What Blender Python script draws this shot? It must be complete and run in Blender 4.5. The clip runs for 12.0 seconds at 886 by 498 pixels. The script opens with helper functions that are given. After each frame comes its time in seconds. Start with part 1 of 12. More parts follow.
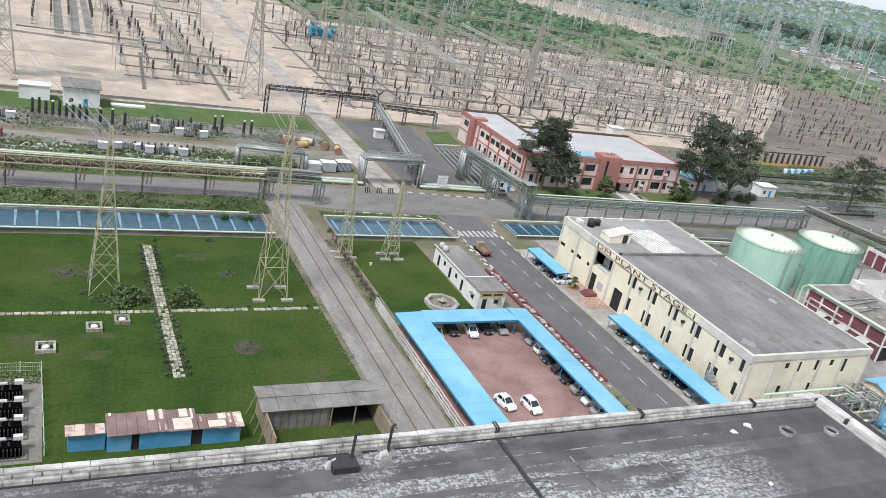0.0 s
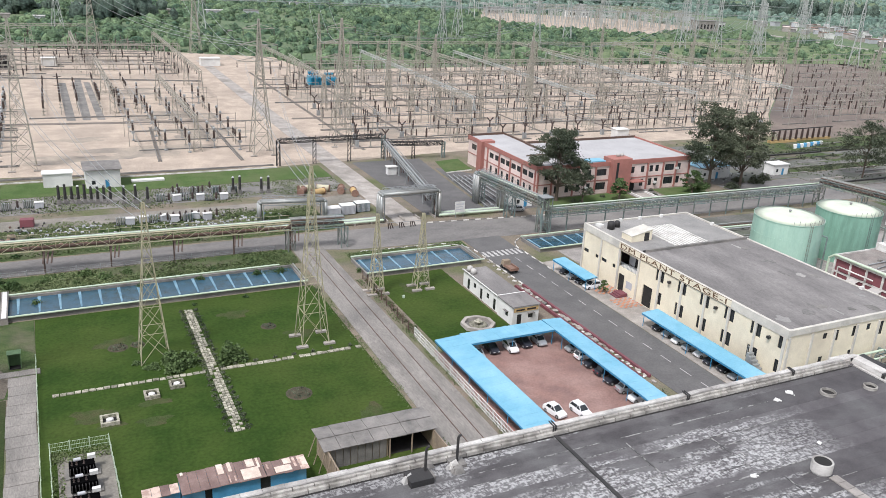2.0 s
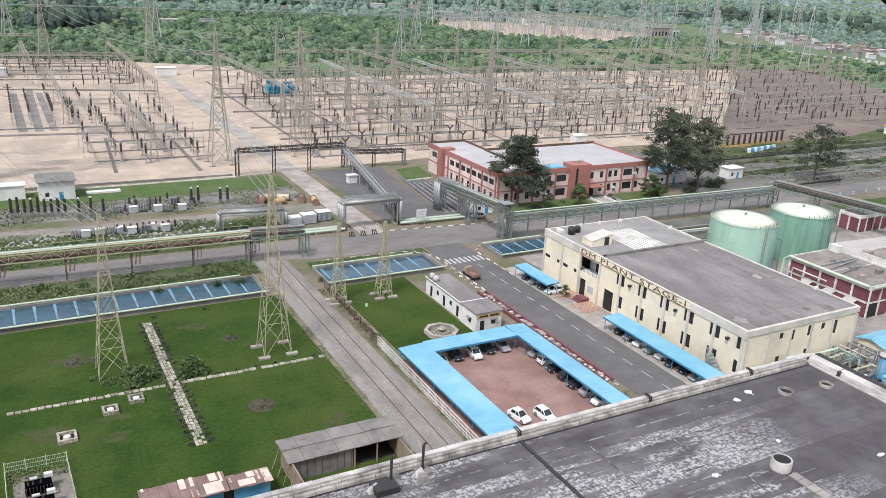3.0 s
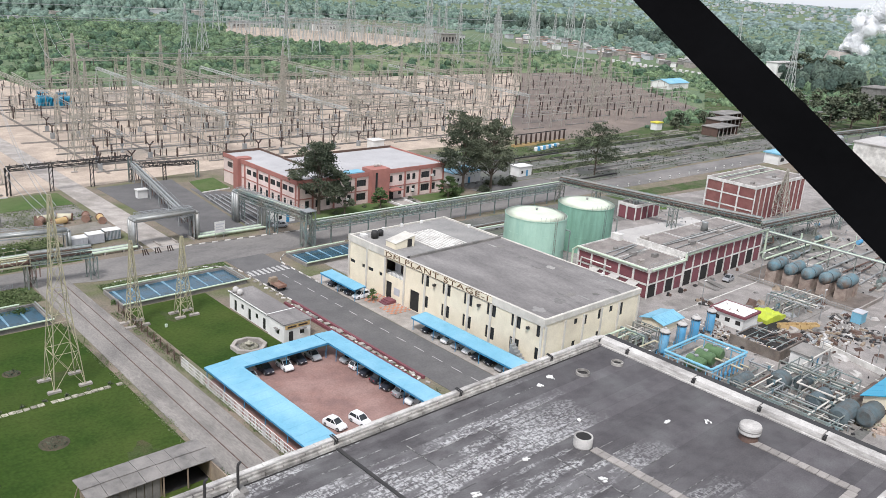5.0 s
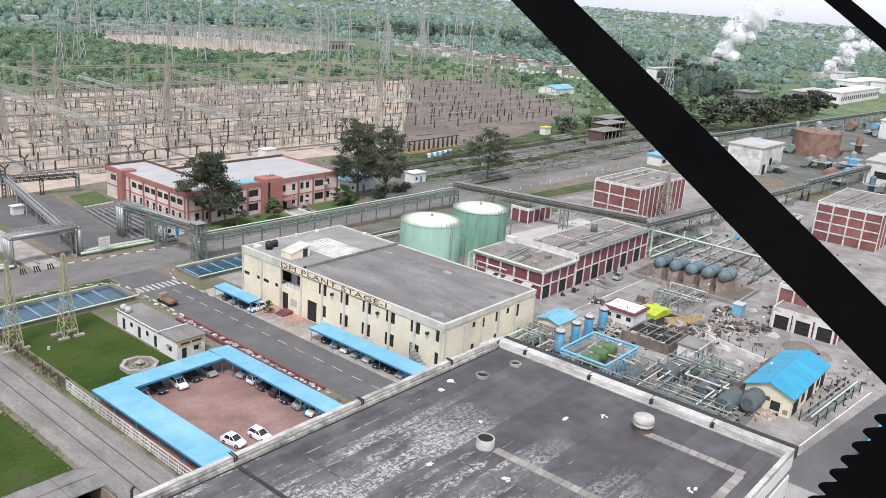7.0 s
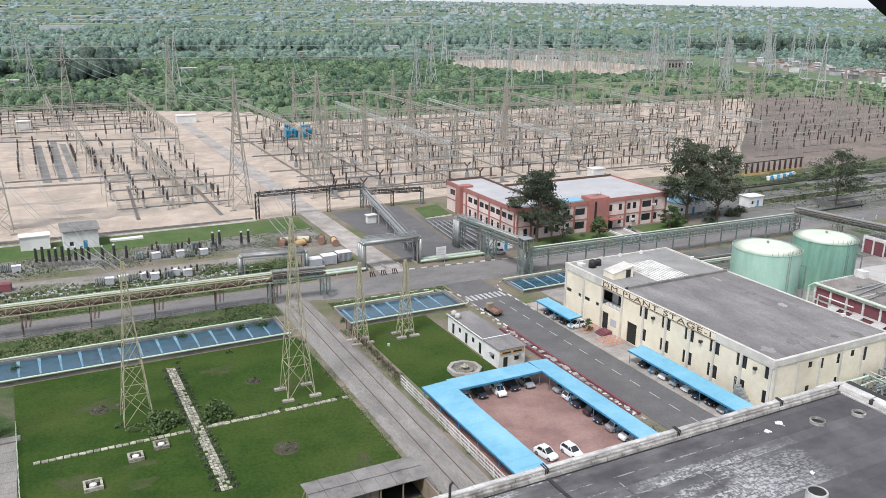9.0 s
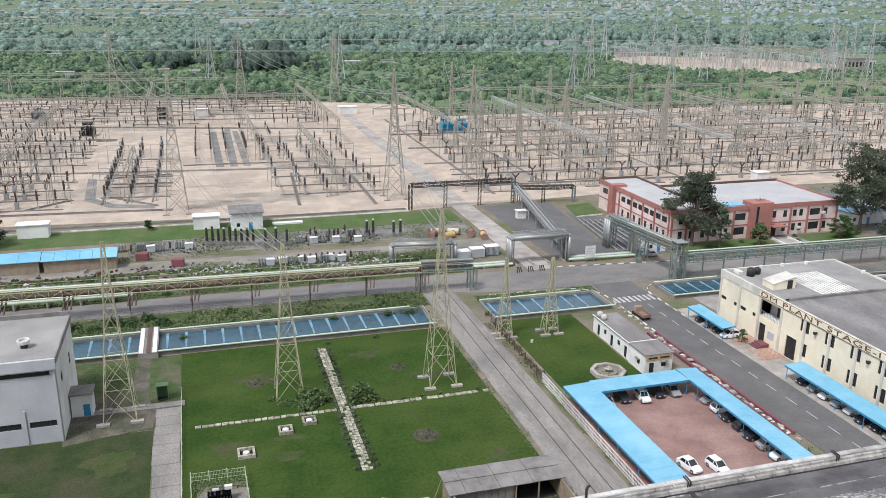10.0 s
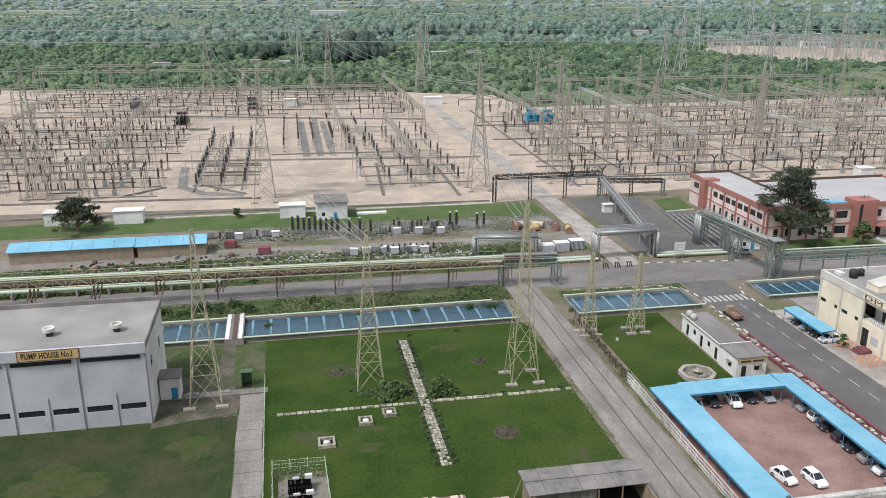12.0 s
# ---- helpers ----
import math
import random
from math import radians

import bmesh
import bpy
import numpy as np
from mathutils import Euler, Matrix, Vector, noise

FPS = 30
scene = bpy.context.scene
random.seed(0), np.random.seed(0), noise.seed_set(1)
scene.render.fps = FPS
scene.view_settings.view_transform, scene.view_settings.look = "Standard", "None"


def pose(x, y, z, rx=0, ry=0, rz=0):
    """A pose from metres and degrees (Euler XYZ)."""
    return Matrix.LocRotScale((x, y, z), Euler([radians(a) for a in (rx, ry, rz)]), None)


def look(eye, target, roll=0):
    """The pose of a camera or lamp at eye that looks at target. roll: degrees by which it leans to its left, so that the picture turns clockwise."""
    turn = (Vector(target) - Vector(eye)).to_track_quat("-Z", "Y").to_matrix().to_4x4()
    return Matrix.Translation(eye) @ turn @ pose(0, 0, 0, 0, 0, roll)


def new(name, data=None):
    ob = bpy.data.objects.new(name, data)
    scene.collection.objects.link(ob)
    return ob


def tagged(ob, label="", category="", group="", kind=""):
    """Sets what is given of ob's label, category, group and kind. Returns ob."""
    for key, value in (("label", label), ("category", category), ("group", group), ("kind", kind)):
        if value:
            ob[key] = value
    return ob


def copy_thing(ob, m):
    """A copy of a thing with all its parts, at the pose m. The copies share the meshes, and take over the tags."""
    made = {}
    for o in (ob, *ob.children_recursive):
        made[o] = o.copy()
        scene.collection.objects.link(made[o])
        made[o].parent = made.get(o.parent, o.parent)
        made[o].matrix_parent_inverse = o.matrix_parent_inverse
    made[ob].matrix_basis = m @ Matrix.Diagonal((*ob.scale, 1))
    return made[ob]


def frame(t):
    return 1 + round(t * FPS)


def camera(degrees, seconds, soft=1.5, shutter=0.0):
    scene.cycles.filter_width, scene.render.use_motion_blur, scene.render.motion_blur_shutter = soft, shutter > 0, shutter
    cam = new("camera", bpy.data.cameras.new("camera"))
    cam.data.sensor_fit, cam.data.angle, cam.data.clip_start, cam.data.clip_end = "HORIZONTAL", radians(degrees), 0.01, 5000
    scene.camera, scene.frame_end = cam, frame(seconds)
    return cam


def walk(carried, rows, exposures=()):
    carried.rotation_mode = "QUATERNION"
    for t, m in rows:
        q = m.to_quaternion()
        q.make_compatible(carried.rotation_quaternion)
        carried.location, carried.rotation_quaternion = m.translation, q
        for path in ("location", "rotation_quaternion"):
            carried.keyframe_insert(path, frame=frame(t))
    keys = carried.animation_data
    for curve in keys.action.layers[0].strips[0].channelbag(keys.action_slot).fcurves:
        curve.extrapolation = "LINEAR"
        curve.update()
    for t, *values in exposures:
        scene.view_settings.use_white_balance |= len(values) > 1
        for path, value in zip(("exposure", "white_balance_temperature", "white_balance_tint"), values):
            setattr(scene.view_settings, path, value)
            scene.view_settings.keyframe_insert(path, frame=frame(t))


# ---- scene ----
cam = camera(56.5, 12.0, soft=0.65)
ROWS = [
    (0.0, pose(2.38, 2.85, 59.02, 67.923, -11.325, -23.856)),
    (0.5, pose(1.82, 2.40, 58.98, 69.560, -5.900, -25.420)),
    (1.0, pose(0.00, 0.00, 60.00, 69.545, -3.777, -24.482)),
    (1.5, pose(0.00, 0.00, 60.00, 69.773, -3.104, -24.975)),
    (2.0, pose(0.00, 0.00, 60.00, 69.983, -2.907, -25.457)),
    (2.5, pose(0.00, 0.00, 60.00, 70.335, -2.908, -26.786)),
    (4.3, pose(0.00, 0.00, 60.00, 71.508, -2.542, -34.439)),
    (4.5, pose(0.00, 0.00, 60.00, 71.577, -2.554, -36.225)),
    (5.0, pose(0.00, 0.00, 60.00, 71.861, -3.760, -42.267)),
    (5.5, pose(0.00, 0.00, 60.00, 72.077, -4.146, -44.660)),
    (6.0, pose(0.00, 0.00, 60.00, 72.442, -4.459, -47.781)),
    (6.5, pose(0.00, 0.00, 60.00, 72.781, -4.194, -49.305)),
    (6.7, pose(0.00, 0.00, 60.00, 72.856, -4.136, -49.722)),
    (8.3, pose(0.00, 0.00, 60.00, 72.676, -1.844, -43.883)),
    (8.5, pose(0.00, 0.00, 60.00, 72.931, -1.105, -38.894)),
    (9.0, pose(0.00, 0.00, 60.00, 73.214, -0.890, -27.439)),
    (9.5, pose(0.00, 0.00, 60.00, 73.128, -0.946, -19.241)),
    (10.0, pose(0.00, 0.00, 60.00, 72.735, -0.762, -16.742)),
    (10.5, pose(0.00, 0.00, 60.00, 72.508, -0.647, -15.207)),
    (11.0, pose(0.00, 0.00, 60.00, 72.317, -0.337, -13.589)),
    (11.2, pose(0.00, 0.00, 60.00, 72.264, -0.298, -12.998)),
    (11.5, pose(0.25, 2.20, 59.65, 72.200, 0.050, -12.520)),
    (12.0, pose(0.22, 2.00, 59.70, 72.070, -0.160, -10.970)),
]
walk(cam, ROWS, [(0.0, 0.55, 5920, 11), (0.8, 0.56, 6000, 13), (2.5, 0.56, 6050, 14), (6.7, 0.55, 6000, 14), (8.5, 0.54, 5930, 13), (9.5, 0.5, 5950, 13), (11.2, 0.48, 6040, 13), (11.5, 0.37, 6080, 12), (12.0, 0.36, 6080, 12)])

# ---- sky and sun: hazy overcast daylight ----
world = bpy.data.worlds.new("sky")
scene.world = world
world.use_nodes = True
wn = world.node_tree.nodes
sky = wn.new("ShaderNodeTexSky")
sky.sky_type = "NISHITA"
sky.sun_disc = False
sky.sun_elevation = radians(48)
sky.sun_rotation = radians(236)
sky.air_density = 1.0
sky.dust_density = 1.0
sky.ozone_density = 1.0
wn["Background"].inputs["Strength"].default_value = 0.15
grey = wn.new("ShaderNodeHueSaturation")
grey.inputs["Saturation"].default_value = 0.3
world.node_tree.links.new(sky.outputs["Color"], grey.inputs["Color"])
cloud = wn.new("ShaderNodeMix")
cloud.data_type = "RGBA"
cloud.inputs["Factor"].default_value = 0.6
cloud.inputs[7].default_value = (4.1, 4.2, 4.22, 1)
world.node_tree.links.new(grey.outputs["Color"], cloud.inputs[6])
world.node_tree.links.new(cloud.outputs[2], wn["Background"].inputs["Color"])
sun_data = bpy.data.lights.new("sun", "SUN")
sun_data.energy = 2.6
sun_data.angle = radians(12)
sun_data.color = (1.0, 0.96, 0.9)
sun = new("sun", sun_data)
sun.matrix_world = look((0, 0, 300), (62, 40, 190))

# ---- builders ----
class M:
    """Collects the faces of one mesh."""

    def __init__(self):
        self.v, self.f = [], []

    def add(self, pts, faces):
        o = len(self.v)
        self.v += [tuple(p) for p in pts]
        self.f += [tuple(o + i for i in f) for f in faces]
        return self

    def box(self, x0, x1, y0, y1, z0, z1):
        return self.add([(x0, y0, z0), (x1, y0, z0), (x1, y1, z0), (x0, y1, z0), (x0, y0, z1), (x1, y0, z1), (x1, y1, z1), (x0, y1, z1)],
                        [(3, 2, 1, 0), (4, 5, 6, 7), (0, 1, 5, 4), (1, 2, 6, 5), (2, 3, 7, 6), (3, 0, 4, 7)])

    def hexa(self, a, b):
        """A solid between two quads a (below) and b (above)."""
        return self.add([*a, *b], [(3, 2, 1, 0), (4, 5, 6, 7), (0, 1, 5, 4), (1, 2, 6, 5), (2, 3, 7, 6), (3, 0, 4, 7)])

    def prism(self, poly, z0, z1):
        n = len(poly)
        return self.add([(x, y, z0) for x, y in poly] + [(x, y, z1) for x, y in poly],
                        [tuple(range(n))[::-1], tuple(range(n, 2 * n))] + [(i, (i + 1) % n, n + (i + 1) % n, n + i) for i in range(n)])

    def tube(self, p, q, r, n=8, r2=None, caps=True):
        p, q = Vector(p), Vector(q)
        r2 = r if r2 is None else r2
        d = (q - p).normalized()
        u = d.orthogonal().normalized() if n != 4 else (d.cross(Vector((0, 0, 1))).normalized() if abs(d.z) < 0.99 else Vector((1, 0, 0)))
        w = d.cross(u)
        ring = [(math.cos(2 * math.pi * (i + 0.5) / n), math.sin(2 * math.pi * (i + 0.5) / n)) for i in range(n)]
        pts = [p + u * (c * r) + w * (s * r) for c, s in ring] + [q + u * (c * r2) + w * (s * r2) for c, s in ring]
        fs = [(i, (i + 1) % n, n + (i + 1) % n, n + i) for i in range(n)]
        if caps:
            fs += [tuple(range(n))[::-1], tuple(range(n, 2 * n))]
        return self.add(pts, fs)

    def beam(self, p, q, w):
        return self.tube(p, q, w * 0.7071, 4)

    def lathe(self, prof, n=16, x=0, y=0):
        """prof: (radius, z) from below to above."""
        o = len(self.v)
        for r, z in prof:
            self.v += [(x + r * math.cos(2 * math.pi * i / n), y + r * math.sin(2 * math.pi * i / n), z) for i in range(n)]
        for k in range(len(prof) - 1):
            self.f += [(o + k * n + i, o + k * n + (i + 1) % n, o + (k + 1) * n + (i + 1) % n, o + (k + 1) * n + i) for i in range(n)]
        self.f += [tuple(o + i for i in range(n))[::-1], tuple(o + (len(prof) - 1) * n + i for i in range(n))]
        return self

    def path(self, pts, r, n=8):
        for a, b in zip(pts, pts[1:]):
            self.tube(a, b, r, n)
        return self

    def mesh(self, name):
        me = bpy.data.meshes.new(name)
        me.from_pydata(self.v, [], self.f)
        me.update()
        return me


def part(name, m, material, parent, label="", smooth=False):
    """One mesh object under a thing or a part."""
    me = m.mesh(name) if isinstance(m, M) else m
    if material and not me.materials:
        me.materials.append(material)
    if smooth:
        me.shade_smooth()
    ob = new(name, me)
    ob.parent = parent
    if label:
        tagged(ob, label)
    return ob


def thing(name, x, y, z, label, category, group="", kind="", turn=0):
    ob = new(name)
    ob.empty_display_size = 0.3
    ob.matrix_basis = pose(x, y, z, 0, 0, turn)
    return tagged(ob, label, category, group, kind)


def solid(name, m, material, label="", category="", group="", kind="", at=None, smooth=False):
    """A thing or a piece of the setting that is one mesh."""
    me = m.mesh(name) if isinstance(m, M) else m
    if not me.materials:
        me.materials.append(material)
    if smooth:
        me.shade_smooth()
    ob = new(name, me)
    if at:
        ob.matrix_basis = at
    return tagged(ob, label, category, group, kind)


# ---- materials ----
def mat(name, c1, c2=None, size=2.0, fine=0.15, rough=0.8, metal=0.0, bump=0.0, c3=None, size3=12.0, edge=(0.35, 0.65), rnd=0.0, spec=0.3, stretch=None):
    """Two tones mixed by noise of a size in metres, a broad third tone, a fine grain and relief."""
    m = bpy.data.materials.new(name)
    m.use_nodes = True
    nt = m.node_tree
    N, L = nt.nodes, nt.links
    b = N["Principled BSDF"]
    b.inputs["Roughness"].default_value = rough
    b.inputs["Metallic"].default_value = metal
    b.inputs["Specular IOR Level"].default_value = spec
    geo = N.new("ShaderNodeNewGeometry")

    def noise_at(scale, detail=5.0):
        n = N.new("ShaderNodeTexNoise")
        n.inputs["Scale"].default_value = 1.0 / scale
        n.inputs["Detail"].default_value = detail
        n.inputs["Roughness"].default_value = 0.6
        if stretch:
            k = N.new("ShaderNodeVectorMath")
            k.operation = "MULTIPLY"
            k.inputs[1].default_value = stretch
            L.new(geo.outputs["Position"], k.inputs[0])
            L.new(k.outputs["Vector"], n.inputs["Vector"])
        else:
            L.new(geo.outputs["Position"], n.inputs["Vector"])
        return n

    def mix(fac, a, c):
        x = N.new("ShaderNodeMix")
        x.data_type = "RGBA"
        L.new(fac, x.inputs["Factor"])
        for v, sock in ((a, x.inputs[6]), (c, x.inputs[7])):
            if isinstance(v, tuple):
                sock.default_value = (*v, 1)
            else:
                L.new(v, sock)
        return x.outputs[2]

    def ramp(src, lo, hi):
        r = N.new("ShaderNodeMapRange")
        r.inputs["From Min"].default_value, r.inputs["From Max"].default_value = lo, hi
        L.new(src, r.inputs["Value"])
        return r.outputs["Result"]

    c2 = c2 or tuple(v * 0.82 for v in c1)
    col = mix(ramp(noise_at(size).outputs["Fac"], *edge), c1, c2)
    if c3:
        col = mix(ramp(noise_at(size3, 3.0).outputs["Fac"], 0.45, 0.72), col, c3)
    if fine:
        g = noise_at(size * 0.08, 3.0)
        dark = N.new("ShaderNodeMix")
        dark.data_type, dark.blend_type = "RGBA", "MULTIPLY"
        dark.inputs["Factor"].default_value = 1.0
        L.new(col, dark.inputs[6])
        v = N.new("ShaderNodeMapRange")
        v.inputs["From Min"].default_value, v.inputs["From Max"].default_value = 0.25, 0.75
        v.inputs["To Min"].default_value, v.inputs["To Max"].default_value = 1.0 - fine, 1.0 + fine
        L.new(g.outputs["Fac"], v.inputs["Value"])
        L.new(v.outputs["Result"], dark.inputs[7])
        col = dark.outputs[2]
    if rnd:
        info = N.new("ShaderNodeObjectInfo")
        v = N.new("ShaderNodeMapRange")
        v.inputs["To Min"].default_value, v.inputs["To Max"].default_value = 1.0 - rnd, 1.0 + rnd
        L.new(info.outputs["Random"], v.inputs["Value"])
        dark = N.new("ShaderNodeMix")
        dark.data_type, dark.blend_type = "RGBA", "MULTIPLY"
        dark.inputs["Factor"].default_value = 1.0
        L.new(col, dark.inputs[6])
        L.new(v.outputs["Result"], dark.inputs[7])
        col = dark.outputs[2]
    L.new(col, b.inputs["Base Color"])
    if bump:
        bp = N.new("ShaderNodeBump")
        bp.inputs["Strength"].default_value = 0.6
        bp.inputs["Distance"].default_value = bump
        L.new(noise_at(max(size * 0.15, bump * 3), 4.0).outputs["Fac"], bp.inputs["Height"])
        L.new(bp.outputs["Normal"], b.inputs["Normal"])
    return m


def leafy(name, c1, c2, spread=0.35, grain=0.0, dark=0.45):
    """Foliage: each leaf or clump takes its own tone; grain: the size in metres of the light and dark sprays on broad crowns."""
    m = bpy.data.materials.new(name)
    m.use_nodes = True
    N, L = m.node_tree.nodes, m.node_tree.links
    b = N["Principled BSDF"]
    b.inputs["Roughness"].default_value = 0.75
    b.inputs["Specular IOR Level"].default_value = 0.2
    geo = N.new("ShaderNodeNewGeometry")

    def noise_at(scale, detail):
        n = N.new("ShaderNodeTexNoise")
        n.inputs["Scale"].default_value = scale
        n.inputs["Detail"].default_value = detail
        L.new(geo.outputs["Position"], n.inputs["Vector"])
        return n.outputs["Fac"]

    def span(src, lo, hi, a=0.0, c=1.0):
        r = N.new("ShaderNodeMapRange")
        r.inputs["From Min"].default_value, r.inputs["From Max"].default_value = lo, hi
        r.inputs["To Min"].default_value, r.inputs["To Max"].default_value = a, c
        L.new(src, r.inputs["Value"])
        return r.outputs["Result"]

    add = N.new("ShaderNodeMath")
    add.operation = "ADD"
    L.new(span(noise_at(0.05, 4), 0.35, 0.65), add.inputs[0])
    L.new(span(geo.outputs["Random Per Island"], 0, 1, -spread, spread), add.inputs[1])
    x = N.new("ShaderNodeMix")
    x.data_type = "RGBA"
    x.clamp_factor = True
    x.inputs[6].default_value, x.inputs[7].default_value = (*c1, 1), (*c2, 1)
    L.new(add.outputs[0], x.inputs["Factor"])
    col = x.outputs[2]
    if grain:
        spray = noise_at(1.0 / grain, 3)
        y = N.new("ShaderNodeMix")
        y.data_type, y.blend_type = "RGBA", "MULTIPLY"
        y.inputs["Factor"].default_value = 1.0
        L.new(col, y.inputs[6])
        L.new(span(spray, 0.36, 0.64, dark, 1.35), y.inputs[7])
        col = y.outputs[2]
        bp = N.new("ShaderNodeBump")
        bp.inputs["Strength"].default_value = 0.9
        bp.inputs["Distance"].default_value = grain * 0.6
        L.new(spray, bp.inputs["Height"])
        L.new(bp.outputs["Normal"], b.inputs["Normal"])
    L.new(col, b.inputs["Base Color"])
    return m


LIGHT_GRASS = mat("light_lawn_grass", (0.06, 0.1, 0.03), (0.085, 0.125, 0.045), 4.0, 0.2, 0.95, bump=0.04, c3=(0.11, 0.13, 0.06), size3=12, spec=0.1)
GRASS = mat("lawn_grass", (0.025, 0.051, 0.009), (0.040, 0.069, 0.013), 6.0, 0.25, 0.95, bump=0.05, c3=(0.062, 0.084, 0.02), size3=26, spec=0.1)
LAWN_THIN = mat("thin_lawn_grass", (0.04, 0.06, 0.018), (0.055, 0.074, 0.026), 1.6, 0.35, 0.95, bump=0.05, c3=(0.075, 0.07, 0.035), size3=3, spec=0.1)
ROUGH_GRASS = mat("rough_grass", (0.041, 0.071, 0.023), (0.076, 0.1, 0.041), 2.5, 0.4, 0.95, bump=0.2, c3=(0.125, 0.112, 0.08), size3=8, spec=0.1)
# scrub and meadow tones lightened to carry some distance haze
SCRUB = mat("scrub_ground", (0.1, 0.142, 0.085), (0.14, 0.183, 0.105), 22.0, 0.35, 0.95, bump=0.4, c3=(0.15, 0.17, 0.1), size3=90, spec=0.1)
MEADOW = mat("meadow_grass", (0.12, 0.165, 0.078), (0.19, 0.222, 0.125), 8.0, 0.35, 0.95, bump=0.2, c3=(0.075, 0.11, 0.055), size3=25, spec=0.1)
SAND = mat("sandy_gravel", (0.48, 0.395, 0.315), (0.38, 0.315, 0.255), 5.0, 0.25, 0.95, bump=0.05, c3=(0.32, 0.267, 0.218), size3=20, spec=0.1)
GRAVEL = mat("dark_gravel", (0.17, 0.14, 0.12), (0.22, 0.18, 0.15), 12.0, 0.2, 0.95, bump=0.05, c3=(0.13, 0.11, 0.1), size3=40, spec=0.1)
EARTH = mat("bare_earth", (0.22, 0.18, 0.14), (0.16, 0.14, 0.11), 4.0, 0.3, 0.95, bump=0.06, c3=(0.1, 0.12, 0.05), size3=14, spec=0.1)
ASPHALT = mat("asphalt", (0.11, 0.106, 0.103), (0.14, 0.134, 0.129), 4.0, 0.15, 0.85, bump=0.01, c3=(0.095, 0.092, 0.09), size3=14)
OLD_ASPHALT = mat("worn_asphalt", (0.182, 0.171, 0.159), (0.132, 0.125, 0.118), 3.5, 0.2, 0.9, bump=0.01, c3=(0.225, 0.21, 0.193), size3=11, stretch=(0.5, 1.0, 1.0))
CONCRETE = mat("concrete", (0.39, 0.355, 0.315), (0.275, 0.25, 0.225), 2.5, 0.18, 0.85, bump=0.01, c3=(0.21, 0.19, 0.165), size3=7, rnd=0.06)
TRACK_CONCRETE = mat("dirty_track_concrete", (0.265, 0.244, 0.219), (0.17, 0.158, 0.143), 2.2, 0.25, 0.9, bump=0.012, c3=(0.23, 0.214, 0.194), size3=6, stretch=(1.0, 0.3, 1.0))
YARD_CONCRETE = mat("process_yard_concrete", (0.33, 0.305, 0.28), (0.235, 0.215, 0.2), 3.0, 0.22, 0.85, bump=0.012, c3=(0.16, 0.148, 0.135), size3=9)
DARK_CONCRETE = mat("stained_concrete", (0.2, 0.19, 0.175), (0.13, 0.125, 0.115), 2.0, 0.2, 0.9, bump=0.015, c3=(0.27, 0.25, 0.225), size3=7, rnd=0.06)
ROOF_SCREED = mat("roof_screed", (0.185, 0.173, 0.165), (0.145, 0.136, 0.13), 2.4, 0.22, 0.9, bump=0.012, c3=(0.25, 0.235, 0.222), size3=5, stretch=(1.0, 0.35, 1.0))
DIRTY_WHITE = mat("stained_white_paint", (0.7, 0.68, 0.63), (0.55, 0.53, 0.49), 1.4, 0.15, 0.85, c3=(0.36, 0.34, 0.31), size3=3.5)
FADED_RIB = mat("faded_grey_sheet", (0.45, 0.44, 0.41), (0.34, 0.33, 0.31), 1.5, 0.15, 0.85, c3=(0.26, 0.25, 0.235), size3=4)
PALE_ROOF = mat("pale_roof_screed", (0.45, 0.43, 0.4), (0.38, 0.36, 0.34), 6.0, 0.1, 0.85, bump=0.01, c3=(0.5, 0.48, 0.45), size3=15)
CREAM = mat("cream_wall_paint", (0.76, 0.69, 0.53), (0.69, 0.62, 0.47), 3.0, 0.08, 0.8, c3=(0.54, 0.48, 0.37), size3=8)
WHITE = mat("white_wall_paint", (0.72, 0.71, 0.67), (0.62, 0.61, 0.58), 2.5, 0.07, 0.8, c3=(0.5, 0.49, 0.46), size3=8)
GREY_WALL = mat("pale_grey_cladding", (0.44, 0.44, 0.46), (0.38, 0.385, 0.4), 3.0, 0.07, 0.7, c3=(0.5, 0.5, 0.5), size3=9)
BRICK_RED = mat("brick_red_panel", (0.25, 0.11, 0.095), (0.19, 0.085, 0.075), 1.6, 0.15, 0.85, c3=(0.16, 0.055, 0.055), size3=6, rnd=0.12)
MAROON = mat("maroon_wall_paint", (0.191, 0.066, 0.075), (0.146, 0.058, 0.068), 1.6, 0.15, 0.85, rnd=0.12)
TERRACOTTA = mat("terracotta_paint", (0.38, 0.165, 0.135), (0.31, 0.135, 0.11), 2.5, 0.1, 0.8, c3=(0.26, 0.12, 0.1), size3=8)
PINK = mat("pink_wall_paint", (0.7, 0.58, 0.53), (0.62, 0.5, 0.45), 2.5, 0.1, 0.8, c3=(0.52, 0.42, 0.38), size3=8)
BLUE_SHEET = mat("light_blue_sheet", (0.175, 0.4, 0.52), (0.14, 0.35, 0.47), 3.0, 0.1, 0.5, c3=(0.24, 0.46, 0.58), size3=7, rnd=0.015, spec=0.5)
BRIGHT_BLUE = mat("bright_blue_sheet", (0.032, 0.31, 0.47), (0.026, 0.26, 0.41), 3.0, 0.05, 0.45, rnd=0.04, spec=0.5)
BLUE_PAINT = mat("blue_steel_paint", (0.09, 0.3, 0.5), (0.07, 0.24, 0.41), 1.0, 0.12, 0.5, c3=(0.2, 0.4, 0.55), size3=4)
BLUE_EDGE = mat("blue_steel_frame", (0.05, 0.24, 0.42), (0.04, 0.19, 0.34), 1.0, 0.1, 0.55)
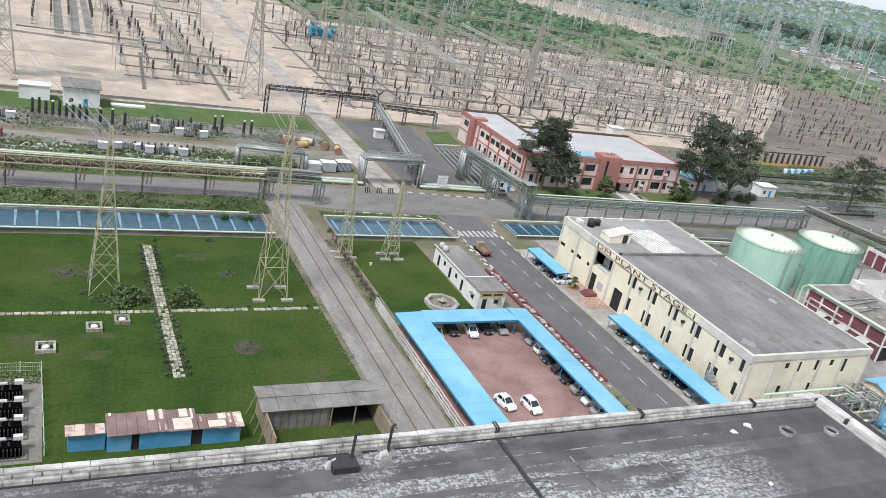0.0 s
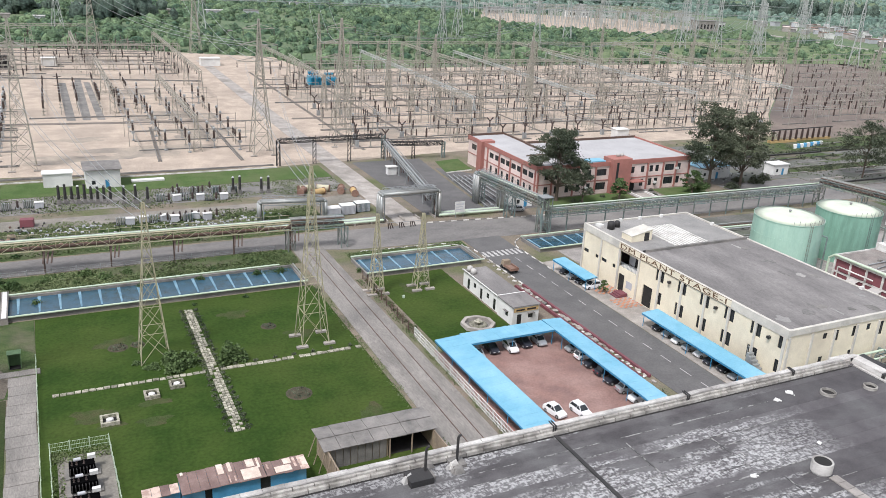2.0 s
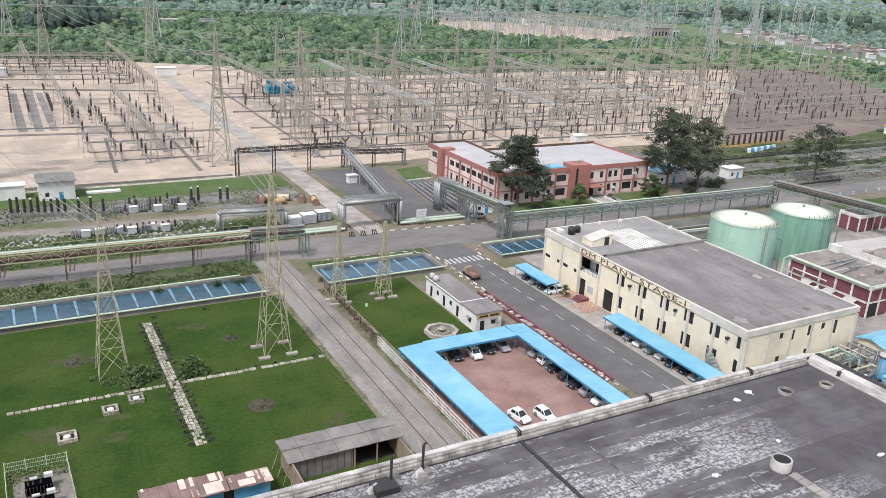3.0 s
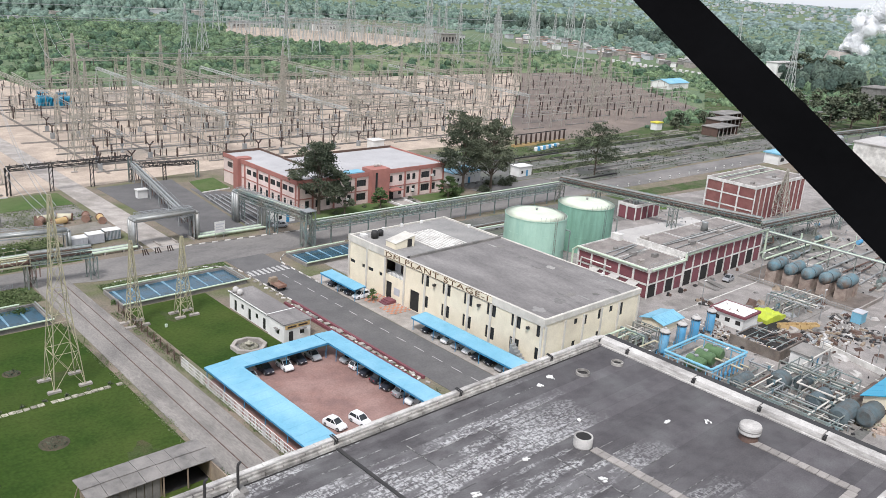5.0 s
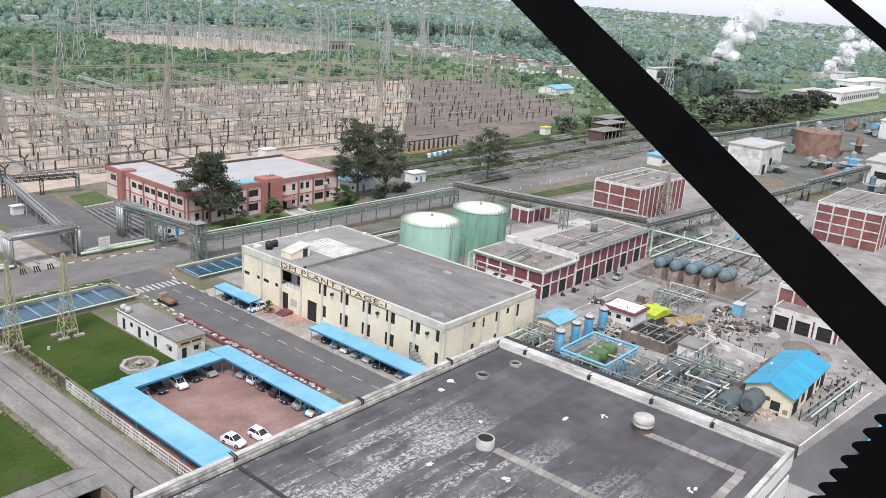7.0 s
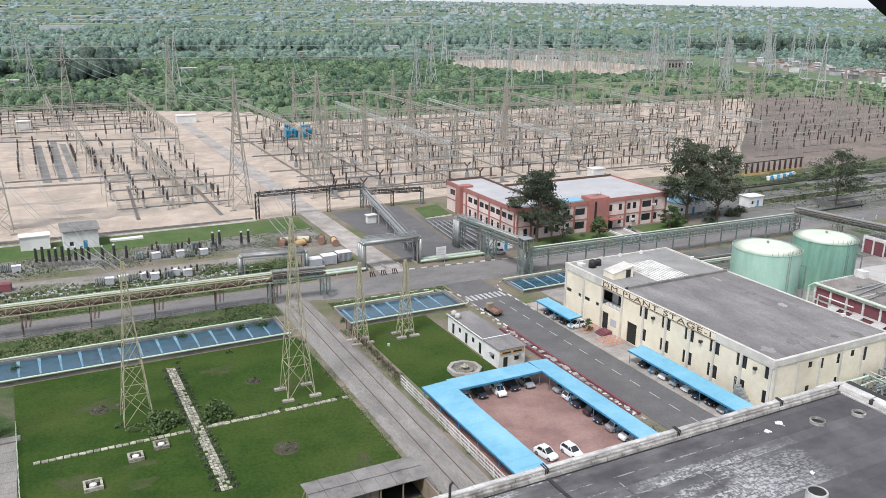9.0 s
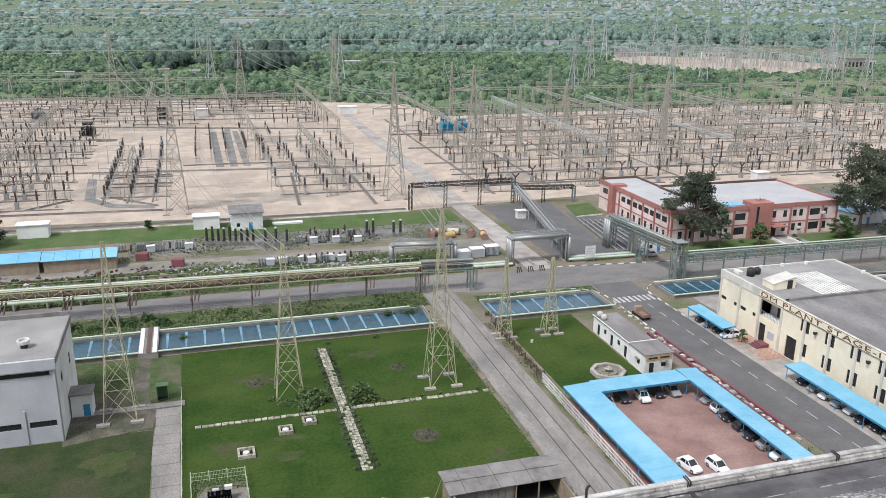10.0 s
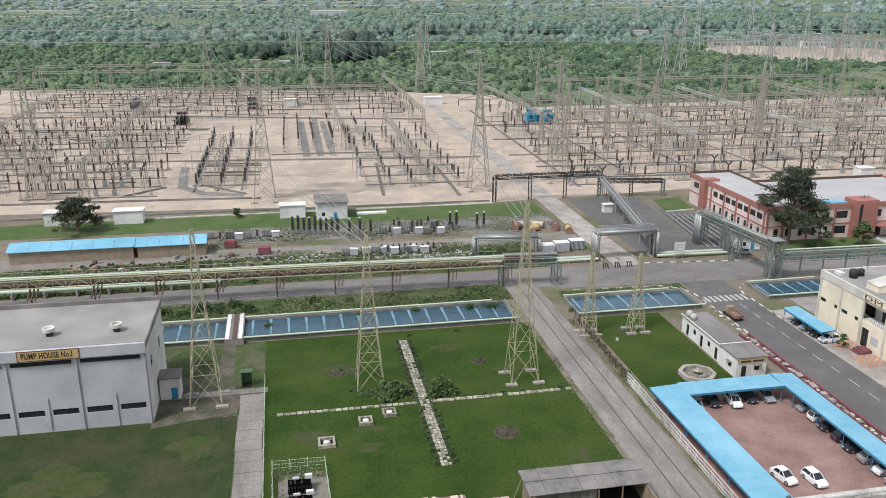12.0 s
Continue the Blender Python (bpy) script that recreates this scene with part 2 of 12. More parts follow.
TANK_GREEN = mat("pale_green_tank_paint", (0.36, 0.53, 0.43), (0.31, 0.47, 0.38), 2.5, 0.06, 0.55, c3=(0.25, 0.42, 0.34), size3=5, stretch=(1.0, 1.0, 0.25))
TANK_STREAKED = mat("streaked_green_tank_paint", (0.24, 0.42, 0.32), (0.19, 0.34, 0.26), 1.6, 0.1, 0.55, c3=(0.13, 0.24, 0.18), size3=2.4, stretch=(1.0, 1.0, 0.12))
TANK_TOP = mat("faded_tank_roof_paint", (0.62, 0.66, 0.52), (0.55, 0.6, 0.47), 2.0, 0.06, 0.6, c3=(0.48, 0.52, 0.42), size3=5)
DEEP_GREEN = mat("dark_green_tank_paint", (0.1, 0.17, 0.075), (0.075, 0.13, 0.06), 1.0, 0.15, 0.5)
DULL_TEAL = mat("dull_grey_teal_paint", (0.075, 0.105, 0.115), (0.11, 0.135, 0.14), 0.9, 0.2, 0.7, c3=(0.09, 0.08, 0.07), size3=2.0)
TEAL = mat("weathered_teal_paint", (0.1, 0.19, 0.225), (0.15, 0.19, 0.195), 1.0, 0.2, 0.6, c3=(0.12, 0.09, 0.07), size3=2.5)
STEEL = mat("galvanised_steel", (0.36, 0.37, 0.36), (0.27, 0.28, 0.28), 1.5, 0.12, 0.5, 0.35, rnd=0.08)
GREEN_STEEL = mat("grey_green_steel", (0.2, 0.25, 0.235), (0.14, 0.18, 0.17), 1.5, 0.15, 0.6, 0.1, c3=(0.25, 0.22, 0.18), size3=5, rnd=0.06)
CLAD = mat("aluminium_pipe_cladding", (0.34, 0.35, 0.335), (0.25, 0.26, 0.25), 1.4, 0.12, 0.45, 0.4, c3=(0.3, 0.29, 0.26), size3=5)
PIPE_GREEN = mat("pale_green_pipe_paint", (0.5, 0.58, 0.44), (0.42, 0.5, 0.38), 1.5, 0.1, 0.6)
TOWER_YELLOW = mat("yellowed_tower_paint", (0.42, 0.38, 0.24), (0.33, 0.31, 0.22), 1.0, 0.15, 0.7, c3=(0.3, 0.28, 0.2), size3=4)
PALE_FRAME = mat("pale_dusty_steel_frame", (0.36, 0.33, 0.285), (0.26, 0.24, 0.205), 1.0, 0.12, 0.7, 0.05)
TOWER_GREY = mat("weathered_galvanised_lattice", (0.37, 0.345, 0.285), (0.27, 0.25, 0.21), 1.0, 0.12, 0.7, 0.1)
DARK_STEEL = mat("dark_steel", (0.05, 0.047, 0.045), (0.035, 0.034, 0.034), 1.0, 0.15, 0.6, 0.2)
BROWN_STEEL = mat("brown_painted_steel", (0.12, 0.075, 0.055), (0.09, 0.06, 0.05), 1.0, 0.2, 0.7)
BLACK = mat("black_painted_steel", (0.002, 0.002, 0.0022), (0.003, 0.003, 0.0033), 0.5, 0.1, 0.9, spec=0.02)
INSULATOR = mat("brown_porcelain", (0.045, 0.03, 0.026), (0.06, 0.04, 0.033), 0.5, 0.1, 0.3, spec=0.5)
RUST = mat("rusty_sheet", (0.2, 0.11, 0.08), (0.3, 0.2, 0.15), 1.5, 0.2, 0.85, c3=(0.12, 0.07, 0.055), size3=3)
SHADOW_GLASS = mat("dark_window_glass", (0.018, 0.022, 0.024), (0.03, 0.034, 0.036), 1.0, 0.05, 0.15, spec=0.6)
# near-black colour stands in for the shade inside openings, bays and pits
NEAR_BLACK = mat("interior_shade_fill", (0.02, 0.019, 0.018), (0.03, 0.028, 0.026), 1.0, 0.1, 0.9)
PAVERS = mat("red_brown_pavers", (0.26, 0.155, 0.13), (0.2, 0.125, 0.11), 3.0, 0.2, 0.9, bump=0.01, c3=(0.32, 0.21, 0.18), size3=7)
TILE_ORANGE = mat("orange_floor_tile", (0.45, 0.2, 0.11), (0.38, 0.17, 0.1), 1.0, 0.15, 0.7, rnd=0.12)
GREY_PAVING = mat("grey_paving", (0.17, 0.163, 0.15), (0.105, 0.105, 0.095), 7.0, 0.3, 0.9, bump=0.02, c3=(0.09, 0.1, 0.07), size3=13)
WATER = mat("blue_basin_water", (0.034, 0.084, 0.125), (0.032, 0.06, 0.07), 1.6, 0.25, 0.2, bump=0.02, c3=(0.035, 0.09, 0.135), size3=7, spec=0.5)
BASIN_BLUE = mat("faded_blue_baffle", (0.2, 0.32, 0.39), (0.09, 0.18, 0.25), 1.5, 0.15, 0.7)
BITUMEN = mat("bitumen_felt", (0.074, 0.068, 0.07), (0.092, 0.085, 0.087), 2.2, 0.12, 0.62, bump=0.008, c3=(0.128, 0.121, 0.12), size3=5, rnd=0.05)


def flaking_felt(name):
    """Dark felt whose pale coating has flaked off in ragged patches."""
    m = mat(name, (0.07, 0.064, 0.066), (0.093, 0.086, 0.087), 1.2, 0.2, 0.75, bump=0.008, c3=(0.118, 0.114, 0.113), size3=3.0, rnd=0.1)
    N, L = m.node_tree.nodes, m.node_tree.links
    b = N["Principled BSDF"]
    base = b.inputs["Base Color"].links[0].from_socket
    geo = N.new("ShaderNodeNewGeometry")

    def field(scale, detail, stretch):
        k = N.new("ShaderNodeVectorMath")
        k.operation = "MULTIPLY"
        k.inputs[1].default_value = stretch
        L.new(geo.outputs["Position"], k.inputs[0])
        n = N.new("ShaderNodeTexNoise")
        n.inputs["Scale"].default_value, n.inputs["Detail"].default_value, n.inputs["Roughness"].default_value = scale, detail, 0.65
        L.new(k.outputs["Vector"], n.inputs["Vector"])
        return n.outputs["Fac"]

    def step(src, lo, hi):
        r = N.new("ShaderNodeMapRange")
        r.inputs["From Min"].default_value, r.inputs["From Max"].default_value = lo, hi
        L.new(src, r.inputs["Value"])
        return r.outputs["Result"]

    def times(a, c):
        x = N.new("ShaderNodeMath")
        x.operation = "MULTIPLY"
        L.new(a, x.inputs[0])
        L.new(c, x.inputs[1])
        return x.outputs[0]

    def most(a, c):
        x = N.new("ShaderNodeMath")
        x.operation = "MAXIMUM"
        L.new(a, x.inputs[0])
        L.new(c, x.inputs[1])
        return x.outputs[0]

    def shifted(src, by, much):
        x = N.new("ShaderNodeMath")
        x.operation = "MULTIPLY_ADD"
        x.inputs[1].default_value = much
        L.new(by, x.inputs[0])
        L.new(src, x.inputs[2])
        return x.outputs[0]

    each = N.new("ShaderNodeObjectInfo").outputs["Random"]
    flakes = step(field(5.0, 5.0, (0.5, 1.0, 1.0)), 0.42, 0.53)
    breaks = step(field(6.5, 3.0, (1.0, 0.45, 1.0)), 0.38, 0.52)
    areas = step(shifted(field(0.4, 4.0, (0.22, 0.8, 1.0)), each, 0.2), 0.585, 0.655)
    film = step(field(0.5, 5.0, (0.5, 1.0, 1.0)), 0.42, 0.72)
    split = N.new("ShaderNodeSeparateXYZ")
    L.new(geo.outputs["Position"], split.inputs[0])
    wave = N.new("ShaderNodeMath")
    wave.operation = "MULTIPLY_ADD"
    wave.inputs[1].default_value = 9.0
    L.new(field(0.3, 3.0, (1.0, 1.0, 1.0)), wave.inputs[0])
    L.new(split.outputs["X"], wave.inputs[2])
    fade = step(wave.outputs[0], 49.0, 43.0)
    half = N.new("ShaderNodeMath")
    half.operation = "MULTIPLY"
    half.inputs[1].default_value = 0.2
    L.new(film, half.inputs[0])
    west = N.new("ShaderNodeMapRange")
    west.inputs["From Min"].default_value, west.inputs["From Max"].default_value = 12.0, 30.0
    west.inputs["To Min"].default_value = 0.42
    L.new(wave.outputs[0], west.inputs["Value"])
    fade = times(fade, west.outputs["Result"])
    mask = times(most(times(times(flakes, breaks), areas), half.outputs[0]), fade)
    x = N.new("ShaderNodeMix")
    x.data_type = "RGBA"
    x.inputs[7].default_value = (0.4, 0.395, 0.385, 1)
    L.new(mask, x.inputs["Factor"])
    tone = N.new("ShaderNodeMapRange")
    tone.inputs["To Min"].default_value, tone.inputs["To Max"].default_value = 0.86, 1.03
    L.new(each, tone.inputs["Value"])
    dim = N.new("ShaderNodeVectorMath")
    dim.operation = "SCALE"
    L.new(base, dim.inputs[0])
    L.new(tone.outputs["Result"], dim.inputs["Scale"])
    L.new(dim.outputs["Vector"], x.inputs[6])
    L.new(x.outputs[2], b.inputs["Base Color"])
    return m


WORN_FELT = flaking_felt("worn_bitumen_felt")
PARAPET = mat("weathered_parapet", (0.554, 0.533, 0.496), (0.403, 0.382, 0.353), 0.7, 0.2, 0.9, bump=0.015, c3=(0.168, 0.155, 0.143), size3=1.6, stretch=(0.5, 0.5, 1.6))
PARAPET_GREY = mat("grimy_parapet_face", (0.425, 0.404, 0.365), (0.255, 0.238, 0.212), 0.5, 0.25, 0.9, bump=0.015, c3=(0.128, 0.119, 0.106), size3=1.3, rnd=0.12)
BRICK_TILE = mat("pale_roof_tile", (0.3, 0.275, 0.25), (0.24, 0.22, 0.2), 0.8, 0.15, 0.9, rnd=0.2)
CAR_WHITE = mat("white_car_paint", (0.78, 0.78, 0.77), (0.75, 0.75, 0.74), 1.0, 0.0, 0.25, spec=0.5)
CAR_SILVER = mat("silver_car_paint", (0.42, 0.43, 0.44), (0.4, 0.41, 0.42), 1.0, 0.0, 0.3, 0.4, spec=0.5)
CAR_DARK = mat("dark_car_paint", (0.03, 0.032, 0.04), (0.035, 0.036, 0.045), 1.0, 0.0, 0.25, spec=0.5)
RUBBER = mat("tyre_rubber", (0.02, 0.02, 0.02), (0.025, 0.025, 0.025), 0.4, 0.1, 0.9)
LAMP_GLASS = mat("lamp_lens", (0.6, 0.6, 0.58), (0.5, 0.5, 0.5), 0.3, 0.0, 0.2, spec=0.5)
TAIL_RED = mat("red_lens", (0.4, 0.02, 0.02), (0.35, 0.02, 0.02), 0.3, 0.0, 0.3)
MARKING = mat("road_marking_paint", (0.5, 0.49, 0.46), (0.3, 0.29, 0.28), 1.0, 0.15, 0.8)
YELLOW = mat("yellow_paint", (0.62, 0.38, 0.07), (0.5, 0.3, 0.06), 1.5, 0.15, 0.6, rnd=0.1)
YELLOW_LIME = mat("bright_yellow_paint", (0.62, 0.55, 0.06), (0.54, 0.47, 0.05), 1.5, 0.1, 0.6)
DARK_RUST = mat("dark_rusted_steel", (0.075, 0.055, 0.048), (0.12, 0.085, 0.07), 0.8, 0.2, 0.85)
LIME = mat("lime_tarpaulin", (0.46, 0.53, 0.05), (0.36, 0.42, 0.05), 1.5, 0.1, 0.6)
TAN_BOARD = mat("tan_sign_board", (0.5, 0.35, 0.16), (0.44, 0.3, 0.14), 1.5, 0.08, 0.7)
SIGN_DARK = mat("dark_sign_paint", (0.03, 0.022, 0.018), (0.04, 0.03, 0.022), 0.5, 0.1, 0.7)
BED_SOIL = mat("dark_bed_soil", (0.075, 0.062, 0.04), (0.05, 0.05, 0.03), 0.6, 0.3, 0.95, bump=0.03)
BARK = mat("bark", (0.13, 0.1, 0.075), (0.09, 0.07, 0.055), 0.5, 0.3, 0.95, bump=0.03)
LEAF = leafy("tree_leaves", (0.045, 0.058, 0.036), (0.125, 0.138, 0.088))
LEAF_BRIGHT = leafy("shrub_leaves", (0.036, 0.068, 0.024), (0.092, 0.135, 0.05))
WEED_LEAF = leafy("weed_leaves", (0.075, 0.105, 0.04), (0.155, 0.185, 0.085))
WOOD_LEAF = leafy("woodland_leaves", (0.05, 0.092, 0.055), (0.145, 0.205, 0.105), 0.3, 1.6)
# far leaves paler, bluer and flatter: distance haze put into their colour
FAR_LEAF = leafy("haze_tinted_far_leaves", (0.085, 0.135, 0.108), (0.175, 0.235, 0.185), 0.25, 3.5, 0.6)
HORIZON_LEAF = leafy("haze_tinted_horizon_leaves", (0.13, 0.18, 0.165), (0.2, 0.255, 0.235), 0.2, 9.0, 0.75)
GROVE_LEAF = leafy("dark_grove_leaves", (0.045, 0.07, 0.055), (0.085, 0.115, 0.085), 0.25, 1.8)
FIELD = mat("pale_field_soil", (0.3, 0.3, 0.25), (0.24, 0.25, 0.2), 30.0, 0.1, 0.95, spec=0.1)
WORN_GRASS = mat("thin_worn_grass", (0.03, 0.045, 0.017), (0.042, 0.058, 0.021), 3.0, 0.3, 0.95, bump=0.05, c3=(0.062, 0.06, 0.035), size3=12, spec=0.1)
TIMBER = mat("weathered_timber", (0.3, 0.24, 0.17), (0.22, 0.175, 0.13), 1.0, 0.2, 0.9)
SHEET_GREY = mat("grey_cement_sheet", (0.2, 0.188, 0.172), (0.13, 0.123, 0.115), 1.2, 0.25, 0.9, c3=(0.27, 0.25, 0.23), size3=5)
STEAM = mat("steam", (0.97, 0.97, 0.97), (0.95, 0.95, 0.95), 6.0, 0.0, 1.0, spec=0.0)


def soften(m, share):
    """Lets part of the light pass through the surface and scatter."""
    N, L = m.node_tree.nodes, m.node_tree.links
    out = next(n for n in N if n.type == "OUTPUT_MATERIAL")
    both, tr = N.new("ShaderNodeMixShader"), N.new("ShaderNodeBsdfTranslucent")
    tr.inputs["Color"].default_value = (0.95, 0.95, 0.95, 1)
    both.inputs["Fac"].default_value = share
    L.new(N["Principled BSDF"].outputs[0], both.inputs[1])
    L.new(tr.outputs[0], both.inputs[2])
    L.new(both.outputs[0], out.inputs["Surface"])


soften(STEAM, 0.5)
TRENCH = mat("dusty_trench_cover", (0.15, 0.13, 0.115), (0.2, 0.175, 0.15), 3.0, 0.25, 0.95, bump=0.02, c3=(0.11, 0.1, 0.09), size3=9, spec=0.1)
DIRT = mat("dark_trodden_dirt", (0.085, 0.075, 0.062), (0.15, 0.13, 0.105), 2.2, 0.35, 0.95, bump=0.05, c3=(0.06, 0.075, 0.04), size3=5, spec=0.1)
DUSTY_TRACK = mat("dusty_service_track", (0.27, 0.245, 0.21), (0.2, 0.185, 0.165), 4.0, 0.25, 0.95, bump=0.03, c3=(0.15, 0.145, 0.115), size3=10, spec=0.1)

# ---- ground, roads, yards ----
def rise(r):
    """The land's height at r metres from the plant: flat, then rising gently towards the horizon."""
    s = np.clip((np.asarray(r, float) - 1400) / 3350, 0, 1.05)
    reach = 1400 + s * 3350 * (1 + 9 * s * s)
    return np.where(s > 0, 60 * (1 - (1400 + 3350 * s) / reach), 0.0)


def disc(radius, n=96):
    m = M()
    rings = (60, 200, 500, 1000, 1400, 1700, 2000, 2300, 2600, 3000, 3400, 3800, 4200, 4600, radius)
    m.v = [(0, 0, 0)] + [(r * math.cos(2 * math.pi * i / n), r * math.sin(2 * math.pi * i / n), float(rise(r))) for r in rings for i in range(n)]
    m.f = [(0, 1 + i, 1 + (i + 1) % n) for i in range(n)]
    for k in range(len(rings) - 1):
        a, b = 1 + k * n, 1 + (k + 1) * n
        m.f += [(a + i, b + i, b + (i + 1) % n, a + (i + 1) % n) for i in range(n)]
    return m


def sheet(name, poly, z, material, label, category="ground"):
    return solid(name, M().prism(poly, z - 0.4, z), material, label, category, kind="structure")


def rect(x0, x1, y0, y1):
    return [(x0, y0), (x1, y0), (x1, y1), (x0, y1)]


solid("ground", disc(4900), SCRUB, "green scrub and woodland ground reaching the horizon", "ground", kind="structure")
sheet("ground_plant", rect(-150, 330, -120, 236), 0.02, EARTH, "bare and patchy earth of the power plant grounds")
SANDY = [(-170, 241), (58, 223), (120, 228), (247, 223), (282, 258), (400, 360), (445, 402), (280, 408), (120, 402), (116, 450), (43, 484), (-170, 520)]
sheet("ground_switchyard", SANDY, 0.05, SAND, "pale sandy gravel of the electrical switchyard")
GRAVELLY = [(247.2, 219), (300, 212.2), (423, 244), (482, 338), (500, 396), (445.4, 401.8), (400.3, 359.6), (282.3, 257.6), (247.2, 222.8)]
sheet("ground_gravel_yard", GRAVELLY, 0.05, GRAVEL, "dark brown gravel of the far switchyard")
MEADOWY = [(412, 557), (577, 528), (606, 420), (505, 292), (486, 400), (300, 414), (370, 500)]
sheet("ground_meadow", MEADOWY, 0.05, MEADOW, "light green open meadow beyond the switchyard")
SUB2 = [(362, 672), (464, 578), (596, 632), (560, 722), (425, 795)]
sheet("ground_far_switchyard", SUB2, 0.05, SAND, "sandy ground of a second distant switchyard")

sheet("lawn", rect(-4.85, 41.8, 78, 137.2), 0.07, GRASS, "mown green lawn crossed by stone paths", "lawn")
sheet("lawn_west", rect(-60, -8.6, 60, 111.6), 0.07, WORN_GRASS, "thin worn lawn beside the grey building", "lawn")
sheet("lawn_garden", rect(53.2, 68.2, 104.9, 137), 0.07, GRASS, "small green lawn with a fountain", "lawn")
sheet("verge_basin", rect(-60, 43, 148.8, 157.2), 0.06, ROUGH_GRASS, "overgrown grass verge behind the blue basin", "verge")
sheet("verge_tower", rect(-30, -4.9, 111.8, 137.2), 0.058, ROUGH_GRASS, "rough trodden grass round a tower foot", "verge")
sheet("pavement_bus", rect(-17, 69, 195.5, 208.6), 0.055, DARK_CONCRETE, "dark stained paving under a row of bus supports", "pavement")
sheet("verge_north", rect(-150, 56, 166.5, 184), 0.06, ROUGH_GRASS, "weedy ground with scrap behind the pipe rack", "verge")
sheet("verge_green", rect(-150, 69.2, 209, 221.4), 0.08, LIGHT_GRASS, "green strip along the switchyard fence", "verge")
sheet("verge_green_square", [(101.8, 204.7), (111, 205.8), (112.4, 218.8), (104.2, 217.3)], 0.08, LIGHT_GRASS, "small green patch beside the office building", "verge")
sheet("verge_office_east", [(150.6, 165.2), (163.6, 164.6), (163.6, 173.4), (150.6, 173.6)], 0.075, LIGHT_GRASS, "small mown lawn beside the office entrance", "verge")
sheet("path_office", [(141.0, 161.4), (149.6, 161.2), (149.6, 174.2), (141.0, 174.2)], 0.07, DARK_CONCRETE, "grey concrete drive to the office entrance", "pavement")
sheet("verge_office", rect(112, 140.4, 163.6, 173.6), 0.075, LIGHT_GRASS, "lawn in front of the pink office building", "verge")
sheet("verge_corner", rect(53, 79.5, 147.4, 151.2), 0.06, ROUGH_GRASS, "weedy strip between basin and road", "verge")
sheet("verge_east", [(205, 140), (300, 132), (300, 140), (205, 146)], 0.06, ROUGH_GRASS, "grass strip behind the red pump buildings", "verge")

sheet("road_dm", rect(80.2, 89.4, 40, 151.6), 0.08, ASPHALT, "dark asphalt plant road with a dashed centre line", "road")
sheet("road_cross", [(-150, 158.6), (40, 157.6), (56, 152.8), (80, 151.2), (112, 150.4), (112, 152.2), (330, 146.6), (330, 158), (112, 161), (78, 164.4), (40, 165.6), (-150, 166.2)], 0.07, OLD_ASPHALT, "worn grey cross road", "road")
sheet("road_switchyard", [(70.6, 164), (77.2, 164), (77.0, 300), (77.4, 440), (73, 440), (71.2, 300)], 0.09, CONCRETE, "pale concrete service road into the switchyard", "road")
sheet("track_north", [(-150, 186), (56, 183.6), (70, 186), (70, 192), (56, 190), (-150, 194)], 0.07, DUSTY_TRACK, "pale dusty service track", "road")
sheet("trench_west", [(-150, 306.5), (-44, 296.6), (26, 289.3), (69, 285.2), (69, 287.6), (26, 292.0), (-44, 299.2), (-150, 309)], 0.12, TRENCH, "dark cable trench cover across the switchyard", "trench")
sheet("trench_east", [(80, 286), (250, 280), (250, 282.2), (80, 288.2)], 0.12, TRENCH, "dark cable trench cover across the switchyard", "trench")
for tx in (88, 110, 134, 160, 190, 222):
    sheet("trench_lane", [(tx, 236), (tx + 1.2, 236), (tx + 3, 398), (tx + 1.8, 398)], 0.10, TRENCH, "dark cable trench cover between switchyard bays", "trench")


def trench(pts, w, label="low cable trench with dusty covers"):
    """A low walled cable trench along a line: two side walls and a sunken cover."""
    m, wl = M(), M()
    for (ax, ay), (bx, by) in zip(pts, pts[1:]):
        d = math.hypot(bx - ax, by - ay)
        nx, ny = -(by - ay) / d, (bx - ax) / d
        for mm, a, b, z in ((m, -w / 2 + 0.2, w / 2 - 0.2, 0.11), (wl, -w / 2, -w / 2 + 0.2, 0.34), (wl, w / 2 - 0.2, w / 2, 0.34)):
            q = [(ax + nx * a, ay + ny * a), (bx + nx * a, by + ny * a), (bx + nx * b, by + ny * b), (ax + nx * b, ay + ny * b)]
            mm.hexa([(x, y, -0.1) for x, y in q], [(x, y, z) for x, y in q])
    t = thing("trench_low", 0, 0, 0, label, "cable trench", kind="structure")
    part("cover", m, TRENCH, t)
    part("side_wall", wl, DARK_CONCRETE, t)


for pts, w in (([(-150, 247.4), (-50.8, 242.6), (-25.6, 241.0), (-7.3, 239.3)], 1.3), ([(-28.6, 276.8), (-7.7, 274.9)], 1.2), ([(-29.5, 286.8), (-7.8, 285.0)], 1.4),
               ([(-25.6, 258.8), (-11.7, 245.2)], 1.0), ([(-4.5, 302.6), (14.6, 302.0), (40, 300.2)], 1.2), ([(-150, 412), (-78.4, 403.9), (-31.8, 397.0), (-6.8, 389.8), (63.8, 373.6)], 2.2),
               ([(-110, 371.5), (-66.1, 366.9), (-30.6, 362.9)], 1.8), ([(-47.0, 247.6), (-35.7, 257.7)], 1.0), ([(-110, 329), (-69.9, 325.8), (-38.8, 324.3)], 1.5),
               ([(-150, 228.5), (57, 224.4)], 0.9), ([(28, 236), (31, 282)], 1.0), ([(50, 232), (50.5, 280)], 1.0), ([(80, 248), (248, 241)], 1.2), ([(82, 318), (286, 308)], 1.5), ([(82, 352), (330, 342)], 1.8), ([(-100, 262), (-60, 259)], 1.2), ([(84, 266), (256, 259)], 1.0)):
    trench(pts, w)
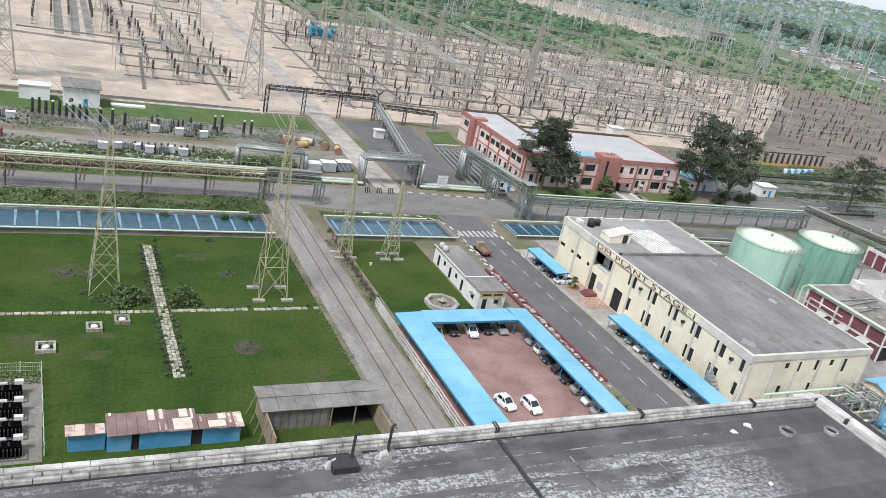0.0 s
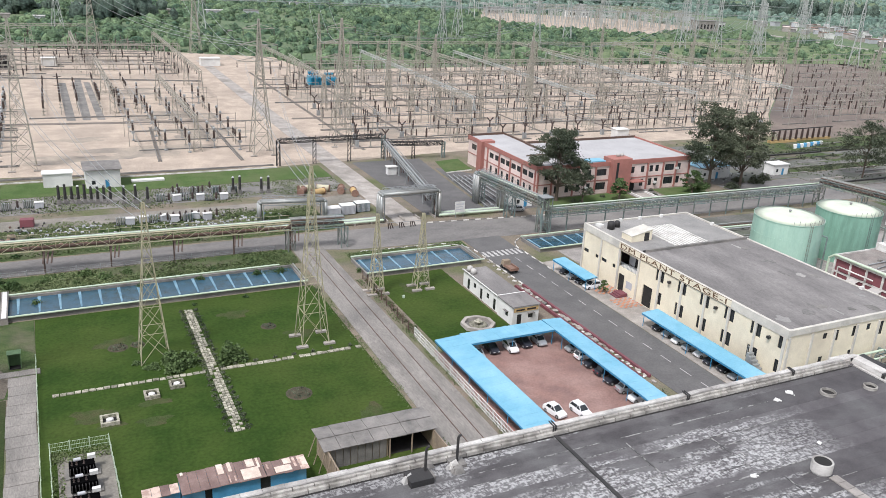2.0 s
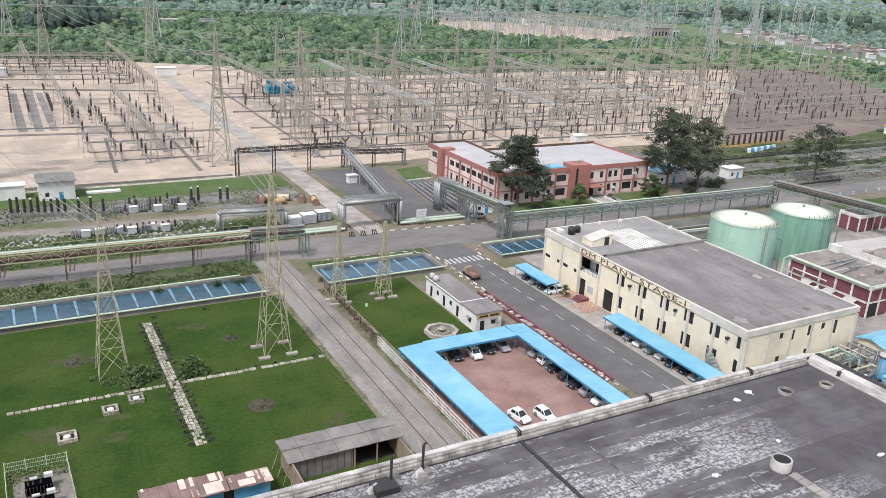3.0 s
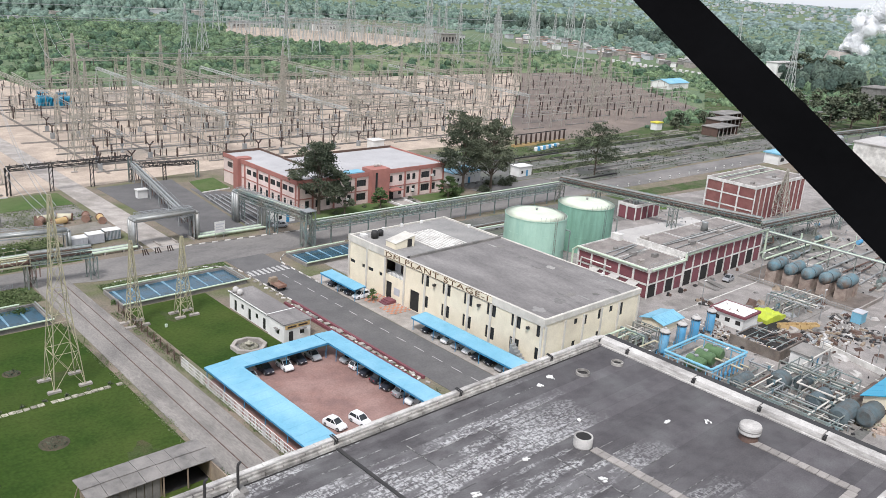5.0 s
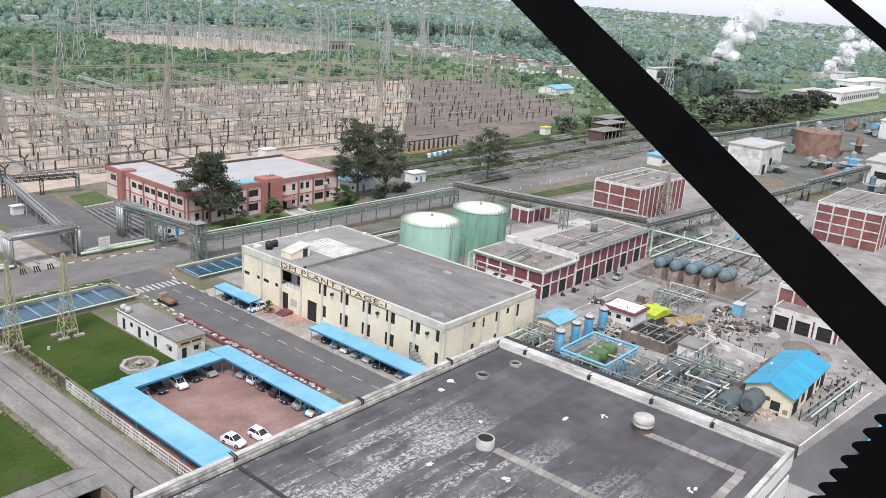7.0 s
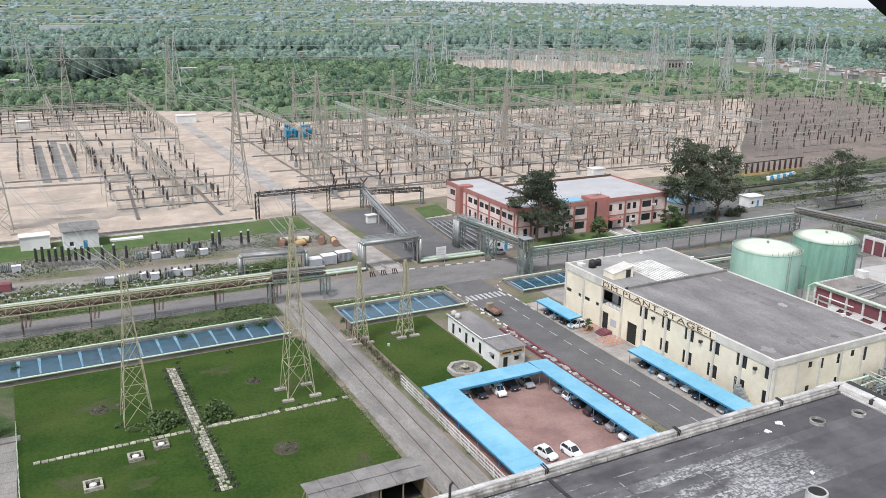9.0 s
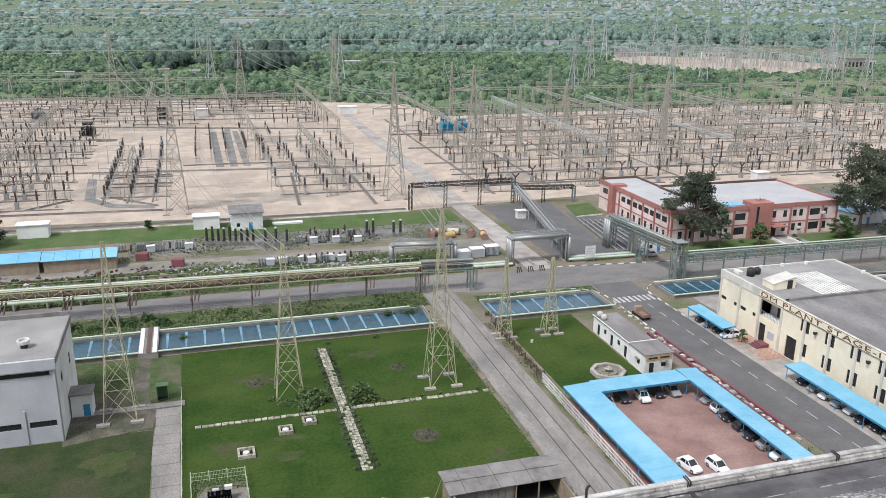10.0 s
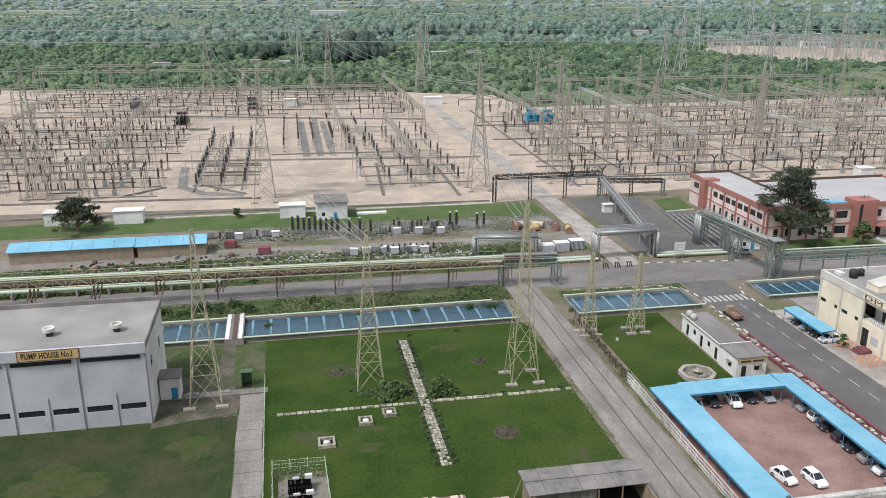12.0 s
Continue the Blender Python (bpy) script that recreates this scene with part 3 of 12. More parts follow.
sheet("track_yard", [(-34.4, 287.6), (-31.6, 287), (-29.4, 258), (-23.6, 250), (-12, 245.6), (-12.4, 242.2), (-25, 246.4), (-32.4, 256)], 0.08, DARK_CONCRETE, "grey curved foot track in the switchyard", "track")
for xa, xb in ((6.6, 9.4), (11.6, 14.2), (16.2, 18.6)):
    sheet("pavement_bay", [(xa, 297.6), (xb, 297.4), (xb, 376), (xa, 377)], 0.085, DARK_CONCRETE, "grey stained paving under a row of breakers", "pavement")
sheet("ground_dirt", [(-21.2, 122), (-17.5, 124.4), (-12.6, 123), (-11.8, 136.6), (-9.8, 136.6), (-9.6, 121), (-8.0, 118), (-8.8, 112.2), (-14.9, 111.2), (-20.4, 110)], 0.078, DIRT, "dark trodden dirt beside the grey building")
sheet("pavement_cable_yard", [(80, 170), (96, 170), (101, 222), (79.5, 222)], 0.06, ASPHALT, "dark paved pipe corridor", "pavement")
sheet("pavement_cable_yard_east", [(96.5, 168), (110.5, 168), (110.5, 200), (101, 210.5)], 0.064, ASPHALT, "dark paved ground in front of the office", "pavement")
sheet("pavement_rail", [(41.8, 40), (49.9, 40), (49.8, 158.2), (43.4, 158.2)], 0.078, TRACK_CONCRETE, "pale concrete strip with an embedded rail track", "pavement")
sheet("pavement_dm", rect(89.6, 96, 40, 134), 0.10, CONCRETE, "concrete forecourt in front of the plant building", "pavement")
sheet("pavement_yard", [(97, -60), (300, -60), (300, 128), (205, 138), (97, 146)], 0.06, YARD_CONCRETE, "stained concrete floor of the process yard", "pavement")
sheet("pavement_parking", rect(52.2, 74.2, 40, 104.2), 0.08, PAVERS, "red-brown paved parking court", "pavement")
sheet("road_south", [(108, 26.5), (210, 14), (210, 5), (108, 17.5)], 0.09, ASPHALT, "dark asphalt road behind the blue-roofed house", "road")
sheet("road_east", rect(205, 425, 160.6, 176), 0.07, GREY_PAVING, "broad dark grey paved ground", "pavement")
sheet("road_office", rect(172.5, 204.6, 160.6, 172), 0.07, OLD_ASPHALT, "worn road beside the office trees", "road")
sheet("pavement_parking_east", rect(214, 410, 182, 196), 0.07, GREY_PAVING, "dark grey open ground north of the hedge", "pavement")
sheet("verge_hedge", rect(205, 420, 176.6, 181.4), 0.07, ROUGH_GRASS, "rough hedge strip between paved grounds", "verge")
sheet("verge_hedge_north", rect(205, 420, 196.6, 214), 0.07, ROUGH_GRASS, "rough ground north of the paving", "verge")
sheet("ground_scrub_east", [(345, 214), (420, 214), (420, 160), (520, 152), (700, 190), (606, 300), (505, 290), (424, 242), (300, 212)], 0.04, ROUGH_GRASS, "rough grey-green ground beyond the gravel yard")
sheet("ground_plant_east", [(330, -120), (900, -120), (900, 120), (520, 150), (420, 158), (330, 158)], 0.03, GREY_PAVING, "bare ground of the outer plant area")
sheet("road_far", [(640, 830), (610, 640), (609, 420), (604, 300), (612, 300), (618, 420), (619, 640), (650, 830)], 0.1, CONCRETE, "white distant road along the meadow", "road")

sheet("ground_pen", rect(-2.9, 3.2, 79, 95.0), 0.076, DUSTY_TRACK, "grey trodden floor of the transformer pen")
# thin and trodden places in the lawn
def worn_patch(x, y, rx, r_y, k, material, z):
    pts = []
    for i in range(26):
        a = 2 * math.pi * i / 26
        q = 1 + 0.2 * math.sin(3 * a + k) + 0.14 * math.sin(5 * a + 2 * k) + 0.1 * math.sin(11 * a + 3 * k)
        pts.append((x + rx * q * math.cos(a), y + r_y * q * math.sin(a)))
    sheet("lawn_patch", pts, z, material, "thin worn place in the lawn", "lawn")


for k, (x, y, rx, r_y) in enumerate(((9.0, 99.6, 2.0, 1.2), (1.6, 103.5, 2.6, 1.8), (3.6, 100.4, 1.8, 0.9), (9.6, 104.4, 2.2, 0.9), (36.5, 90.5, 2.2, 3.0), (6.6, 124, 3.0, 2.2), (25.5, 129, 2.4, 1.6), (34, 118.4, 2.6, 1.5), (58.5, 130, 1.8, 2.4), (-30, 98, 6, 4), (-18, 86, 4, 5), (-40, 80, 7, 5), (-14, 104, 3, 3))):
    worn_patch(x, y, rx, r_y, k, LAWN_THIN, 0.0745 + 0.0006 * k)
# rails set in the concrete strip
track = thing("rail_track", 45.9, 60, 0.07, "worn steel rail track set in concrete", "rail track", kind="structure")
for rx in (-1.15, 1.25):
    part("rail", M().hexa([(rx - 0.09, -20, 0), (rx + 0.09, -20, 0), (rx + 1.35, 98, 0), (rx + 1.17, 98, 0)], [(rx - 0.05, -20, 0.05), (rx + 0.05, -20, 0.05), (rx + 1.31, 98, 0.05), (rx + 1.21, 98, 0.05)]), BROWN_STEEL, track)

# road markings, each dash a piece of the road
dash_me = M().box(-0.08, 0.08, -1.25, 1.25, 0, 0.012).mesh("dash")
dash_me.materials.append(MARKING)
marks = thing("lane_marking", 85.9, 0, 0.085, "faded white dashed centre line", "road marking", kind="structure")
for i in range(17):
    part("dash", dash_me, None, marks).matrix_basis = pose(0.04 * math.sin(i * 2.1), 62 + i * 4.68, 0)
zebra_me = M().box(-0.3, 0.3, -1.5, 1.5, 0, 0.012).mesh("stripe")
zebra_me.materials.append(MARKING)
zebra = thing("zebra_crossing", 84.8, 141.5, 0.085, "worn white zebra crossing", "road marking", kind="structure")
for i in range(8):
    part("stripe", zebra_me, None, zebra).matrix_basis = pose(-4.1 + i * 1.15, 0, 0)


# kerbs
def kerb(name, pts, label, w=0.22, hgt=0.2, step=1.5, two=False):
    """A row of kerb stones along a line."""
    base = thing(name, pts[0][0], pts[0][1], 0.02, label, "kerb", kind="structure")
    ox, oy = pts[0]
    stone = M().hexa([(0, -w / 2, 0), (step - 0.06, -w / 2, 0), (step - 0.06, w / 2, 0), (0, w / 2, 0)], [(0.02, -w / 2 + 0.03, hgt), (step - 0.08, -w / 2 + 0.03, hgt), (step - 0.08, w / 2 - 0.03, hgt), (0.02, w / 2 - 0.03, hgt)])
    mes = [stone.mesh("kerb_stone"), stone.mesh("kerb_stone")]
    mes[0].materials.append(DIRTY_WHITE)
    mes[1].materials.append(DARK_CONCRETE if two else DIRTY_WHITE)
    k = 0
    for (ax, ay), (bx, by) in zip(pts, pts[1:]):
        d = max(0.01, math.hypot(bx - ax, by - ay))
        ang = math.degrees(math.atan2(by - ay, bx - ax))
        for i in range(int(d / step + 0.3)):
            f = i * step / d
            part("kerb_stone", mes[k % 2], None, base).matrix_basis = pose(ax + (bx - ax) * f - ox, ay + (by - ay) * f - oy, 0, 0, 0, ang)
            k += 1
    return base


arc = [(79.8 - 7 + 7 * math.cos(a), 143.5 + 7 * math.sin(a)) for a in [i * math.pi / 16 for i in range(9)]]
kerb("kerb_road_west", [(79.9, 104), (79.9, 143.5)] + arc + [(56, 151.2)], "white kerb stones along the plant road", two=True)
arc2 = [(96.6 - 7 * math.cos(a), 143 + 6.4 * math.sin(a)) for a in [i * math.pi / 16 for i in range(9)]]
kerb("kerb_road_east", [(89.6, 130), (89.6, 143)] + arc2 + [(110, 149.6)], "white kerb stones at the road corner", two=True)
kerb("kerb_road_north", [(112, 161.4), (78, 164.7)], "white kerb stones along the cross road", two=True)
kerb("kerb_switchyard", [(-60, 222.8), (57, 221.9)], "pale kerb stones along the switchyard edge", hgt=0.3, step=2.5)
kerb("kerb_green_square", [(101.6, 204.3), (111, 205.4)], "white kerb blocks round a green patch", step=1.0, hgt=0.3)


# ---- buildings ----
def wall(m, axis, at, t, u0, u1, z0, z1, holes=()):
    """A wall with openings: axis x stands in the plane x = at and runs along y. holes: (u0, u1, z0, z1)."""
    us = sorted({u0, u1, *[a for h in holes for a in h[:2]]})
    zs = sorted({z0, z1, *[a for h in holes for a in h[2:]]})
    for a, b in zip(us, us[1:]):
        run = None
        for c, d in zip(zs, zs[1:]):
            um, zm = (a + b) / 2, (c + d) / 2
            if any(h[0] < um < h[1] and h[2] < zm < h[3] for h in holes):
                if run:
                    m.box(*((at, at + t, a, b) if axis == "x" else (a, b, at, at + t)), *run)
                run = None
            else:
                run = (run[0], d) if run else (c, d)
        if run:
            m.box(*((at, at + t, a, b) if axis == "x" else (a, b, at, at + t)), *run)
    return m


def window(parent, axis, at, u0, u1, z0, z1, frame_mat=None, name="window", glass=None, bars=1):
    """A frame in an opening with its pane; at is the middle of the frame's depth."""
    w, d = 0.07, 0.05
    m = M()

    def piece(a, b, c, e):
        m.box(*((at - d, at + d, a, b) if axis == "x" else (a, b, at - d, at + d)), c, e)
    piece(u0, u0 + w, z0, z1)
    piece(u1 - w, u1, z0, z1)
    piece(u0 + w, u1 - w, z0, z0 + w)
    piece(u0 + w, u1 - w, z1 - w, z1)
    for i in range(bars):
        c = u0 + (u1 - u0) * (i + 1) / (bars + 1)
        piece(c - 0.025, c + 0.025, z0 + w, z1 - w)
    ob = part(name, m, frame_mat or DARK_STEEL, parent)
    p = M().box(*((at - 0.015, at + 0.015, u0 + w, u1 - w) if axis == "x" else (u0 + w, u1 - w, at - 0.015, at + 0.015)), z0 + w, z1 - w)
    part("pane", p, glass or SHADOW_GLASS, ob)
    return ob


def flat_roof(parent, x0, x1, y0, y1, z, material, rim, rim_mat, rim_w=0.3):
    part("roof", M().box(x0 + rim_w, x1 - rim_w, y0 + rim_w, y1 - rim_w, z - 0.3, z), material, parent)
    m = M()
    m.box(x0, x1, y0, y0 + rim_w, z - 0.3, z + rim).box(x0, x1, y1 - rim_w, y1, z - 0.3, z + rim)
    m.box(x0, x0 + rim_w, y0 + rim_w, y1 - rim_w, z - 0.3, z + rim).box(x1 - rim_w, x1, y0 + rim_w, y1 - rim_w, z - 0.3, z + rim)
    part("parapet", m, rim_mat, parent)


def lettering(text, size, material, parent, m, depth=0.02):
    cu = bpy.data.curves.new("letters", "FONT")
    cu.body = text
    cu.size = size
    cu.extrude = depth
    cu.align_y = "CENTER"
    cu.materials.append(material)
    ob = new("letters", cu)
    ob.parent = parent
    ob.matrix_basis = m
    return ob


# the cream plant building with its name on the parapet
PALE_BAND = mat("grey_cream_band", (0.6, 0.57, 0.5), (0.5, 0.475, 0.42), 1.6, 0.12, 0.85, c3=(0.4, 0.38, 0.34), size3=4)
OFFICE_ROOF = mat("smooth_grey_roof", (0.4, 0.39, 0.385), (0.36, 0.35, 0.345), 5.0, 0.08, 0.85, c3=(0.45, 0.44, 0.43), size3=12)
SIGN_BROWN = mat("brown_sign_paint", (0.1, 0.055, 0.03), (0.14, 0.08, 0.04), 0.5, 0.1, 0.7)
ROOF_LIFTED = mat("lifted_roof_felt", (0.13, 0.125, 0.118), (0.2, 0.19, 0.178), 0.8, 0.25, 0.9)
FRAME_WHITE = mat("weathered_white_frame", (0.68, 0.66, 0.62), (0.54, 0.52, 0.48), 0.9, 0.2, 0.85, c3=(0.36, 0.34, 0.31), size3=2.6)
BROWN_ROOF = mat("brown_grey_roof_screed", (0.235, 0.205, 0.185), (0.165, 0.148, 0.135), 2.0, 0.28, 0.9, bump=0.012, c3=(0.29, 0.265, 0.24), size3=6)
ROOF_GREY = mat("dusty_grey_roof", (0.26, 0.25, 0.235), (0.2, 0.195, 0.185), 2.0, 0.2, 0.9, c3=(0.34, 0.325, 0.3), size3=8)


def plant_building():
    b = thing("plant_building", 96.0, 76.5, 0, "two-storey cream plant building with flat dark roof and name board", "building")
    L, D, Hh = 52.6, 26.2, 9.3
    holes, wins = [], []
    for y in (106.1, 100.3, 94.7, 89.0, 83.3):
        for z0, z1 in ((6.1, 8.2), (1.9, 4.2)):
            for du, w in ((-0.0, 0.55), (-1.35, 0.95)):
                if y > 106 and du == 0 and z0 < 5:
                    continue
                u = y + du - 76.5
                wins.append((u - w / 2, u + w / 2, z0, z1))
    for z0, z1 in ((6.2, 8.2), (2.2, 4.3)):
        wins.append((0.75, 1.5, z0, z1))
    for y in (127.6, 124.0, 121.6, 118.4):
        w = 1.6 if y in (127.6, 121.6) else 0.9
        wins.append((y - 76.5 - w / 2, y - 76.5 + w / 2, 4.0, 4.7))
    doors = [(30.3, 32.9, 0.1, 4.1), (35.1, 40.5, 4.9, 8.0), (38.4, 40.2, 0.1, 3.6)]
    m = wall(M(), "x", 0, 0.35, 0, L, 0, Hh - 0.05, wins + doors)
    part("front_wall", m, CREAM, b)
    side = [(14.2, 15.2, 6.3, 8.1), (17.4, 18.3, 6.9, 8.0), (7.7, 8.6, 6.9, 7.9), (10.6, 11.2, 6.2, 8.0), (20.6, 21.4, 5.6, 8.0), (7.7, 8.6, 2.4, 3.9), (14.2, 15.2, 2.3, 4.0)]
    part("side_wall", wall(M(), "y", 0, 0.35, 0.35, D, 0, Hh - 0.05, side), CREAM, b)
    part("side_wall", wall(M(), "y", L - 0.35, 0.35, 0.35, D, 0, Hh - 0.05), CREAM, b)
    part("back_wall", wall(M(), "x", D - 0.35, 0.35, 0.35, L - 0.35, 0, Hh - 0.05), CREAM, b)
    for u0, u1, z0, z1 in wins:
        window(b, "x", 0.15, u0, u1, z0, z1, bars=1 if u1 - u0 > 0.6 else 0)
    for u0, u1, z0, z1 in side:
        window(b, "y", 0.15, u0, u1, z0, z1)
    # pilasters
    pil = M().box(-0.22, 0.0, -0.2, 0.2, 0, 8.3).mesh("pilaster")
    pil.materials.append(PALE_BAND)
    for y in (128.7, 122.8, 117.0, 111.1, 105.2, 99.4, 93.7, 88.2, 82.5, 76.8):
        part("pilaster", pil, None, b).matrix_basis = pose(0, y - 76.5, 0)
    for x in (0.4, 5.2, 10.1, 15.0, 20.0, 25.9):
        part("pilaster", pil, None, b).matrix_basis = pose(x, 0, 0, 0, 0, 90)
    # parapet band, roof, step between the two roof levels
    part("parapet", M().box(-0.12, 0.4, -0.15, L + 0.1, 8.3, 9.66).box(0.4, D + 0.1, -0.15, 0.35, 8.6, 9.57).box(0.4, D + 0.1, L - 0.3, L + 0.1, 8.6, 9.6).box(D - 0.3, D + 0.1, 0.35, L - 0.3, 8.6, 9.62), PALE_BAND, b)
    part("roof", M().box(0.4, D - 0.3, 0.35, 34.6, 9.0, 9.5), ROOF_SCREED, b)
    part("roof", M().box(0.4, D - 0.3, 35.2, L - 0.3, 8.9, 9.35), ROOF_GREY, b)
    # step coloured dark so that it also carries its shadow line
    part("roof_step", M().box(1.4, D - 0.3, 34.6, 35.1, 9.0, 9.95), DARK_CONCRETE, b)
    part("roof_pipe", M().tube((1.0, 35.3, 9.55), (D - 1, 35.3, 9.6), 0.14, 8), DARK_STEEL, b)
    for x, y in ((8, 51.6), (13, 51.7), (18.5, 51.6), (25.5, 44), (25.5, 8)):
        part("roof_box", M().box(x, x + 0.6, y, y + 0.5, 9.35, 9.95), WHITE, b)
    slat = M().box(0, 0.44, -5.6, 5.6, 0, 0.14).mesh("roof_rib")
    slat.materials.append(DIRTY_WHITE)
    for i in range(11):
        part("roof_rib", slat, None, b).matrix_basis = pose(9.4 + i * 0.76, 41.6, 9.36)
    part("stair_head", M().hexa([(2.2, 40.4, 9.36), (7.0, 40.4, 9.36), (7.0, 43.4, 9.36), (2.2, 43.4, 9.36)], [(2.2, 40.4, 10.5), (7.0, 40.4, 11.5), (7.0, 43.4, 11.5), (2.2, 43.4, 10.5)]), CREAM, b)
    part("stair_head_roof", M().hexa([(2.1, 40.3, 10.5), (7.1, 40.3, 11.53), (7.1, 43.5, 11.53), (2.1, 43.5, 10.5)], [(2.1, 40.3, 10.6), (7.1, 40.3, 11.63), (7.1, 43.5, 11.63), (2.1, 43.5, 10.6)]), PALE_BAND, b)
    part("stair_head_door", M().box(5.2, 6.3, 40.33, 40.395, 9.4, 11.0), DARK_STEEL, b)
    tank = M().lathe([(0.75, 9.36), (0.78, 10.4), (0.7, 10.8), (0.3, 11.0)], 12, 3.4, 48.5)
    part("water_tank", tank, DARK_STEEL, b, "black plastic roof water tank", True)
    part("water_tank", M().lathe([(0.6, 9.36), (0.62, 10.2), (0.55, 10.5), (0.2, 10.7)], 12, 5.4, 49.2), DARK_STEEL, b, "", True)
    part("roof_hatch", M().box(1.6, 2.6, 49.6, 51.2, 9.36, 9.9), WHITE, b)
    # ragged patches where the roof felt has lifted or bleached
    rp_ = random.Random(17)
    for k in range(14):
        x, y = (rp_.uniform(18, 24.5), rp_.uniform(2, 32)) if k % 2 else (rp_.uniform(2, 22), rp_.uniform(1.6, 6))
        rx, ry_ = rp_.uniform(0.3, 1.4), rp_.uniform(0.4, 2.0)
        pts = []
        for i in range(12):
            a = 2 * math.pi * i / 12
            q = rp_.uniform(0.55, 1.1)
            pts.append((max(0.5, min(D - 0.4, x + rx * q * math.cos(a))), max(0.5, y + ry_ * q * math.sin(a))))
        part("roof_patch", M().prism(pts, 9.45, 9.506 + 0.003 * k), (DARK_CONCRETE, ROOF_GREY, ROOF_LIFTED)[k % 3], b)
    # entrance bay: balcony, doors, canopies
    part("balcony_floor", M().box(0.35, 2.6, 34.9, 40.7, 4.6, 4.85).box(0.02, 0.35, 35.1, 40.5, 4.5, 4.88), WHITE, b)
    part("balcony_wall", M().box(2.6, 2.8, 34.9, 40.7, 0.1, 8.6), GREY_WALL, b)
    part("balcony_door", M().box(2.52, 2.6, 36.2, 38.8, 4.86, 7.2), NEAR_BLACK, b)
    rail = M()
    for i in range(14):
        rail.box(0.1, 0.14, 35.15 + i * 0.4, 35.19 + i * 0.4, 4.88, 5.8)
    rail.box(0.08, 0.16, 35.1, 40.5, 5.8, 5.87)
    part("balcony_rail", rail, STEEL, b)
    part("shutter_door", M().box(0.18, 0.24, 30.3, 32.9, 0.1, 4.1), NEAR_BLACK, b, "open roller door filled with a near-black panel")
    part("entrance_door", M().box(0.2, 0.26, 38.4, 40.2, 0.1, 3.6), NEAR_BLACK, b)
    part("notice_board", M().box(-0.06, -0.003, 35.9, 37.6, 1.5, 2.9), GREY_WALL, b)
    for y in (102.5, 91.0, 79.6):
        part("flood_lamp", M().box(-0.45, -0.003, y - 76.7, y - 76.3, 7.0, 7.35).box(-0.55, -0.4, y - 76.75, y - 76.25, 6.95, 7.4), DARK_STEEL, b)
    # name board and letters
    board = part("name_board", M().box(-0.16, -0.125, 11.6, 40.9, 8.38, 9.66), CREAM, b, "cream name board edged with dark lines")
    part("board_line", M().box(-0.175, -0.162, 11.6, 40.9, 9.58, 9.66).box(-0.175, -0.162, 11.6, 40.9, 8.38, 8.46), SIGN_BROWN, board)
    turn = pose(-0.185, 40.6, 8.98, 90, 0, -90) @ Matrix.Diagonal((1.95, 0.84, 1.0, 1.0))
    letters = lettering("DM PLANT STAGE-I", 1.5, SIGN_BROWN, board, turn)
    letters.data.space_character = 1.13
    # outside stair rail at the south end
    st = M()
    for i in range(9):
        st.box(-1.6, -0.5, 1.0 + i * 0.5, 1.5 + i * 0.5, 0.1, 0.3 + i * 0.42)
    st.beam((-1.6, 1.0, 1.2), (-1.6, 5.4, 4.9), 0.07).beam((-1.6, 5.4, 0.1), (-1.6, 5.4, 4.9), 0.07)
    part("outside_stair", st, STEEL, b)
    return b


plant_building()

# entrance paving: rows of orange tiles
for ox, oy in ((91.4, 115.4), (91.4, 108.6)):
    floor_b = thing("tiled_ramp", ox, oy, 0.105, "orange and white tiled entrance paving", "paving", kind="structure")
    tile_me = M().box(0, 0.56, 0, 0.52, 0, 0.04).mesh("tile")
    tile_me.materials.append(TILE_ORANGE)
    tile_w = M().box(0, 0.56, 0, 0.52, 0, 0.038).mesh("tile")
    tile_w.materials.append(CONCRETE)
    for i in range(8):
        for j in range(8):
            part("tile", tile_me if (i + j) % 2 else tile_w, None, floor_b).matrix_basis = pose(i * 0.57, j * 0.53, 0)
solid("entrance_steps", M().box(93.2, 95.7, 113.0, 115.2, 0.1, 0.3).box(93.7, 95.7, 113.0, 115.2, 0.3, 0.5).box(94.2, 95.7, 113.0, 115.2, 0.5, 0.7), MAROON, "dark red entrance steps of the plant building", "steps")


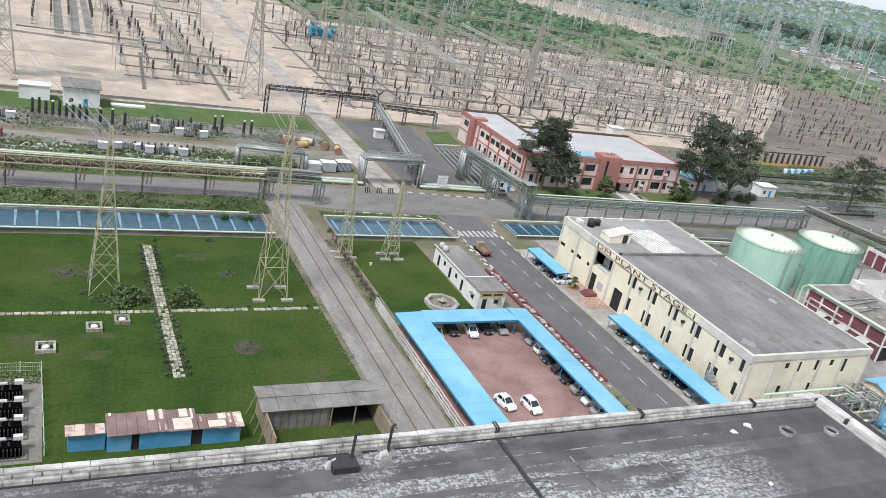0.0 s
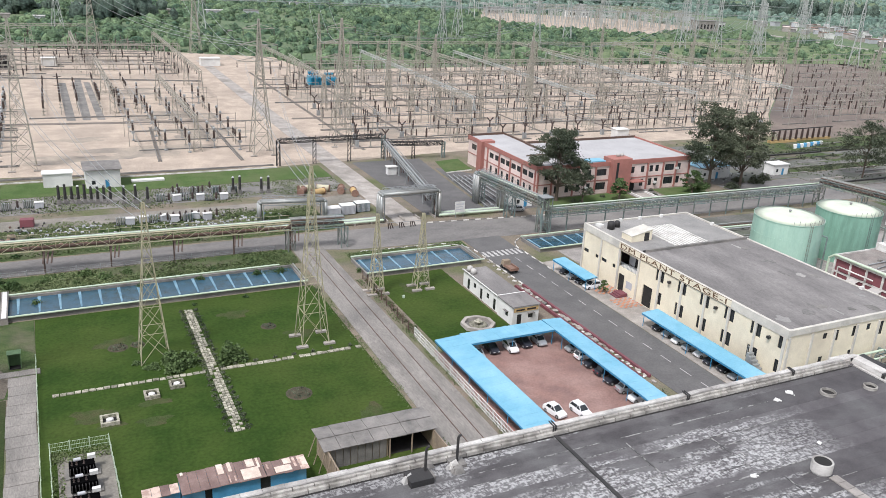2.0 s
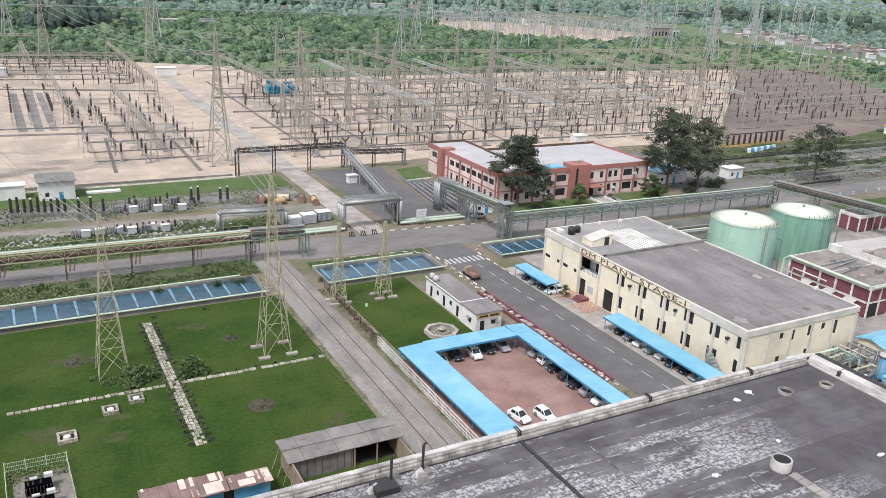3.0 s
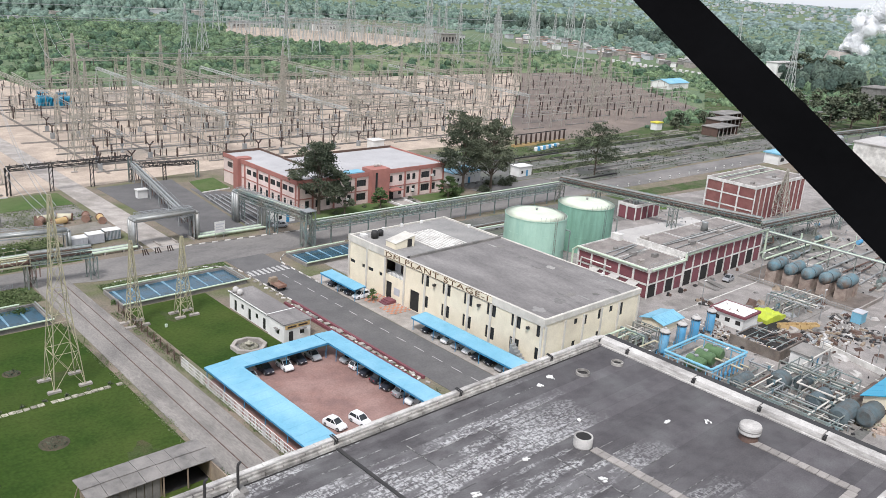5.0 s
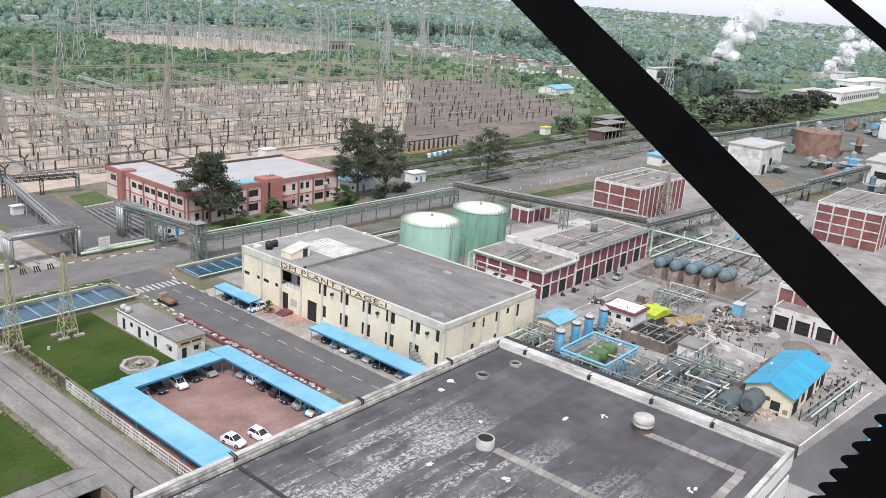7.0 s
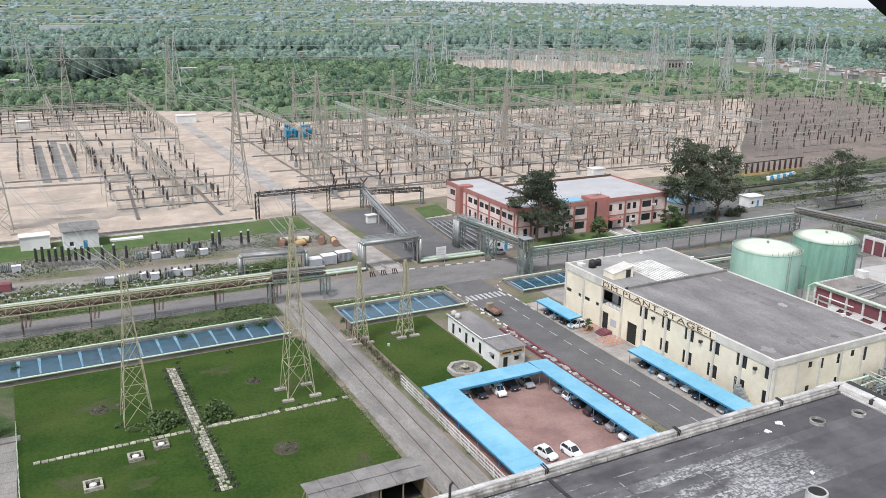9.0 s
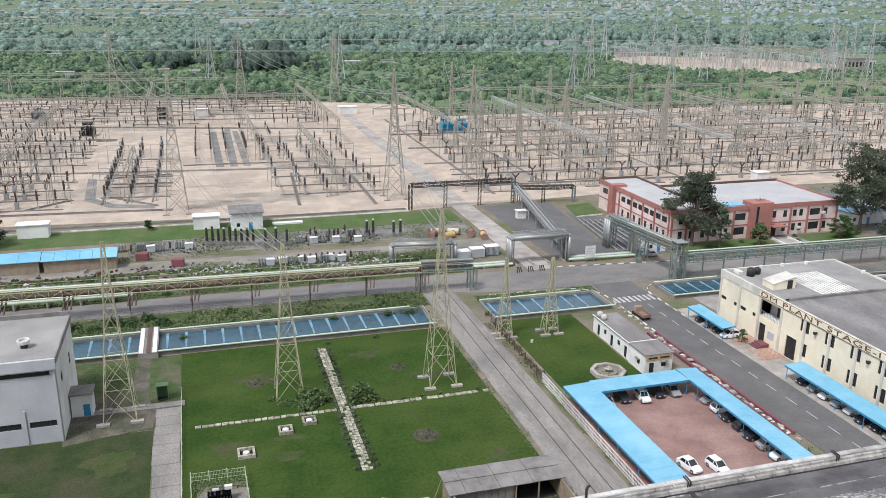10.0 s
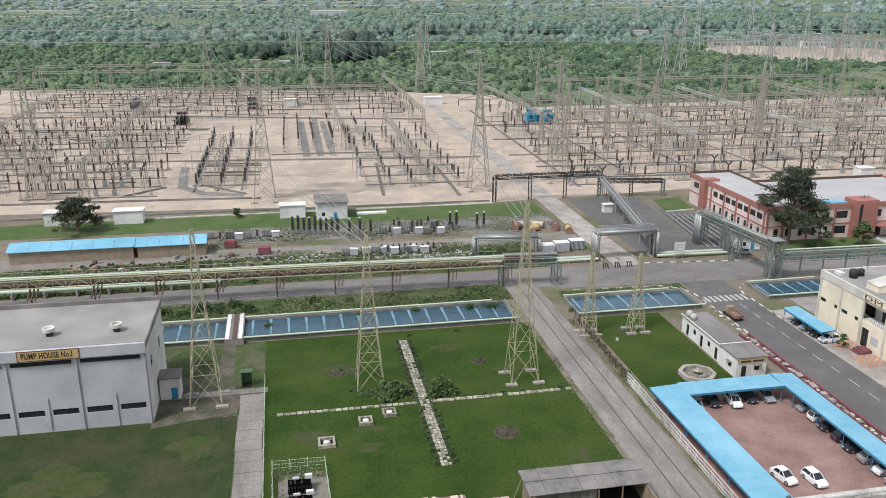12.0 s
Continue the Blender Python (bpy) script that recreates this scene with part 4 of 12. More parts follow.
# the two-storey terracotta and pink office
def office():
    b = thing("office_building", 113.0, 174.6, 0, "two-storey pink and terracotta office with pale flat roof", "building")
    Lx, Ly, Hh = 50.8, 38.6, 8.0
    south, wins_s = [], []
    for i, x in enumerate((3.0, 6.2, 9.6, 13.0, 16.4, 20.4, 30.8, 34.2, 37.2, 39.2, 43.6, 47.0)):
        w = 3.2 if i in (5, 10) else 1.2
        wins_s += [(x - w / 2, x + w / 2, 4.9, 6.7), (x - w / 2, x + w / 2, 1.0, 3.0)]
    west = []
    for y in (3, 6, 9, 12, 15, 18, 21.2, 24.4):
        west += [(y - 1.2, y + 1.2, 5.0, 6.5), (y - 0.6, y + 0.6, 1.0, 2.9)]
    west += [(33.5, 36.5, 5.0, 6.6)]
    part("front_wall", wall(M(), "y", 0, 0.3, 0, Lx, 0, Hh, wins_s), PINK, b)
    part("side_wall", wall(M(), "x", 0, 0.3, 0.3, Ly, 0, Hh, west), PINK, b)
    Lm, Wx = 25.6, 11.8
    part("side_wall", wall(M(), "x", Lx - 0.3, 0.3, 0.3, Lm, 0, Hh).box(Wx - 0.3, Wx, Lm, Ly - 0.3, 0, Hh), PINK, b)
    part("back_wall", wall(M(), "y", Ly - 0.3, 0.3, 0.3, Wx, 0, Hh).box(Wx, Lx - 0.3, Lm - 0.3, Lm, 0, Hh), PINK, b)
    for u0, u1, z0, z1 in wins_s:
        window(b, "y", 0.14, u0, u1, z0, z1, bars=1 if u1 - u0 < 2 else 3)
    for u0, u1, z0, z1 in west:
        window(b, "x", 0.14, u0, u1, z0, z1)
    band = M().box(-0.25, Lx + 0.25, -0.25, 0.0, 7.5, 8.7).box(-0.25, 0.0, 0.0, Ly, 7.5, 8.7).box(Lx, Lx + 0.25, 0, Lm, 7.2, 8.7)
    part("parapet", band, TERRACOTTA, b)
    part("back_parapet", M().box(-0.25, Wx + 0.25, Ly, Ly + 0.25, 7.2, 8.9).box(Wx, Wx + 0.25, Lm, Ly, 7.2, 8.8).box(Wx + 0.25, Lx + 0.25, Lm, Lm + 0.25, 7.2, 8.9), BROWN_STEEL, b, "brown weathered back parapet")
    part("roof_divider", M().box(Wx - 0.4, Wx, 4, Lm, 8.25, 8.75).box(4.0, Wx - 0.4, 12.0, 12.3, 8.25, 8.6), BROWN_STEEL, b)
    part("roof", M().box(0, Lx, 0, Lm, 8.0, 8.25).box(0, Wx, Lm, Ly, 8.0, 8.25), OFFICE_ROOF, b)
    part("floor_band", M().box(-0.15, Lx, -0.12, -0.003, 3.5, 3.75).box(-0.12, -0.003, 0, Ly, 3.5, 3.75), TERRACOTTA, b)
    col = M().box(-0.22, 0.22, -0.3, -0.01, 0, 7.5).mesh("pilaster")
    col.materials.append(TERRACOTTA)
    for x in (0.3, 4.6, 11.3, 18.4, 29.5, 35.8, 41.2, 45.8, 50.5):
        part("pilaster", col, None, b).matrix_basis = pose(x, 0, 0)
    for y in (0.6, 7.5, 13.5, 19.6, 26.4):
        part("pilaster", col, None, b).matrix_basis = pose(0, y, 0, 0, 0, -90)
    part("entrance_tower", M().box(22.8, 29.0, -1.6, 3.0, 0, 9.5), TERRACOTTA, b)
    window(b, "y", -1.63, 24.0, 24.7, 1.5, 8.6, glass=SHADOW_GLASS)
    part("end_block", M().box(-1.2, 3.2, 28.5, 31.0, 0, 8.9), TERRACOTTA, b)
    part("porch_roof", M().box(28.9, 33, -3.0, -0.25, 3.0, 3.3), TERRACOTTA, b)
    part("porch_door", M().box(29.6, 31.6, -0.3, -0.26, 0, 2.7), NEAR_BLACK, b)
    part("skylight", M().box(17.2, 22.2, 1.0, 4.2, 8.25, 8.7), BLUE_SHEET, b, "pale blue roof skylight")
    for i in range(2):
        part("roof_tank", M().lathe([(0.5, 9.5), (0.5, 10.1), (0.2, 10.3)], 10, 26.4 + i * 1.3, 1.6), PALE_ROOF, b, "", True)
    for x, z in ((8, 5.2), (15, 1.6), (38.2, 1.6), (45.5, 5.2)):
        part("air_conditioner", M().box(x, x + 0.9, -0.7, -0.13, z, z + 0.6), WHITE, b)
    # low garden walls and path
    part("path_wall", M().box(28.4, 28.8, -10.5, -3.1, 0, 0.5).box(33.2, 33.6, -10.5, -3.1, 0, 0.5), WHITE, b)
    return b


office()
solid("path_office", M().box(141.8, 146.2, 163.2, 171.4, -0.2, 0.09), CONCRETE, "concrete path to the office entrance", "path", kind="structure")


# grey clad building at the west side
def grey_building():
    b = thing("grey_building", -60.0, 111.8, 0, "pale grey clad building with dark strip windows and flat roof", "building")
    Lx, Ly, Hh = 39.8, 16.0, 12.4
    holes = []
    for i in range(8):
        x = 39.1 - i * 4.45
        holes += [(x - 3.4, x, 2.5, 3.4)]
        if i % 2 == 0:
            holes += [(max(0.4, x - 7.9), x - 0.1, 10.1, 10.75)]
    part("front_wall", wall(M(), "y", 0, 0.3, 0, Lx, 0, Hh, holes), GREY_WALL, b)
    part("side_wall", wall(M(), "x", Lx - 0.3, 0.3, 0.3, Ly, 0, Hh, [(3.2, 4.4, 7.2, 8.8), (11, 12.2, 6.5, 8.4)]), WHITE, b)
    part("side_wall", wall(M(), "x", 0, 0.3, 0.3, Ly, 0, Hh), WHITE, b)
    part("back_wall", wall(M(), "y", Ly - 0.3, 0.3, 0.3, Lx - 0.3, 0, Hh), WHITE, b)
    for h in holes:
        window(b, "y", 0.16, *h, bars=3)
    window(b, "x", Lx - 0.15, 3.2, 4.4, 7.2, 8.8)
    window(b, "x", Lx - 0.15, 11, 12.2, 6.5, 8.4)
    post = M().box(-0.16, 0.16, -0.2, -0.004, 0, 11.0).mesh("pilaster")
    post.materials.append(GREY_WALL)
    half = M().box(-0.12, 0.12, -0.16, -0.004, 0.4, 5.2).mesh("rain_pipe")
    half.materials.append(GREY_WALL)
    for i in range(5):
        part("pilaster", post, None, b).matrix_basis = pose(39.5 - i * 8.9, 0, 0)
        part("rain_pipe", half, None, b).matrix_basis = pose(35.2 - i * 8.9, 0, 0)
    part("fascia", M().box(-0.3, Lx + 0.1, -0.5, 0.0, 11.1, 12.6), GREY_WALL, b)
    part("roof", M().box(0, Lx, 0, Ly, 12.4, 12.65), ROOF_GREY, b)
    part("parapet", M().box(0, Lx, Ly - 0.4, Ly, 12.65, 13.3).box(Lx, Lx + 0.2, 0, Ly, 11.8, 12.75), DARK_CONCRETE, b)
    sign = part("sign_board", M().box(23.6, 31.3, -0.56, -0.505, 11.2, 12.5), TAN_BOARD, b, "tan sign board with dark letters")
    words = lettering("PUMP HOUSE No.I", 1.05, SIGN_DARK, sign, pose(24.0, -0.575, 11.82, 90, 0, 0) @ Matrix.Diagonal((0.72, 1.15, 1, 1)), 0.012)
    words.data.space_character = 1.08
    words.data.offset = 0.02
    part("sign_frame", M().box(23.5, 31.4, -0.58, -0.5, 12.5, 12.58).box(23.5, 31.4, -0.58, -0.5, 11.12, 11.2).box(23.5, 23.6, -0.58, -0.5, 11.2, 12.5).box(31.3, 31.4, -0.58, -0.5, 11.2, 12.5), SIGN_BROWN, sign)
    for x in (26.6, 35.5):
        v = part("roof_vent", M().lathe([(0.5, 12.65), (0.5, 13.3)], 14, x, 4.4), DARK_STEEL, b)
        part("vent_cowl", M().lathe([(0.6, 13.25), (0.8, 13.3), (0.85, 13.75), (0.8, 13.85), (0.62, 13.8), (0.58, 13.5)], 18, x, 4.4), DIRTY_WHITE, v)
    return b


grey_building()


def small_hut(name, x, y, lx, ly, h, wall_mat, roof_mat, label, door=True, over=0.25, roof_t=0.18, category="hut", win=True, group=""):
    b = thing(name, x, y, 0, label, category, group)
    holes = []
    if door:
        holes.append((lx * 0.55, lx * 0.55 + 0.95, 0, 2.05))
    if win and lx > 2.5:
        holes.append((lx * 0.16, lx * 0.16 + 0.9, 1.0, 2.0))
    part("wall", wall(M(), "y", 0, 0.2, 0, lx, 0, h, holes).box(0, 0.2, 0.2, ly, 0, h).box(lx - 0.2, lx, 0.2, ly, 0, h).box(0.2, lx - 0.2, ly - 0.2, ly, 0, h), wall_mat, b)
    part("roof", M().box(-over, lx + over, -over, ly + over, h, h + roof_t), roof_mat, b)
    if door:
        part("door", M().box(lx * 0.55, lx * 0.55 + 0.95, 0.06, 0.12, 0, 2.05), BLUE_EDGE, b)
    if win and lx > 2.5:
        window(b, "y", 0.1, *holes[-1])
    return b


small_hut("switch_hut", -1.9, 216.4, 6.6, 3.4, 3.4, WHITE, WHITE, "white switchgear cabin with a flat pale roof", door=False, win=False)
small_hut("relay_hut", 7.6, 213.2, 8.0, 8.6, 4.6, WHITE, SHEET_GREY, "white relay hut with a dark flat roof and blue door", over=0.5)
small_hut("switch_hut", -43.9, 218.2, 7.2, 3.6, 3.4, WHITE, WHITE, "white switchgear cabin with a flat pale roof", door=False, win=False)
small_hut("switch_hut", -61.0, 219.5, 7.0, 3.6, 3.4, WHITE, WHITE, "white switchgear cabin with a flat pale roof", door=False, win=False)
small_hut("utility_hut", -20.0, 118.2, 2.9, 2.8, 3.6, WHITE, DARK_CONCRETE, "small white utility hut with a blue door beside the grey building", win=False)
small_hut("switch_shelter", 84.6, 206.4, 2.6, 1.6, 2.2, WHITE, WHITE, "small white kiosk on the paved corridor", door=False, win=False)
small_hut("store_hut", 171.0, 178.0, 12, 7, 3.6, WHITE, BLUE_SHEET, "white store with a light blue sheet roof")
small_hut("site_hut", 199.0, 176.0, 6, 4, 3.2, WHITE, WHITE, "small white hut beside the tracks")
small_hut("control_hut", 103.5, 169.4, 5.4, 3.2, 3.0, WHITE, SHEET_GREY, "white control hut beside a blue tank")


# guard house beside the garden
def guard_house():
    b = thing("guard_house", 68.4, 109.2, 0, "low white guard house with flat grey roof and name board", "building")
    holes = [(0.9, 1.8, 0.05, 2.0), (3.1, 4.0, 1.1, 2.0)]
    part("wall", wall(M(), "y", 0, 0.2, 0, 5.2, 0, 3.4, holes), WHITE, b)
    west = [(1.6, 2.5, 1.1, 2.0)] + [(6.4 + i * 2.5, 7.3 + i * 2.5, 1.3 if i % 2 else 0.1, 2.2) for i in range(5)]
    part("wall", wall(M(), "x", 0, 0.2, 0.2, 5.2, 0, 3.4, west[:1]), WHITE, b)
    part("wall", wall(M(), "x", 0.25, 0.2, 5.2, 19.0, 0, 3.1, west[1:]), WHITE, b)
    part("wall", M().box(5.0, 5.2, 0.2, 5.2, 0, 3.4).box(4.7, 4.9, 5.2, 19.0, 0, 3.1).box(0.45, 4.7, 18.8, 19.0, 0, 3.1).box(0.2, 5.0, 5.0, 5.2, 0, 3.4), WHITE, b)
    part("roof", M().box(-0.2, 5.4, -0.2, 5.2, 3.4, 3.58), ROOF_SCREED, b)
    part("roof", M().box(0.05, 5.1, 5.2, 19.2, 3.1, 3.25), ROOF_SCREED, b)
    part("roof_rim", M().box(-0.22, 5.42, 5.2, 5.4, 3.25, 3.62).box(-0.02, 0.12, 5.4, 19.2, 3.25, 3.42), WHITE, b)
    part("door", M().box(0.9, 1.8, 0.08, 0.14, 0.05, 2.0), NEAR_BLACK, b)
    window(b, "y", 0.1, 3.1, 4.0, 1.1, 2.0)
    window(b, "x", 0.1, 1.6, 2.5, 1.1, 2.0)
    for h in west[1:]:
        window(b, "x", 0.35, *h)
    s = part("name_board", M().box(0.2, 5.0, -0.12, -0.004, 2.5, 3.2), TAN_BOARD, b, "tan name board with dark bars")
    part("lettering_bar", M().box(0.6, 2.3, -0.14, -0.123, 2.7, 3.0).box(2.7, 4.5, -0.14, -0.123, 2.7, 3.0), SIGN_DARK, s)
    shade = M().box(2.9, 4.2, -0.5, -0.005, 2.1, 2.16).box(-0.5, -0.005, 1.4, 2.7, 2.1, 2.16)
    part("window_shade", shade, DARK_CONCRETE, b)
    for y in (16.4, 17.9):
        part("roof_tank", M().lathe([(0.55, 3.25), (0.55, 4.1), (0.2, 4.35)], 12, 0.9, y), PALE_ROOF, b, "", True)
    return b


guard_house()


# dark red process buildings with white frames
def framed_block(name, x, y, lx, ly, h, rows, bays_x, bays_y, label, wall_mat, openings=0, rows_s=None):
    """Panels between white frame members on the south and west faces."""
    b = thing(name, x, y, 0, label, "building", "red process buildings")
    part("core", M().box(0.25, lx - 0.02, 0.25, ly - 0.02, 0, h - 0.1), wall_mat, b)
    part("roof", M().box(0.3, lx - 0.2, 0.3, ly - 0.2, h - 0.1, h + 0.05), BROWN_ROOF, b)
    part("parapet", M().box(0, lx, 0, 0.3, h - 0.5, h + 0.35).box(0, 0.3, 0.3, ly, h - 0.5, h + 0.35).box(lx - 0.2, lx, 0.3, ly, h - 0.5, h + 0.3).box(0.3, lx - 0.2, ly - 0.2, ly, h - 0.5, h + 0.3), FRAME_WHITE, b)
    rs_ = rows_s or rows
    fr = M()
    for i in range(bays_x + 1):
        u = i * (lx - 0.4) / bays_x
        fr.box(u + 0.05, u + 0.35, 0, 0.25, 0, h - 0.5)
    for j in range(1, rs_):
        fr.box(0.4, lx - 0.4, 0.02, 0.25, h * j / rs_ - 0.12, h * j / rs_ + 0.12)
    part("front_frame", fr, FRAME_WHITE, b)
    fr = M()
    for i in range(1, bays_y + 1):
        u = i * (ly - 0.4) / bays_y
        fr.box(0, 0.25, u, u + 0.4, 0, h - 0.5)
    for j in range(1, rows):
        fr.box(0.02, 0.25, 0.4, ly - 0.4, h * j / rows - 0.18, h * j / rows + 0.18)
    part("side_frame", fr, FRAME_WHITE, b)
    ppx, ppy = (lx - 0.4) / bays_x, (ly - 0.4) / bays_y
    pan = M().box(0.45, ppx - 0.05, 0.15, 0.249, 0.22, h / rs_ - 0.22).mesh("panel")
    pan.materials.append(wall_mat)
    dark = M().box(0.45, ppx - 0.05, 0.14, 0.245, 0.1, h / rs_ - 0.3).mesh("opening")
    dark.materials.append(NEAR_BLACK)
    for i in range(bays_x):
        for j in range(rs_):
            op = j == 0 and openings and i % openings == 0
            part("opening" if op else "panel", dark if op else pan, None, b).matrix_basis = pose(i * ppx, 0, j * h / rs_)
    pan2 = M().box(0.15, 0.249, 0.45, ppy - 0.05, 0.22, h / rows - 0.22).mesh("panel")
    pan2.materials.append(wall_mat)
    for i in range(bays_y):
        for j in range(rows):
            part("panel", pan2, None, b).matrix_basis = pose(0, i * ppy, j * h / rows)
    return b


pump_w = framed_block("pump_house", 140.4, 86.4, 13.3, 18.6, 6.2, 2, 4, 5, "low dark red process building with white frame and grey roof", MAROON, 2)
pump_e = framed_block("pump_house", 153.75, 86.4, 34.5, 12.8, 7.4, 2, 10, 3, "long dark red process building with white columns", MAROON, 2)
block_n = framed_block("process_block", 218.6, 104.8, 31, 15.5, 10.2, 3, 10, 3, "tall brick-red process building with white frame", BRICK_RED, 0, 1)
block_e = framed_block("process_block", 248.2, 46.5, 30, 17.6, 11.0, 4, 7, 4, "tall brick-red process building with white frame", BRICK_RED, 0, 1)
block_s = framed_block("process_shed", 166.0, 34.0, 24, 13.2, 4.0, 1, 5, 3, "low white and dark red shed with open bays", MAROON, 0)
# open bays: near-black panels give the shade within
for k in range(3):
    part("bay_door", M().box(-0.06, -0.004, 1.2 + k * 4.2, 4.0 + k * 4.2, 0, 2.9), NEAR_BLACK, block_s, "open bay shown as a near-black panel")
    part("door_frame", M().box(-0.2, -0.07, 0.75 + k * 4.2, 4.45 + k * 4.2, 2.9, 3.5).box(-0.2, -0.07, 0.75 + k * 4.2, 1.2 + k * 4.2, 0, 2.9).box(-0.2, -0.07, 4.0 + k * 4.2, 4.45 + k * 4.2, 0, 2.9), WHITE, block_s)
framed_block("process_shed", 172.0, 42.0, 16, 6.5, 7.2, 1, 4, 2, "upper dark red storey of a process shed", BRICK_RED, 0)
framed_block("process_block", 231.0, 66.0, 12, 8.0, 7.0, 2, 3, 3, "small dark red process building with white frame", MAROON, 0)
# roof blocks on the pump houses
part("roof_block", M().box(11.6, 13.2, 16.2, 18.3, 6.25, 7.7), FRAME_WHITE, pump_w)
part("side_screen", M().box(-0.06, -0.004, 0.4, 12.8, 0.1, 7.1), FRAME_WHITE, pump_e, "white rendered wall above the lower roof")
part("roof_block", M().box(0.5, 2.0, 10.8, 12.4, 7.45, 8.1), CONCRETE, pump_e)
part("chimney", M().lathe([(0.9, 7.45), (0.7, 9.4), (0.75, 9.6)], 12, 20.5, 8.0), CLAD, pump_e, "", True)
part("roof_strip", M().box(0.4, 13, 8.6, 8.9, 6.25, 6.5), PALE_ROOF, pump_w)
part("roof_strip", M().box(9.8, 10.1, 0.4, 12.4, 7.45, 7.7).box(22.4, 22.7, 0.4, 12.4, 7.45, 7.7).box(0.4, 34, 6.2, 6.45, 7.45, 7.65), PALE_ROOF, pump_e)

far_block = thing("pale_block", 332, 110, 0, "pale rendered block far behind the pipe racks", "building")
part("wall", M().box(0, 25, 0, 14, 0, 10.8), DIRTY_WHITE, far_block)
part("roof", M().box(-0.4, 25.4, -0.4, 14.4, 10.8, 11.2), PALE_ROOF, far_block)
part("opening", M().box(3, 6, -0.05, -0.004, 0, 4).box(10, 13, -0.05, -0.004, 3, 6), NEAR_BLACK, far_block)


# blue-roofed house at the yard's south
def gable_house(name, x, y, lx, ly, h, rise, label, roof_mat, wall_mat, ridge="x", category="building", ribs=8, door=True, group=""):
    b = thing(name, x, y, 0, label, category, group)
    o, t = 0.45, 0.12
    if ridge == "x":
        prof = [(0, 0), (ly, 0), (ly, h), (ly / 2, h + rise), (0, h)]
        m = M()
        for x0, x1 in ((0, 0.22), (lx - 0.22, lx)):
            m.add([(x0, a, c) for a, c in prof] + [(x1, a, c) for a, c in prof], [tuple(range(5)), tuple(range(9, 4, -1))] + [(i, 5 + i, 5 + (i + 1) % 5, (i + 1) % 5) for i in range(5)])
        m.box(0.22, lx - 0.22, 0, 0.22, 0, h).box(0.22, lx - 0.22, ly - 0.22, ly, 0, h)
        part("wall", m, wall_mat, b)
        k = rise / (ly / 2)
        for side in (0, 1):
            ya, yb = (-o, ly / 2) if side == 0 else (ly + o, ly / 2)
            za, zb = h - k * o + 0.03, h + rise + 0.03
            n = ribs
            for i in range(n):
                xa, xb = -o + (lx + 2 * o) * i / n, -o + (lx + 2 * o) * (i + 1) / n - 0.05
                q = [(xa, ya, za), (xb, ya, za), (xb, yb, zb), (xa, yb, zb)]
                part("roof_sheet", M().hexa(q, [(a, c, d + t) for a, c, d in q]), roof_mat, b)
        part("ridge", M().hexa([(-o, ly / 2 - 0.3, h + rise + 0.1), (lx + o, ly / 2 - 0.3, h + rise + 0.1), (lx + o, ly / 2 + 0.3, h + rise + 0.1), (-o, ly / 2 + 0.3, h + rise + 0.1)], [(-o, ly / 2 - 0.05, h + rise + 0.24), (lx + o, ly / 2 - 0.05, h + rise + 0.24), (lx + o, ly / 2 + 0.05, h + rise + 0.24), (-o, ly / 2 + 0.05, h + rise + 0.24)]), roof_mat, b)
    return b


house = gable_house("blue_roof_house", 127.0, 30.4, 18.5, 7.4, 3.6, 1.4, "cream house with a bright blue corrugated gable roof", BRIGHT_BLUE, CREAM, ribs=7)
window(house, "x", -0.02, 1.6, 3.1, 0.7, 2.2)
# plaster fallen from the gable, laying the brickwork bare
RAW_BRICK = mat("bare_old_brick", (0.36, 0.27, 0.215), (0.46, 0.39, 0.33), 0.4, 0.3, 0.9, bump=0.01, c3=(0.25, 0.185, 0.15), size3=0.9, rnd=0.2)
bare = part("bare_patch", M().add([(-0.012, y, z) for y, z in ((4.2, 0.05), (7.3, 0.05), (7.35, 2.3), (6.6, 2.7), (5.6, 2.1), (4.9, 2.2), (4.3, 1.2))] + [(-0.004, y, z) for y, z in ((4.2, 0.05), (7.3, 0.05), (7.35, 2.3), (6.6, 2.7), (5.6, 2.1), (4.9, 2.2), (4.3, 1.2))], [tuple(range(6, -1, -1))] + [(i, (i + 1) % 7, 7 + (i + 1) % 7, 7 + i) for i in range(7)]), DARK_CONCRETE, house, "patch where plaster has fallen off")
brick_me = M().box(-0.04, -0.014, 0, 0.36, 0, 0.14).mesh("brick")
brick_me.materials.append(RAW_BRICK)
for j in range(13):
    for i in range(8):
        y, z = 4.3 + i * 0.39 + 0.19 * (j % 2), 0.08 + j * 0.17
        if y < 6.95 and z < 1.2 + 0.5 * (y - 4.3) + 0.3 * math.sin(5 * y) and (i * 7 + j * 5) % 9:
            part("brick", brick_me, None, bare).matrix_basis = pose(0, y, z)
part("wall_patch", M().box(-0.03, -0.004, 3.3, 4.1, 1.9, 2.6), BROWN_STEEL, house, "brown patch on the gable wall")
part("wall_patch", M().box(-0.03, -0.004, 0.3, 1.1, 0.5, 1.3), TIMBER, house, "brown patch on the gable wall")
# shaded bays painted as near-black panels on the wall
for x, w, z0, z1 in ((1.2, 2.6, 0.0, 2.4), (5.4, 1.4, 1.0, 2.4), (8.6, 3.0, 0.0, 2.6), (13.2, 1.4, 1.0, 2.4), (15.6, 2.2, 0.0, 2.4)):
    part("opening", M().box(x, x + w, -0.05, -0.004, z0, z1), NEAR_BLACK, house, "near-black panel for the shaded bay under the eaves")
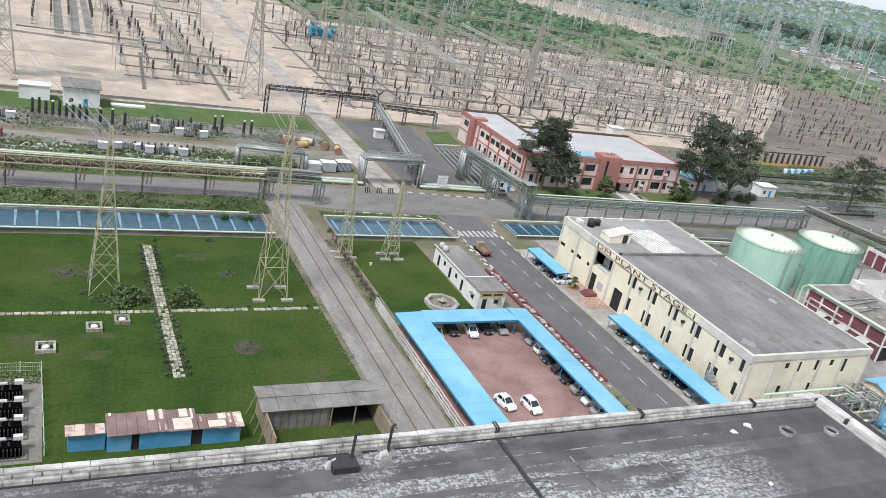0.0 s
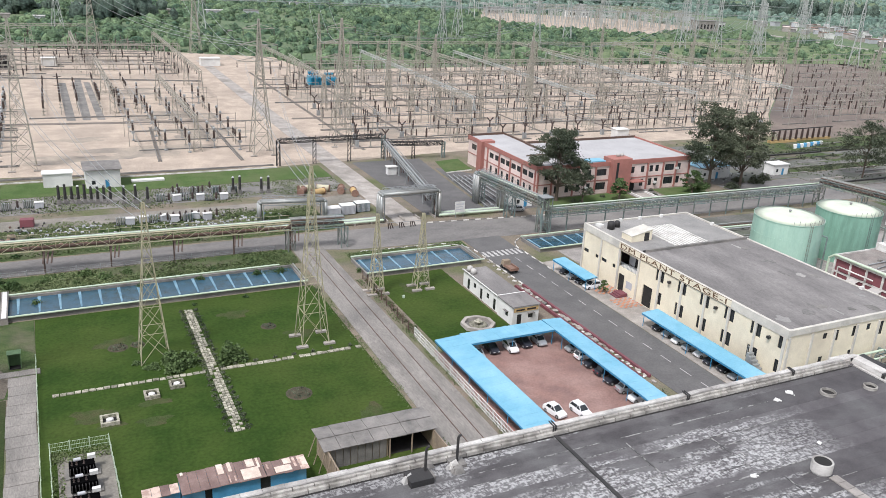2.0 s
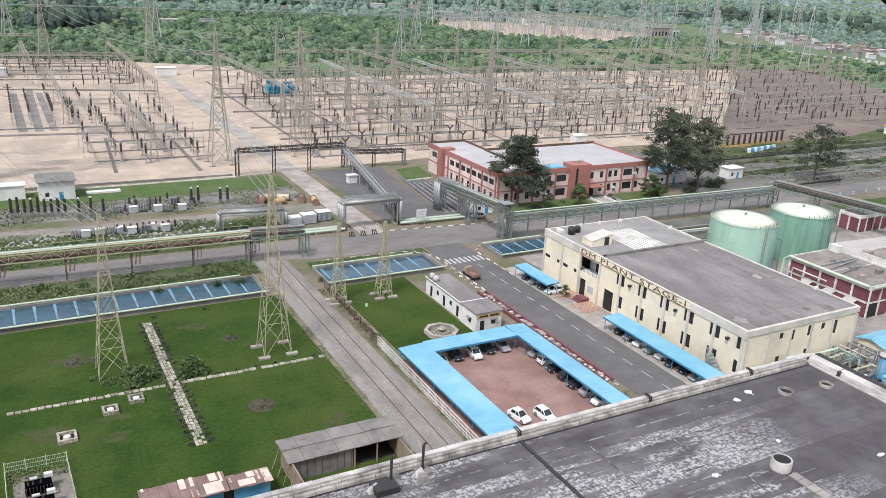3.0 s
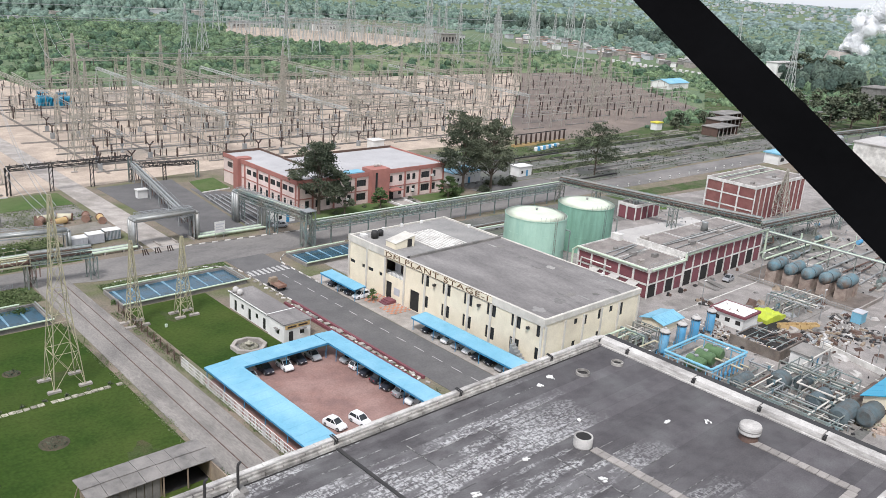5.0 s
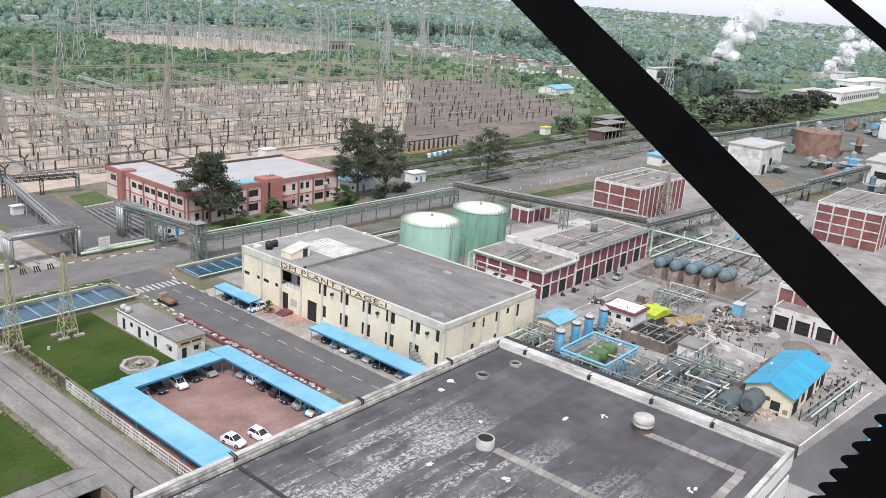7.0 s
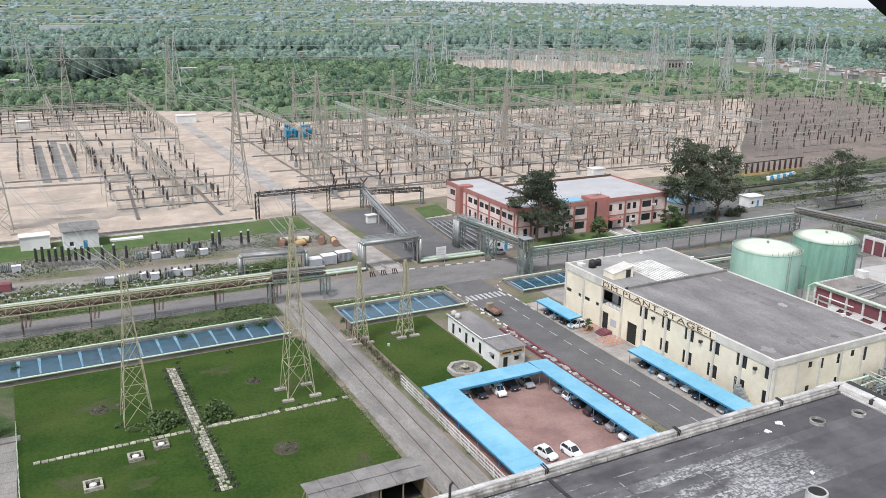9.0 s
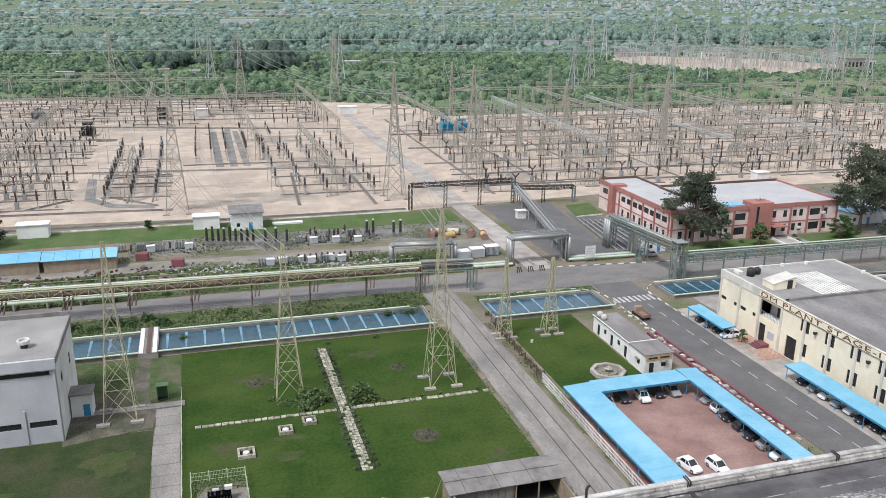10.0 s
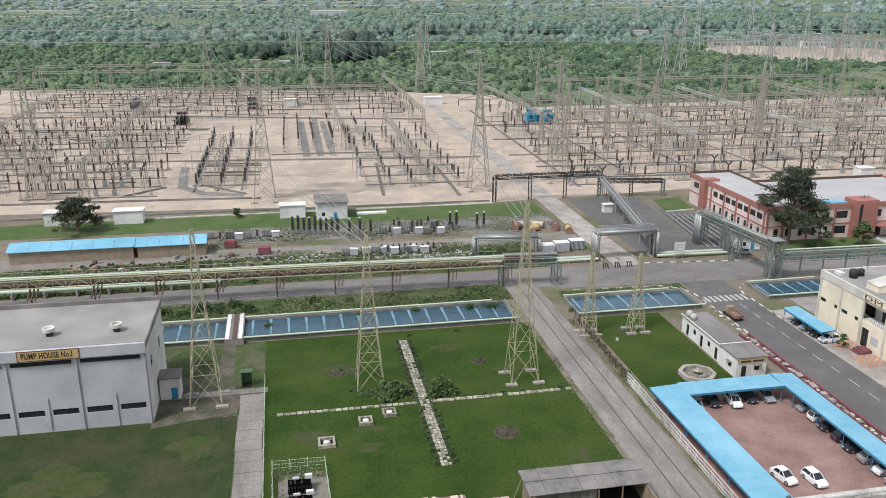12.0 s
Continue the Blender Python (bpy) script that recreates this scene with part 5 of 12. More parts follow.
# brown wall tone of both store sheds holds the shade on their fronts
gable_house("store_shed", -60.6, 188.8, 26.0, 6.2, 3.0, 1.0, "long dull shed with light blue sheet roof", BLUE_SHEET, TIMBER, ribs=6, group="blue-roofed sheds")
gable_house("store_shed", -33.6, 188.4, 14.8, 6.2, 3.0, 1.0, "long dull shed with light blue sheet roof", BLUE_SHEET, TIMBER, ribs=6, group="blue-roofed sheds")
gable_house("chemical_hut", 128.2, 74.4, 6.4, 4.6, 1.7, 0.6, "small cream hut with a light blue sheet roof", BLUE_SHEET, CREAM, ribs=5)
shed_s = gable_house("roadside_shed", 121.5, 10.0, 14.0, 8.0, 2.8, 0.7, "open shed with a blue sheet roof beside the south road", BRIGHT_BLUE, MAROON, ribs=6)
blue_far = gable_house("distant_shed", 486, 306, 24, 14, 4, 2, "distant shed with a pale blue roof", BLUE_SHEET, WHITE, ribs=4)


# low cement-sheet house and rusty shack in front of the near roof
def low_house():
    b = thing("timber_shed", 26.4, 76.0, 0, "old timber shed with grey cement-sheet roof", "shed")
    part("wall", M().box(0, 0.15, 0, 9.2, 0, 2.8).box(0.15, 8.0, 5.2, 5.35, 0, 2.75).box(14.0, 14.15, 0.4, 9.2, 0, 2.7).box(0.15, 14.0, 9.05, 9.2, 0, 3.0), TIMBER, b)
    for i in range(8):
        part("plank", M().box(-0.06, -0.004, 0.3 + i * 1.1, 1.3 + i * 1.1, 0.05, 2.75 + 0.05 * (i % 3)), TIMBER, b)
    for i in range(8):
        part("plank", M().box(0.2 + i * 0.95, 1.05 + i * 0.95, 5.1, 5.195, 0.05, 2.6 + 0.06 * (i % 2)), SHEET_GREY, b)
    for i in range(7):
        xa, xb = -0.5 + i * 2.16, -0.5 + (i + 1) * 2.16 - 0.04
        lift = 0.03 * (i % 2)
        q = [(xa, 4.7, 2.9 + lift), (xb, 4.7, 2.9 + lift), (xb, 7.2, 3.15 + lift), (xa, 7.2, 3.15 + lift)]
        part("roof_sheet", M().hexa(q, [(a, c, d + 0.08) for a, c, d in q]), SHEET_GREY, b)
        q = [(xa, 7.1, 3.25 + lift), (xb, 7.1, 3.25 + lift), (xb, 9.8, 3.1 + lift), (xa, 9.8, 3.1 + lift)]
        part("roof_sheet", M().hexa(q, [(a, c, d + 0.08) for a, c, d in q]), SHEET_GREY, b)
    for x in (0.2, 8.0, 11.0, 13.9):
        part("post", M().box(x, x + 0.15, 4.8, 4.95, 0, 2.9), TIMBER, b)
    part("floor", M().box(0.15, 14.0, 5.4, 9.0, -0.05, 0.1), NEAR_BLACK, b)
    for i in range(5):
        part("pole", M().beam((-0.9 - 0.1 * i, 1 + 1.9 * i, 0), (-0.1, 1.3 + 1.9 * i, 3.0), 0.09), TIMBER, b)
    return b


low_house()


SHACK_BROWN = mat("dull_brown_sheet", (0.19, 0.125, 0.11), (0.24, 0.17, 0.15), 1.2, 0.2, 0.85, c3=(0.13, 0.09, 0.08), size3=3)
PINK_SHEET = mat("bleached_pink_sheet", (0.55, 0.43, 0.36), (0.36, 0.25, 0.21), 0.9, 0.2, 0.85, edge=(0.45, 0.6))


PALE_SHEET = mat("bleached_board", (0.68, 0.58, 0.49), (0.52, 0.42, 0.35), 0.9, 0.2, 0.85)


def shack():
    b = thing("rusty_shack", 5.6, 79.6, 0, "patchwork shack with brown sheet roof and blue walls", "shed")
    part("wall", M().box(0, 3.6, 0.6, 0.75, 0, 2.3).box(0, 0.15, 0.75, 1.6, 0, 2.3).box(0, 3.6, 1.6, 1.75, 0, 2.3), BLUE_PAINT, b)
    part("wall", M().box(3.8, 6.2, 0, 0.15, 0, 2.35).box(7.0, 12.4, 0, 0.15, 0, 2.35).box(13.6, 17.8, 0, 0.15, 0, 2.35), BLUE_PAINT, b)
    part("wall", M().box(3.8, 3.95, 0.15, 3.0, 0, 2.4).box(17.65, 17.8, 0.15, 1.9, 0, 2.35).box(3.95, 13.0, 2.85, 3.0, 0, 2.55).box(13.0, 17.65, 1.75, 1.9, 0, 2.45), BLUE_PAINT, b)
    part("opening", M().box(6.2, 7.0, 0.16, 0.22, 0, 2.1), NEAR_BLACK, b)
    part("opening", M().box(12.4, 13.6, 0.16, 0.22, 0, 2.1), NEAR_BLACK, b)
    rng = random.Random(5)

    def roof(x0, x1, y0, y1, z0, z1, n, mats):
        for i in range(n):
            xa, xb = x0 + (x1 - x0) * i / n, x0 + (x1 - x0) * (i + 1) / n - 0.03
            ya, yb = y0 - rng.uniform(0, 0.15), y1 + rng.uniform(0, 0.2)
            z = 0.012 * (i % 2)
            q = [(xa, ya, z0 + z), (xb, ya, z0 + z), (xb, yb, z1 + z), (xa, yb, z1 + z)]
            part("roof_sheet", M().hexa(q, [(x, y, w + 0.05) for x, y, w in q]), mats[i % len(mats)], b)

    roof(-0.3, 3.6, 0.3, 1.8, 2.36, 2.5, 4, (PINK_SHEET, PINK_SHEET, SHACK_BROWN, PINK_SHEET))
    roof(3.7, 13.1, -0.3, 3.3, 2.4, 2.6, 9, (SHACK_BROWN,))
    roof(13.15, 18.1, -0.4, 2.1, 2.4, 2.5, 5, (SHACK_BROWN, SHACK_BROWN, SHACK_BROWN, SHACK_BROWN, PINK_SHEET))
    for x, y, lx, ly, mt in ((8.0, 1.7, 0.7, 1.8, PALE_SHEET), (9.2, 1.8, 0.4, 1.7, PALE_SHEET), (10.5, -0.2, 2.0, 1.9, PALE_SHEET), (11.3, 1.9, 0.9, 1.4, PALE_SHEET), (12.5, 1.5, 0.25, 1.8, PALE_SHEET), (14.2, -0.2, 1.9, 1.1, PALE_SHEET), (15.4, 1.1, 0.9, 1.0, PALE_SHEET), (16.5, 0.3, 0.3, 1.7, PINK_SHEET), (4.0, 2.9, 0.3, 0.5, PALE_SHEET), (9.0, -0.1, 0.15, 1.3, PINK_SHEET), (9.6, 0.0, 0.15, 0.9, PINK_SHEET), (13.4, 0.8, 0.2, 0.9, PINK_SHEET), (17.4, 0.2, 0.6, 1.6, PALE_SHEET)):
        z = 2.475 + (y + 0.3) * (0.0556 if x < 13.1 else 0.04)
        k = ly * (0.0556 if x < 13.1 else 0.04)
        q = [(x, y, z), (x + lx, y, z), (x + lx, y + ly, z + k), (x, y + ly, z + k)]
        part("loose_board", M().hexa(q, [(c, d, e + 0.04) for c, d, e in q]), mt, b)
    return b


shack()


# ---- cars and carports ----
def car(paint, label, van=False):
    c = thing("car", 0, 0, 0, label, "car", "parked cars")
    L, W = (3.65, 1.54)
    hl, hw = L / 2, W / 2
    # y is the way the car points; sections from tail to nose: (y, half width, sill z, shoulder z)
    sec = [(-hl, hw * 0.82, 0.45, 0.82), (-hl + 0.15, hw * 0.95, 0.28, 0.93), (-hl * 0.5, hw, 0.2, 0.95), (hl * 0.35, hw, 0.2, 0.92), (hl - 0.35, hw * 0.95, 0.24, 0.76), (hl, hw * 0.78, 0.38, 0.6)]
    m = M()
    for y, w, a, b in sec:
        m.v += [(-w, y, a), (w, y, a), (w * 1.0, y, (a + b) / 2), (w * 0.92, y, b), (-w * 0.92, y, b), (-w, y, (a + b) / 2)]
    for k in range(len(sec) - 1):
        o = k * 6
        m.f += [(o + i, o + (i + 1) % 6, o + 6 + (i + 1) % 6, o + 6 + i) for i in range(6)]
    m.f += [tuple(range(6))[::-1], tuple(range(len(m.v) - 6, len(m.v)))]
    part("body", m, paint, c)
    rear = -hl + (0.12 if van else 0.55)
    g0 = [(-hw * 0.9, rear, 0.9), (hw * 0.9, rear, 0.9), (hw * 0.9, hl * 0.45, 0.88), (-hw * 0.9, hl * 0.45, 0.88)]
    g1 = [(-hw * 0.72, rear + 0.35, 1.4), (hw * 0.72, rear + 0.35, 1.4), (hw * 0.72, hl * 0.06, 1.4), (-hw * 0.72, hl * 0.06, 1.4)]
    part("glazing", M().hexa(g0, g1), SHADOW_GLASS, c)
    r0 = [(-hw * 0.74, rear + 0.33, 1.39), (hw * 0.74, rear + 0.33, 1.39), (hw * 0.74, hl * 0.08, 1.39), (-hw * 0.74, hl * 0.08, 1.39)]
    part("roof", M().hexa(r0, [(x * 0.93, y * 0.97, 1.47) for x, y, z in r0]), paint, c)
    pil = M()
    for s in (-1, 1):
        pil.beam((s * hw * 0.88, rear + 0.05, 0.92), (s * hw * 0.73, rear + 0.36, 1.41), 0.09)
        pil.beam((s * hw * 0.9, -0.15, 0.92), (s * hw * 0.735, -0.15, 1.41), 0.07)
        pil.beam((s * hw * 0.88, hl * 0.44, 0.9), (s * hw * 0.73, hl * 0.07, 1.41), 0.07)
    part("pillars", pil, paint, c)
    wh = M().tube((-0.1, 0, 0), (0.1, 0, 0), 0.31, 14).mesh("wheel")
    wh.materials.append(RUBBER)
    rim = M().tube((-0.105, 0, 0), (0.105, 0, 0), 0.18, 10).mesh("rim")
    rim.materials.append(STEEL)
    for sx in (-1, 1):
        for sy in (-0.6, 0.62):
            w = part("wheel", wh, None, c)
            w.matrix_basis = pose(sx * (hw - 0.1), sy * hl, 0.31)
            part("rim", rim, None, w).matrix_basis = pose(0.01 * sx, 0, 0)
    for sx in (-1, 1):
        part("headlight", M().box(sx * hw * 0.55 - 0.16, sx * hw * 0.55 + 0.16, hl - 0.12, hl + 0.01, 0.5, 0.62), LAMP_GLASS, c)
        part("tail_light", M().box(sx * hw * 0.6 - 0.14, sx * hw * 0.6 + 0.14, -hl - 0.01, -hl + 0.08, 0.66, 0.8), TAIL_RED, c)
    return c


proto = [car(CAR_WHITE, "white saloon car parked in the open court"), car(CAR_SILVER, "silver hatchback parked under the carport"), car(CAR_DARK, "dark saloon car parked under the carport"), car(CAR_WHITE, "white hatchback parked under the carport", True)]
proto[0].matrix_basis = pose(59.7, 82.2, 0.085, 0, 0, 192)
copy_thing(proto[3], pose(63.2, 81.0, 0.085, 0, 0, 186))
rng = random.Random(3)
spots = []
spots += [(57.6, 101.2, 1), (60.6, 102.2, 2), (63.6, 101.4, 3), (66.8, 102.3, 2), (69.4, 102.0, 1)]
spots = [(x, y, k, 180) for x, y, k in spots]
spots += [(73.3, 97.6 - i * 2.75, k, 90 + 180 * (i % 2)) for i, k in enumerate((1, 3, 2, 2, 2, 1, 3, 1, 3))]
spots += [(92.3, 99.2 - i * 2.62, k, 90) for i, k in enumerate((2, 1, 0, 1, 0, 2, 2, 1))]
spots += [(91.6, 127.0 - i * 2.7, k, 90) for i, k in enumerate((2, 1, 2, 3))]
used = set()
for x, y, k, turn in spots:
    m = pose(x + rng.uniform(-0.25, 0.25), y, 0.1 if x > 89 else 0.085, 0, 0, turn + rng.uniform(-3, 3))
    if k in (1, 2, 3) and k not in used:
        proto[k].matrix_basis = m
        used.add(k)
    else:
        copy_thing(proto[k], m)


def carport(x0, x1, y0, y1, along, z_lo, z_hi, label, wall_side=None, base=0.08):
    """A mono-pitch sheet roof on posts. along: the axis of its length; z_lo and z_hi at its low and high coordinate across."""
    c = thing("carport", x0, y0, base, label, "carport", "blue carports")
    lx, ly = x1 - x0, y1 - y0
    n = max(3, int((lx if along == "x" else ly) / 1.05))
    for i in range(n):
        if along == "y":
            a, b = ly * i / n, ly * (i + 1) / n - 0.004
            q = [(0, a, z_lo), (lx, a, z_hi), (lx, b, z_hi), (0, b, z_lo)]
        else:
            a, b = lx * i / n, lx * (i + 1) / n - 0.004
            q = [(a, 0, z_lo), (b, 0, z_lo), (b, ly, z_hi), (a, ly, z_hi)]
        lift = 0.012 * (i % 2)
        part("roof_sheet", M().hexa([(p[0], p[1], p[2] + lift) for p in q], [(p[0], p[1], p[2] + 0.05 + lift) for p in q]), BLUE_SHEET, c)
    m = M()
    if along == "y":
        m.box(0.02, 0.1, 0, ly, z_lo - 0.3, z_lo - 0.02).box(lx - 0.1, lx - 0.02, 0, ly, z_hi - 0.3, z_hi - 0.02)
    else:
        m.box(0, lx, 0.02, 0.1, z_lo - 0.3, z_lo - 0.02).box(0, lx, ly - 0.1, ly - 0.02, z_hi - 0.3, z_hi - 0.02)
    part("fascia", m, BLUE_EDGE, c)
    k = max(2, int((lx if along == "x" else ly) / 5.2) + 1)
    for i in range(k):
        f = (i + 0.02) / (k - 0.96)
        for side in (0, 1):
            if along == "y":
                px, py, pz = (0.3 if side == 0 else lx - 0.3), ly * min(f, 0.99), (z_lo if side == 0 else z_hi)
            else:
                px, py, pz = lx * min(f, 0.99), (0.3 if side == 0 else ly - 0.3), (z_lo if side == 0 else z_hi)
            part("post", M().tube((px, py, 0), (px, py, pz - 0.06), 0.06, 8), BLUE_EDGE, c)
        if along == "y":
            part("rafter", M().beam((0.1, ly * min(f, 0.99), z_lo - 0.12), (lx - 0.1, ly * min(f, 0.99), z_hi - 0.12), 0.1), BLUE_EDGE, c)
        else:
            part("rafter", M().beam((lx * min(f, 0.99), 0.1, z_lo - 0.12), (lx * min(f, 0.99), ly - 0.1, z_hi - 0.12), 0.1), BLUE_EDGE, c)
    return c


cp_w = carport(51.3, 55.9, 70.0, 104.0, "y", 2.55, 2.75, "long light blue sheet carport along the rail fence")
cp_n = carport(55.95, 71.2, 100.5, 104.7, "x", 2.75, 2.55, "light blue sheet carport across the parking court")
cp_e = carport(71.3, 74.9, 70.0, 104.6, "y", 2.7, 2.5, "long light blue sheet carport beside the road")
carport(89.9, 93.4, 62.0, 101.8, "y", 2.4, 2.6, "light blue carport in front of the plant building", base=0.1)
carport(89.2, 92.0, 117.8, 129.2, "y", 2.4, 2.6, "short light blue carport in front of the plant building", base=0.1)
solid("court_wall", M().box(51.35, 51.6, 62, 104, -0.1, 0.9), TERRACOTTA, "low red-brown wall under the carport", "wall", kind="structure")

# ---- basins ----
def basin(x0, x1, y0, y1, label, step=3.2):
    b = thing("basin", x0, y0, 0.02, label, "basin", "blue settling basins")
    lx, ly = x1 - x0, y1 - y0
    part("basin_wall", M().box(0, lx, 0, 0.35, -0.1, 0.75).box(0, lx, ly - 0.35, ly, -0.1, 0.75).box(0, 0.35, 0.35, ly - 0.35, -0.1, 0.75).box(lx - 0.35, lx, 0.35, ly - 0.35, -0.1, 0.75), DARK_CONCRETE, b)
    part("water", M().box(0.35, lx - 0.35, 0.35, ly - 0.35, -0.1, 0.28), WATER, b, "still blue water")
    n = int(lx / step)
    baf = M().hexa([(-0.2, 1.9, 0.2), (0.2, 1.9, 0.2), (0.3, ly - 0.36, 0.2), (-0.3, ly - 0.36, 0.2)], [(-0.12, 2.4, 0.31), (0.12, 2.4, 0.31), (0.24, ly - 0.4, 0.36), (-0.24, ly - 0.4, 0.36)]).mesh("baffle")
    baf.materials.append(BASIN_BLUE)
    for i in range(n):
        part("baffle", baf, None, b).matrix_basis = pose(step * (i + 0.5), 0, 0)
    p = M().path([(0, -0.1, 0.95), (lx + 0.4, -0.1, 0.95)], 0.16).path([(0, ly + 0.1, 0.95), (lx - 2.5, ly + 0.1, 0.95)], 0.16)
    part("edge_pipe", p, PIPE_GREEN, b, "pale green pipe along the basin edge")
    part("edge_pipe", M().path([(lx + 0.1, 0, 0.95), (lx + 0.1, ly, 0.95)], 0.14), CLAD, b)
    return b


basin(-60, 40.6, 137.6, 146.8, "long blue settling basin edged with pale pipes")
basin(52.6, 77.4, 137.4, 146.6, "blue settling basin beside the garden lawn")
basin(92.6, 110.5, 139.2, 147.2, "blue settling basin at the road corner")
br = thing("basin_bridge", -11.8, 136.6, 0, "small white and brown footbridge over the basin", "bridge")
part("deck", M().box(0, 3.2, 0, 11.6, 0.95, 1.15), DARK_CONCRETE, br)
for x in (0.1, 1.3, 2.3):
    part("deck_board", M().box(x, x + 0.7, 0.1, 11.4, 1.155, 1.25), WHITE if x != 1.3 else BROWN_STEEL, br)
for y in (0, 10.8):
    part("abutment", M().box(0, 3.2, y, y + 0.8, -0.1, 0.95), CONCRETE, br)

# ---- garden paths, fountain, pits ----
def stone_path(x0, x1, y0, y1, label, nx, ny):
    p = thing("stone_path", x0, y0, 0.08, label, "path", "garden paths", "structure")
    r = random.Random(int(x0 * 7 + y0))
    mes = []
    for k in range(5):
        w, l = (x1 - x0) / nx, (y1 - y0) / ny
        a = [r.uniform(0.02, 0.12) for _ in range(8)]
        poly = [(w * a[0], l * a[1]), (w * (1 - a[2]), l * a[3]), (w * (1 - a[4]), l * (1 - a[5])), (w * a[6], l * (1 - a[7]))]
        me = M().prism(poly, 0, 0.06 + 0.02 * k).mesh("paving_stone")
        me.materials.append(STONE)
        mes.append(me)
    for i in range(nx):
        for j in range(ny):
            if r.random() < 0.06:
                continue
            part("paving_stone", mes[r.randrange(5)], None, p).matrix_basis = pose((x1 - x0) * i / nx, (y1 - y0) * j / ny, 0)
    return p


STONE = mat("pale_paving_stone", (0.36, 0.335, 0.27), (0.17, 0.17, 0.115), 0.35, 0.3, 0.9, rnd=0.35, edge=(0.45, 0.6))
stone_path(17.9, 19.35, 93.2, 133.2, "crazy-paved garden path across the lawn", 3, 60)
stone_path(-3.0, 17.5, 110.1, 110.9, "narrow stone garden path across the lawn", 22, 1)
stone_path(19.6, 41.6, 110.1, 111.0, "narrow stone garden path across the lawn", 24, 1)
walkway = thing("concrete_walk", -8.5, 40, 0.06, "cracked concrete slab walkway beside the lawn", "path", kind="structure")
slab = M().box(0.02, 3.6, 0.02, 2.62, 0, 0.1).mesh("slab")
slab.materials.append(TRACK_CONCRETE)
for j in range(29):
    part("slab", slab, None, walkway).matrix_basis = pose(0.12 * math.sin(j), j * 2.68, 0.01 * (j % 2))
part("slab", M().box(-12, 4.2, 78.0, 79.6, 0, 0.12), TRACK_CONCRETE, walkway)


def shrub(x, y, z, r, n, label, name="shrub", mat_=None, flat=0.8, group=""):
    rg = np.random.RandomState(int(abs(x * 31 + y * 17) * 10) % 99991)
    d = rg.normal(size=(n, 3))
    d /= np.linalg.norm(d, axis=1)[:, None]
    d[:, 2] = np.abs(d[:, 2])
    c = d * (r * rg.uniform(0.45, 1.0, (n, 1))) * np.array([1, 1, flat])
    c *= (1 + 0.3 * np.sin(3 * np.arctan2(d[:, 1], d[:, 0]) + x))[:, None]
    ob = solid(name, leaf_cloud(c, rg.uniform(0.5, 1.0, n) * min(0.32, max(0.18, r * 0.22)), rg), mat_ or LEAF_BRIGHT, label, "shrub", group)
    ob.matrix_basis = pose(x, y, z)
    return ob


def leaf_cloud(c, s, rg, up=0.25):
    """Small bent leaves of sizes s round the points c, as one mesh."""
    n = len(c)
    flat = np.array([1, 1, 1 - up])
    a = rg.normal(size=(n, 3)) * flat
    a /= np.linalg.norm(a, axis=1)[:, None]
    b = np.cross(a, rg.normal(size=(n, 3)) * (1 - up) + np.array([0, 0, up]))
    b /= np.linalg.norm(b, axis=1)[:, None]
    nn = np.cross(a, b)
    s = np.asarray(s)[:, None]
    v = np.stack([c - a * s, c + b * s * 0.6 + nn * s * 0.15, c + a * s, c - b * s * 0.6 + nn * s * 0.15], 1).reshape(-1, 3)
    me = bpy.data.meshes.new("leaves")
    me.vertices.add(4 * n)
    me.vertices.foreach_set("co", v.astype(np.float32).ravel())
    me.loops.add(4 * n)
    me.loops.foreach_set("vertex_index", np.arange(4 * n, dtype=np.int32))
    me.polygons.add(n)
    me.polygons.foreach_set("loop_start", np.arange(0, 4 * n, 4, dtype=np.int32))
    me.update(calc_edges=True)
    return me


for j in range(26):
    for x in (17.5, 19.75):
        shrub(x + 0.1 * math.sin(j * 3 + x), 93.8 + j * 1.55, 0.05, 0.5 + 0.1 * math.sin(j * 1.7), 60, "small clipped bush edging the garden path", "edging_bush", LEAF, 1.2, "path edging bushes")
for i in range(7):
    shrub(22 + i * 3.0, 111.5, 0.05, 0.38, 40, "small clipped bush edging the garden path", "edging_bush", LEAF, 1.2, "path edging bushes")
shrub(21.6, 112.9, 0.05, 2.0, 1900, "round dark garden bush on the lawn", "garden_bush", LEAF_BRIGHT, 1.25)
shrub(14.0, 113.6, 0.05, 2.5, 2200, "spreading dark bush under the lattice tower", "garden_bush", LEAF_BRIGHT, 0.85)
for x, y, r in ((10.6, 114.4, 1.3), (8.6, 116.4, 0.9)):
    shrub(x, y, 0.03, r, 260, "low green ground cover on the lawn", "ground_cover", LEAF_BRIGHT, 0.35)
for x, y, r in ((28.4, 99.9, 1.9), (6.5, 122.6, 1.5), (9.4, 122.8, 1.1), (29.8, 122.6, 1.3)):
    bed = thing("flower_bed", x, y, 0.07, "round bare flower bed in the lawn", "flower bed")
    part("soil", M().lathe([(r, 0), (r * 0.8, 0.12), (r * 0.3, 0.16)], 14), BED_SOIL, bed)
    me = leaf_cloud(np.random.RandomState(7).uniform(-r * 0.75, r * 0.75, (70, 3)) * np.array([1, 1, 0.0]) + np.array([0, 0, 0.2]), np.full(70, 0.16), np.random.RandomState(8))
    me.materials.append(LEAF)
    part("plants", me, None, bed)
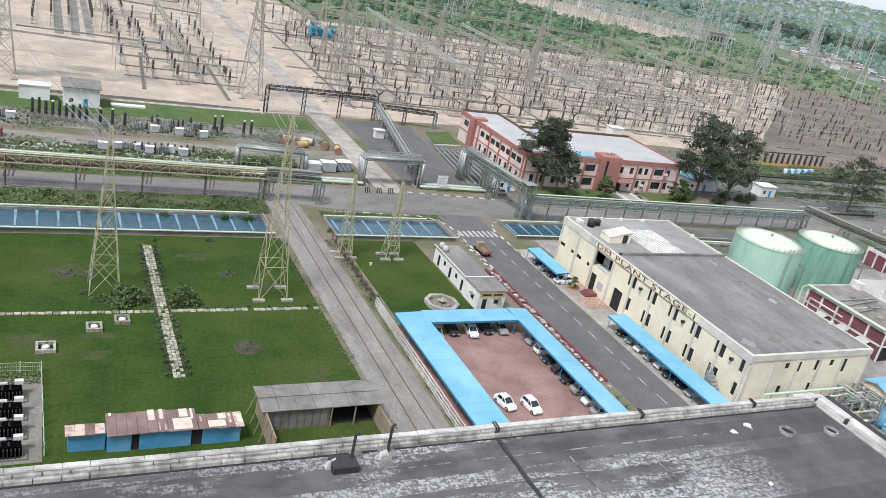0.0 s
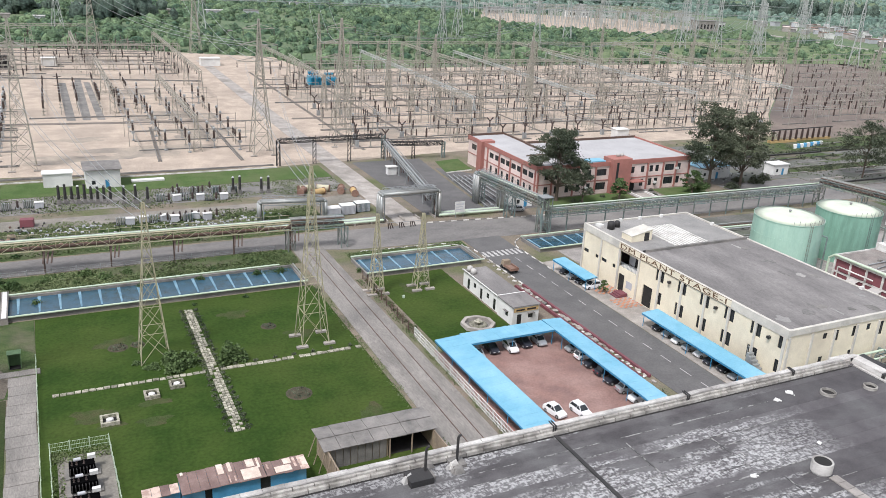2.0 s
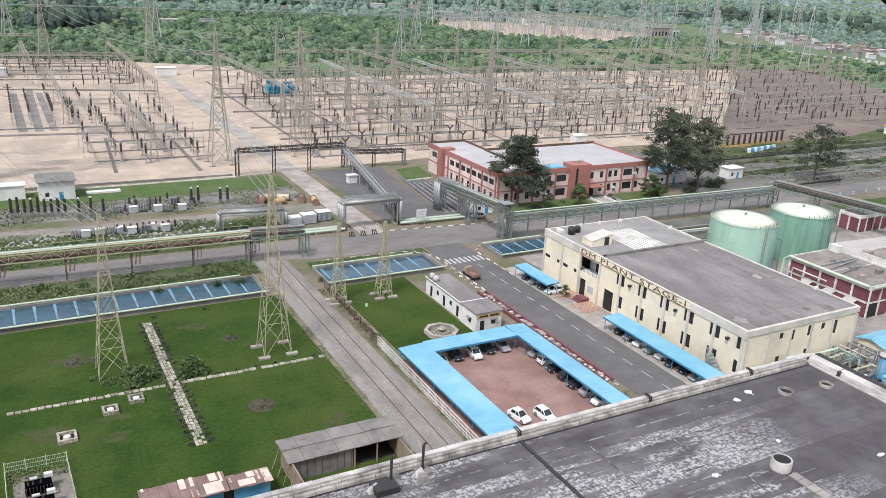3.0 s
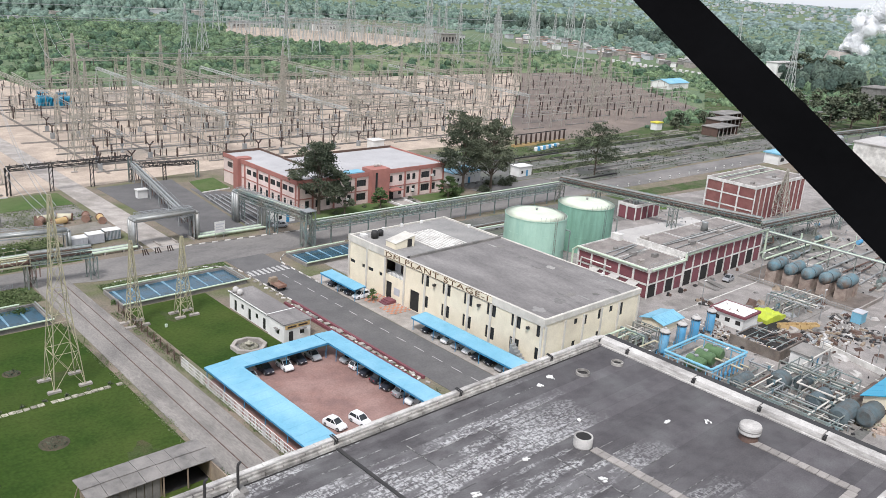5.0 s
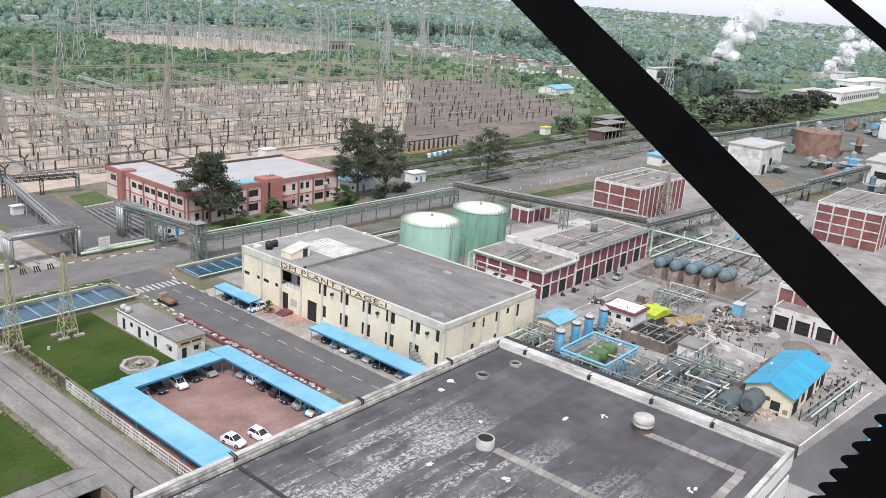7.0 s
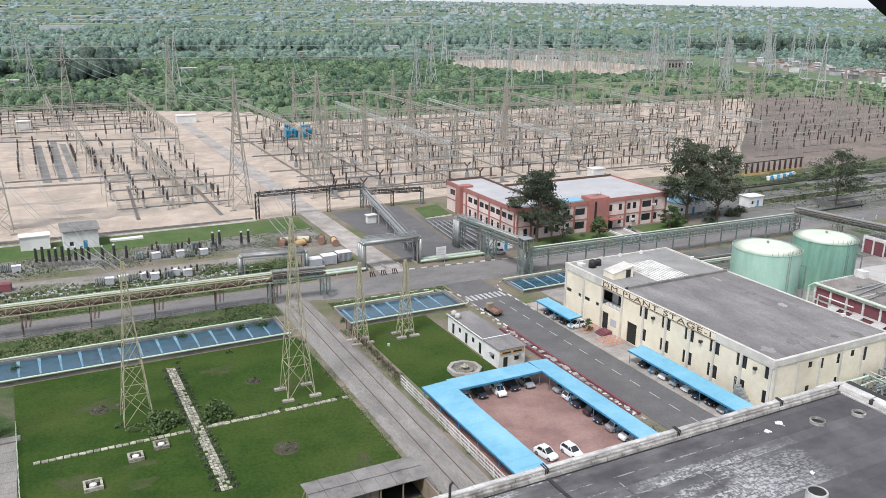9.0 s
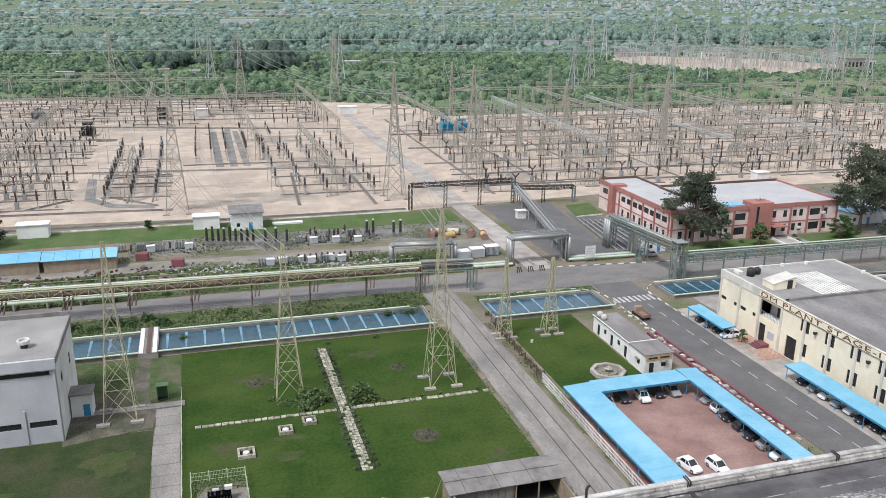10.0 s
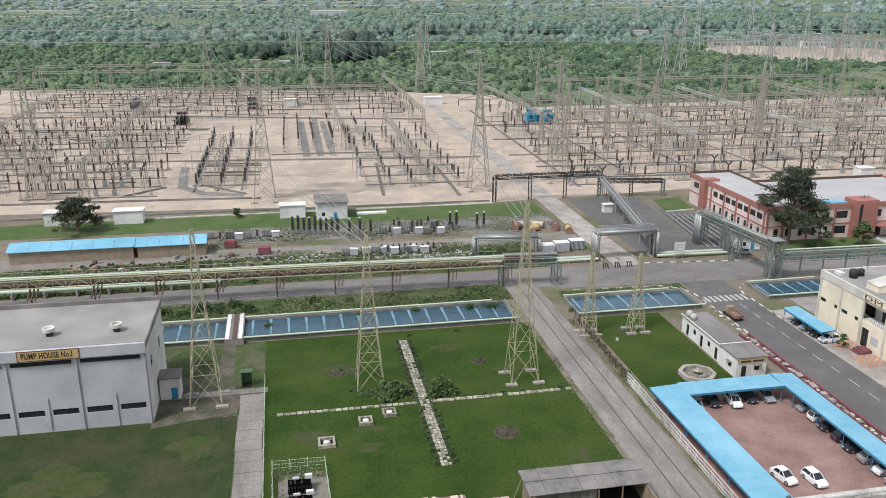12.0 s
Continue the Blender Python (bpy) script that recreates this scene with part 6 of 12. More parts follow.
for x, y, s in ((3.6, 101.4, 1.15), (13.0, 108.0, 1.0), (9.4, 106.2, 1.0)):
    pit = thing("stone_seat_pit", x, y, 0.07, "square white masonry pit in the lawn", "pit")
    part("rim", M().box(-s, s, -s, -s + 0.3, 0, 0.5).box(-s, s, s - 0.3, s, 0, 0.5).box(-s, -s + 0.3, -s + 0.3, s - 0.3, 0, 0.5).box(s - 0.3, s, -s + 0.3, s - 0.3, 0, 0.5), STONE, pit)
    part("pit_floor", M().box(-s + 0.3, s - 0.3, -s + 0.3, s - 0.3, 0, 0.06), NEAR_BLACK, pit)
    part("cover", M().lathe([(0.5, 0.06), (0.45, 0.4), (0.2, 0.5)], 12), WHITE, pit)

fo = thing("fountain", 62.9, 111.2, 0.07, "octagonal stone fountain basin with tiered centre", "fountain")
for i in range(8):
    a, b = math.pi * (2 * i + 1) / 8, math.pi * (2 * i + 3) / 8
    pts = [(r * math.cos(t), r * math.sin(t)) for r, t in ((3.0, a), (3.0, b), (2.35, b), (2.35, a))]
    part("wall_segment", M().prism(pts, 0, 0.62), CONCRETE, fo)
part("basin_floor", M().lathe([(2.35, 0), (2.35, 0.1)], 8), DARK_CONCRETE, fo)
part("bowl", M().lathe([(1.5, 0.1), (1.6, 0.35), (1.3, 0.4), (1.25, 0.3), (0.6, 0.32)], 20), STONE, fo, "", True)
part("bowl", M().lathe([(0.3, 0.3), (0.3, 0.7), (0.75, 0.85), (0.6, 0.9), (0.15, 0.9), (0.12, 1.3)], 16), STONE, fo, "", True)
solid("garden_lamp", M().box(55.3, 55.7, 126.0, 126.3, 0.05, 0.6), PIPE_GREEN, "small green box on the garden lawn", "box")

# ---- fences ----
def panel_fence(name, x0, y0, x1, y1, h, n, label, material, grid=True, post_mat=None):
    f = thing(name, x0, y0, 0.05, label, "fence")
    dx, dy = (x1 - x0) / n, (y1 - y0) / n
    ang = math.degrees(math.atan2(dy, dx))
    ln = math.hypot(dx, dy)
    pm = M().box(-0.06, 0.06, -0.06, 0.06, 0, h + 0.1).mesh("post")
    pm.materials.append(post_mat or material)
    g = M()
    if grid:
        for k in range(1, 6):
            g.box(ln * k / 6 - 0.03, ln * k / 6 + 0.03, -0.02, 0.02, 0.1, h)
        for z in (0.1, h * 0.33, h * 0.66, h):
            g.box(0.06, ln - 0.06, -0.035, 0.035, z - 0.05, z + 0.05)
    else:
        for z in (h * 0.25, h * 0.6, h * 0.95):
            g.box(0.06, ln - 0.06, -0.015, 0.015, z - 0.015, z + 0.015)
        for k in range(1, 12):
            g.box(ln * k / 12 - 0.008, ln * k / 12 + 0.008, -0.008, 0.008, 0.05, h * 0.95)
    gm = g.mesh("panel")
    gm.materials.append(material)
    for i in range(n):
        part("post", pm, None, f).matrix_basis = pose(dx * i, dy * i, 0, 0, 0, ang)
        part("panel", gm, None, f).matrix_basis = pose(dx * i, dy * i, 0, 0, 0, ang)
    part("post", pm, None, f).matrix_basis = pose(x1 - x0, y1 - y0, 0)
    return f


panel_fence("grille_fence", 50.5, 72, 51.0, 111, 1.7, 17, "pale precast grille fence beside the rail track", WHITE)
panel_fence("wire_fence", 51.0, 111, 51.6, 137, 1.8, 10, "rusty wire fence along the garden lawn", BROWN_STEEL, False)
panel_fence("pipe_rail", -4.6, 60, -4.8, 122, 1.1, 16, "pale pipe railing beside the concrete walkway", PIPE_GREEN, False)
panel_fence("transformer_fence", -3.6, 96.2, 3.1, 96.0, 1.5, 3, "thin pale fence round the penned transformers", PIPE_GREEN, False)
panel_fence("transformer_fence", 3.1, 96.0, 3.4, 80, 1.5, 6, "thin pale fence round the penned transformers", PIPE_GREEN, False)
panel_fence("transformer_fence", -3.6, 96.2, -3.5, 80, 1.5, 6, "thin pale fence round the penned transformers", PIPE_GREEN, False)
panel_fence("roadside_rail", -60, 158.0, 40, 157.2, 1.0, 24, "low wire railing along the road", STEEL, False)


def transformer(x, y, s=1.0, paint=None, label="dark oil-filled transformer with white bushings", name="transformer"):
    t = thing(name, x, y, 0.06, label, "transformer")
    part("tank", M().box(-1.2 * s, 1.2 * s, -0.8 * s, 0.8 * s, 0.2 * s, 2.0 * s), paint or DARK_STEEL, t)
    fin = M()
    for k in range(10):
        fin.box(-1.15 * s + k * 0.25 * s, -1.08 * s + k * 0.25 * s, -1.3 * s, -0.8 * s, 0.3 * s, 1.8 * s).box(-1.15 * s + k * 0.25 * s, -1.08 * s + k * 0.25 * s, 0.8 * s, 1.3 * s, 0.3 * s, 1.8 * s)
    part("radiator", fin, paint or DARK_STEEL, t)
    part("plinth", M().box(-1.5 * s, 1.5 * s, -1.4 * s, 1.4 * s, -0.05, 0.2 * s), CONCRETE, t)
    part("conservator", M().tube((-1.0 * s, 0.9 * s, 2.5 * s), (1.0 * s, 0.9 * s, 2.5 * s), 0.32 * s, 12).beam((0, 0.9 * s, 1.9 * s), (0, 0.9 * s, 2.4 * s), 0.2 * s), LAMP_GLASS if paint is None else paint, t)
    for k in (-0.7, 0, 0.7):
        part("bushing", M().lathe([(0.12 * s, 2.0 * s), (0.16 * s, 2.1 * s), (0.08 * s, 2.2 * s), (0.14 * s, 2.35 * s), (0.07 * s, 2.5 * s), (0.12 * s, 2.6 * s), (0.04 * s, 2.9 * s)], 10, k * s, -0.3 * s), INSULATOR, t)
    return t


def yard_unit(x, y):
    """A low black oil-filled unit with ribbed sides and small white tanks on top."""
    t = thing("yard_transformer", x, y, 0.08, "low black ribbed transformer with small white tanks", "transformer", "penned transformers")
    part("plinth", M().box(-1.9, 1.9, -1.15, 1.15, -0.05, 0.2), DARK_CONCRETE, t)
    part("tank", M().hexa([(-1.5, -0.7, 0.2), (1.4, -0.7, 0.2), (1.4, 0.7, 0.2), (-1.5, 0.7, 0.2)], [(-1.45, -0.62, 1.35), (1.3, -0.62, 1.35), (1.3, 0.62, 1.35), (-1.45, 0.62, 1.35)]), BLACK, t)
    for k in range(8):
        part("fin", M().box(-1.4 + k * 0.36, -1.3 + k * 0.36, -1.05, 1.05, 0.25, 1.2), DARK_STEEL, t)
    part("white_tank", M().box(0.6, 1.5, 0.3, 0.8, 1.5, 1.95).box(0.95, 1.1, 0.45, 0.65, 1.3, 1.5), WHITE, t, "small white box tank")
    part("white_tank", M().tube((-0.9, 0.5, 1.6), (-0.1, 0.5, 1.6), 0.2, 10).box(-0.55, -0.45, 0.4, 0.6, 1.3, 1.5), GREY_WALL, t)
    for k in (-1.1, -0.6, 0.2):
        part("bushing", M().lathe([(0.1, 1.3), (0.14, 1.42), (0.07, 1.5), (0.12, 1.62), (0.04, 1.8)], 8, k, -0.25), INSULATOR, t)


for k in range(4):
    yard_unit(-0.2 + 0.05 * k, 91.0 - k * 3.45)
bin_ = thing("green_cabin", -8.3, 120.4, 0.1, "dark green open metal cabin on the walkway", "cabinet")
part("shell", M().box(0, 0.08, 0, 1.2, 0, 2.4).box(1.55, 1.63, 0, 1.2, 0, 2.4).box(0.08, 1.55, 1.12, 1.2, 0, 2.4).box(-0.1, 1.75, -0.15, 1.3, 2.4, 2.48), DEEP_GREEN, bin_)
part("floor", M().box(0.08, 1.55, 0, 1.12, 0, 0.08), NEAR_BLACK, bin_)

# covered drain, pipes and planters between the court and the road
drain = thing("covered_drain", 78.0, 86.0, 0.05, "maroon-edged concrete drain along the plant road", "drain", kind="structure")
part("drain_wall", M().box(-0.5, -0.05, 0, 38, 0, 0.55), MAROON, drain)
part("drain_wall", M().box(1.2, 1.62, 0, 38, 0, 0.5), MAROON, drain)
rl = random.Random(77)
lids = []
for k, tone in enumerate((DIRTY_WHITE, CONCRETE, DARK_CONCRETE, CONCRETE)):
    w, d = 0.75 + 0.12 * k, 0.5 + 0.16 * k
    lids.append(M().hexa([(0.05, 0.05, 0.2), (w, 0.1, 0.2), (w - 0.06, d, 0.2), (0.1, d - 0.08, 0.2)], [(0.07, 0.08, 0.32), (w - 0.03, 0.12, 0.3), (w - 0.1, d - 0.05, 0.33), (0.14, d - 0.1, 0.32)]).mesh("drain_cover"))
    lids[-1].materials.append(tone)
for i in range(34):
    part("drain_cover", rl.choice(lids), None, drain).matrix_basis = pose(rl.uniform(-0.15, 0.3), i * 1.1 + rl.uniform(-0.3, 0.3), 0.04 * (i % 3), rl.uniform(-6, 6), 0, rl.uniform(-30, 30))
rr = random.Random(11)
for i in range(34):
    y = 70 + i * 2.1
    if y < 84:
        bx = thing("planter", 77.0 + rr.uniform(-0.6, 0.8), y, 0.05, "grey concrete planter with a small bush", "planter", "planters along the road")
        part("trough", M().box(-0.5, 0.5, -0.5, 0.5, 0, 0.5), CONCRETE, bx)
        me = leaf_cloud(np.random.RandomState(i).normal(0, 0.28, (60, 3)) + np.array([0, 0, 0.75]), np.full(60, 0.16), np.random.RandomState(i + 50))
        me.materials.append(LEAF)
        part("plant", me, None, bx)
    else:
        q = rr.uniform(0.25, 0.6)
        sl = solid("kerb_block", M().box(-q / 2, q / 2, -0.4, 0.4, 0, 0.2), CONCRETE if i % 3 else DIRTY_WHITE, "loose pale concrete block beside the drain", "block", "loose blocks")
        sl.matrix_basis = pose(79.1, y, 0.04, 0, 0, rr.uniform(-40, 40))
truck = thing("tractor_trailer", 80.9, 131.6, 0.1, "small orange-brown trailer parked at the roadside", "trailer")
part("bed", M().box(-0.9, 0.9, -1.8, 1.2, 0.7, 0.85).box(-0.9, -0.82, -1.8, 1.2, 0.85, 1.25).box(0.82, 0.9, -1.8, 1.2, 0.85, 1.25).box(-0.82, 0.82, -1.8, -1.72, 0.85, 1.25), RUST, truck)
part("cab", M().hexa([(-0.8, 1.3, 0.5), (0.8, 1.3, 0.5), (0.8, 2.6, 0.5), (-0.8, 2.6, 0.5)], [(-0.75, 1.3, 1.8), (0.75, 1.3, 1.8), (0.75, 2.2, 1.8), (-0.75, 2.2, 1.8)]), TIMBER, truck)
for sx in (-0.8, 0.8):
    for y in (-1.0, 2.0):
        part("wheel", M().tube((sx - 0.12, y, 0.4), (sx + 0.12, y, 0.4), 0.4, 12), RUBBER, truck)


# ---- tanks, pipe racks, process yard ----
def storage_tank(x, y, r, h, label, paint):
    t = thing("storage_tank", x, y, 0.06, label, "tank", "green storage tanks")
    part("shell", M().lathe([(r, 0), (r, h * 0.33), (r + 0.03, h * 0.33), (r + 0.03, h * 0.36), (r, h * 0.36), (r, h * 0.66), (r + 0.03, h * 0.66), (r + 0.03, h * 0.69), (r, h * 0.69), (r, h - 0.15), (r + 0.1, h - 0.15), (r + 0.1, h)], 56), paint, t, "", False)
    part("top", M().lathe([(r + 0.02, h + 0.003), (r * 0.6, h + 0.5), (r * 0.15, h + 0.8)], 56), TANK_TOP, t, "faded cream-green conical roof", True)
    lad = M()
    for s in (-0.25, 0.25):
        lad.beam((r + 0.25, s, 0), (r + 0.25, s, h + 0.9), 0.06)
    for k in range(24):
        lad.beam((r + 0.25, -0.25, 0.4 + k * 0.45), (r + 0.25, 0.25, 0.4 + k * 0.45), 0.035)
    o = part("ladder", lad, GREEN_STEEL, t)
    o.rotation_euler = (0, 0, math.radians(-100))
    rail = M()
    for k in range(8):
        a = math.radians(-130 + k * 9)
        rail.beam((r * math.cos(a), r * math.sin(a), h), (r * math.cos(a), r * math.sin(a), h + 1.0), 0.05)
    part("top_rail", rail, GREEN_STEEL, t)
    part("vent", M().lathe([(0.2, h + 0.6), (0.2, h + 1.1), (0.35, h + 1.15), (0.3, h + 1.3)], 10), CLAD, t)
    pp = M().path([(r * 0.5, -r - 0.4, 0.4), (r * 0.5, -r - 0.4, h * 0.75)], 0.16).path([(r * 0.5, -r - 0.4, h * 0.75), (r * 0.5, -r + 1.0, h * 0.75)], 0.16)
    part("fill_pipe", pp, GREEN_STEEL, t)
    part("plinth", M().lathe([(r + 0.5, -0.06), (r + 0.5, 0.12)], 40), CONCRETE, t)
    return t


storage_tank(138.9, 116.6, 7.0, 11.0, "pale green steel storage tank with faded roof", TANK_GREEN)
storage_tank(157.4, 116.8, 6.7, 11.0, "green steel storage tank with streaked shell and rusty roof", TANK_STREAKED)


def lattice_beam(m, p, q, w, d, n, t):
    """A four-chord lattice girder from p to q, w wide and d deep, hanging below the line."""
    p, q = Vector(p), Vector(q)
    ax = (q - p).normalized()
    s = ax.cross(Vector((0, 0, 1))).normalized() * (w / 2)
    dn = Vector((0, 0, -d))
    ch = [p + s, p - s, p + s + dn, p - s + dn]
    ln = q - p
    for c in ch:
        m.beam(c, c + ln, t)
    for i in range(n):
        a, b = ln * (i / n), ln * ((i + 1) / n)
        for u, v in ((0, 2), (1, 3), (0, 1)):
            m.beam(ch[u] + a, ch[v] + b if i % 2 == 0 else ch[v] + a, t * 0.6) if i % 2 == 0 else m.beam(ch[v] + a, ch[u] + b, t * 0.6)
        m.beam(ch[0] + a, ch[2] + a, t * 0.6)
        m.beam(ch[1] + a, ch[3] + a, t * 0.6)
    return m


def trestle(parent, x, y, h, wx, wy, t, material):
    m = M()
    for sx in (-wx / 2, wx / 2):
        for sy in (-wy / 2, wy / 2):
            m.beam((x + sx, y + sy, 0), (x + sx, y + sy, h), t)
    n = max(2, int(h / 2.2))
    for i in range(n):
        a, b = h * i / n, h * (i + 1) / n
        s = 1 if i % 2 else -1
        m.beam((x - s * wx / 2, y - wy / 2, a), (x + s * wx / 2, y - wy / 2, b), t * 0.55).beam((x - s * wx / 2, y + wy / 2, a), (x + s * wx / 2, y + wy / 2, b), t * 0.55)
        m.beam((x - wx / 2, y - s * wy / 2, a), (x - wx / 2, y + s * wy / 2, b), t * 0.55).beam((x + wx / 2, y - s * wy / 2, a), (x + wx / 2, y + s * wy / 2, b), t * 0.55)
        m.beam((x - wx / 2, y - wy / 2, b), (x + wx / 2, y - wy / 2, b), t * 0.6).beam((x - wx / 2, y + wy / 2, b), (x + wx / 2, y + wy / 2, b), t * 0.6)
    return part("trestle", m, material, parent)


def pipe_rack(name, x0, y0, x1, y1, h, label, spans, pipes, steel, pipe_mats, width=2.2, depth=1.8, trest=True, kind_posts=0.28, z2=None, rail=True):
    """Lattice bridge on trestles that carries pipes along its top and bottom."""
    b = thing(name, x0, y0, 0.03, label, "pipe rack")
    dx, dy = x1 - x0, y1 - y0
    z2 = h if z2 is None else z2
    part("girder", lattice_beam(M(), (0, 0, h), (dx, dy, z2), width, depth, spans * 5, 0.16), steel, b)
    ax = Vector((dx, dy, 0)).normalized()
    s = ax.cross(Vector((0, 0, 1)))
    for i, (off, dz, r) in enumerate(pipes):
        p = Vector((0, 0, h + dz)) + s * off
        part("pipe", M().tube(p, p + Vector((dx, dy, z2 - h)), r, 10), pipe_mats[i % len(pipe_mats)], b)
    for i in range(spans + 1):
        px, py = dx * i / spans, dy * i / spans
        if trest:
            along = abs(dx) > abs(dy)
            trestle(b, px, py, h - depth, 1.4 if along else width, width if along else 1.4, 0.2, steel)
        else:
            part("post", M().tube((px, py, 0), (px, py, h - 0.1), kind_posts * 0.6, 8), DARK_RUST if steel is TOWER_YELLOW else steel, b)
            if rail:
                br_ = M()
                for k in (0.0, 0.7, 1.4):
                    br_.beam((px + 0.4 + k, py, h - depth + 0.3), (px - 0.2 + k, py - 2.0, h - depth - 2.2), 0.24)
                part("hanger", br_, DARK_RUST, b)
    if not rail:
        return b
    # walkway rail
    rl = M()
    n = spans * 6
    for i in range(n + 1):
        p = Vector((dx * i / n, dy * i / n, h + (z2 - h) * i / n)) + s * (width / 2)
        rl.beam(p, p + Vector((0, 0, 1.0)), 0.05)
    p = Vector((0, 0, h + 1.0)) + s * (width / 2)
    rl.beam(p, p + Vector((dx, dy, z2 - h)), 0.06)
    part("hand_rail", rl, steel, b)
    return b


many = [(-0.8, 0.25, 0.2), (-0.3, 0.2, 0.15), (0.25, 0.3, 0.28), (0.8, 0.18, 0.13), (-0.5, -1.5, 0.22), (0.3, -1.55, 0.18), (-0.9, -0.75, 0.16), (0.7, -0.8, 0.2), (0.0, -0.85, 0.12)]
PM = [GREEN_STEEL, PIPE_GREEN, CLAD, BROWN_STEEL]
PIPE_CREAM = mat("cream_pipe_paint", (0.5, 0.46, 0.33), (0.4, 0.36, 0.25), 1.5, 0.12, 0.6)
pipe_rack("pipe_bridge", 101.3, 150.5, 186.0, 148.1, 5.7, "long grey-green pipe bridge on slender posts", 16, [(-0.8, 0.25, 0.17), (0.8, 0.2, 0.15), (0.2, 0.1, 0.1), (-0.4, -1.45, 0.14), (0.4, -1.5, 0.16), (0.0, -0.75, 0.12)], GREEN_STEEL, [PIPE_GREEN, CLAD, GREEN_STEEL], trest=False, rail=False)
corner = thing("corner_tower", 100.2, 150.4, 0.03, "grey-green lattice tower where pipe bridges meet", "lattice tower")
trestle(corner, 0, 0, 8.6, 2.4, 2.4, 0.2, GREEN_STEEL)
part("platform", M().box(-1.4, 1.4, -1.4, 1.4, 8.6, 8.72), STEEL, corner)
for k in range(4):
    part("riser", M().path([(-0.8 + 0.5 * k, -0.5, 5.6), (-0.8 + 0.5 * k, -0.5, 7.6), (-0.8 + 0.5 * k, 1.6, 7.6)], 0.15, 7), (PIPE_GREEN, CLAD)[k % 2], corner)
pipe_rack("pipe_bridge", 186.0, 148.1, 198.0, 92.0, 7.4, "grey-green pipe bridge beside the red buildings", 5, many, GREEN_STEEL, PM)
pipe_rack("pipe_bridge", 198.0, 92.0, 300.0, 82.0, 6.0, "grey-green pipe bridge crossing the process yard", 8, many, GREEN_STEEL, PM)
pipe_rack("pipe_bridge", 100.2, 150.4, 97.2, 176.0, 7.9, "grey-green lattice pipe bridge over the cross road", 2, many, GREEN_STEEL, PM)
pipe_rack("coal_pipe_rack", 43.0, 156.6, -60.0, 160.6, 6.2, "brown lattice pipe rack along the road", 9, [(-0.7, 0.25, 0.14), (0.0, 0.3, 0.17), (0.7, 0.25, 0.13), (-0.4, -1.2, 0.28), (0.5, -1.3, 0.24)], TOWER_YELLOW, [PIPE_CREAM, PIPE_GREEN, CLAD, BROWN_STEEL, RUST], trest=False, depth=1.5)
pipe_rack("pipe_bridge", 43.0, 156.6, 54.0, 155.6, 6.4, "lattice pipe bridge over the rail strip", 1, many, GREEN_STEEL, PM)

# the low green pipes along the cross road
low = thing("ground_pipes", 55.0, 167.4, 0, "bundle of pale green and grey pipes along the road", "pipes")
for i, (y, r, mt) in enumerate(((0, 0.3, PIPE_GREEN), (0.9, 0.22, CLAD), (1.6, 0.3, PIPE_GREEN), (2.4, 0.18, STEEL))):
    part("pipe", M().tube((-14, y + 0.6, 0.7), (13, y + 0.3, 0.7), r, 10), mt, low)
    part("pipe", M().tube((27, y, 0.7), (44, y - 0.6, 0.7), r, 10), mt, low)
for x in range(-14, 45, 4):
    part("pipe_support", M().box(x - 0.15, x + 0.15, 0, 3.2, 0, 0.5), CONCRETE, low)
left_low = thing("ground_pipes", -60, 164.5, 0, "pale green pipes running beside the road", "pipes")
for y, r in ((0, 0.35), (1.0, 0.28)):
    part("pipe", M().tube((0, 2.2 + y, 1.6), (46, 1.4 + y, 1.6), r, 10), PIPE_GREEN, left_low)
for x in range(0, 46, 6):
    part("pipe_support", M().box(x, x + 0.3, 1.2, 4.0, 0, 1.3), CONCRETE, left_low)


def portal(x0, y0, x1, y1, h, legs, r, label, pipes, material=CLAD, name="pipe_portal"):
    """Pipes that rise, cross and fall again, on a steel portal."""
    b = thing(name, x0, y0, 0.03, label, "pipe portal")
    dx, dy = x1 - x0, y1 - y0
    for i in range(pipes):
        o = (i - (pipes - 1) / 2) * r * 2.6
        m = M().tube((0, o, 0), (0, o, h - r), r, 12).tube((0, o, h - r * 1.1), (r * 1.1, o, h), r, 12).tube((r, o, h), (dx - r, dy + o, h), r, 12).tube((dx - r * 1.1, dy + o, h), (dx, dy + o, h - r), r, 12).tube((dx, dy + o, h - r), (dx, dy + o, 0), r, 12)
        part("pipe", m, material, b, "", True)
    fr = M()
    for px, py in ((0.8, 0), (dx - 0.8, dy)):
        for s in (-0.9, 0.9):
            fr.beam((px, py + s, 0), (px, py + s, h - 0.6), 0.2)
    fr.beam((0.8, -0.9, h - 0.7), (dx - 0.8, dy - 0.9, h - 0.7), 0.22).beam((0.8, 0.9, h - 0.7), (dx - 0.8, dy + 0.9, h - 0.7), 0.22)
    lattice_beam(fr, (0.8, 0, h + 1.1), (dx - 0.8, dy, h + 1.1), 1.2, 0.9, 10, 0.1)
    part("frame", fr, STEEL, b)
    return b


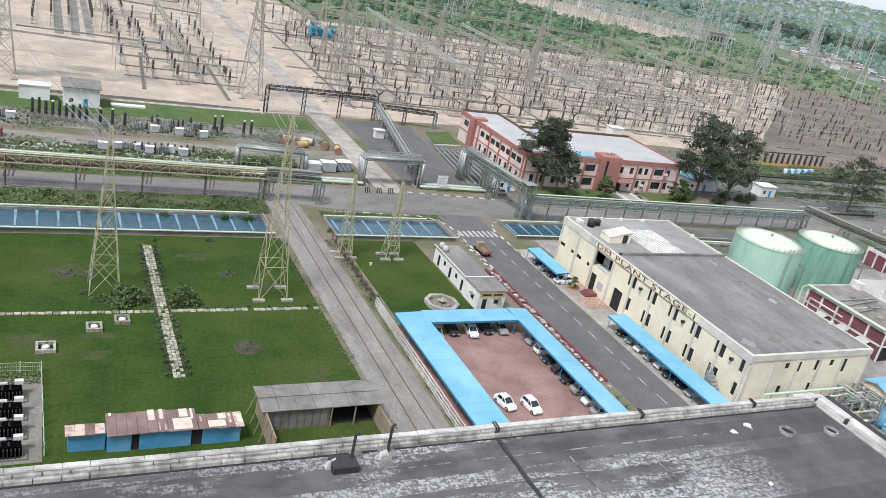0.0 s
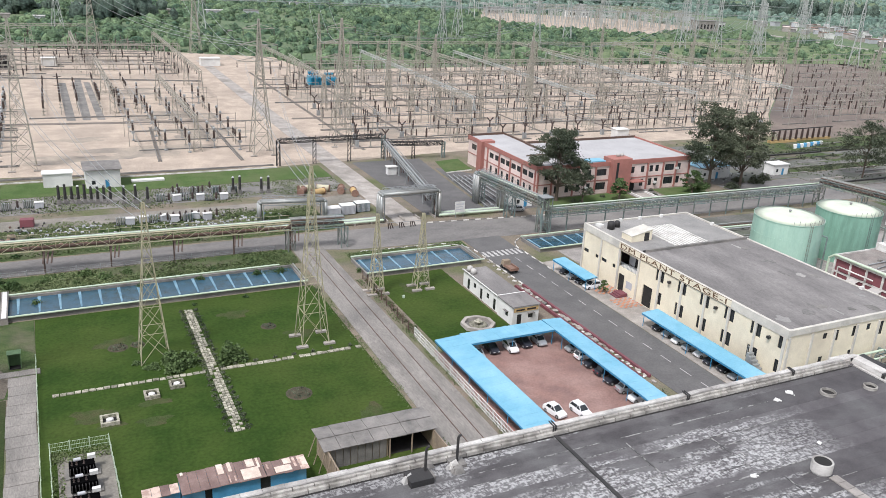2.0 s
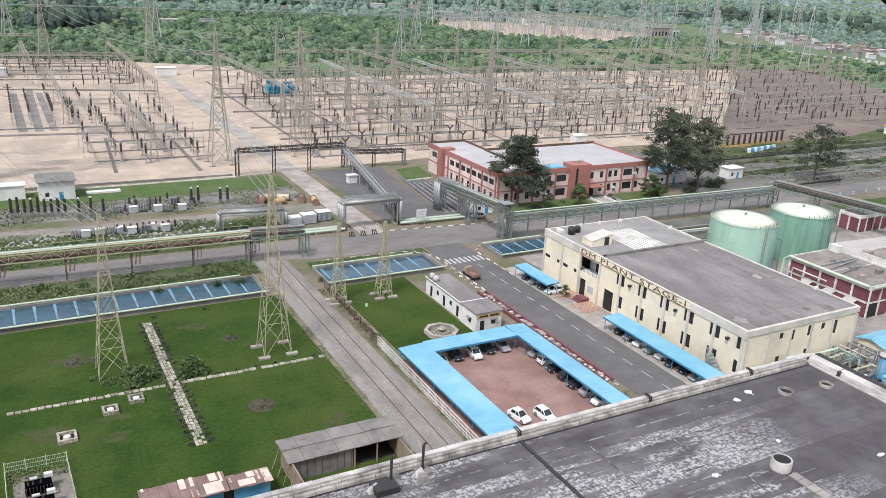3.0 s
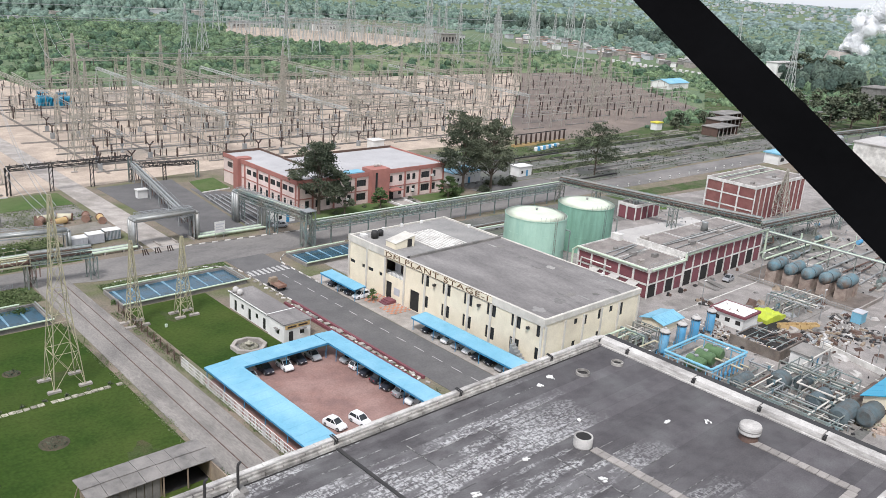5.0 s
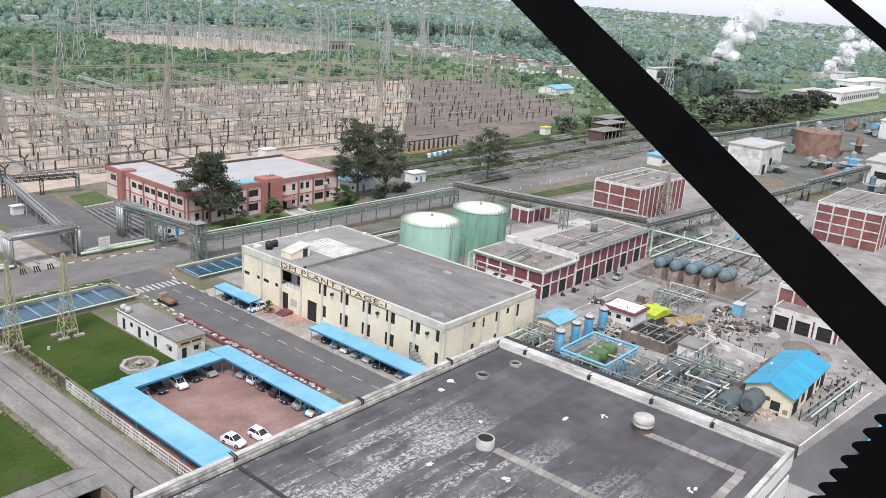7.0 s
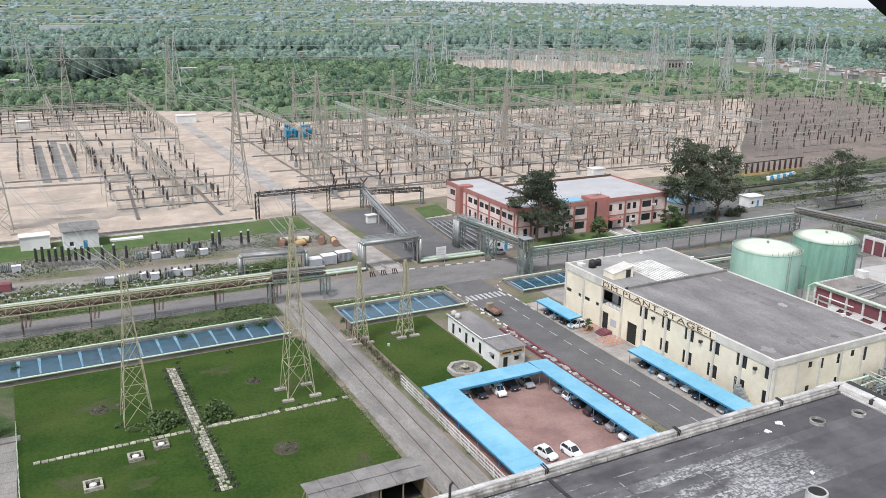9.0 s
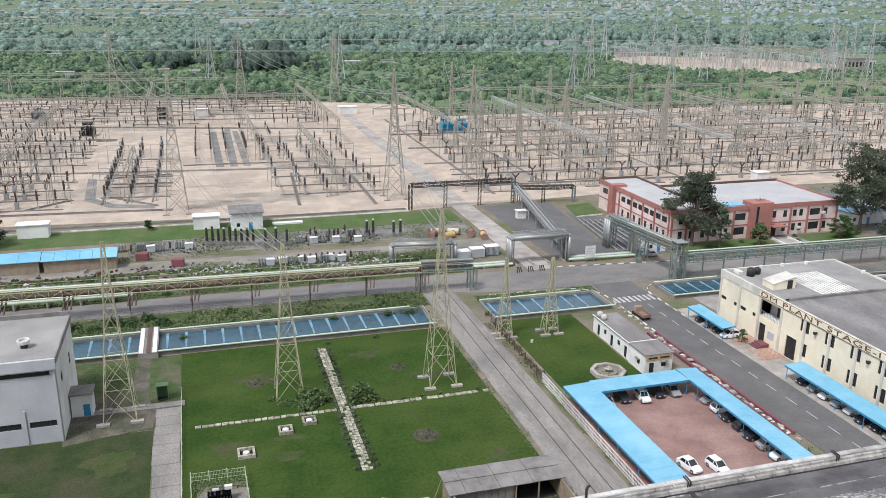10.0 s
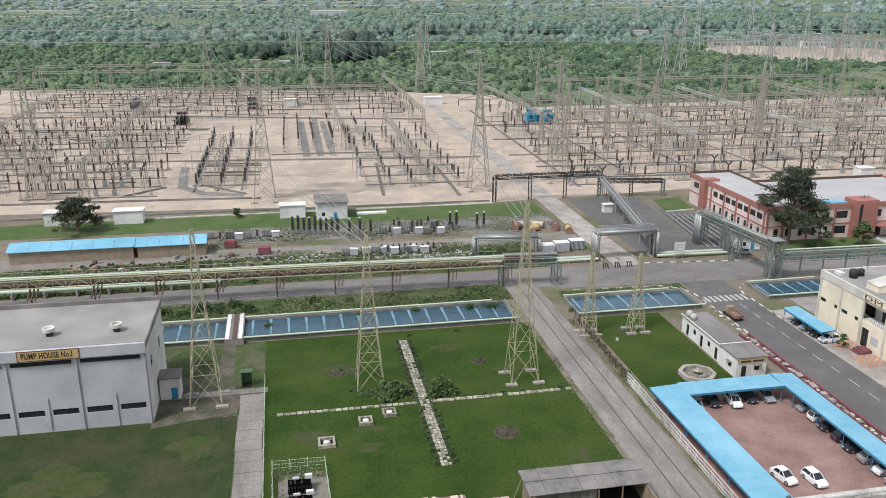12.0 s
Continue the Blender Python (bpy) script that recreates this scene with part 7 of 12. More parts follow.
portal(67.6, 169.2, 82.2, 169.0, 6.6, 2, 0.42, "large clad pipes looped over the service road", 3)
portal(41.4, 176.6, 56.2, 174.6, 4.6, 2, 0.4, "large clad pipes looped over a track", 2)
portal(96.2, 176.2, 99.0, 168.0, 7.6, 2, 0.4, "clad riser pipes beside the pipe bridge", 3)
pipe_rack("pipe_bridge", 81.4, 170.2, 90.4, 222.6, 4.4, "sloping pipe bridge beside the paved corridor", 6, [(-0.5, 0.2, 0.3), (0.4, 0.2, 0.26)], STEEL, [CLAD, STEEL], trest=False, width=1.6, depth=0.8, z2=5.4)
for i in range(7):
    solid("corridor_pipe", M().tube((97 + i * 1.9, 171 + i * 0.2, 0.5), (100.5 + i * 1.4, 201 - i * 0.6, 0.5), 0.16, 8).box(97 + i * 1.9 - 0.3, 97 + i * 1.9 + 0.3, 172, 172.5, 0, 0.5).box(99.6 + i * 1.5, 100.2 + i * 1.5, 196, 196.5, 0, 0.5), STEEL, "grey pipe laid across the paved corridor", "pipe", "corridor pipes")


# black portal gantries at the switchyard entrance
def black_gantry(x0, y0, x1, y1, h, posts, label):
    b = thing("switchyard_gantry", x0, y0, 0.03, label, "gantry")
    dx, dy = x1 - x0, y1 - y0
    for i in range(posts):
        f = i / (posts - 1)
        px, py = dx * f, dy * f
        big = i in (0, posts - 1)
        m = M()
        for s in (-0.45, 0.45):
            m.beam((px + s, py, 0), (px + s, py, h), 0.34 if big else 0.2)
        for k in range(5):
            m.beam((px - 0.45, py, h * k / 5), (px + 0.45, py, h * (k + 1) / 5), 0.12)
        part("column", m, DARK_STEEL if i < posts - 1 else GREEN_STEEL, b)
    g = lattice_beam(M(), (0, 0, h + 0.2), (dx, dy, h + 0.2), 1.4, 1.0, 18, 0.2)
    part("girder", g, DARK_STEEL, b)
    for k in range(int(math.hypot(dx, dy) / 1.6)):
        f = (k + 0.5) / int(math.hypot(dx, dy) / 1.6)
        part("insulator", M().lathe([(0.1, h + 0.2), (0.16, h + 0.35), (0.08, h + 0.45), (0.14, h + 0.6), (0.05, h + 0.9)], 8, dx * f, dy * f), INSULATOR, b)
    return b


black_gantry(58.2, 223.4, 89.9, 223.8, 7.4, 4, "long dark steel gantry over the switchyard road")
black_gantry(89.9, 223.8, 108.5, 221.0, 5.0, 3, "low dark steel gantry beside the office")

# sign board, containers, yellow drums
sg = thing("notice_board", 85.4, 166.0, 0.05, "large white notice board on two posts", "sign")
part("board", M().box(0, 2.6, -0.05, 0.05, 1.4, 4.0), WHITE, sg)
part("post", M().tube((0.3, 0.1, 0), (0.3, 0.1, 3.9), 0.06, 8), STEEL, sg)
part("post", M().tube((2.3, 0.1, 0), (2.3, 0.1, 3.9), 0.06, 8), STEEL, sg)
part("text_bar", M().box(0.3, 2.3, -0.065, -0.053, 3.2, 3.5).box(0.3, 2.0, -0.065, -0.053, 2.6, 2.8).box(0.3, 2.2, -0.065, -0.053, 2.0, 2.2), GREY_WALL, sg)
for i, (x, y) in enumerate(((56.6, 174.2), (60.6, 175.4), (64.6, 176.4))):
    ct = thing("site_container", x, y, 0.03, "grey ribbed site container with a white roof", "container", "site containers")
    part("body", M().box(0, 3.4, 0, 2.4, 0.15, 2.2), TEAL if i == 2 else GREY_WALL, ct)
    part("roof", M().box(-0.05, 3.45, -0.05, 2.45, 2.2, 2.3), WHITE, ct)
    rb = M()
    for k in range(11):
        rb.box(0.1 + k * 0.31, 0.2 + k * 0.31, -0.06, -0.004, 0.2, 2.15)
    part("rib", rb, GREY_WALL, ct)
for i, (x, y, t) in enumerate(((60.4, 193.0, 20), (62.6, 196.2, -30), (66.6, 193.8, 70), (69.0, 190.6, 80), (58.0, 197.0, 10), (56.6, 194.6, 60))):
    dr = thing("cable_drum", x, y, 0.05, "tan steel cylinder lying on the ground", "drum", "yellow cylinders")
    c, s = math.cos(math.radians(t)), math.sin(math.radians(t))
    part("barrel", M().tube((-1.6 * c, -1.6 * s, 0.9), (1.6 * c, 1.6 * s, 0.9), 0.75, 16), (TAN_BOARD, PIPE_CREAM, RUST)[i % 3], dr)
    part("chock", M().box(-0.8, 0.8, -0.8, 0.8, 0, 0.2), TIMBER, dr)
    for e in (-1.65, 1.65):
        part("rim", M().tube(((e - 0.05) * c, (e - 0.05) * s, 0.9), ((e + 0.05) * c, (e + 0.05) * s, 0.9), 0.95, 16), RUST, dr)


# ---- blue pressure vessels with green tanks inside a blue pipe frame ----
for i, (x, y) in enumerate(((119.8, 68.9), (125.4, 69.0), (130.2, 69.1), (136.0, 69.3))):
    v = thing("filter_vessel", x, y, 0.06, "upright blue filter vessel with domed top", "vessel", "blue filter vessels")
    part("shell", M().lathe([(0.72, 0.5), (0.82, 0.8), (0.82, 4.3), (0.62, 4.6)], 20), BLUE_PAINT, v, "", True)
    part("cap", M().lathe([(0.9, 4.4), (0.9, 4.55), (0.55, 4.85), (0.25, 4.9), (0.25, 5.2)], 18), PALE_ROOF, v, "pale grey domed cap")
    part("cap_ring", M().lathe([(0.88, 4.2), (0.95, 4.2), (0.95, 4.32), (0.88, 4.32)], 18), DARK_STEEL, v)
    for a in range(3):
        part("leg", M().beam((0.9 * math.cos(a * 2.1), 0.9 * math.sin(a * 2.1), 0), (0.9 * math.cos(a * 2.1), 0.9 * math.sin(a * 2.1), 0.9), 0.16), BLUE_PAINT, v)
    part("ladder", M().beam((-1.0, -0.2, 0), (-1.0, -0.2, 4.5), 0.06).beam((-1.0, 0.2, 0), (-1.0, 0.2, 4.5), 0.06), STEEL, v)
    part("pipe", M().path([(0.7, 0, 3.4), (1.5, 0, 3.4), (1.5, 0, 0.3)], 0.13), BLUE_PAINT, v)
fr = thing("blue_pipe_frame", 115.4, 57.1, 0.06, "light blue pipe frame carried on posts", "pipe frame")
for z, r in ((3.2, 0.22), (2.6, 0.13)):
    part("header_pipe", M().path([(0, 8.8, z), (0, 0, z), (11.4, 0, z), (11.4, 8.8, z), (0, 8.8, z)], r, 10), BLUE_SHEET, fr)
for k in range(8):
    part("branch_pipe", M().path([(0.8 + k * 1.4, 0, 3.2), (0.8 + k * 1.4, 0, 0.2)], 0.11).tube((0.8 + k * 1.4, 0, 0.9), (0.8 + k * 1.4, 0, 1.3), 0.22, 8), BLUE_PAINT, fr)
for k in range(5):
    for x in (0, 11.4):
        part("post", M().beam((x, 0.9 + k * 1.75, 0), (x, 0.9 + k * 1.75, 3.1), 0.14), BLUE_SHEET, fr)
part("platform", M().box(2.2, 10.6, 6.4, 7.6, 1.5, 1.58), STEEL, fr)
for i, (x, y) in enumerate(((117.9, 61.4), (121.2, 61.6), (124.4, 61.8))):
    t = thing("acid_tank", x, y, 0.06, "dark green horizontal chemical tank", "tank", "green chemical tanks")
    part("shell", M().tube((0, -1.4, 2.1), (0, 1.4, 2.1), 1.15, 20), DEEP_GREEN, t, "", False)
    part("end_cap", M().tube((0, -1.7, 2.1), (0, -1.4, 2.1), 0.8, 20, 1.15), DEEP_GREEN, t)
    part("saddle", M().box(-0.9, 0.9, -1.1, -0.8, 0, 1.4), CONCRETE, t)
    part("saddle", M().box(-0.9, 0.9, 0.8, 1.1, 0, 1.4), CONCRETE, t)
    part("manhole", M().lathe([(0.3, 3.15), (0.3, 3.4), (0.38, 3.4), (0.38, 3.48)], 10), STEEL, t)

# five round-ended teal vessels on piers
BUND_FLOOR = mat("wet_brown_floor", (0.15, 0.122, 0.1), (0.1, 0.083, 0.07), 1.5, 0.25, 0.6, c3=(0.2, 0.17, 0.145), size3=5)
PIER = mat("rust_stained_pier", (0.36, 0.3, 0.25), (0.22, 0.165, 0.135), 1.5, 0.2, 0.9)
for i in range(5):
    x, y = 177.4 + i * 0.55, 77.0 - i * 3.68
    v = thing("horizontal_vessel", x, y, 0.06, "weathered blue horizontal vessel on brown concrete piers", "vessel", "weathered vessels")
    prof = [(-2.9, 0.3), (-2.75, 0.85), (-2.4, 1.2), (-1.9, 1.38), (3.0, 1.38), (3.5, 1.2), (3.8, 0.85), (4.0, 0.3)]
    m = M().lathe([(ra, xa) for xa, ra in prof], 20)
    m.v = [(c, q_, 3.7 + a) for a, q_, c in m.v]
    part("shell", m, TEAL, v, "", True)
    part("nozzle", M().tube((-3.1, 0, 3.7), (-2.85, 0, 3.7), 0.28, 12), TEAL, v)
    part("band", M().tube((-0.9, 0, 3.7), (-0.7, 0, 3.7), 1.41, 20), DARK_STEEL, v)
    for px in (-1.6, 3.2):
        part("pier", M().box(px - 0.8, px + 0.8, -1.2, 1.2, 0, 2.8), PIER, v)
    part("skirt", M().box(-0.8, 2.4, -0.9, 0.9, 0, 2.5), PIER, v)
sheet("floor_bund", [(172.3, 56.8), (186.4, 56.8), (186.4, 82.2), (172.3, 82.2)], 0.081, BUND_FLOOR, "dark brown wet floor round the vessels", "stain")
vb = thing("vessel_bund", 172.0, 56.5, 0.06, "low concrete bund round the vessels", "bund")
part("bund_wall", M().box(0, 0.3, 0, 26, 0, 0.8).box(0.3, 14, 0, 0.3, 0, 0.8).box(0.3, 14, 25.7, 26, 0, 0.8), CONCRETE, vb)
hr = M()
for k in range(14):
    hr.beam((-0.6, k * 2.0, 0), (-0.6, k * 2.0, 1.2), 0.06)
hr.beam((-0.6, 0, 1.2), (-0.6, 26, 1.2), 0.06).beam((-0.6, 0, 0.6), (-0.6, 26, 0.6), 0.06)
part("hand_rail", hr, STEEL, vb)

# square pit house with white rubble roof and lime tarpaulin
ph = thing("pit_house", 142.2, 65.8, 0.06, "low white and maroon pump house with debris on its roof", "building")
part("wall", M().box(0, 5.6, 0, 6.8, 0, 2.9), WHITE, ph)
part("roof", M().box(-0.35, 5.95, -0.35, 7.15, 2.45, 2.9), MAROON, ph)
for k in range(3):
    part("opening", M().box(-0.03, -0.004, 0.6 + k * 2.2, 1.6 + k * 2.2, 0.9, 1.7), NEAR_BLACK, ph)
rg = random.Random(21)
cover = M()
n = 11
for i in range(n):
    for j in range(n):
        edge = min(i, j, n - 1 - i, n - 1 - j)
        cover.v.append((0.1 + i * 0.54 + rg.uniform(-0.08, 0.08), 0.1 + j * 0.66 + rg.uniform(-0.1, 0.1), 2.93 + (0 if edge == 0 else 0.1 + 0.16 * rg.random() + 0.12 * math.sin(i * 0.9 + j * 0.5))))
cover.f = [(i * n + j, (i + 1) * n + j, (i + 1) * n + j + 1, i * n + j + 1) for i in range(n - 1) for j in range(n - 1)]
part("roof_cover", cover, WHITE, ph, "crumpled white sheet over the roof", True)
for k in range(7):
    x, y, q = rg.uniform(0.2, 5.0), rg.uniform(0.2, 6.2), rg.uniform(0.2, 0.45)
    part("rubble", M().hexa([(x, y, 2.9), (x + q * 1.6, y + 0.1, 2.9), (x + q * 1.5, y + q, 2.9), (x, y + q, 2.9)], [(x + 0.1, y + 0.05, 3.3), (x + q, y + 0.1, 3.35), (x + q, y + q * 0.8, 3.3), (x + 0.1, y + q * 0.7, 3.25)]), (DARK_STEEL, BROWN_STEEL, PINK)[k % 3], ph)
tp = M()
r2 = random.Random(4)
gx, gy = 9, 7
hts = [[0.9 + r2.uniform(-0.25, 0.35) + (0.45 if 1 < i < 6 else 0) for j in range(gy)] for i in range(gx)]
for i in range(gx):
    for j in range(gy):
        tp.v.append((i * 0.8 + r2.uniform(-0.1, 0.1), j * 0.75 + r2.uniform(-0.1, 0.1), hts[i][j]))
for i in range(gx):
    for j in range(gy):
        tp.v.append((i * 0.8, j * 0.75, 0))
tp.f = [(i * gy + j, (i + 1) * gy + j, (i + 1) * gy + j + 1, i * gy + j + 1) for i in range(gx - 1) for j in range(gy - 1)]
o = gx * gy
tp.f += [(i * gy, o + i * gy, o + (i + 1) * gy, (i + 1) * gy) for i in range(gx - 1)] + [(i * gy + gy - 1, (i + 1) * gy + gy - 1, o + (i + 1) * gy + gy - 1, o + i * gy + gy - 1) for i in range(gx - 1)]
tp.f += [(j, j + 1, o + j + 1, o + j) for j in range(gy - 1)] + [((gx - 1) * gy + j, o + (gx - 1) * gy + j, o + (gx - 1) * gy + j + 1, (gx - 1) * gy + j + 1) for j in range(gy - 1)]
solid("tarpaulin", tp, LIME, "lime green tarpaulin over a heap", "tarpaulin", at=pose(149.6, 64.6, 0.06, 0, 0, -6))
for k in range(4):
    dp = thing("open_crate", 149.6 + k * 1.75, 61.8 - k * 1.15, 0.06, "open tan wooden crate in the yard", "crate", "tan crates", turn=-33)
    for q, b in enumerate(((0, 2.0, 0, 0.08), (0, 2.0, 1.22, 1.3), (0, 0.08, 0.08, 1.22), (1.92, 2.0, 0.08, 1.22))):
        part("side", M().box(*b, 0, 0.95), TAN_BOARD, dp)
    part("floor", M().box(0.08, 1.92, 0.08, 1.22, 0, 0.3), DARK_RUST, dp)
pit = thing("open_pit", 146.6, 61.4, 0.06, "dark open pit edged with concrete kerbs", "pit", kind="structure")
part("kerb", M().box(-0.3, 0, 0, 4.0, 0, 0.3).box(9.0, 9.3, 0, 4.0, 0, 0.3).box(-0.3, 9.3, 4.0, 4.3, 0, 0.3).box(-0.3, 9.3, -0.3, 0, 0, 0.3), CONCRETE, pit)
# flat floor sheet, coloured near-black for the shade of a pit
part("hollow", M().box(0, 9.0, 0, 4.0, 0, 0.03), NEAR_BLACK, pit, "near-black sheet for the shade in the pit")
# cluttered pipework yard between the near roof and the blue-roofed house
rp = random.Random(8)
for k in range(26):
    x0, y0 = rp.uniform(112, 138), rp.uniform(36, 56)
    along = rp.random() < 0.5
    ln = rp.uniform(5, 13)
    z = rp.choice((0.6, 1.2, 2.4, 3.0))
    q = thing("yard_pipe", x0, y0, 0.06, "grey steel pipe run on posts in the process yard", "pipe", "yard pipes")
    ex, ey = (ln, 0) if along else (0, ln)
    part("pipe", M().path([(0, 0, z), (ex, ey, z), (ex + (0 if along else 1.5), ey + (1.5 if along else 0), z)], rp.uniform(0.08, 0.18), 8), rp.choice((STEEL, CLAD, PIPE_CREAM, PALE_BAND, GREEN_STEEL, STEEL)), q)
    for f in (0.05, 0.95):
        part("post", M().beam((ex * f, ey * f, 0), (ex * f, ey * f, z), 0.12), STEEL, q)
    part("valve", M().tube((ex * 0.3, ey * 0.3 - 0.0, z - 0.3), (ex * 0.3, ey * 0.3, z + 0.5), 0.22, 8), TEAL, q)
for i, (x, y, r, ln) in enumerate(((121.6, 43.0, 1.3, 4.2), (119.8, 38.4, 1.5, 4.6), (122.6, 49.6, 1.6, 2.4), (126.5, 47.5, 1.1, 3.0), (123.0, 35.8, 1.5, 4.4), (117.5, 53.5, 1.2, 3.6))):
    t = thing("yard_tank", x, y, 0.06, "dull teal horizontal tank in the process yard", "tank", "yard tanks")
    part("shell", M().tube((0, 0, r + 0.4), (ln, 0, r + 0.4), r, 18), DULL_TEAL, t)
    part("end_cap", M().tube((-0.3, 0, r + 0.4), (0, 0, r + 0.4), r * 0.7, 18, r), DULL_TEAL, t)
    part("saddle", M().box(0.5, 0.9, -r * 0.8, r * 0.8, 0, r * 0.7).box(ln - 0.9, ln - 0.5, -r * 0.8, r * 0.8, 0, r * 0.7), CONCRETE, t)
small_hut("valve_hut", 135.0, 49.6, 4.8, 3.6, 3.0, WHITE, DARK_CONCRETE, "small white valve hut with dark roof in the yard")
yw = thing("yard_wall", 144.6, 38.5, 0.06, "low pale boundary wall in the process yard", "wall", kind="structure", turn=-14)
part("wall", M().box(0, 0.3, 0, 15.5, 0, 1.1), DIRTY_WHITE, yw)
for k in range(6):
    part("post", M().beam((0.15, k * 2.6, 1.1), (0.15, k * 2.6, 2.6), 0.1), BROWN_STEEL, yw)
for k in range(70):
    x, y = rp.uniform(141, 172), rp.uniform(44, 76)
    if 143 < x < 150 and 64 < y < 76:
        continue
    s = rp.uniform(0.4, 1.6)
    a = [rp.uniform(0.6, 1.3) for _ in range(8)]
    mt = rp.choice((BROWN_STEEL, TIMBER, BROWN_STEEL, DARK_STEEL, CONCRETE, DARK_CONCRETE, STEEL, PALE_ROOF))
    solid("scrap_piece", M().hexa([(-s * a[0], -s * a[1] * 0.6, 0), (s * a[2], -s * 0.6 * a[3], 0), (s * a[4], s * 0.6 * a[5], 0), (-s * a[6], s * 0.6 * a[7], 0)], [(-s * 0.6, -s * 0.3, s * 0.5), (s * 0.6, -s * 0.4, s * 0.35 * a[1]), (s * 0.5, s * 0.4, s * 0.55), (-s * 0.5, s * 0.3, s * 0.3)]), mt, "scrap metal and timber lying in the yard", "scrap", "yard scrap", at=pose(x, y, 0.06, 0, 0, rp.uniform(0, 180)))
heap = thing("coal_heap", 158.5, 38.6, 0.06, "low heap of dark ash", "heap")
part("ash", M().lathe([(3.4, 0), (2.6, 0.5), (1.2, 0.9), (0.3, 1.0)], 16), GRAVEL, heap)
heap = thing("stone_heap", 125.4, 36.0, 0.06, "heap of pale broken bricks beside the house", "heap")
bh = M()
for k in range(260):
    a, r_ = rp.uniform(0, 6.28), rp.uniform(0, 2.2)
    z = max(0, 1.7 - r_ * 0.8) * rp.random()
    x, y, s = r_ * math.cos(a), r_ * math.sin(a), rp.uniform(0.1, 0.22)
    bh.hexa([(x - s, y - s * 0.5, z), (x + s, y - s * 0.6, z), (x + s, y + s * 0.5, z), (x - s, y + s * 0.6, z)], [(x - s, y - s * 0.5, z + s), (x + s, y - s * 0.5, z + s * 1.2), (x + s, y + s * 0.6, z + s), (x - s, y + s * 0.5, z + s * 1.1)])
part("bricks", bh, STONE, heap)
side_rack = thing("side_pipe_rack", 127.5, 26.6, 0.06, "low steel pipe rack behind the blue-roofed house", "pipe rack")
for k in range(4):
    part("pipe", M().tube((0, k * 0.7, 1.2 + 0.3 * (k % 2)), (20, k * 0.7 - 1.6, 1.2 + 0.3 * (k % 2)), 0.16, 8), (TEAL, PIPE_GREEN, STEEL, CLAD)[k], side_rack)
for k in range(6):
    part("post", M().beam((0.3 + k * 3.8, -0.2 - k * 0.3, 0), (0.3 + k * 3.8, -0.2 - k * 0.3, 2.0), 0.16).beam((0.3 + k * 3.8, 2.4 - k * 0.3, 0), (0.3 + k * 3.8, 2.4 - k * 0.3, 2.0), 0.16), DARK_STEEL, side_rack)
# pipe rack and valves behind the vessels
vr = thing("vessel_pipe_rack", 199.5, 62.0, 0.06, "grey-green pipe rack behind the vessels", "pipe rack")
for k in range(6):
    part("post", M().beam((0, k * 6.2, 0), (0, k * 6.2, 4.2), 0.18), GREEN_STEEL, vr)
    part("arm", M().beam((-0.9, k * 6.2, 4.1), (0.9, k * 6.2, 4.1), 0.14), GREEN_STEEL, vr)
    part("stay", M().beam((0, k * 6.2, 2.0), (0, k * 6.2 + 3.1, 4.1), 0.1), GREEN_STEEL, vr)
for k, (x, r, mt) in enumerate(((-0.7, 0.16, CLAD), (-0.2, 0.22, PIPE_GREEN), (0.3, 0.14, STEEL), (0.7, 0.18, GREEN_STEEL))):
    part("pipe", M().path([(x, -1.5, 0.2), (x, -1.5, 4.35), (x, 32, 4.35)], r, 8), mt, vr)
for k in range(5):
    hd = thing("vessel_header", 184.4 + k * 0.5, 77.0 - k * 3.68, 0.06, "grey pipe rising from a vessel to the rack", "pipe", "vessel headers")
    part("pipe", M().path([(0, 0, 0.2), (0, 0, 4.6), (-2.4, 0, 4.6), (-2.4, 0, 4.9)], 0.12, 7), STEEL, hd)
    part("valve", M().lathe([(0.2, 1.2), (0.34, 1.3), (0.34, 1.6), (0.2, 1.7)], 8), BROWN_STEEL, hd)
# orange tank and far process equipment
ot = thing("rust_tank", 413, 113, 0, "large rust-brown storage tank in the distance", "tank")
part("shell", M().lathe([(10.5, 0), (10.5, 11), (10.6, 11), (10.6, 11.4), (6, 12.0), (1, 12.4)], 40), RUST, ot)
for i, (x, y) in enumerate(((262, 95), (268, 92), (214.5, 118))):
    pmp = thing("blue_pump_set", x, y, 0.06, "bright blue pump set on a plinth", "pump")
    part("plinth", M().box(-3, 3, -1.5, 1.5, 0, 0.5), CONCRETE, pmp)
    part("casing", M().tube((-2, 0, 1.4), (0.2, 0, 1.4), 0.9, 14).tube((0.2, 0, 1.4), (2.2, 0, 1.4), 0.6, 12), BRIGHT_BLUE, pmp)

# ---- more of the process yard ----
sheet("floor_stain", [(98.5, 62), (126, 62), (126, 75.6), (98.5, 76)], 0.0626, GREY_PAVING, "darker floor beside the plant building", "stain")
for k, (y, z, r, mt) in enumerate(((75.2, 3.4, 0.2, PIPE_GREEN), (74.4, 2.6, 0.16, PIPE_GREEN), (72.6, 1.4, 0.14, STEEL), (70.8, 1.9, 0.16, PIPE_CREAM), (69.6, 1.0, 0.12, CLAD))):
    g = thing("wall_pipe", 100.0, y, 0.06, "pale green process pipe on short posts beside the building", "pipe", "building-side pipes")
    part("pipe", M().path([(0, 0, 0.1), (0, 0, z), (17 + k, 0, z), (17 + k, -2.6, z), (17 + k, -2.6, 0.1)], r, 8), mt, g)
    for q in range(5):
        part("post", M().beam((1.5 + q * 3.6, 0, 0), (1.5 + q * 3.6, 0, z - r), 0.1), STEEL, g)
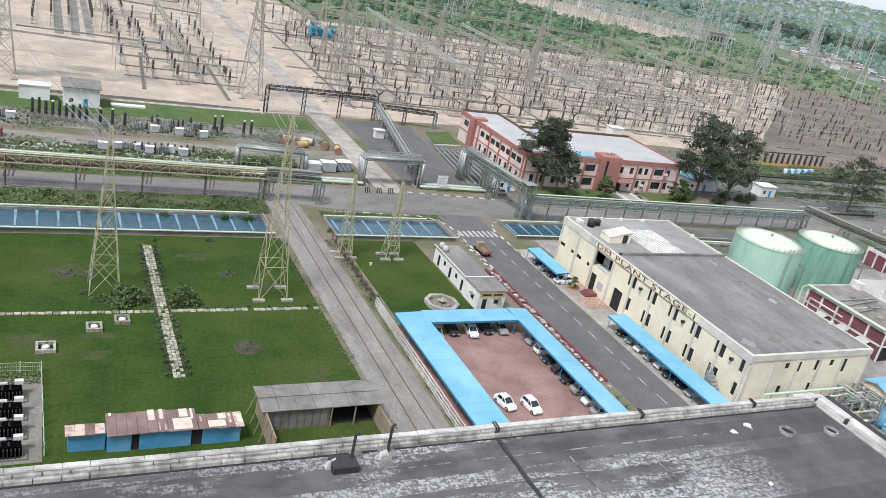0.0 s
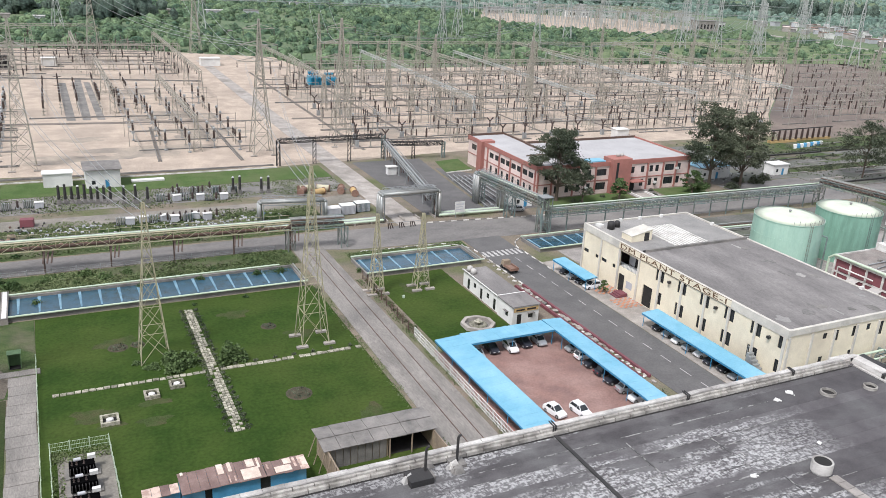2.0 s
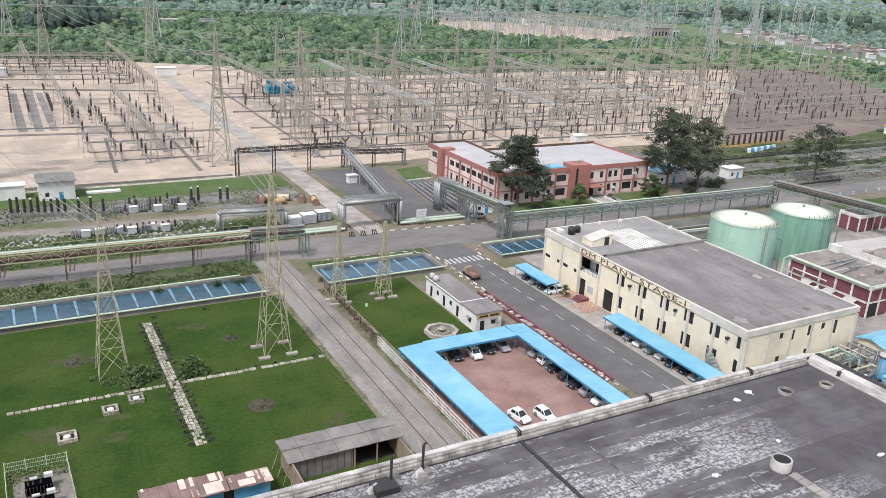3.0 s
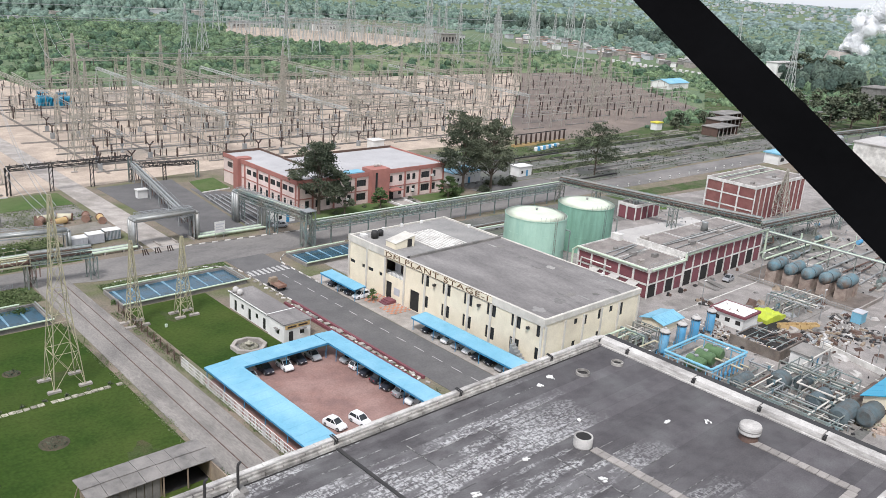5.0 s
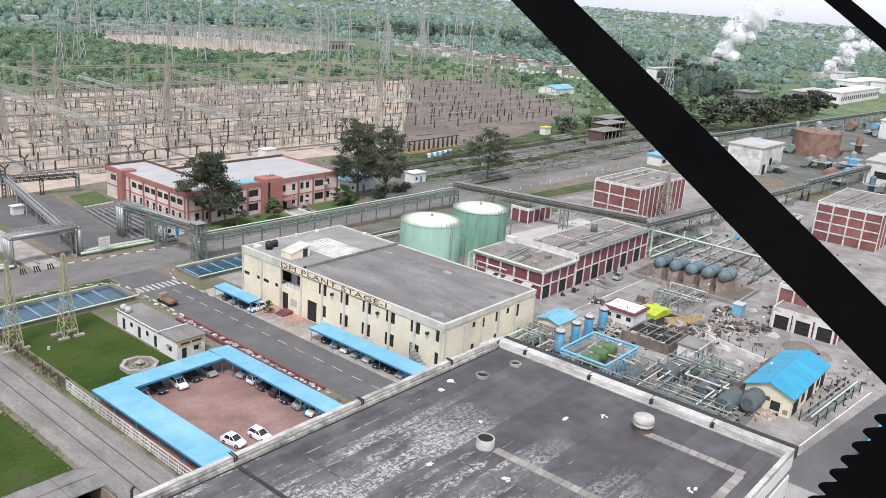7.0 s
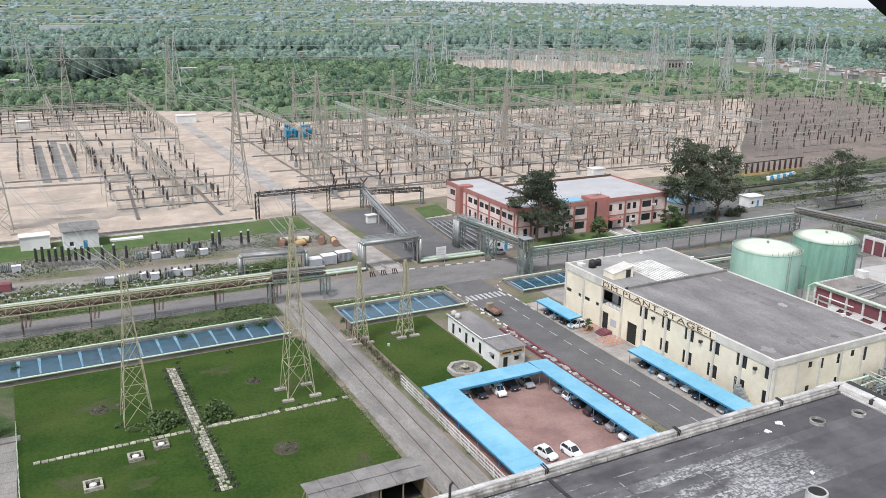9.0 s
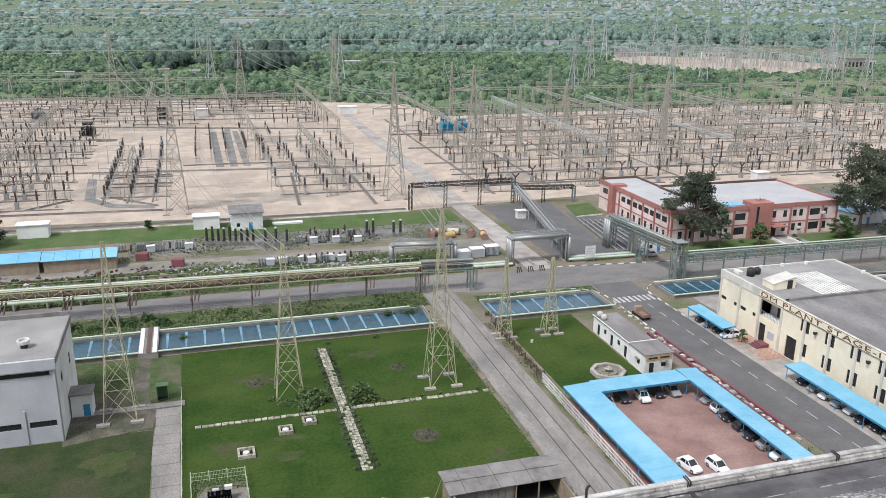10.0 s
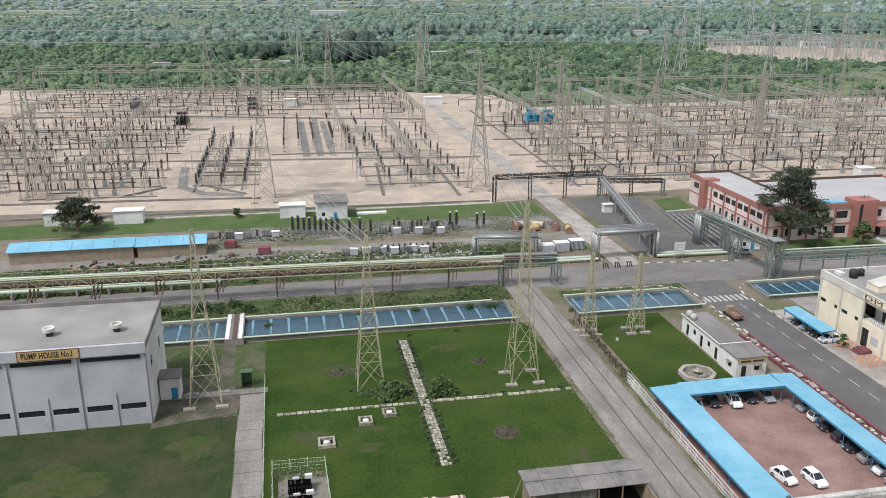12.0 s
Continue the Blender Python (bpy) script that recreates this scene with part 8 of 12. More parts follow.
sheet("floor_stain", [(107, 34), (134, 35), (135, 52), (118, 60), (108, 58)], 0.064, GREY_PAVING, "darker floor under the pipework", "stain")
STAIN = mat("oily_wet_concrete", (0.2, 0.185, 0.168), (0.28, 0.26, 0.235), 2.0, 0.25, 0.7, c3=(0.13, 0.12, 0.11), size3=4)
ry = random.Random(64)
for k, (x, y, rx, r_y) in enumerate(((158, 42, 6, 4), (150, 55, 5, 6), (140, 60, 6, 5), (164, 55, 7, 4), (126, 52, 7, 6), (135, 45, 5, 7), (168, 70, 5, 4), (122, 42, 6, 5), (148, 80, 8, 2.5), (170, 82, 9, 2), (112, 60, 4, 6), (156, 36, 5, 3), (190, 60, 6, 5), (205, 72, 7, 5))):
    n = 18
    pts = []
    for i in range(n):
        a = 2 * math.pi * i / n
        q = 1 + 0.35 * math.sin(3 * a + k) + 0.2 * math.sin(5 * a + 2 * k)
        pts.append((x + rx * q * math.cos(a), y + r_y * q * math.sin(a)))
    sheet("floor_stain", pts, 0.066 + 0.001 * k, STAIN, "dark oily patch on the yard concrete", "stain")

# raised debris platform beside the blue frame
PLINTH_BROWN = mat("brown_stained_plinth", (0.17, 0.14, 0.115), (0.115, 0.098, 0.085), 1.5, 0.2, 0.9, c3=(0.24, 0.21, 0.18), size3=4)
pl = thing("debris_platform", 134.9, 54.9, 0.06, "raised concrete platform covered with boards and scrap", "platform")
part("base", M().box(0, 8.7, 0, 9.6, 0, 1.3), PLINTH_BROWN, pl)
part("rim", M().box(0, 8.7, 0, 0.3, 1.3, 1.9).box(0, 0.3, 0.3, 9.6, 1.3, 1.9), PLINTH_BROWN, pl)
part("hollow", M().box(0.5, 8.4, 0.5, 9.3, 1.3, 1.34), NEAR_BLACK, pl, "near-black sheet beneath the boards")
for k in range(64):
    rim_ = k < 26
    x, y, w = (ry.uniform(0.7, 2.2), ry.uniform(0.8, 8.8), ry.uniform(0.35, 0.9)) if rim_ else (ry.uniform(1.6, 7.9), ry.uniform(0.8, 8.8), ry.uniform(0.4, 1.2))
    t = ry.uniform(-0.3, 0.3) + (0 if k % 2 else 1.57)
    c, q, hw = math.cos(t), math.sin(t), ry.uniform(0.05, 0.16)
    z = 1.4 + ry.uniform(0, 0.25)
    b0 = [(x + c * a - q * b, y + q * a + c * b) for a, b in ((-w, -hw), (w, -hw), (w, hw), (-w, hw))]
    part("board", M().hexa([(a, b, 1.34) for a, b in b0], [(a, b, z) for a, b in b0]), ry.choice((PINK, PALE_ROOF, PALE_ROOF, TAN_BOARD)) if rim_ else ry.choice((STEEL, DARK_STEEL, DARK_STEEL, BROWN_STEEL, GREEN_STEEL)), pl)
for k in range(5):
    part("frame_pipe", M().path([(0.6, 1.0 + k * 1.9, 1.3), (0.6, 1.0 + k * 1.9, 2.3), (8.2, 1.0 + k * 1.9, 2.3), (8.2, 1.0 + k * 1.9, 1.3)], 0.08, 7), GREEN_STEEL if k % 2 else STEEL, pl)
# pipework frames: uprights, cross pieces and runs at two levels
for fx, fy, nx, ny, dx, dy, h in ((110.5, 37.5, 4, 5, 3.6, 3.6, 2.8), (126.5, 40.5, 3, 4, 3.2, 3.4, 3.2), (158.5, 62.5, 4, 3, 3.4, 3.2, 2.3), (116.0, 72.0, 3, 2, 3.2, 3.0, 3.0)):
    g = thing("pipework_station", fx, fy, 0.06, "crowded grey steel pipework station in the process yard", "pipework", "yard pipework")
    for i in range(nx):
        for j in range(ny):
            part("upright", M().beam((i * dx, j * dy, 0), (i * dx, j * dy, h), 0.14), STEEL, g)
    for i in range(nx):
        part("cross_piece", M().beam((i * dx, 0, h), (i * dx, (ny - 1) * dy, h), 0.14), GREEN_STEEL, g)
    for j in range(ny):
        part("cross_piece", M().beam((0, j * dy, h - 0.2), ((nx - 1) * dx, j * dy, h - 0.2), 0.14), GREEN_STEEL, g)
    for k in range(9):
        j = ry.uniform(0, (ny - 1) * dy)
        z = ry.choice((0.6, 1.4, h + 0.2))
        i0, i1 = -1.5, (nx - 1) * dx + ry.uniform(0, 2)
        part("pipe", M().path([(i0, j, 0.2), (i0, j, z), (i1, j, z), (i1, j, 0.2)], ry.uniform(0.07, 0.15), 8), ry.choice((CLAD, STEEL, GREEN_STEEL, BROWN_STEEL, PALE_BAND)), g)
    for k in range(7):
        i = ry.uniform(0, (nx - 1) * dx)
        z = ry.choice((0.9, 1.8, h + 0.45))
        part("pipe", M().path([(i, -1.2, z), (i, (ny - 1) * dy + 1.0, z), (i, (ny - 1) * dy + 1.0, 0.2)], ry.uniform(0.07, 0.16), 8), ry.choice((CLAD, STEEL, PALE_BAND, GREEN_STEEL)), g)
    for k in range(8):
        x, y, s = ry.uniform(0, (nx - 1) * dx), ry.uniform(0, (ny - 1) * dy), ry.uniform(0.3, 0.6)
        part("pump", M().lathe([(s, 0), (s, s * 1.5), (s * 0.5, s * 2.0), (s * 0.5, s * 2.4)], 10, x, y), ry.choice((TEAL, DARK_STEEL, GREEN_STEEL, STEEL)), g)
    part("plinth", M().box(-1.8, (nx - 1) * dx + 1.8, -1.4, (ny - 1) * dy + 1.4, 0, 0.14), STAIN, g)

# scrap yard heaps
for hx, hy, hr, n in ((153, 54, 4.5, 46), (160, 49.5, 5.0, 60), (166, 57, 3.4, 30), (149, 78.5, 2.4, 18), (141, 70.5, 1.8, 16), (168, 64, 3.0, 24), (175, 50, 2.5, 18)):
    for k in range(n):
        a, d = ry.uniform(0, 6.28), hr * math.sqrt(ry.random())
        x, y, s = hx + d * math.cos(a), hy + d * math.sin(a) * 0.7, ry.uniform(0.25, 1.0)
        z = max(0.0, 0.7 * (1 - d / hr)) * ry.random()
        tilt = ry.uniform(-0.3, 0.4)
        ob = solid("scrap_piece", M().hexa([(-s, -0.35 * s, 0), (s, -0.3 * s, 0), (s, 0.3 * s, 0), (-s, 0.35 * s, 0)], [(-s, -0.3 * s, 0.1 + s * 0.3), (s * 0.8, -0.3 * s, 0.1 + s * (0.3 + tilt)), (s * 0.9, 0.25 * s, 0.1 + s * (0.2 + tilt)), (-s * 0.8, 0.3 * s, 0.1 + s * 0.4)]), ry.choice((BROWN_STEEL, TIMBER, BROWN_STEEL, DARK_STEEL, DARK_STEEL, STAIN, DARK_CONCRETE, PALE_ROOF, STEEL)), "scrap metal and timber lying in the yard", "scrap", "yard scrap")
        ob.matrix_basis = pose(x, y, 0.06 + z * 0.0, 0, 0, ry.uniform(0, 180))

# roof-edge pipes, bay columns and ramps of the pump houses
ep = thing("roof_edge_pipes", 153.9, 86.4, 0.06, "pale green pipes on brackets along the pump house roof edge", "pipes")
for k, (z, r) in enumerate(((7.5, 0.26), (7.95, 0.16))):
    part("pipe", M().path([(-0.4, -0.35 - 0.2 * k, 6.2), (-0.4, -0.35 - 0.2 * k, z), (34.4, -0.35 - 0.2 * k, z + 0.2), (35.6, -0.35 - 0.2 * k, z + 0.2), (35.6, -0.35, 0.2)], r, 8), (PIPE_GREEN, CLAD)[k], ep)
for k in range(8):
    part("bracket", M().beam((0.4 + k * 4.6, 0.0, 7.1), (0.4 + k * 4.6, -0.75, 7.15), 0.12), STEEL, ep)
ep2 = thing("roof_edge_pipes", 140.4, 86.4, 0.06, "pale green pipes on brackets along the lower pump house roof edge", "pipes")
part("pipe", M().path([(-0.35, 0.4, 6.4), (-0.35, 18.4, 6.4), (-0.35, 19.6, 5.4), (-0.35, 19.6, 0.2)], 0.24, 8), PIPE_GREEN, ep2)
part("pipe", M().path([(0.6, -0.32, 6.3), (13.0, -0.32, 6.3)], 0.2, 8), PIPE_GREEN, ep2)
part("pipe", M().path([(-0.6, 9.0, 4.4), (-0.6, 17, 4.4), (-0.6, 17, 0.2)], 0.14, 8), DIRTY_WHITE, ep2)
for k in range(5):
    part("bracket", M().beam((0, 0.6 + k * 4.2, 6.0), (-0.6, 0.6 + k * 4.2, 6.05), 0.12), STEEL, ep2)
# awnings, crates and drums at the pump house fronts
for k, (x, y, w) in enumerate(((139.0, 88.6, 2.4), (139.0, 93.4, 2.2), (139.0, 98.6, 2.0))):
    aw = thing("wall_awning", x, y, 0.06, "small pale sheet awning over a pump house door", "awning", "door awnings")
    part("sheet", M().hexa([(0, 0, 2.5), (1.38, 0, 2.9), (1.38, w, 2.9), (0, w, 2.5)], [(0, 0, 2.56), (1.38, 0, 2.96), (1.38, w, 2.96), (0, w, 2.56)]), PALE_ROOF, aw)
    for q in (0.06, w - 0.06):
        part("post", M().beam((0.08, q, 0), (0.08, q, 2.5), 0.08), STEEL, aw)
rd = random.Random(19)
for k in range(14):
    x = rd.choice((147, 151, 156, 163, 170, 176, 183)) + rd.uniform(-1.2, 1.2)
    y = 85.0 - abs(rd.gauss(0, 0.7))
    w, d, h = rd.uniform(0.4, 1.3), rd.uniform(0.3, 0.8), rd.uniform(0.3, 1.1)
    cr = thing("machine_crate", x, y, 0.07, "dark machine part standing before the pump house", "machine part", "pump house clutter")
    part("body", M().hexa([(0, 0, 0), (w, 0, 0), (w, d, 0), (0, d, 0)], [(0.05, 0.05, h), (w * 0.8, 0.05, h * 0.9), (w * 0.8, d - 0.05, h), (0.05, d - 0.05, h)]), rd.choice((DARK_STEEL, BROWN_STEEL, DARK_CONCRETE, STEEL)), cr)
for x in (158.2, 160.6):
    solid("loading_ramp", M().hexa([(x, 80.4, 0.05), (x + 1.6, 80.4, 0.05), (x + 1.6, 85.0, 0.05), (x, 85.0, 0.05)], [(x, 80.4, 0.12), (x + 1.6, 80.4, 0.12), (x + 1.6, 85.0, 0.9), (x, 85.0, 0.9)]), DARK_CONCRETE, "sloping concrete ramp at the pump house door", "ramp", "loading ramps")
copy_thing(proto[1], pose(166.8, 82.6, 0.065, 0, 0, 95))
copy_thing(proto[1], pose(103.0, 166.6, 0.07, 0, 0, 80))
for k, (x, y, h) in enumerate(((146, 77, 6), (132, 36, 6), (150, 44, 7), (172, 78, 7), (140, 50, 5), (119, 57, 6), (163, 60, 6), (185, 56, 7), (107, 64, 6))):
    lp = thing("lamp_pole", x, y, 0.06, "thin grey lamp pole in the process yard", "lamp pole", "yard lamp poles")
    part("pole", M().tube((0, 0, 0), (0, 0, h), 0.07, 6), STEEL, lp)
    part("lamp_head", M().box(-0.1, 0.7, -0.12, 0.12, h - 0.1, h + 0.06), WHITE, lp)
flat = thing("lean_to", 127.6, 37.95, 0.06, "rusty lean-to roof beside the blue-roofed house", "shed")
for k in range(8):
    x0, x1 = k * 2.1, k * 2.1 + 2.06
    q = [(x0, 0, 3.0), (x1, 0, 3.0), (x1, 1.7, 2.2), (x0, 1.7, 2.2)]
    part("roof_sheet", M().hexa(q, [(a, c, d + 0.06) for a, c, d in q]), PLINTH_BROWN if k % 3 else BROWN_STEEL, flat)
for x in (0.1, 8.4, 16.6):
    part("post", M().beam((x, 1.6, 0), (x, 1.6, 2.2), 0.12), TIMBER, flat)
    part("post", M().beam((x, 0.1, 0), (x, 0.1, 3.0), 0.12), TIMBER, flat)
part("end_wall", M().hexa([(-0.1, 0, 0), (0.0, 0, 0), (0.0, 1.7, 0), (-0.1, 1.7, 0)], [(-0.1, 0, 3.0), (0.0, 0, 3.0), (0.0, 1.7, 2.2), (-0.1, 1.7, 2.2)]), PLINTH_BROWN, flat)
cab = thing("blue_cabin", 166.4, 53.4, 0.06, "small light blue metal cabin in the yard", "cabin")
part("body", M().box(0, 2.6, 0, 2.0, 0, 2.2), BLUE_SHEET, cab)
part("roof", M().box(-0.1, 2.7, -0.1, 2.1, 2.2, 2.32), GREY_WALL, cab)
# kerbed road edges and drains of the yard
for x0, y0, x1, y1 in ((140, 78.5, 195, 78.2), (137.8, 40, 138.2, 78), (176, 52, 176, 30), (108, 27.4, 150, 23.2), (196, 88, 196, 60)):
    kerb("kerb_yard", [(x0, y0), (x1, y1)], "pale kerb line in the process yard", step=4.5, hgt=0.18, two=False)


# small debris strewn over the process yard
def debris(name, material, n, zones, seed, label):
    r = random.Random(seed)
    m = M()
    for _ in range(n):
        cx, cy, sx, sy = r.choice(zones)
        x, y, s, t = r.gauss(cx, sx), r.gauss(cy, sy), r.uniform(0.1, 0.38), r.uniform(0, 3.14)
        c, q, w, h = math.cos(t), math.sin(t), r.uniform(0.3, 1.0), r.uniform(0.08, 0.4)
        a = [(x + c * u * s - q * v * s * w, y + q * u * s + c * v * s * w) for u, v in ((-1, -1), (1, -0.9), (0.9, 1), (-1, 0.8))]
        m.hexa([(*p, 0.03) for p in a], [(p[0] * 0.9 + x * 0.1, p[1] * 0.9 + y * 0.1, 0.07 + h * r.uniform(0.6, 1.2)) for p in a])
    return solid(name, m, material, label, "debris", kind="stuff")


ZONES = [(137, 66, 2, 3), (141, 54, 3, 2.4), (148, 56, 3, 2.4), (155, 57, 3, 3), (160, 54, 2.5, 2), (124, 46, 5, 4), (130, 40, 4, 3), (118, 60, 3, 4), (126, 35, 2, 1.5), (147, 28, 6, 2), (150, 36, 4, 3)]
debris("brick_rubble", RAW_BRICK, 420, [(126.0, 35.6, 0.5, 0.9), (125.8, 34.6, 0.6, 0.9), (124.6, 33.6, 0.5, 0.7)], 4, "heap of broken brick and plaster by the gable")
debris("pale_debris", PALE_ROOF, 300, ZONES, 5, "scattered pale rubble and sacks in the process yard")
debris("brown_debris", TIMBER, 260, ZONES, 6, "scattered timber offcuts in the process yard")
debris("rusty_debris", BROWN_STEEL, 200, ZONES, 7, "scattered rusty scrap in the process yard")
debris("dark_debris", DARK_STEEL, 420, ZONES, 8, "scattered dark scrap in the process yard")

# low pipes and paving between the cross road and the tanks
sheet("pavement_tank_side", [(112, 129.5), (205, 125), (205, 146), (112, 149.2)], 0.062, GREY_PAVING, "dark stained ground under the pipe bridge", "pavement")
for k, (y, r, mt) in enumerate(((131.2, 0.22, PIPE_GREEN), (132.2, 0.16, STEEL), (133.2, 0.26, CLAD), (134.6, 0.16, GREEN_STEEL), (139.6, 0.2, STEEL), (140.8, 0.24, PIPE_GREEN), (142.0, 0.14, BROWN_STEEL), (143.0, 0.2, CLAD))):
    g = thing("low_pipe", 112.5, y, 0.06, "low process pipe on concrete sleepers beside the tanks", "pipe", "low process pipes")
    part("pipe", M().tube((0, 0, 0.7), (71, -4.2, 0.7), r, 8), mt, g)
    for i in range(10):
        part("sleeper", M().box(i * 7.6 + 0.4, i * 7.6 + 0.7, -0.4 - i * 0.45, 0.4 - i * 0.45, 0, 0.5), CONCRETE, g)
sheet("pavement_store", rect(172.5, 213.6, 172.6, 216), 0.06, GREY_PAVING, "dark grey yard behind the office trees", "pavement")
debris("store_clutter", STEEL, 160, [(190, 190, 10, 8), (200, 200, 8, 6), (182, 180, 5, 4)], 12, "grey clutter stored in the yard behind the office")
debris("store_clutter_dark", DARK_STEEL, 160, [(190, 190, 10, 8), (200, 200, 8, 6), (182, 182, 5, 4), (215, 205, 8, 4)], 13, "dark clutter stored in the yard behind the office")
debris("pipe_corridor_clutter", DARK_STEEL, 120, [(150, 136, 20, 4), (120, 140, 6, 4), (190, 138, 8, 5)], 14, "dark clutter beneath the pipe bridge")

sheet("pavement_tank_yard", [(166, 100), (206, 97.5), (208, 118), (166, 121)], 0.066, PALE_ROOF, "pale concrete yard behind the pump houses", "pavement")
for k, (x, y) in enumerate(((163, 103), (165.5, 102.6), (169, 103.4), (176, 104))):
    bp = thing("blue_filter", x, y, 0.07, "small blue filter pot behind the pump house", "filter", "small blue filters")
    part("pot", M().lathe([(0.6, 0), (0.7, 0.4), (0.7, 2.2), (0.4, 2.6)], 12), BLUE_PAINT, bp, "", True)
    part("pipe", M().path([(0.7, 0, 1.8), (1.6, 0, 1.8), (1.6, 0, 0.1)], 0.12, 7), STEEL, bp)
for k in range(9):
    x = 188.5 + 1.7 * (k % 3)
    y = 88 + 3.0 * (k // 3)
    rp_ = thing("riser_pipe", x, y, 0.06, "grey-green riser pipes at the end of the pump house", "pipe", "riser pipes")
    part("pipe", M().path([(0, 0, 0), (0, 0, 4.5 + 0.6 * (k % 2)), (2.2, 0, 4.5 + 0.6 * (k % 2))], 0.14, 7), (PIPE_GREEN, GREEN_STEEL, CLAD)[k % 3], rp_)
# lawn plots with clipped bushes between the bridge legs
for k, q in enumerate(([(203.5, 109.4), (208.6, 106.0), (212.6, 108.6), (208.0, 112.4)], [(201, 130.5), (209, 126.0), (213, 128.8), (205, 134)])):
    sheet("verge_plots", q, 0.07 + 0.002 * k, LIGHT_GRASS, "small lawn plot among the pipe racks", "verge")
    for i in range(4):
        shrub(q[0][0] + (q[2][0] - q[0][0]) * (0.2 + 0.2 * i), q[0][1] + (q[2][1] - q[0][1]) * (0.2 + 0.2 * i) + 0.4, 0.06, 0.7, 120, "round clipped bush on a small lawn plot", "plot_bush", LEAF, 1.1, "plot bushes")
framed_block("valve_house", 189.0, 123.5, 12.0, 6.0, 4.2, 1, 4, 2, "low dark red valve house behind the storage tanks", MAROON, 0)
# roof clutter of the pump houses and the plant building
rc = random.Random(91)
for b, x1, y1, z in ((pump_w, 13, 18, 6.25), (pump_e, 34, 12, 7.45), (block_n, 30, 15, 10.25), (block_e, 29, 17, 11.05)):
    for k in range(5):
        x, y, s = rc.uniform(1.5, x1 - 3), rc.uniform(1.5, y1 - 3), rc.uniform(0.4, 1.1)
        part("roof_box", M().box(x, x + s * 1.6, y, y + s, z, z + s * 0.8), rc.choice((STEEL, CONCRETE, DARK_CONCRETE, SHEET_GREY)), b)
    for k in range(3):
        y = rc.uniform(2, y1 - 2)
        part("roof_pipe", M().tube((1, y, z + 0.3), (x1 - 1, y + rc.uniform(-2, 2), z + 0.3), 0.12, 8), rc.choice((PIPE_GREEN, STEEL, CLAD)), b)
    for k in range(3):
        x, y = rc.uniform(2, x1 - 6), rc.uniform(2, y1 - 5)
        part("roof_patch", M().box(x, x + rc.uniform(2, 5), y, y + rc.uniform(1.5, 4), z - 0.01, z + 0.02 + 0.004 * k), rc.choice((ROOF_GREY, DARK_CONCRETE, BROWN_ROOF)), b)
    rl = M()
    for k in range(9):
        rl.beam((0.5 + (x1 - 1) * k / 8, 0.5, z), (0.5 + (x1 - 1) * k / 8, 0.5, z + 1.0), 0.05)
    rl.beam((0.5, 0.5, z + 1.0), (x1 - 0.5, 0.5, z + 1.0), 0.05)
    part("roof_rail", rl, STEEL, b)
# pipe runs and plant on the eastern yard floor
for k in range(12):
    y = 60 + k * 3.1
    g = thing("low_pipe", 188, y, 0.06, "low process pipe on concrete sleepers in the east yard", "pipe", "low process pipes")
    ln = rc.uniform(14, 40)
    part("pipe", M().path([(0, 0, 0.7), (ln, rc.uniform(-1, 1), 0.7), (ln, 0, 2.2)], rc.uniform(0.1, 0.24), 8), rc.choice((PIPE_GREEN, STEEL, CLAD, GREEN_STEEL, BROWN_STEEL)), g)
    for i in range(3):
        part("sleeper", M().box(ln * (i + 0.3) / 3, ln * (i + 0.3) / 3 + 0.3, -0.4, 0.4, 0, 0.5), CONCRETE, g)
for k in range(16):
    x, y, s = rc.uniform(190, 246), rc.uniform(58, 100), rc.uniform(0.6, 1.6)
    g = thing("pump_set", x, y, 0.06, "small grey pump set on a concrete plinth", "pump", "yard pump sets")
    part("plinth", M().box(-s * 1.5, s * 1.5, -s, s, 0, 0.3), CONCRETE, g)
    part("casing", M().tube((-s, 0, 0.3 + s * 0.6), (s, 0, 0.3 + s * 0.6), s * 0.55, 12), rc.choice((TEAL, STEEL, BLUE_PAINT, GREEN_STEEL)), g)
EZ = [(200, 70, 8, 8), (225, 85, 12, 8), (212, 95, 10, 5), (240, 70, 8, 8), (205, 120, 6, 8)]
debris("east_clutter", STEEL, 200, EZ, 15, "grey clutter on the east yard floor")
debris("east_clutter_dark", DARK_STEEL, 220, EZ, 16, "dark clutter on the east yard floor")
sheet("floor_patch_east", [(190, 84), (214, 80), (232, 92), (222, 104), (196, 102)], 0.068, GREY_PAVING, "darker worn patch of the yard floor", "stain")
sheet("floor_patch_east", [(200, 56), (240, 54), (246, 76), (226, 80), (204, 72)], 0.068, STAIN, "darker worn patch of the yard floor", "stain")
sheet("floor_stain", [(115.6, 56.4), (127, 56.4), (134.4, 66), (127, 70.4), (117, 70)], 0.0632, STAIN, "darker floor under the green tanks", "stain")


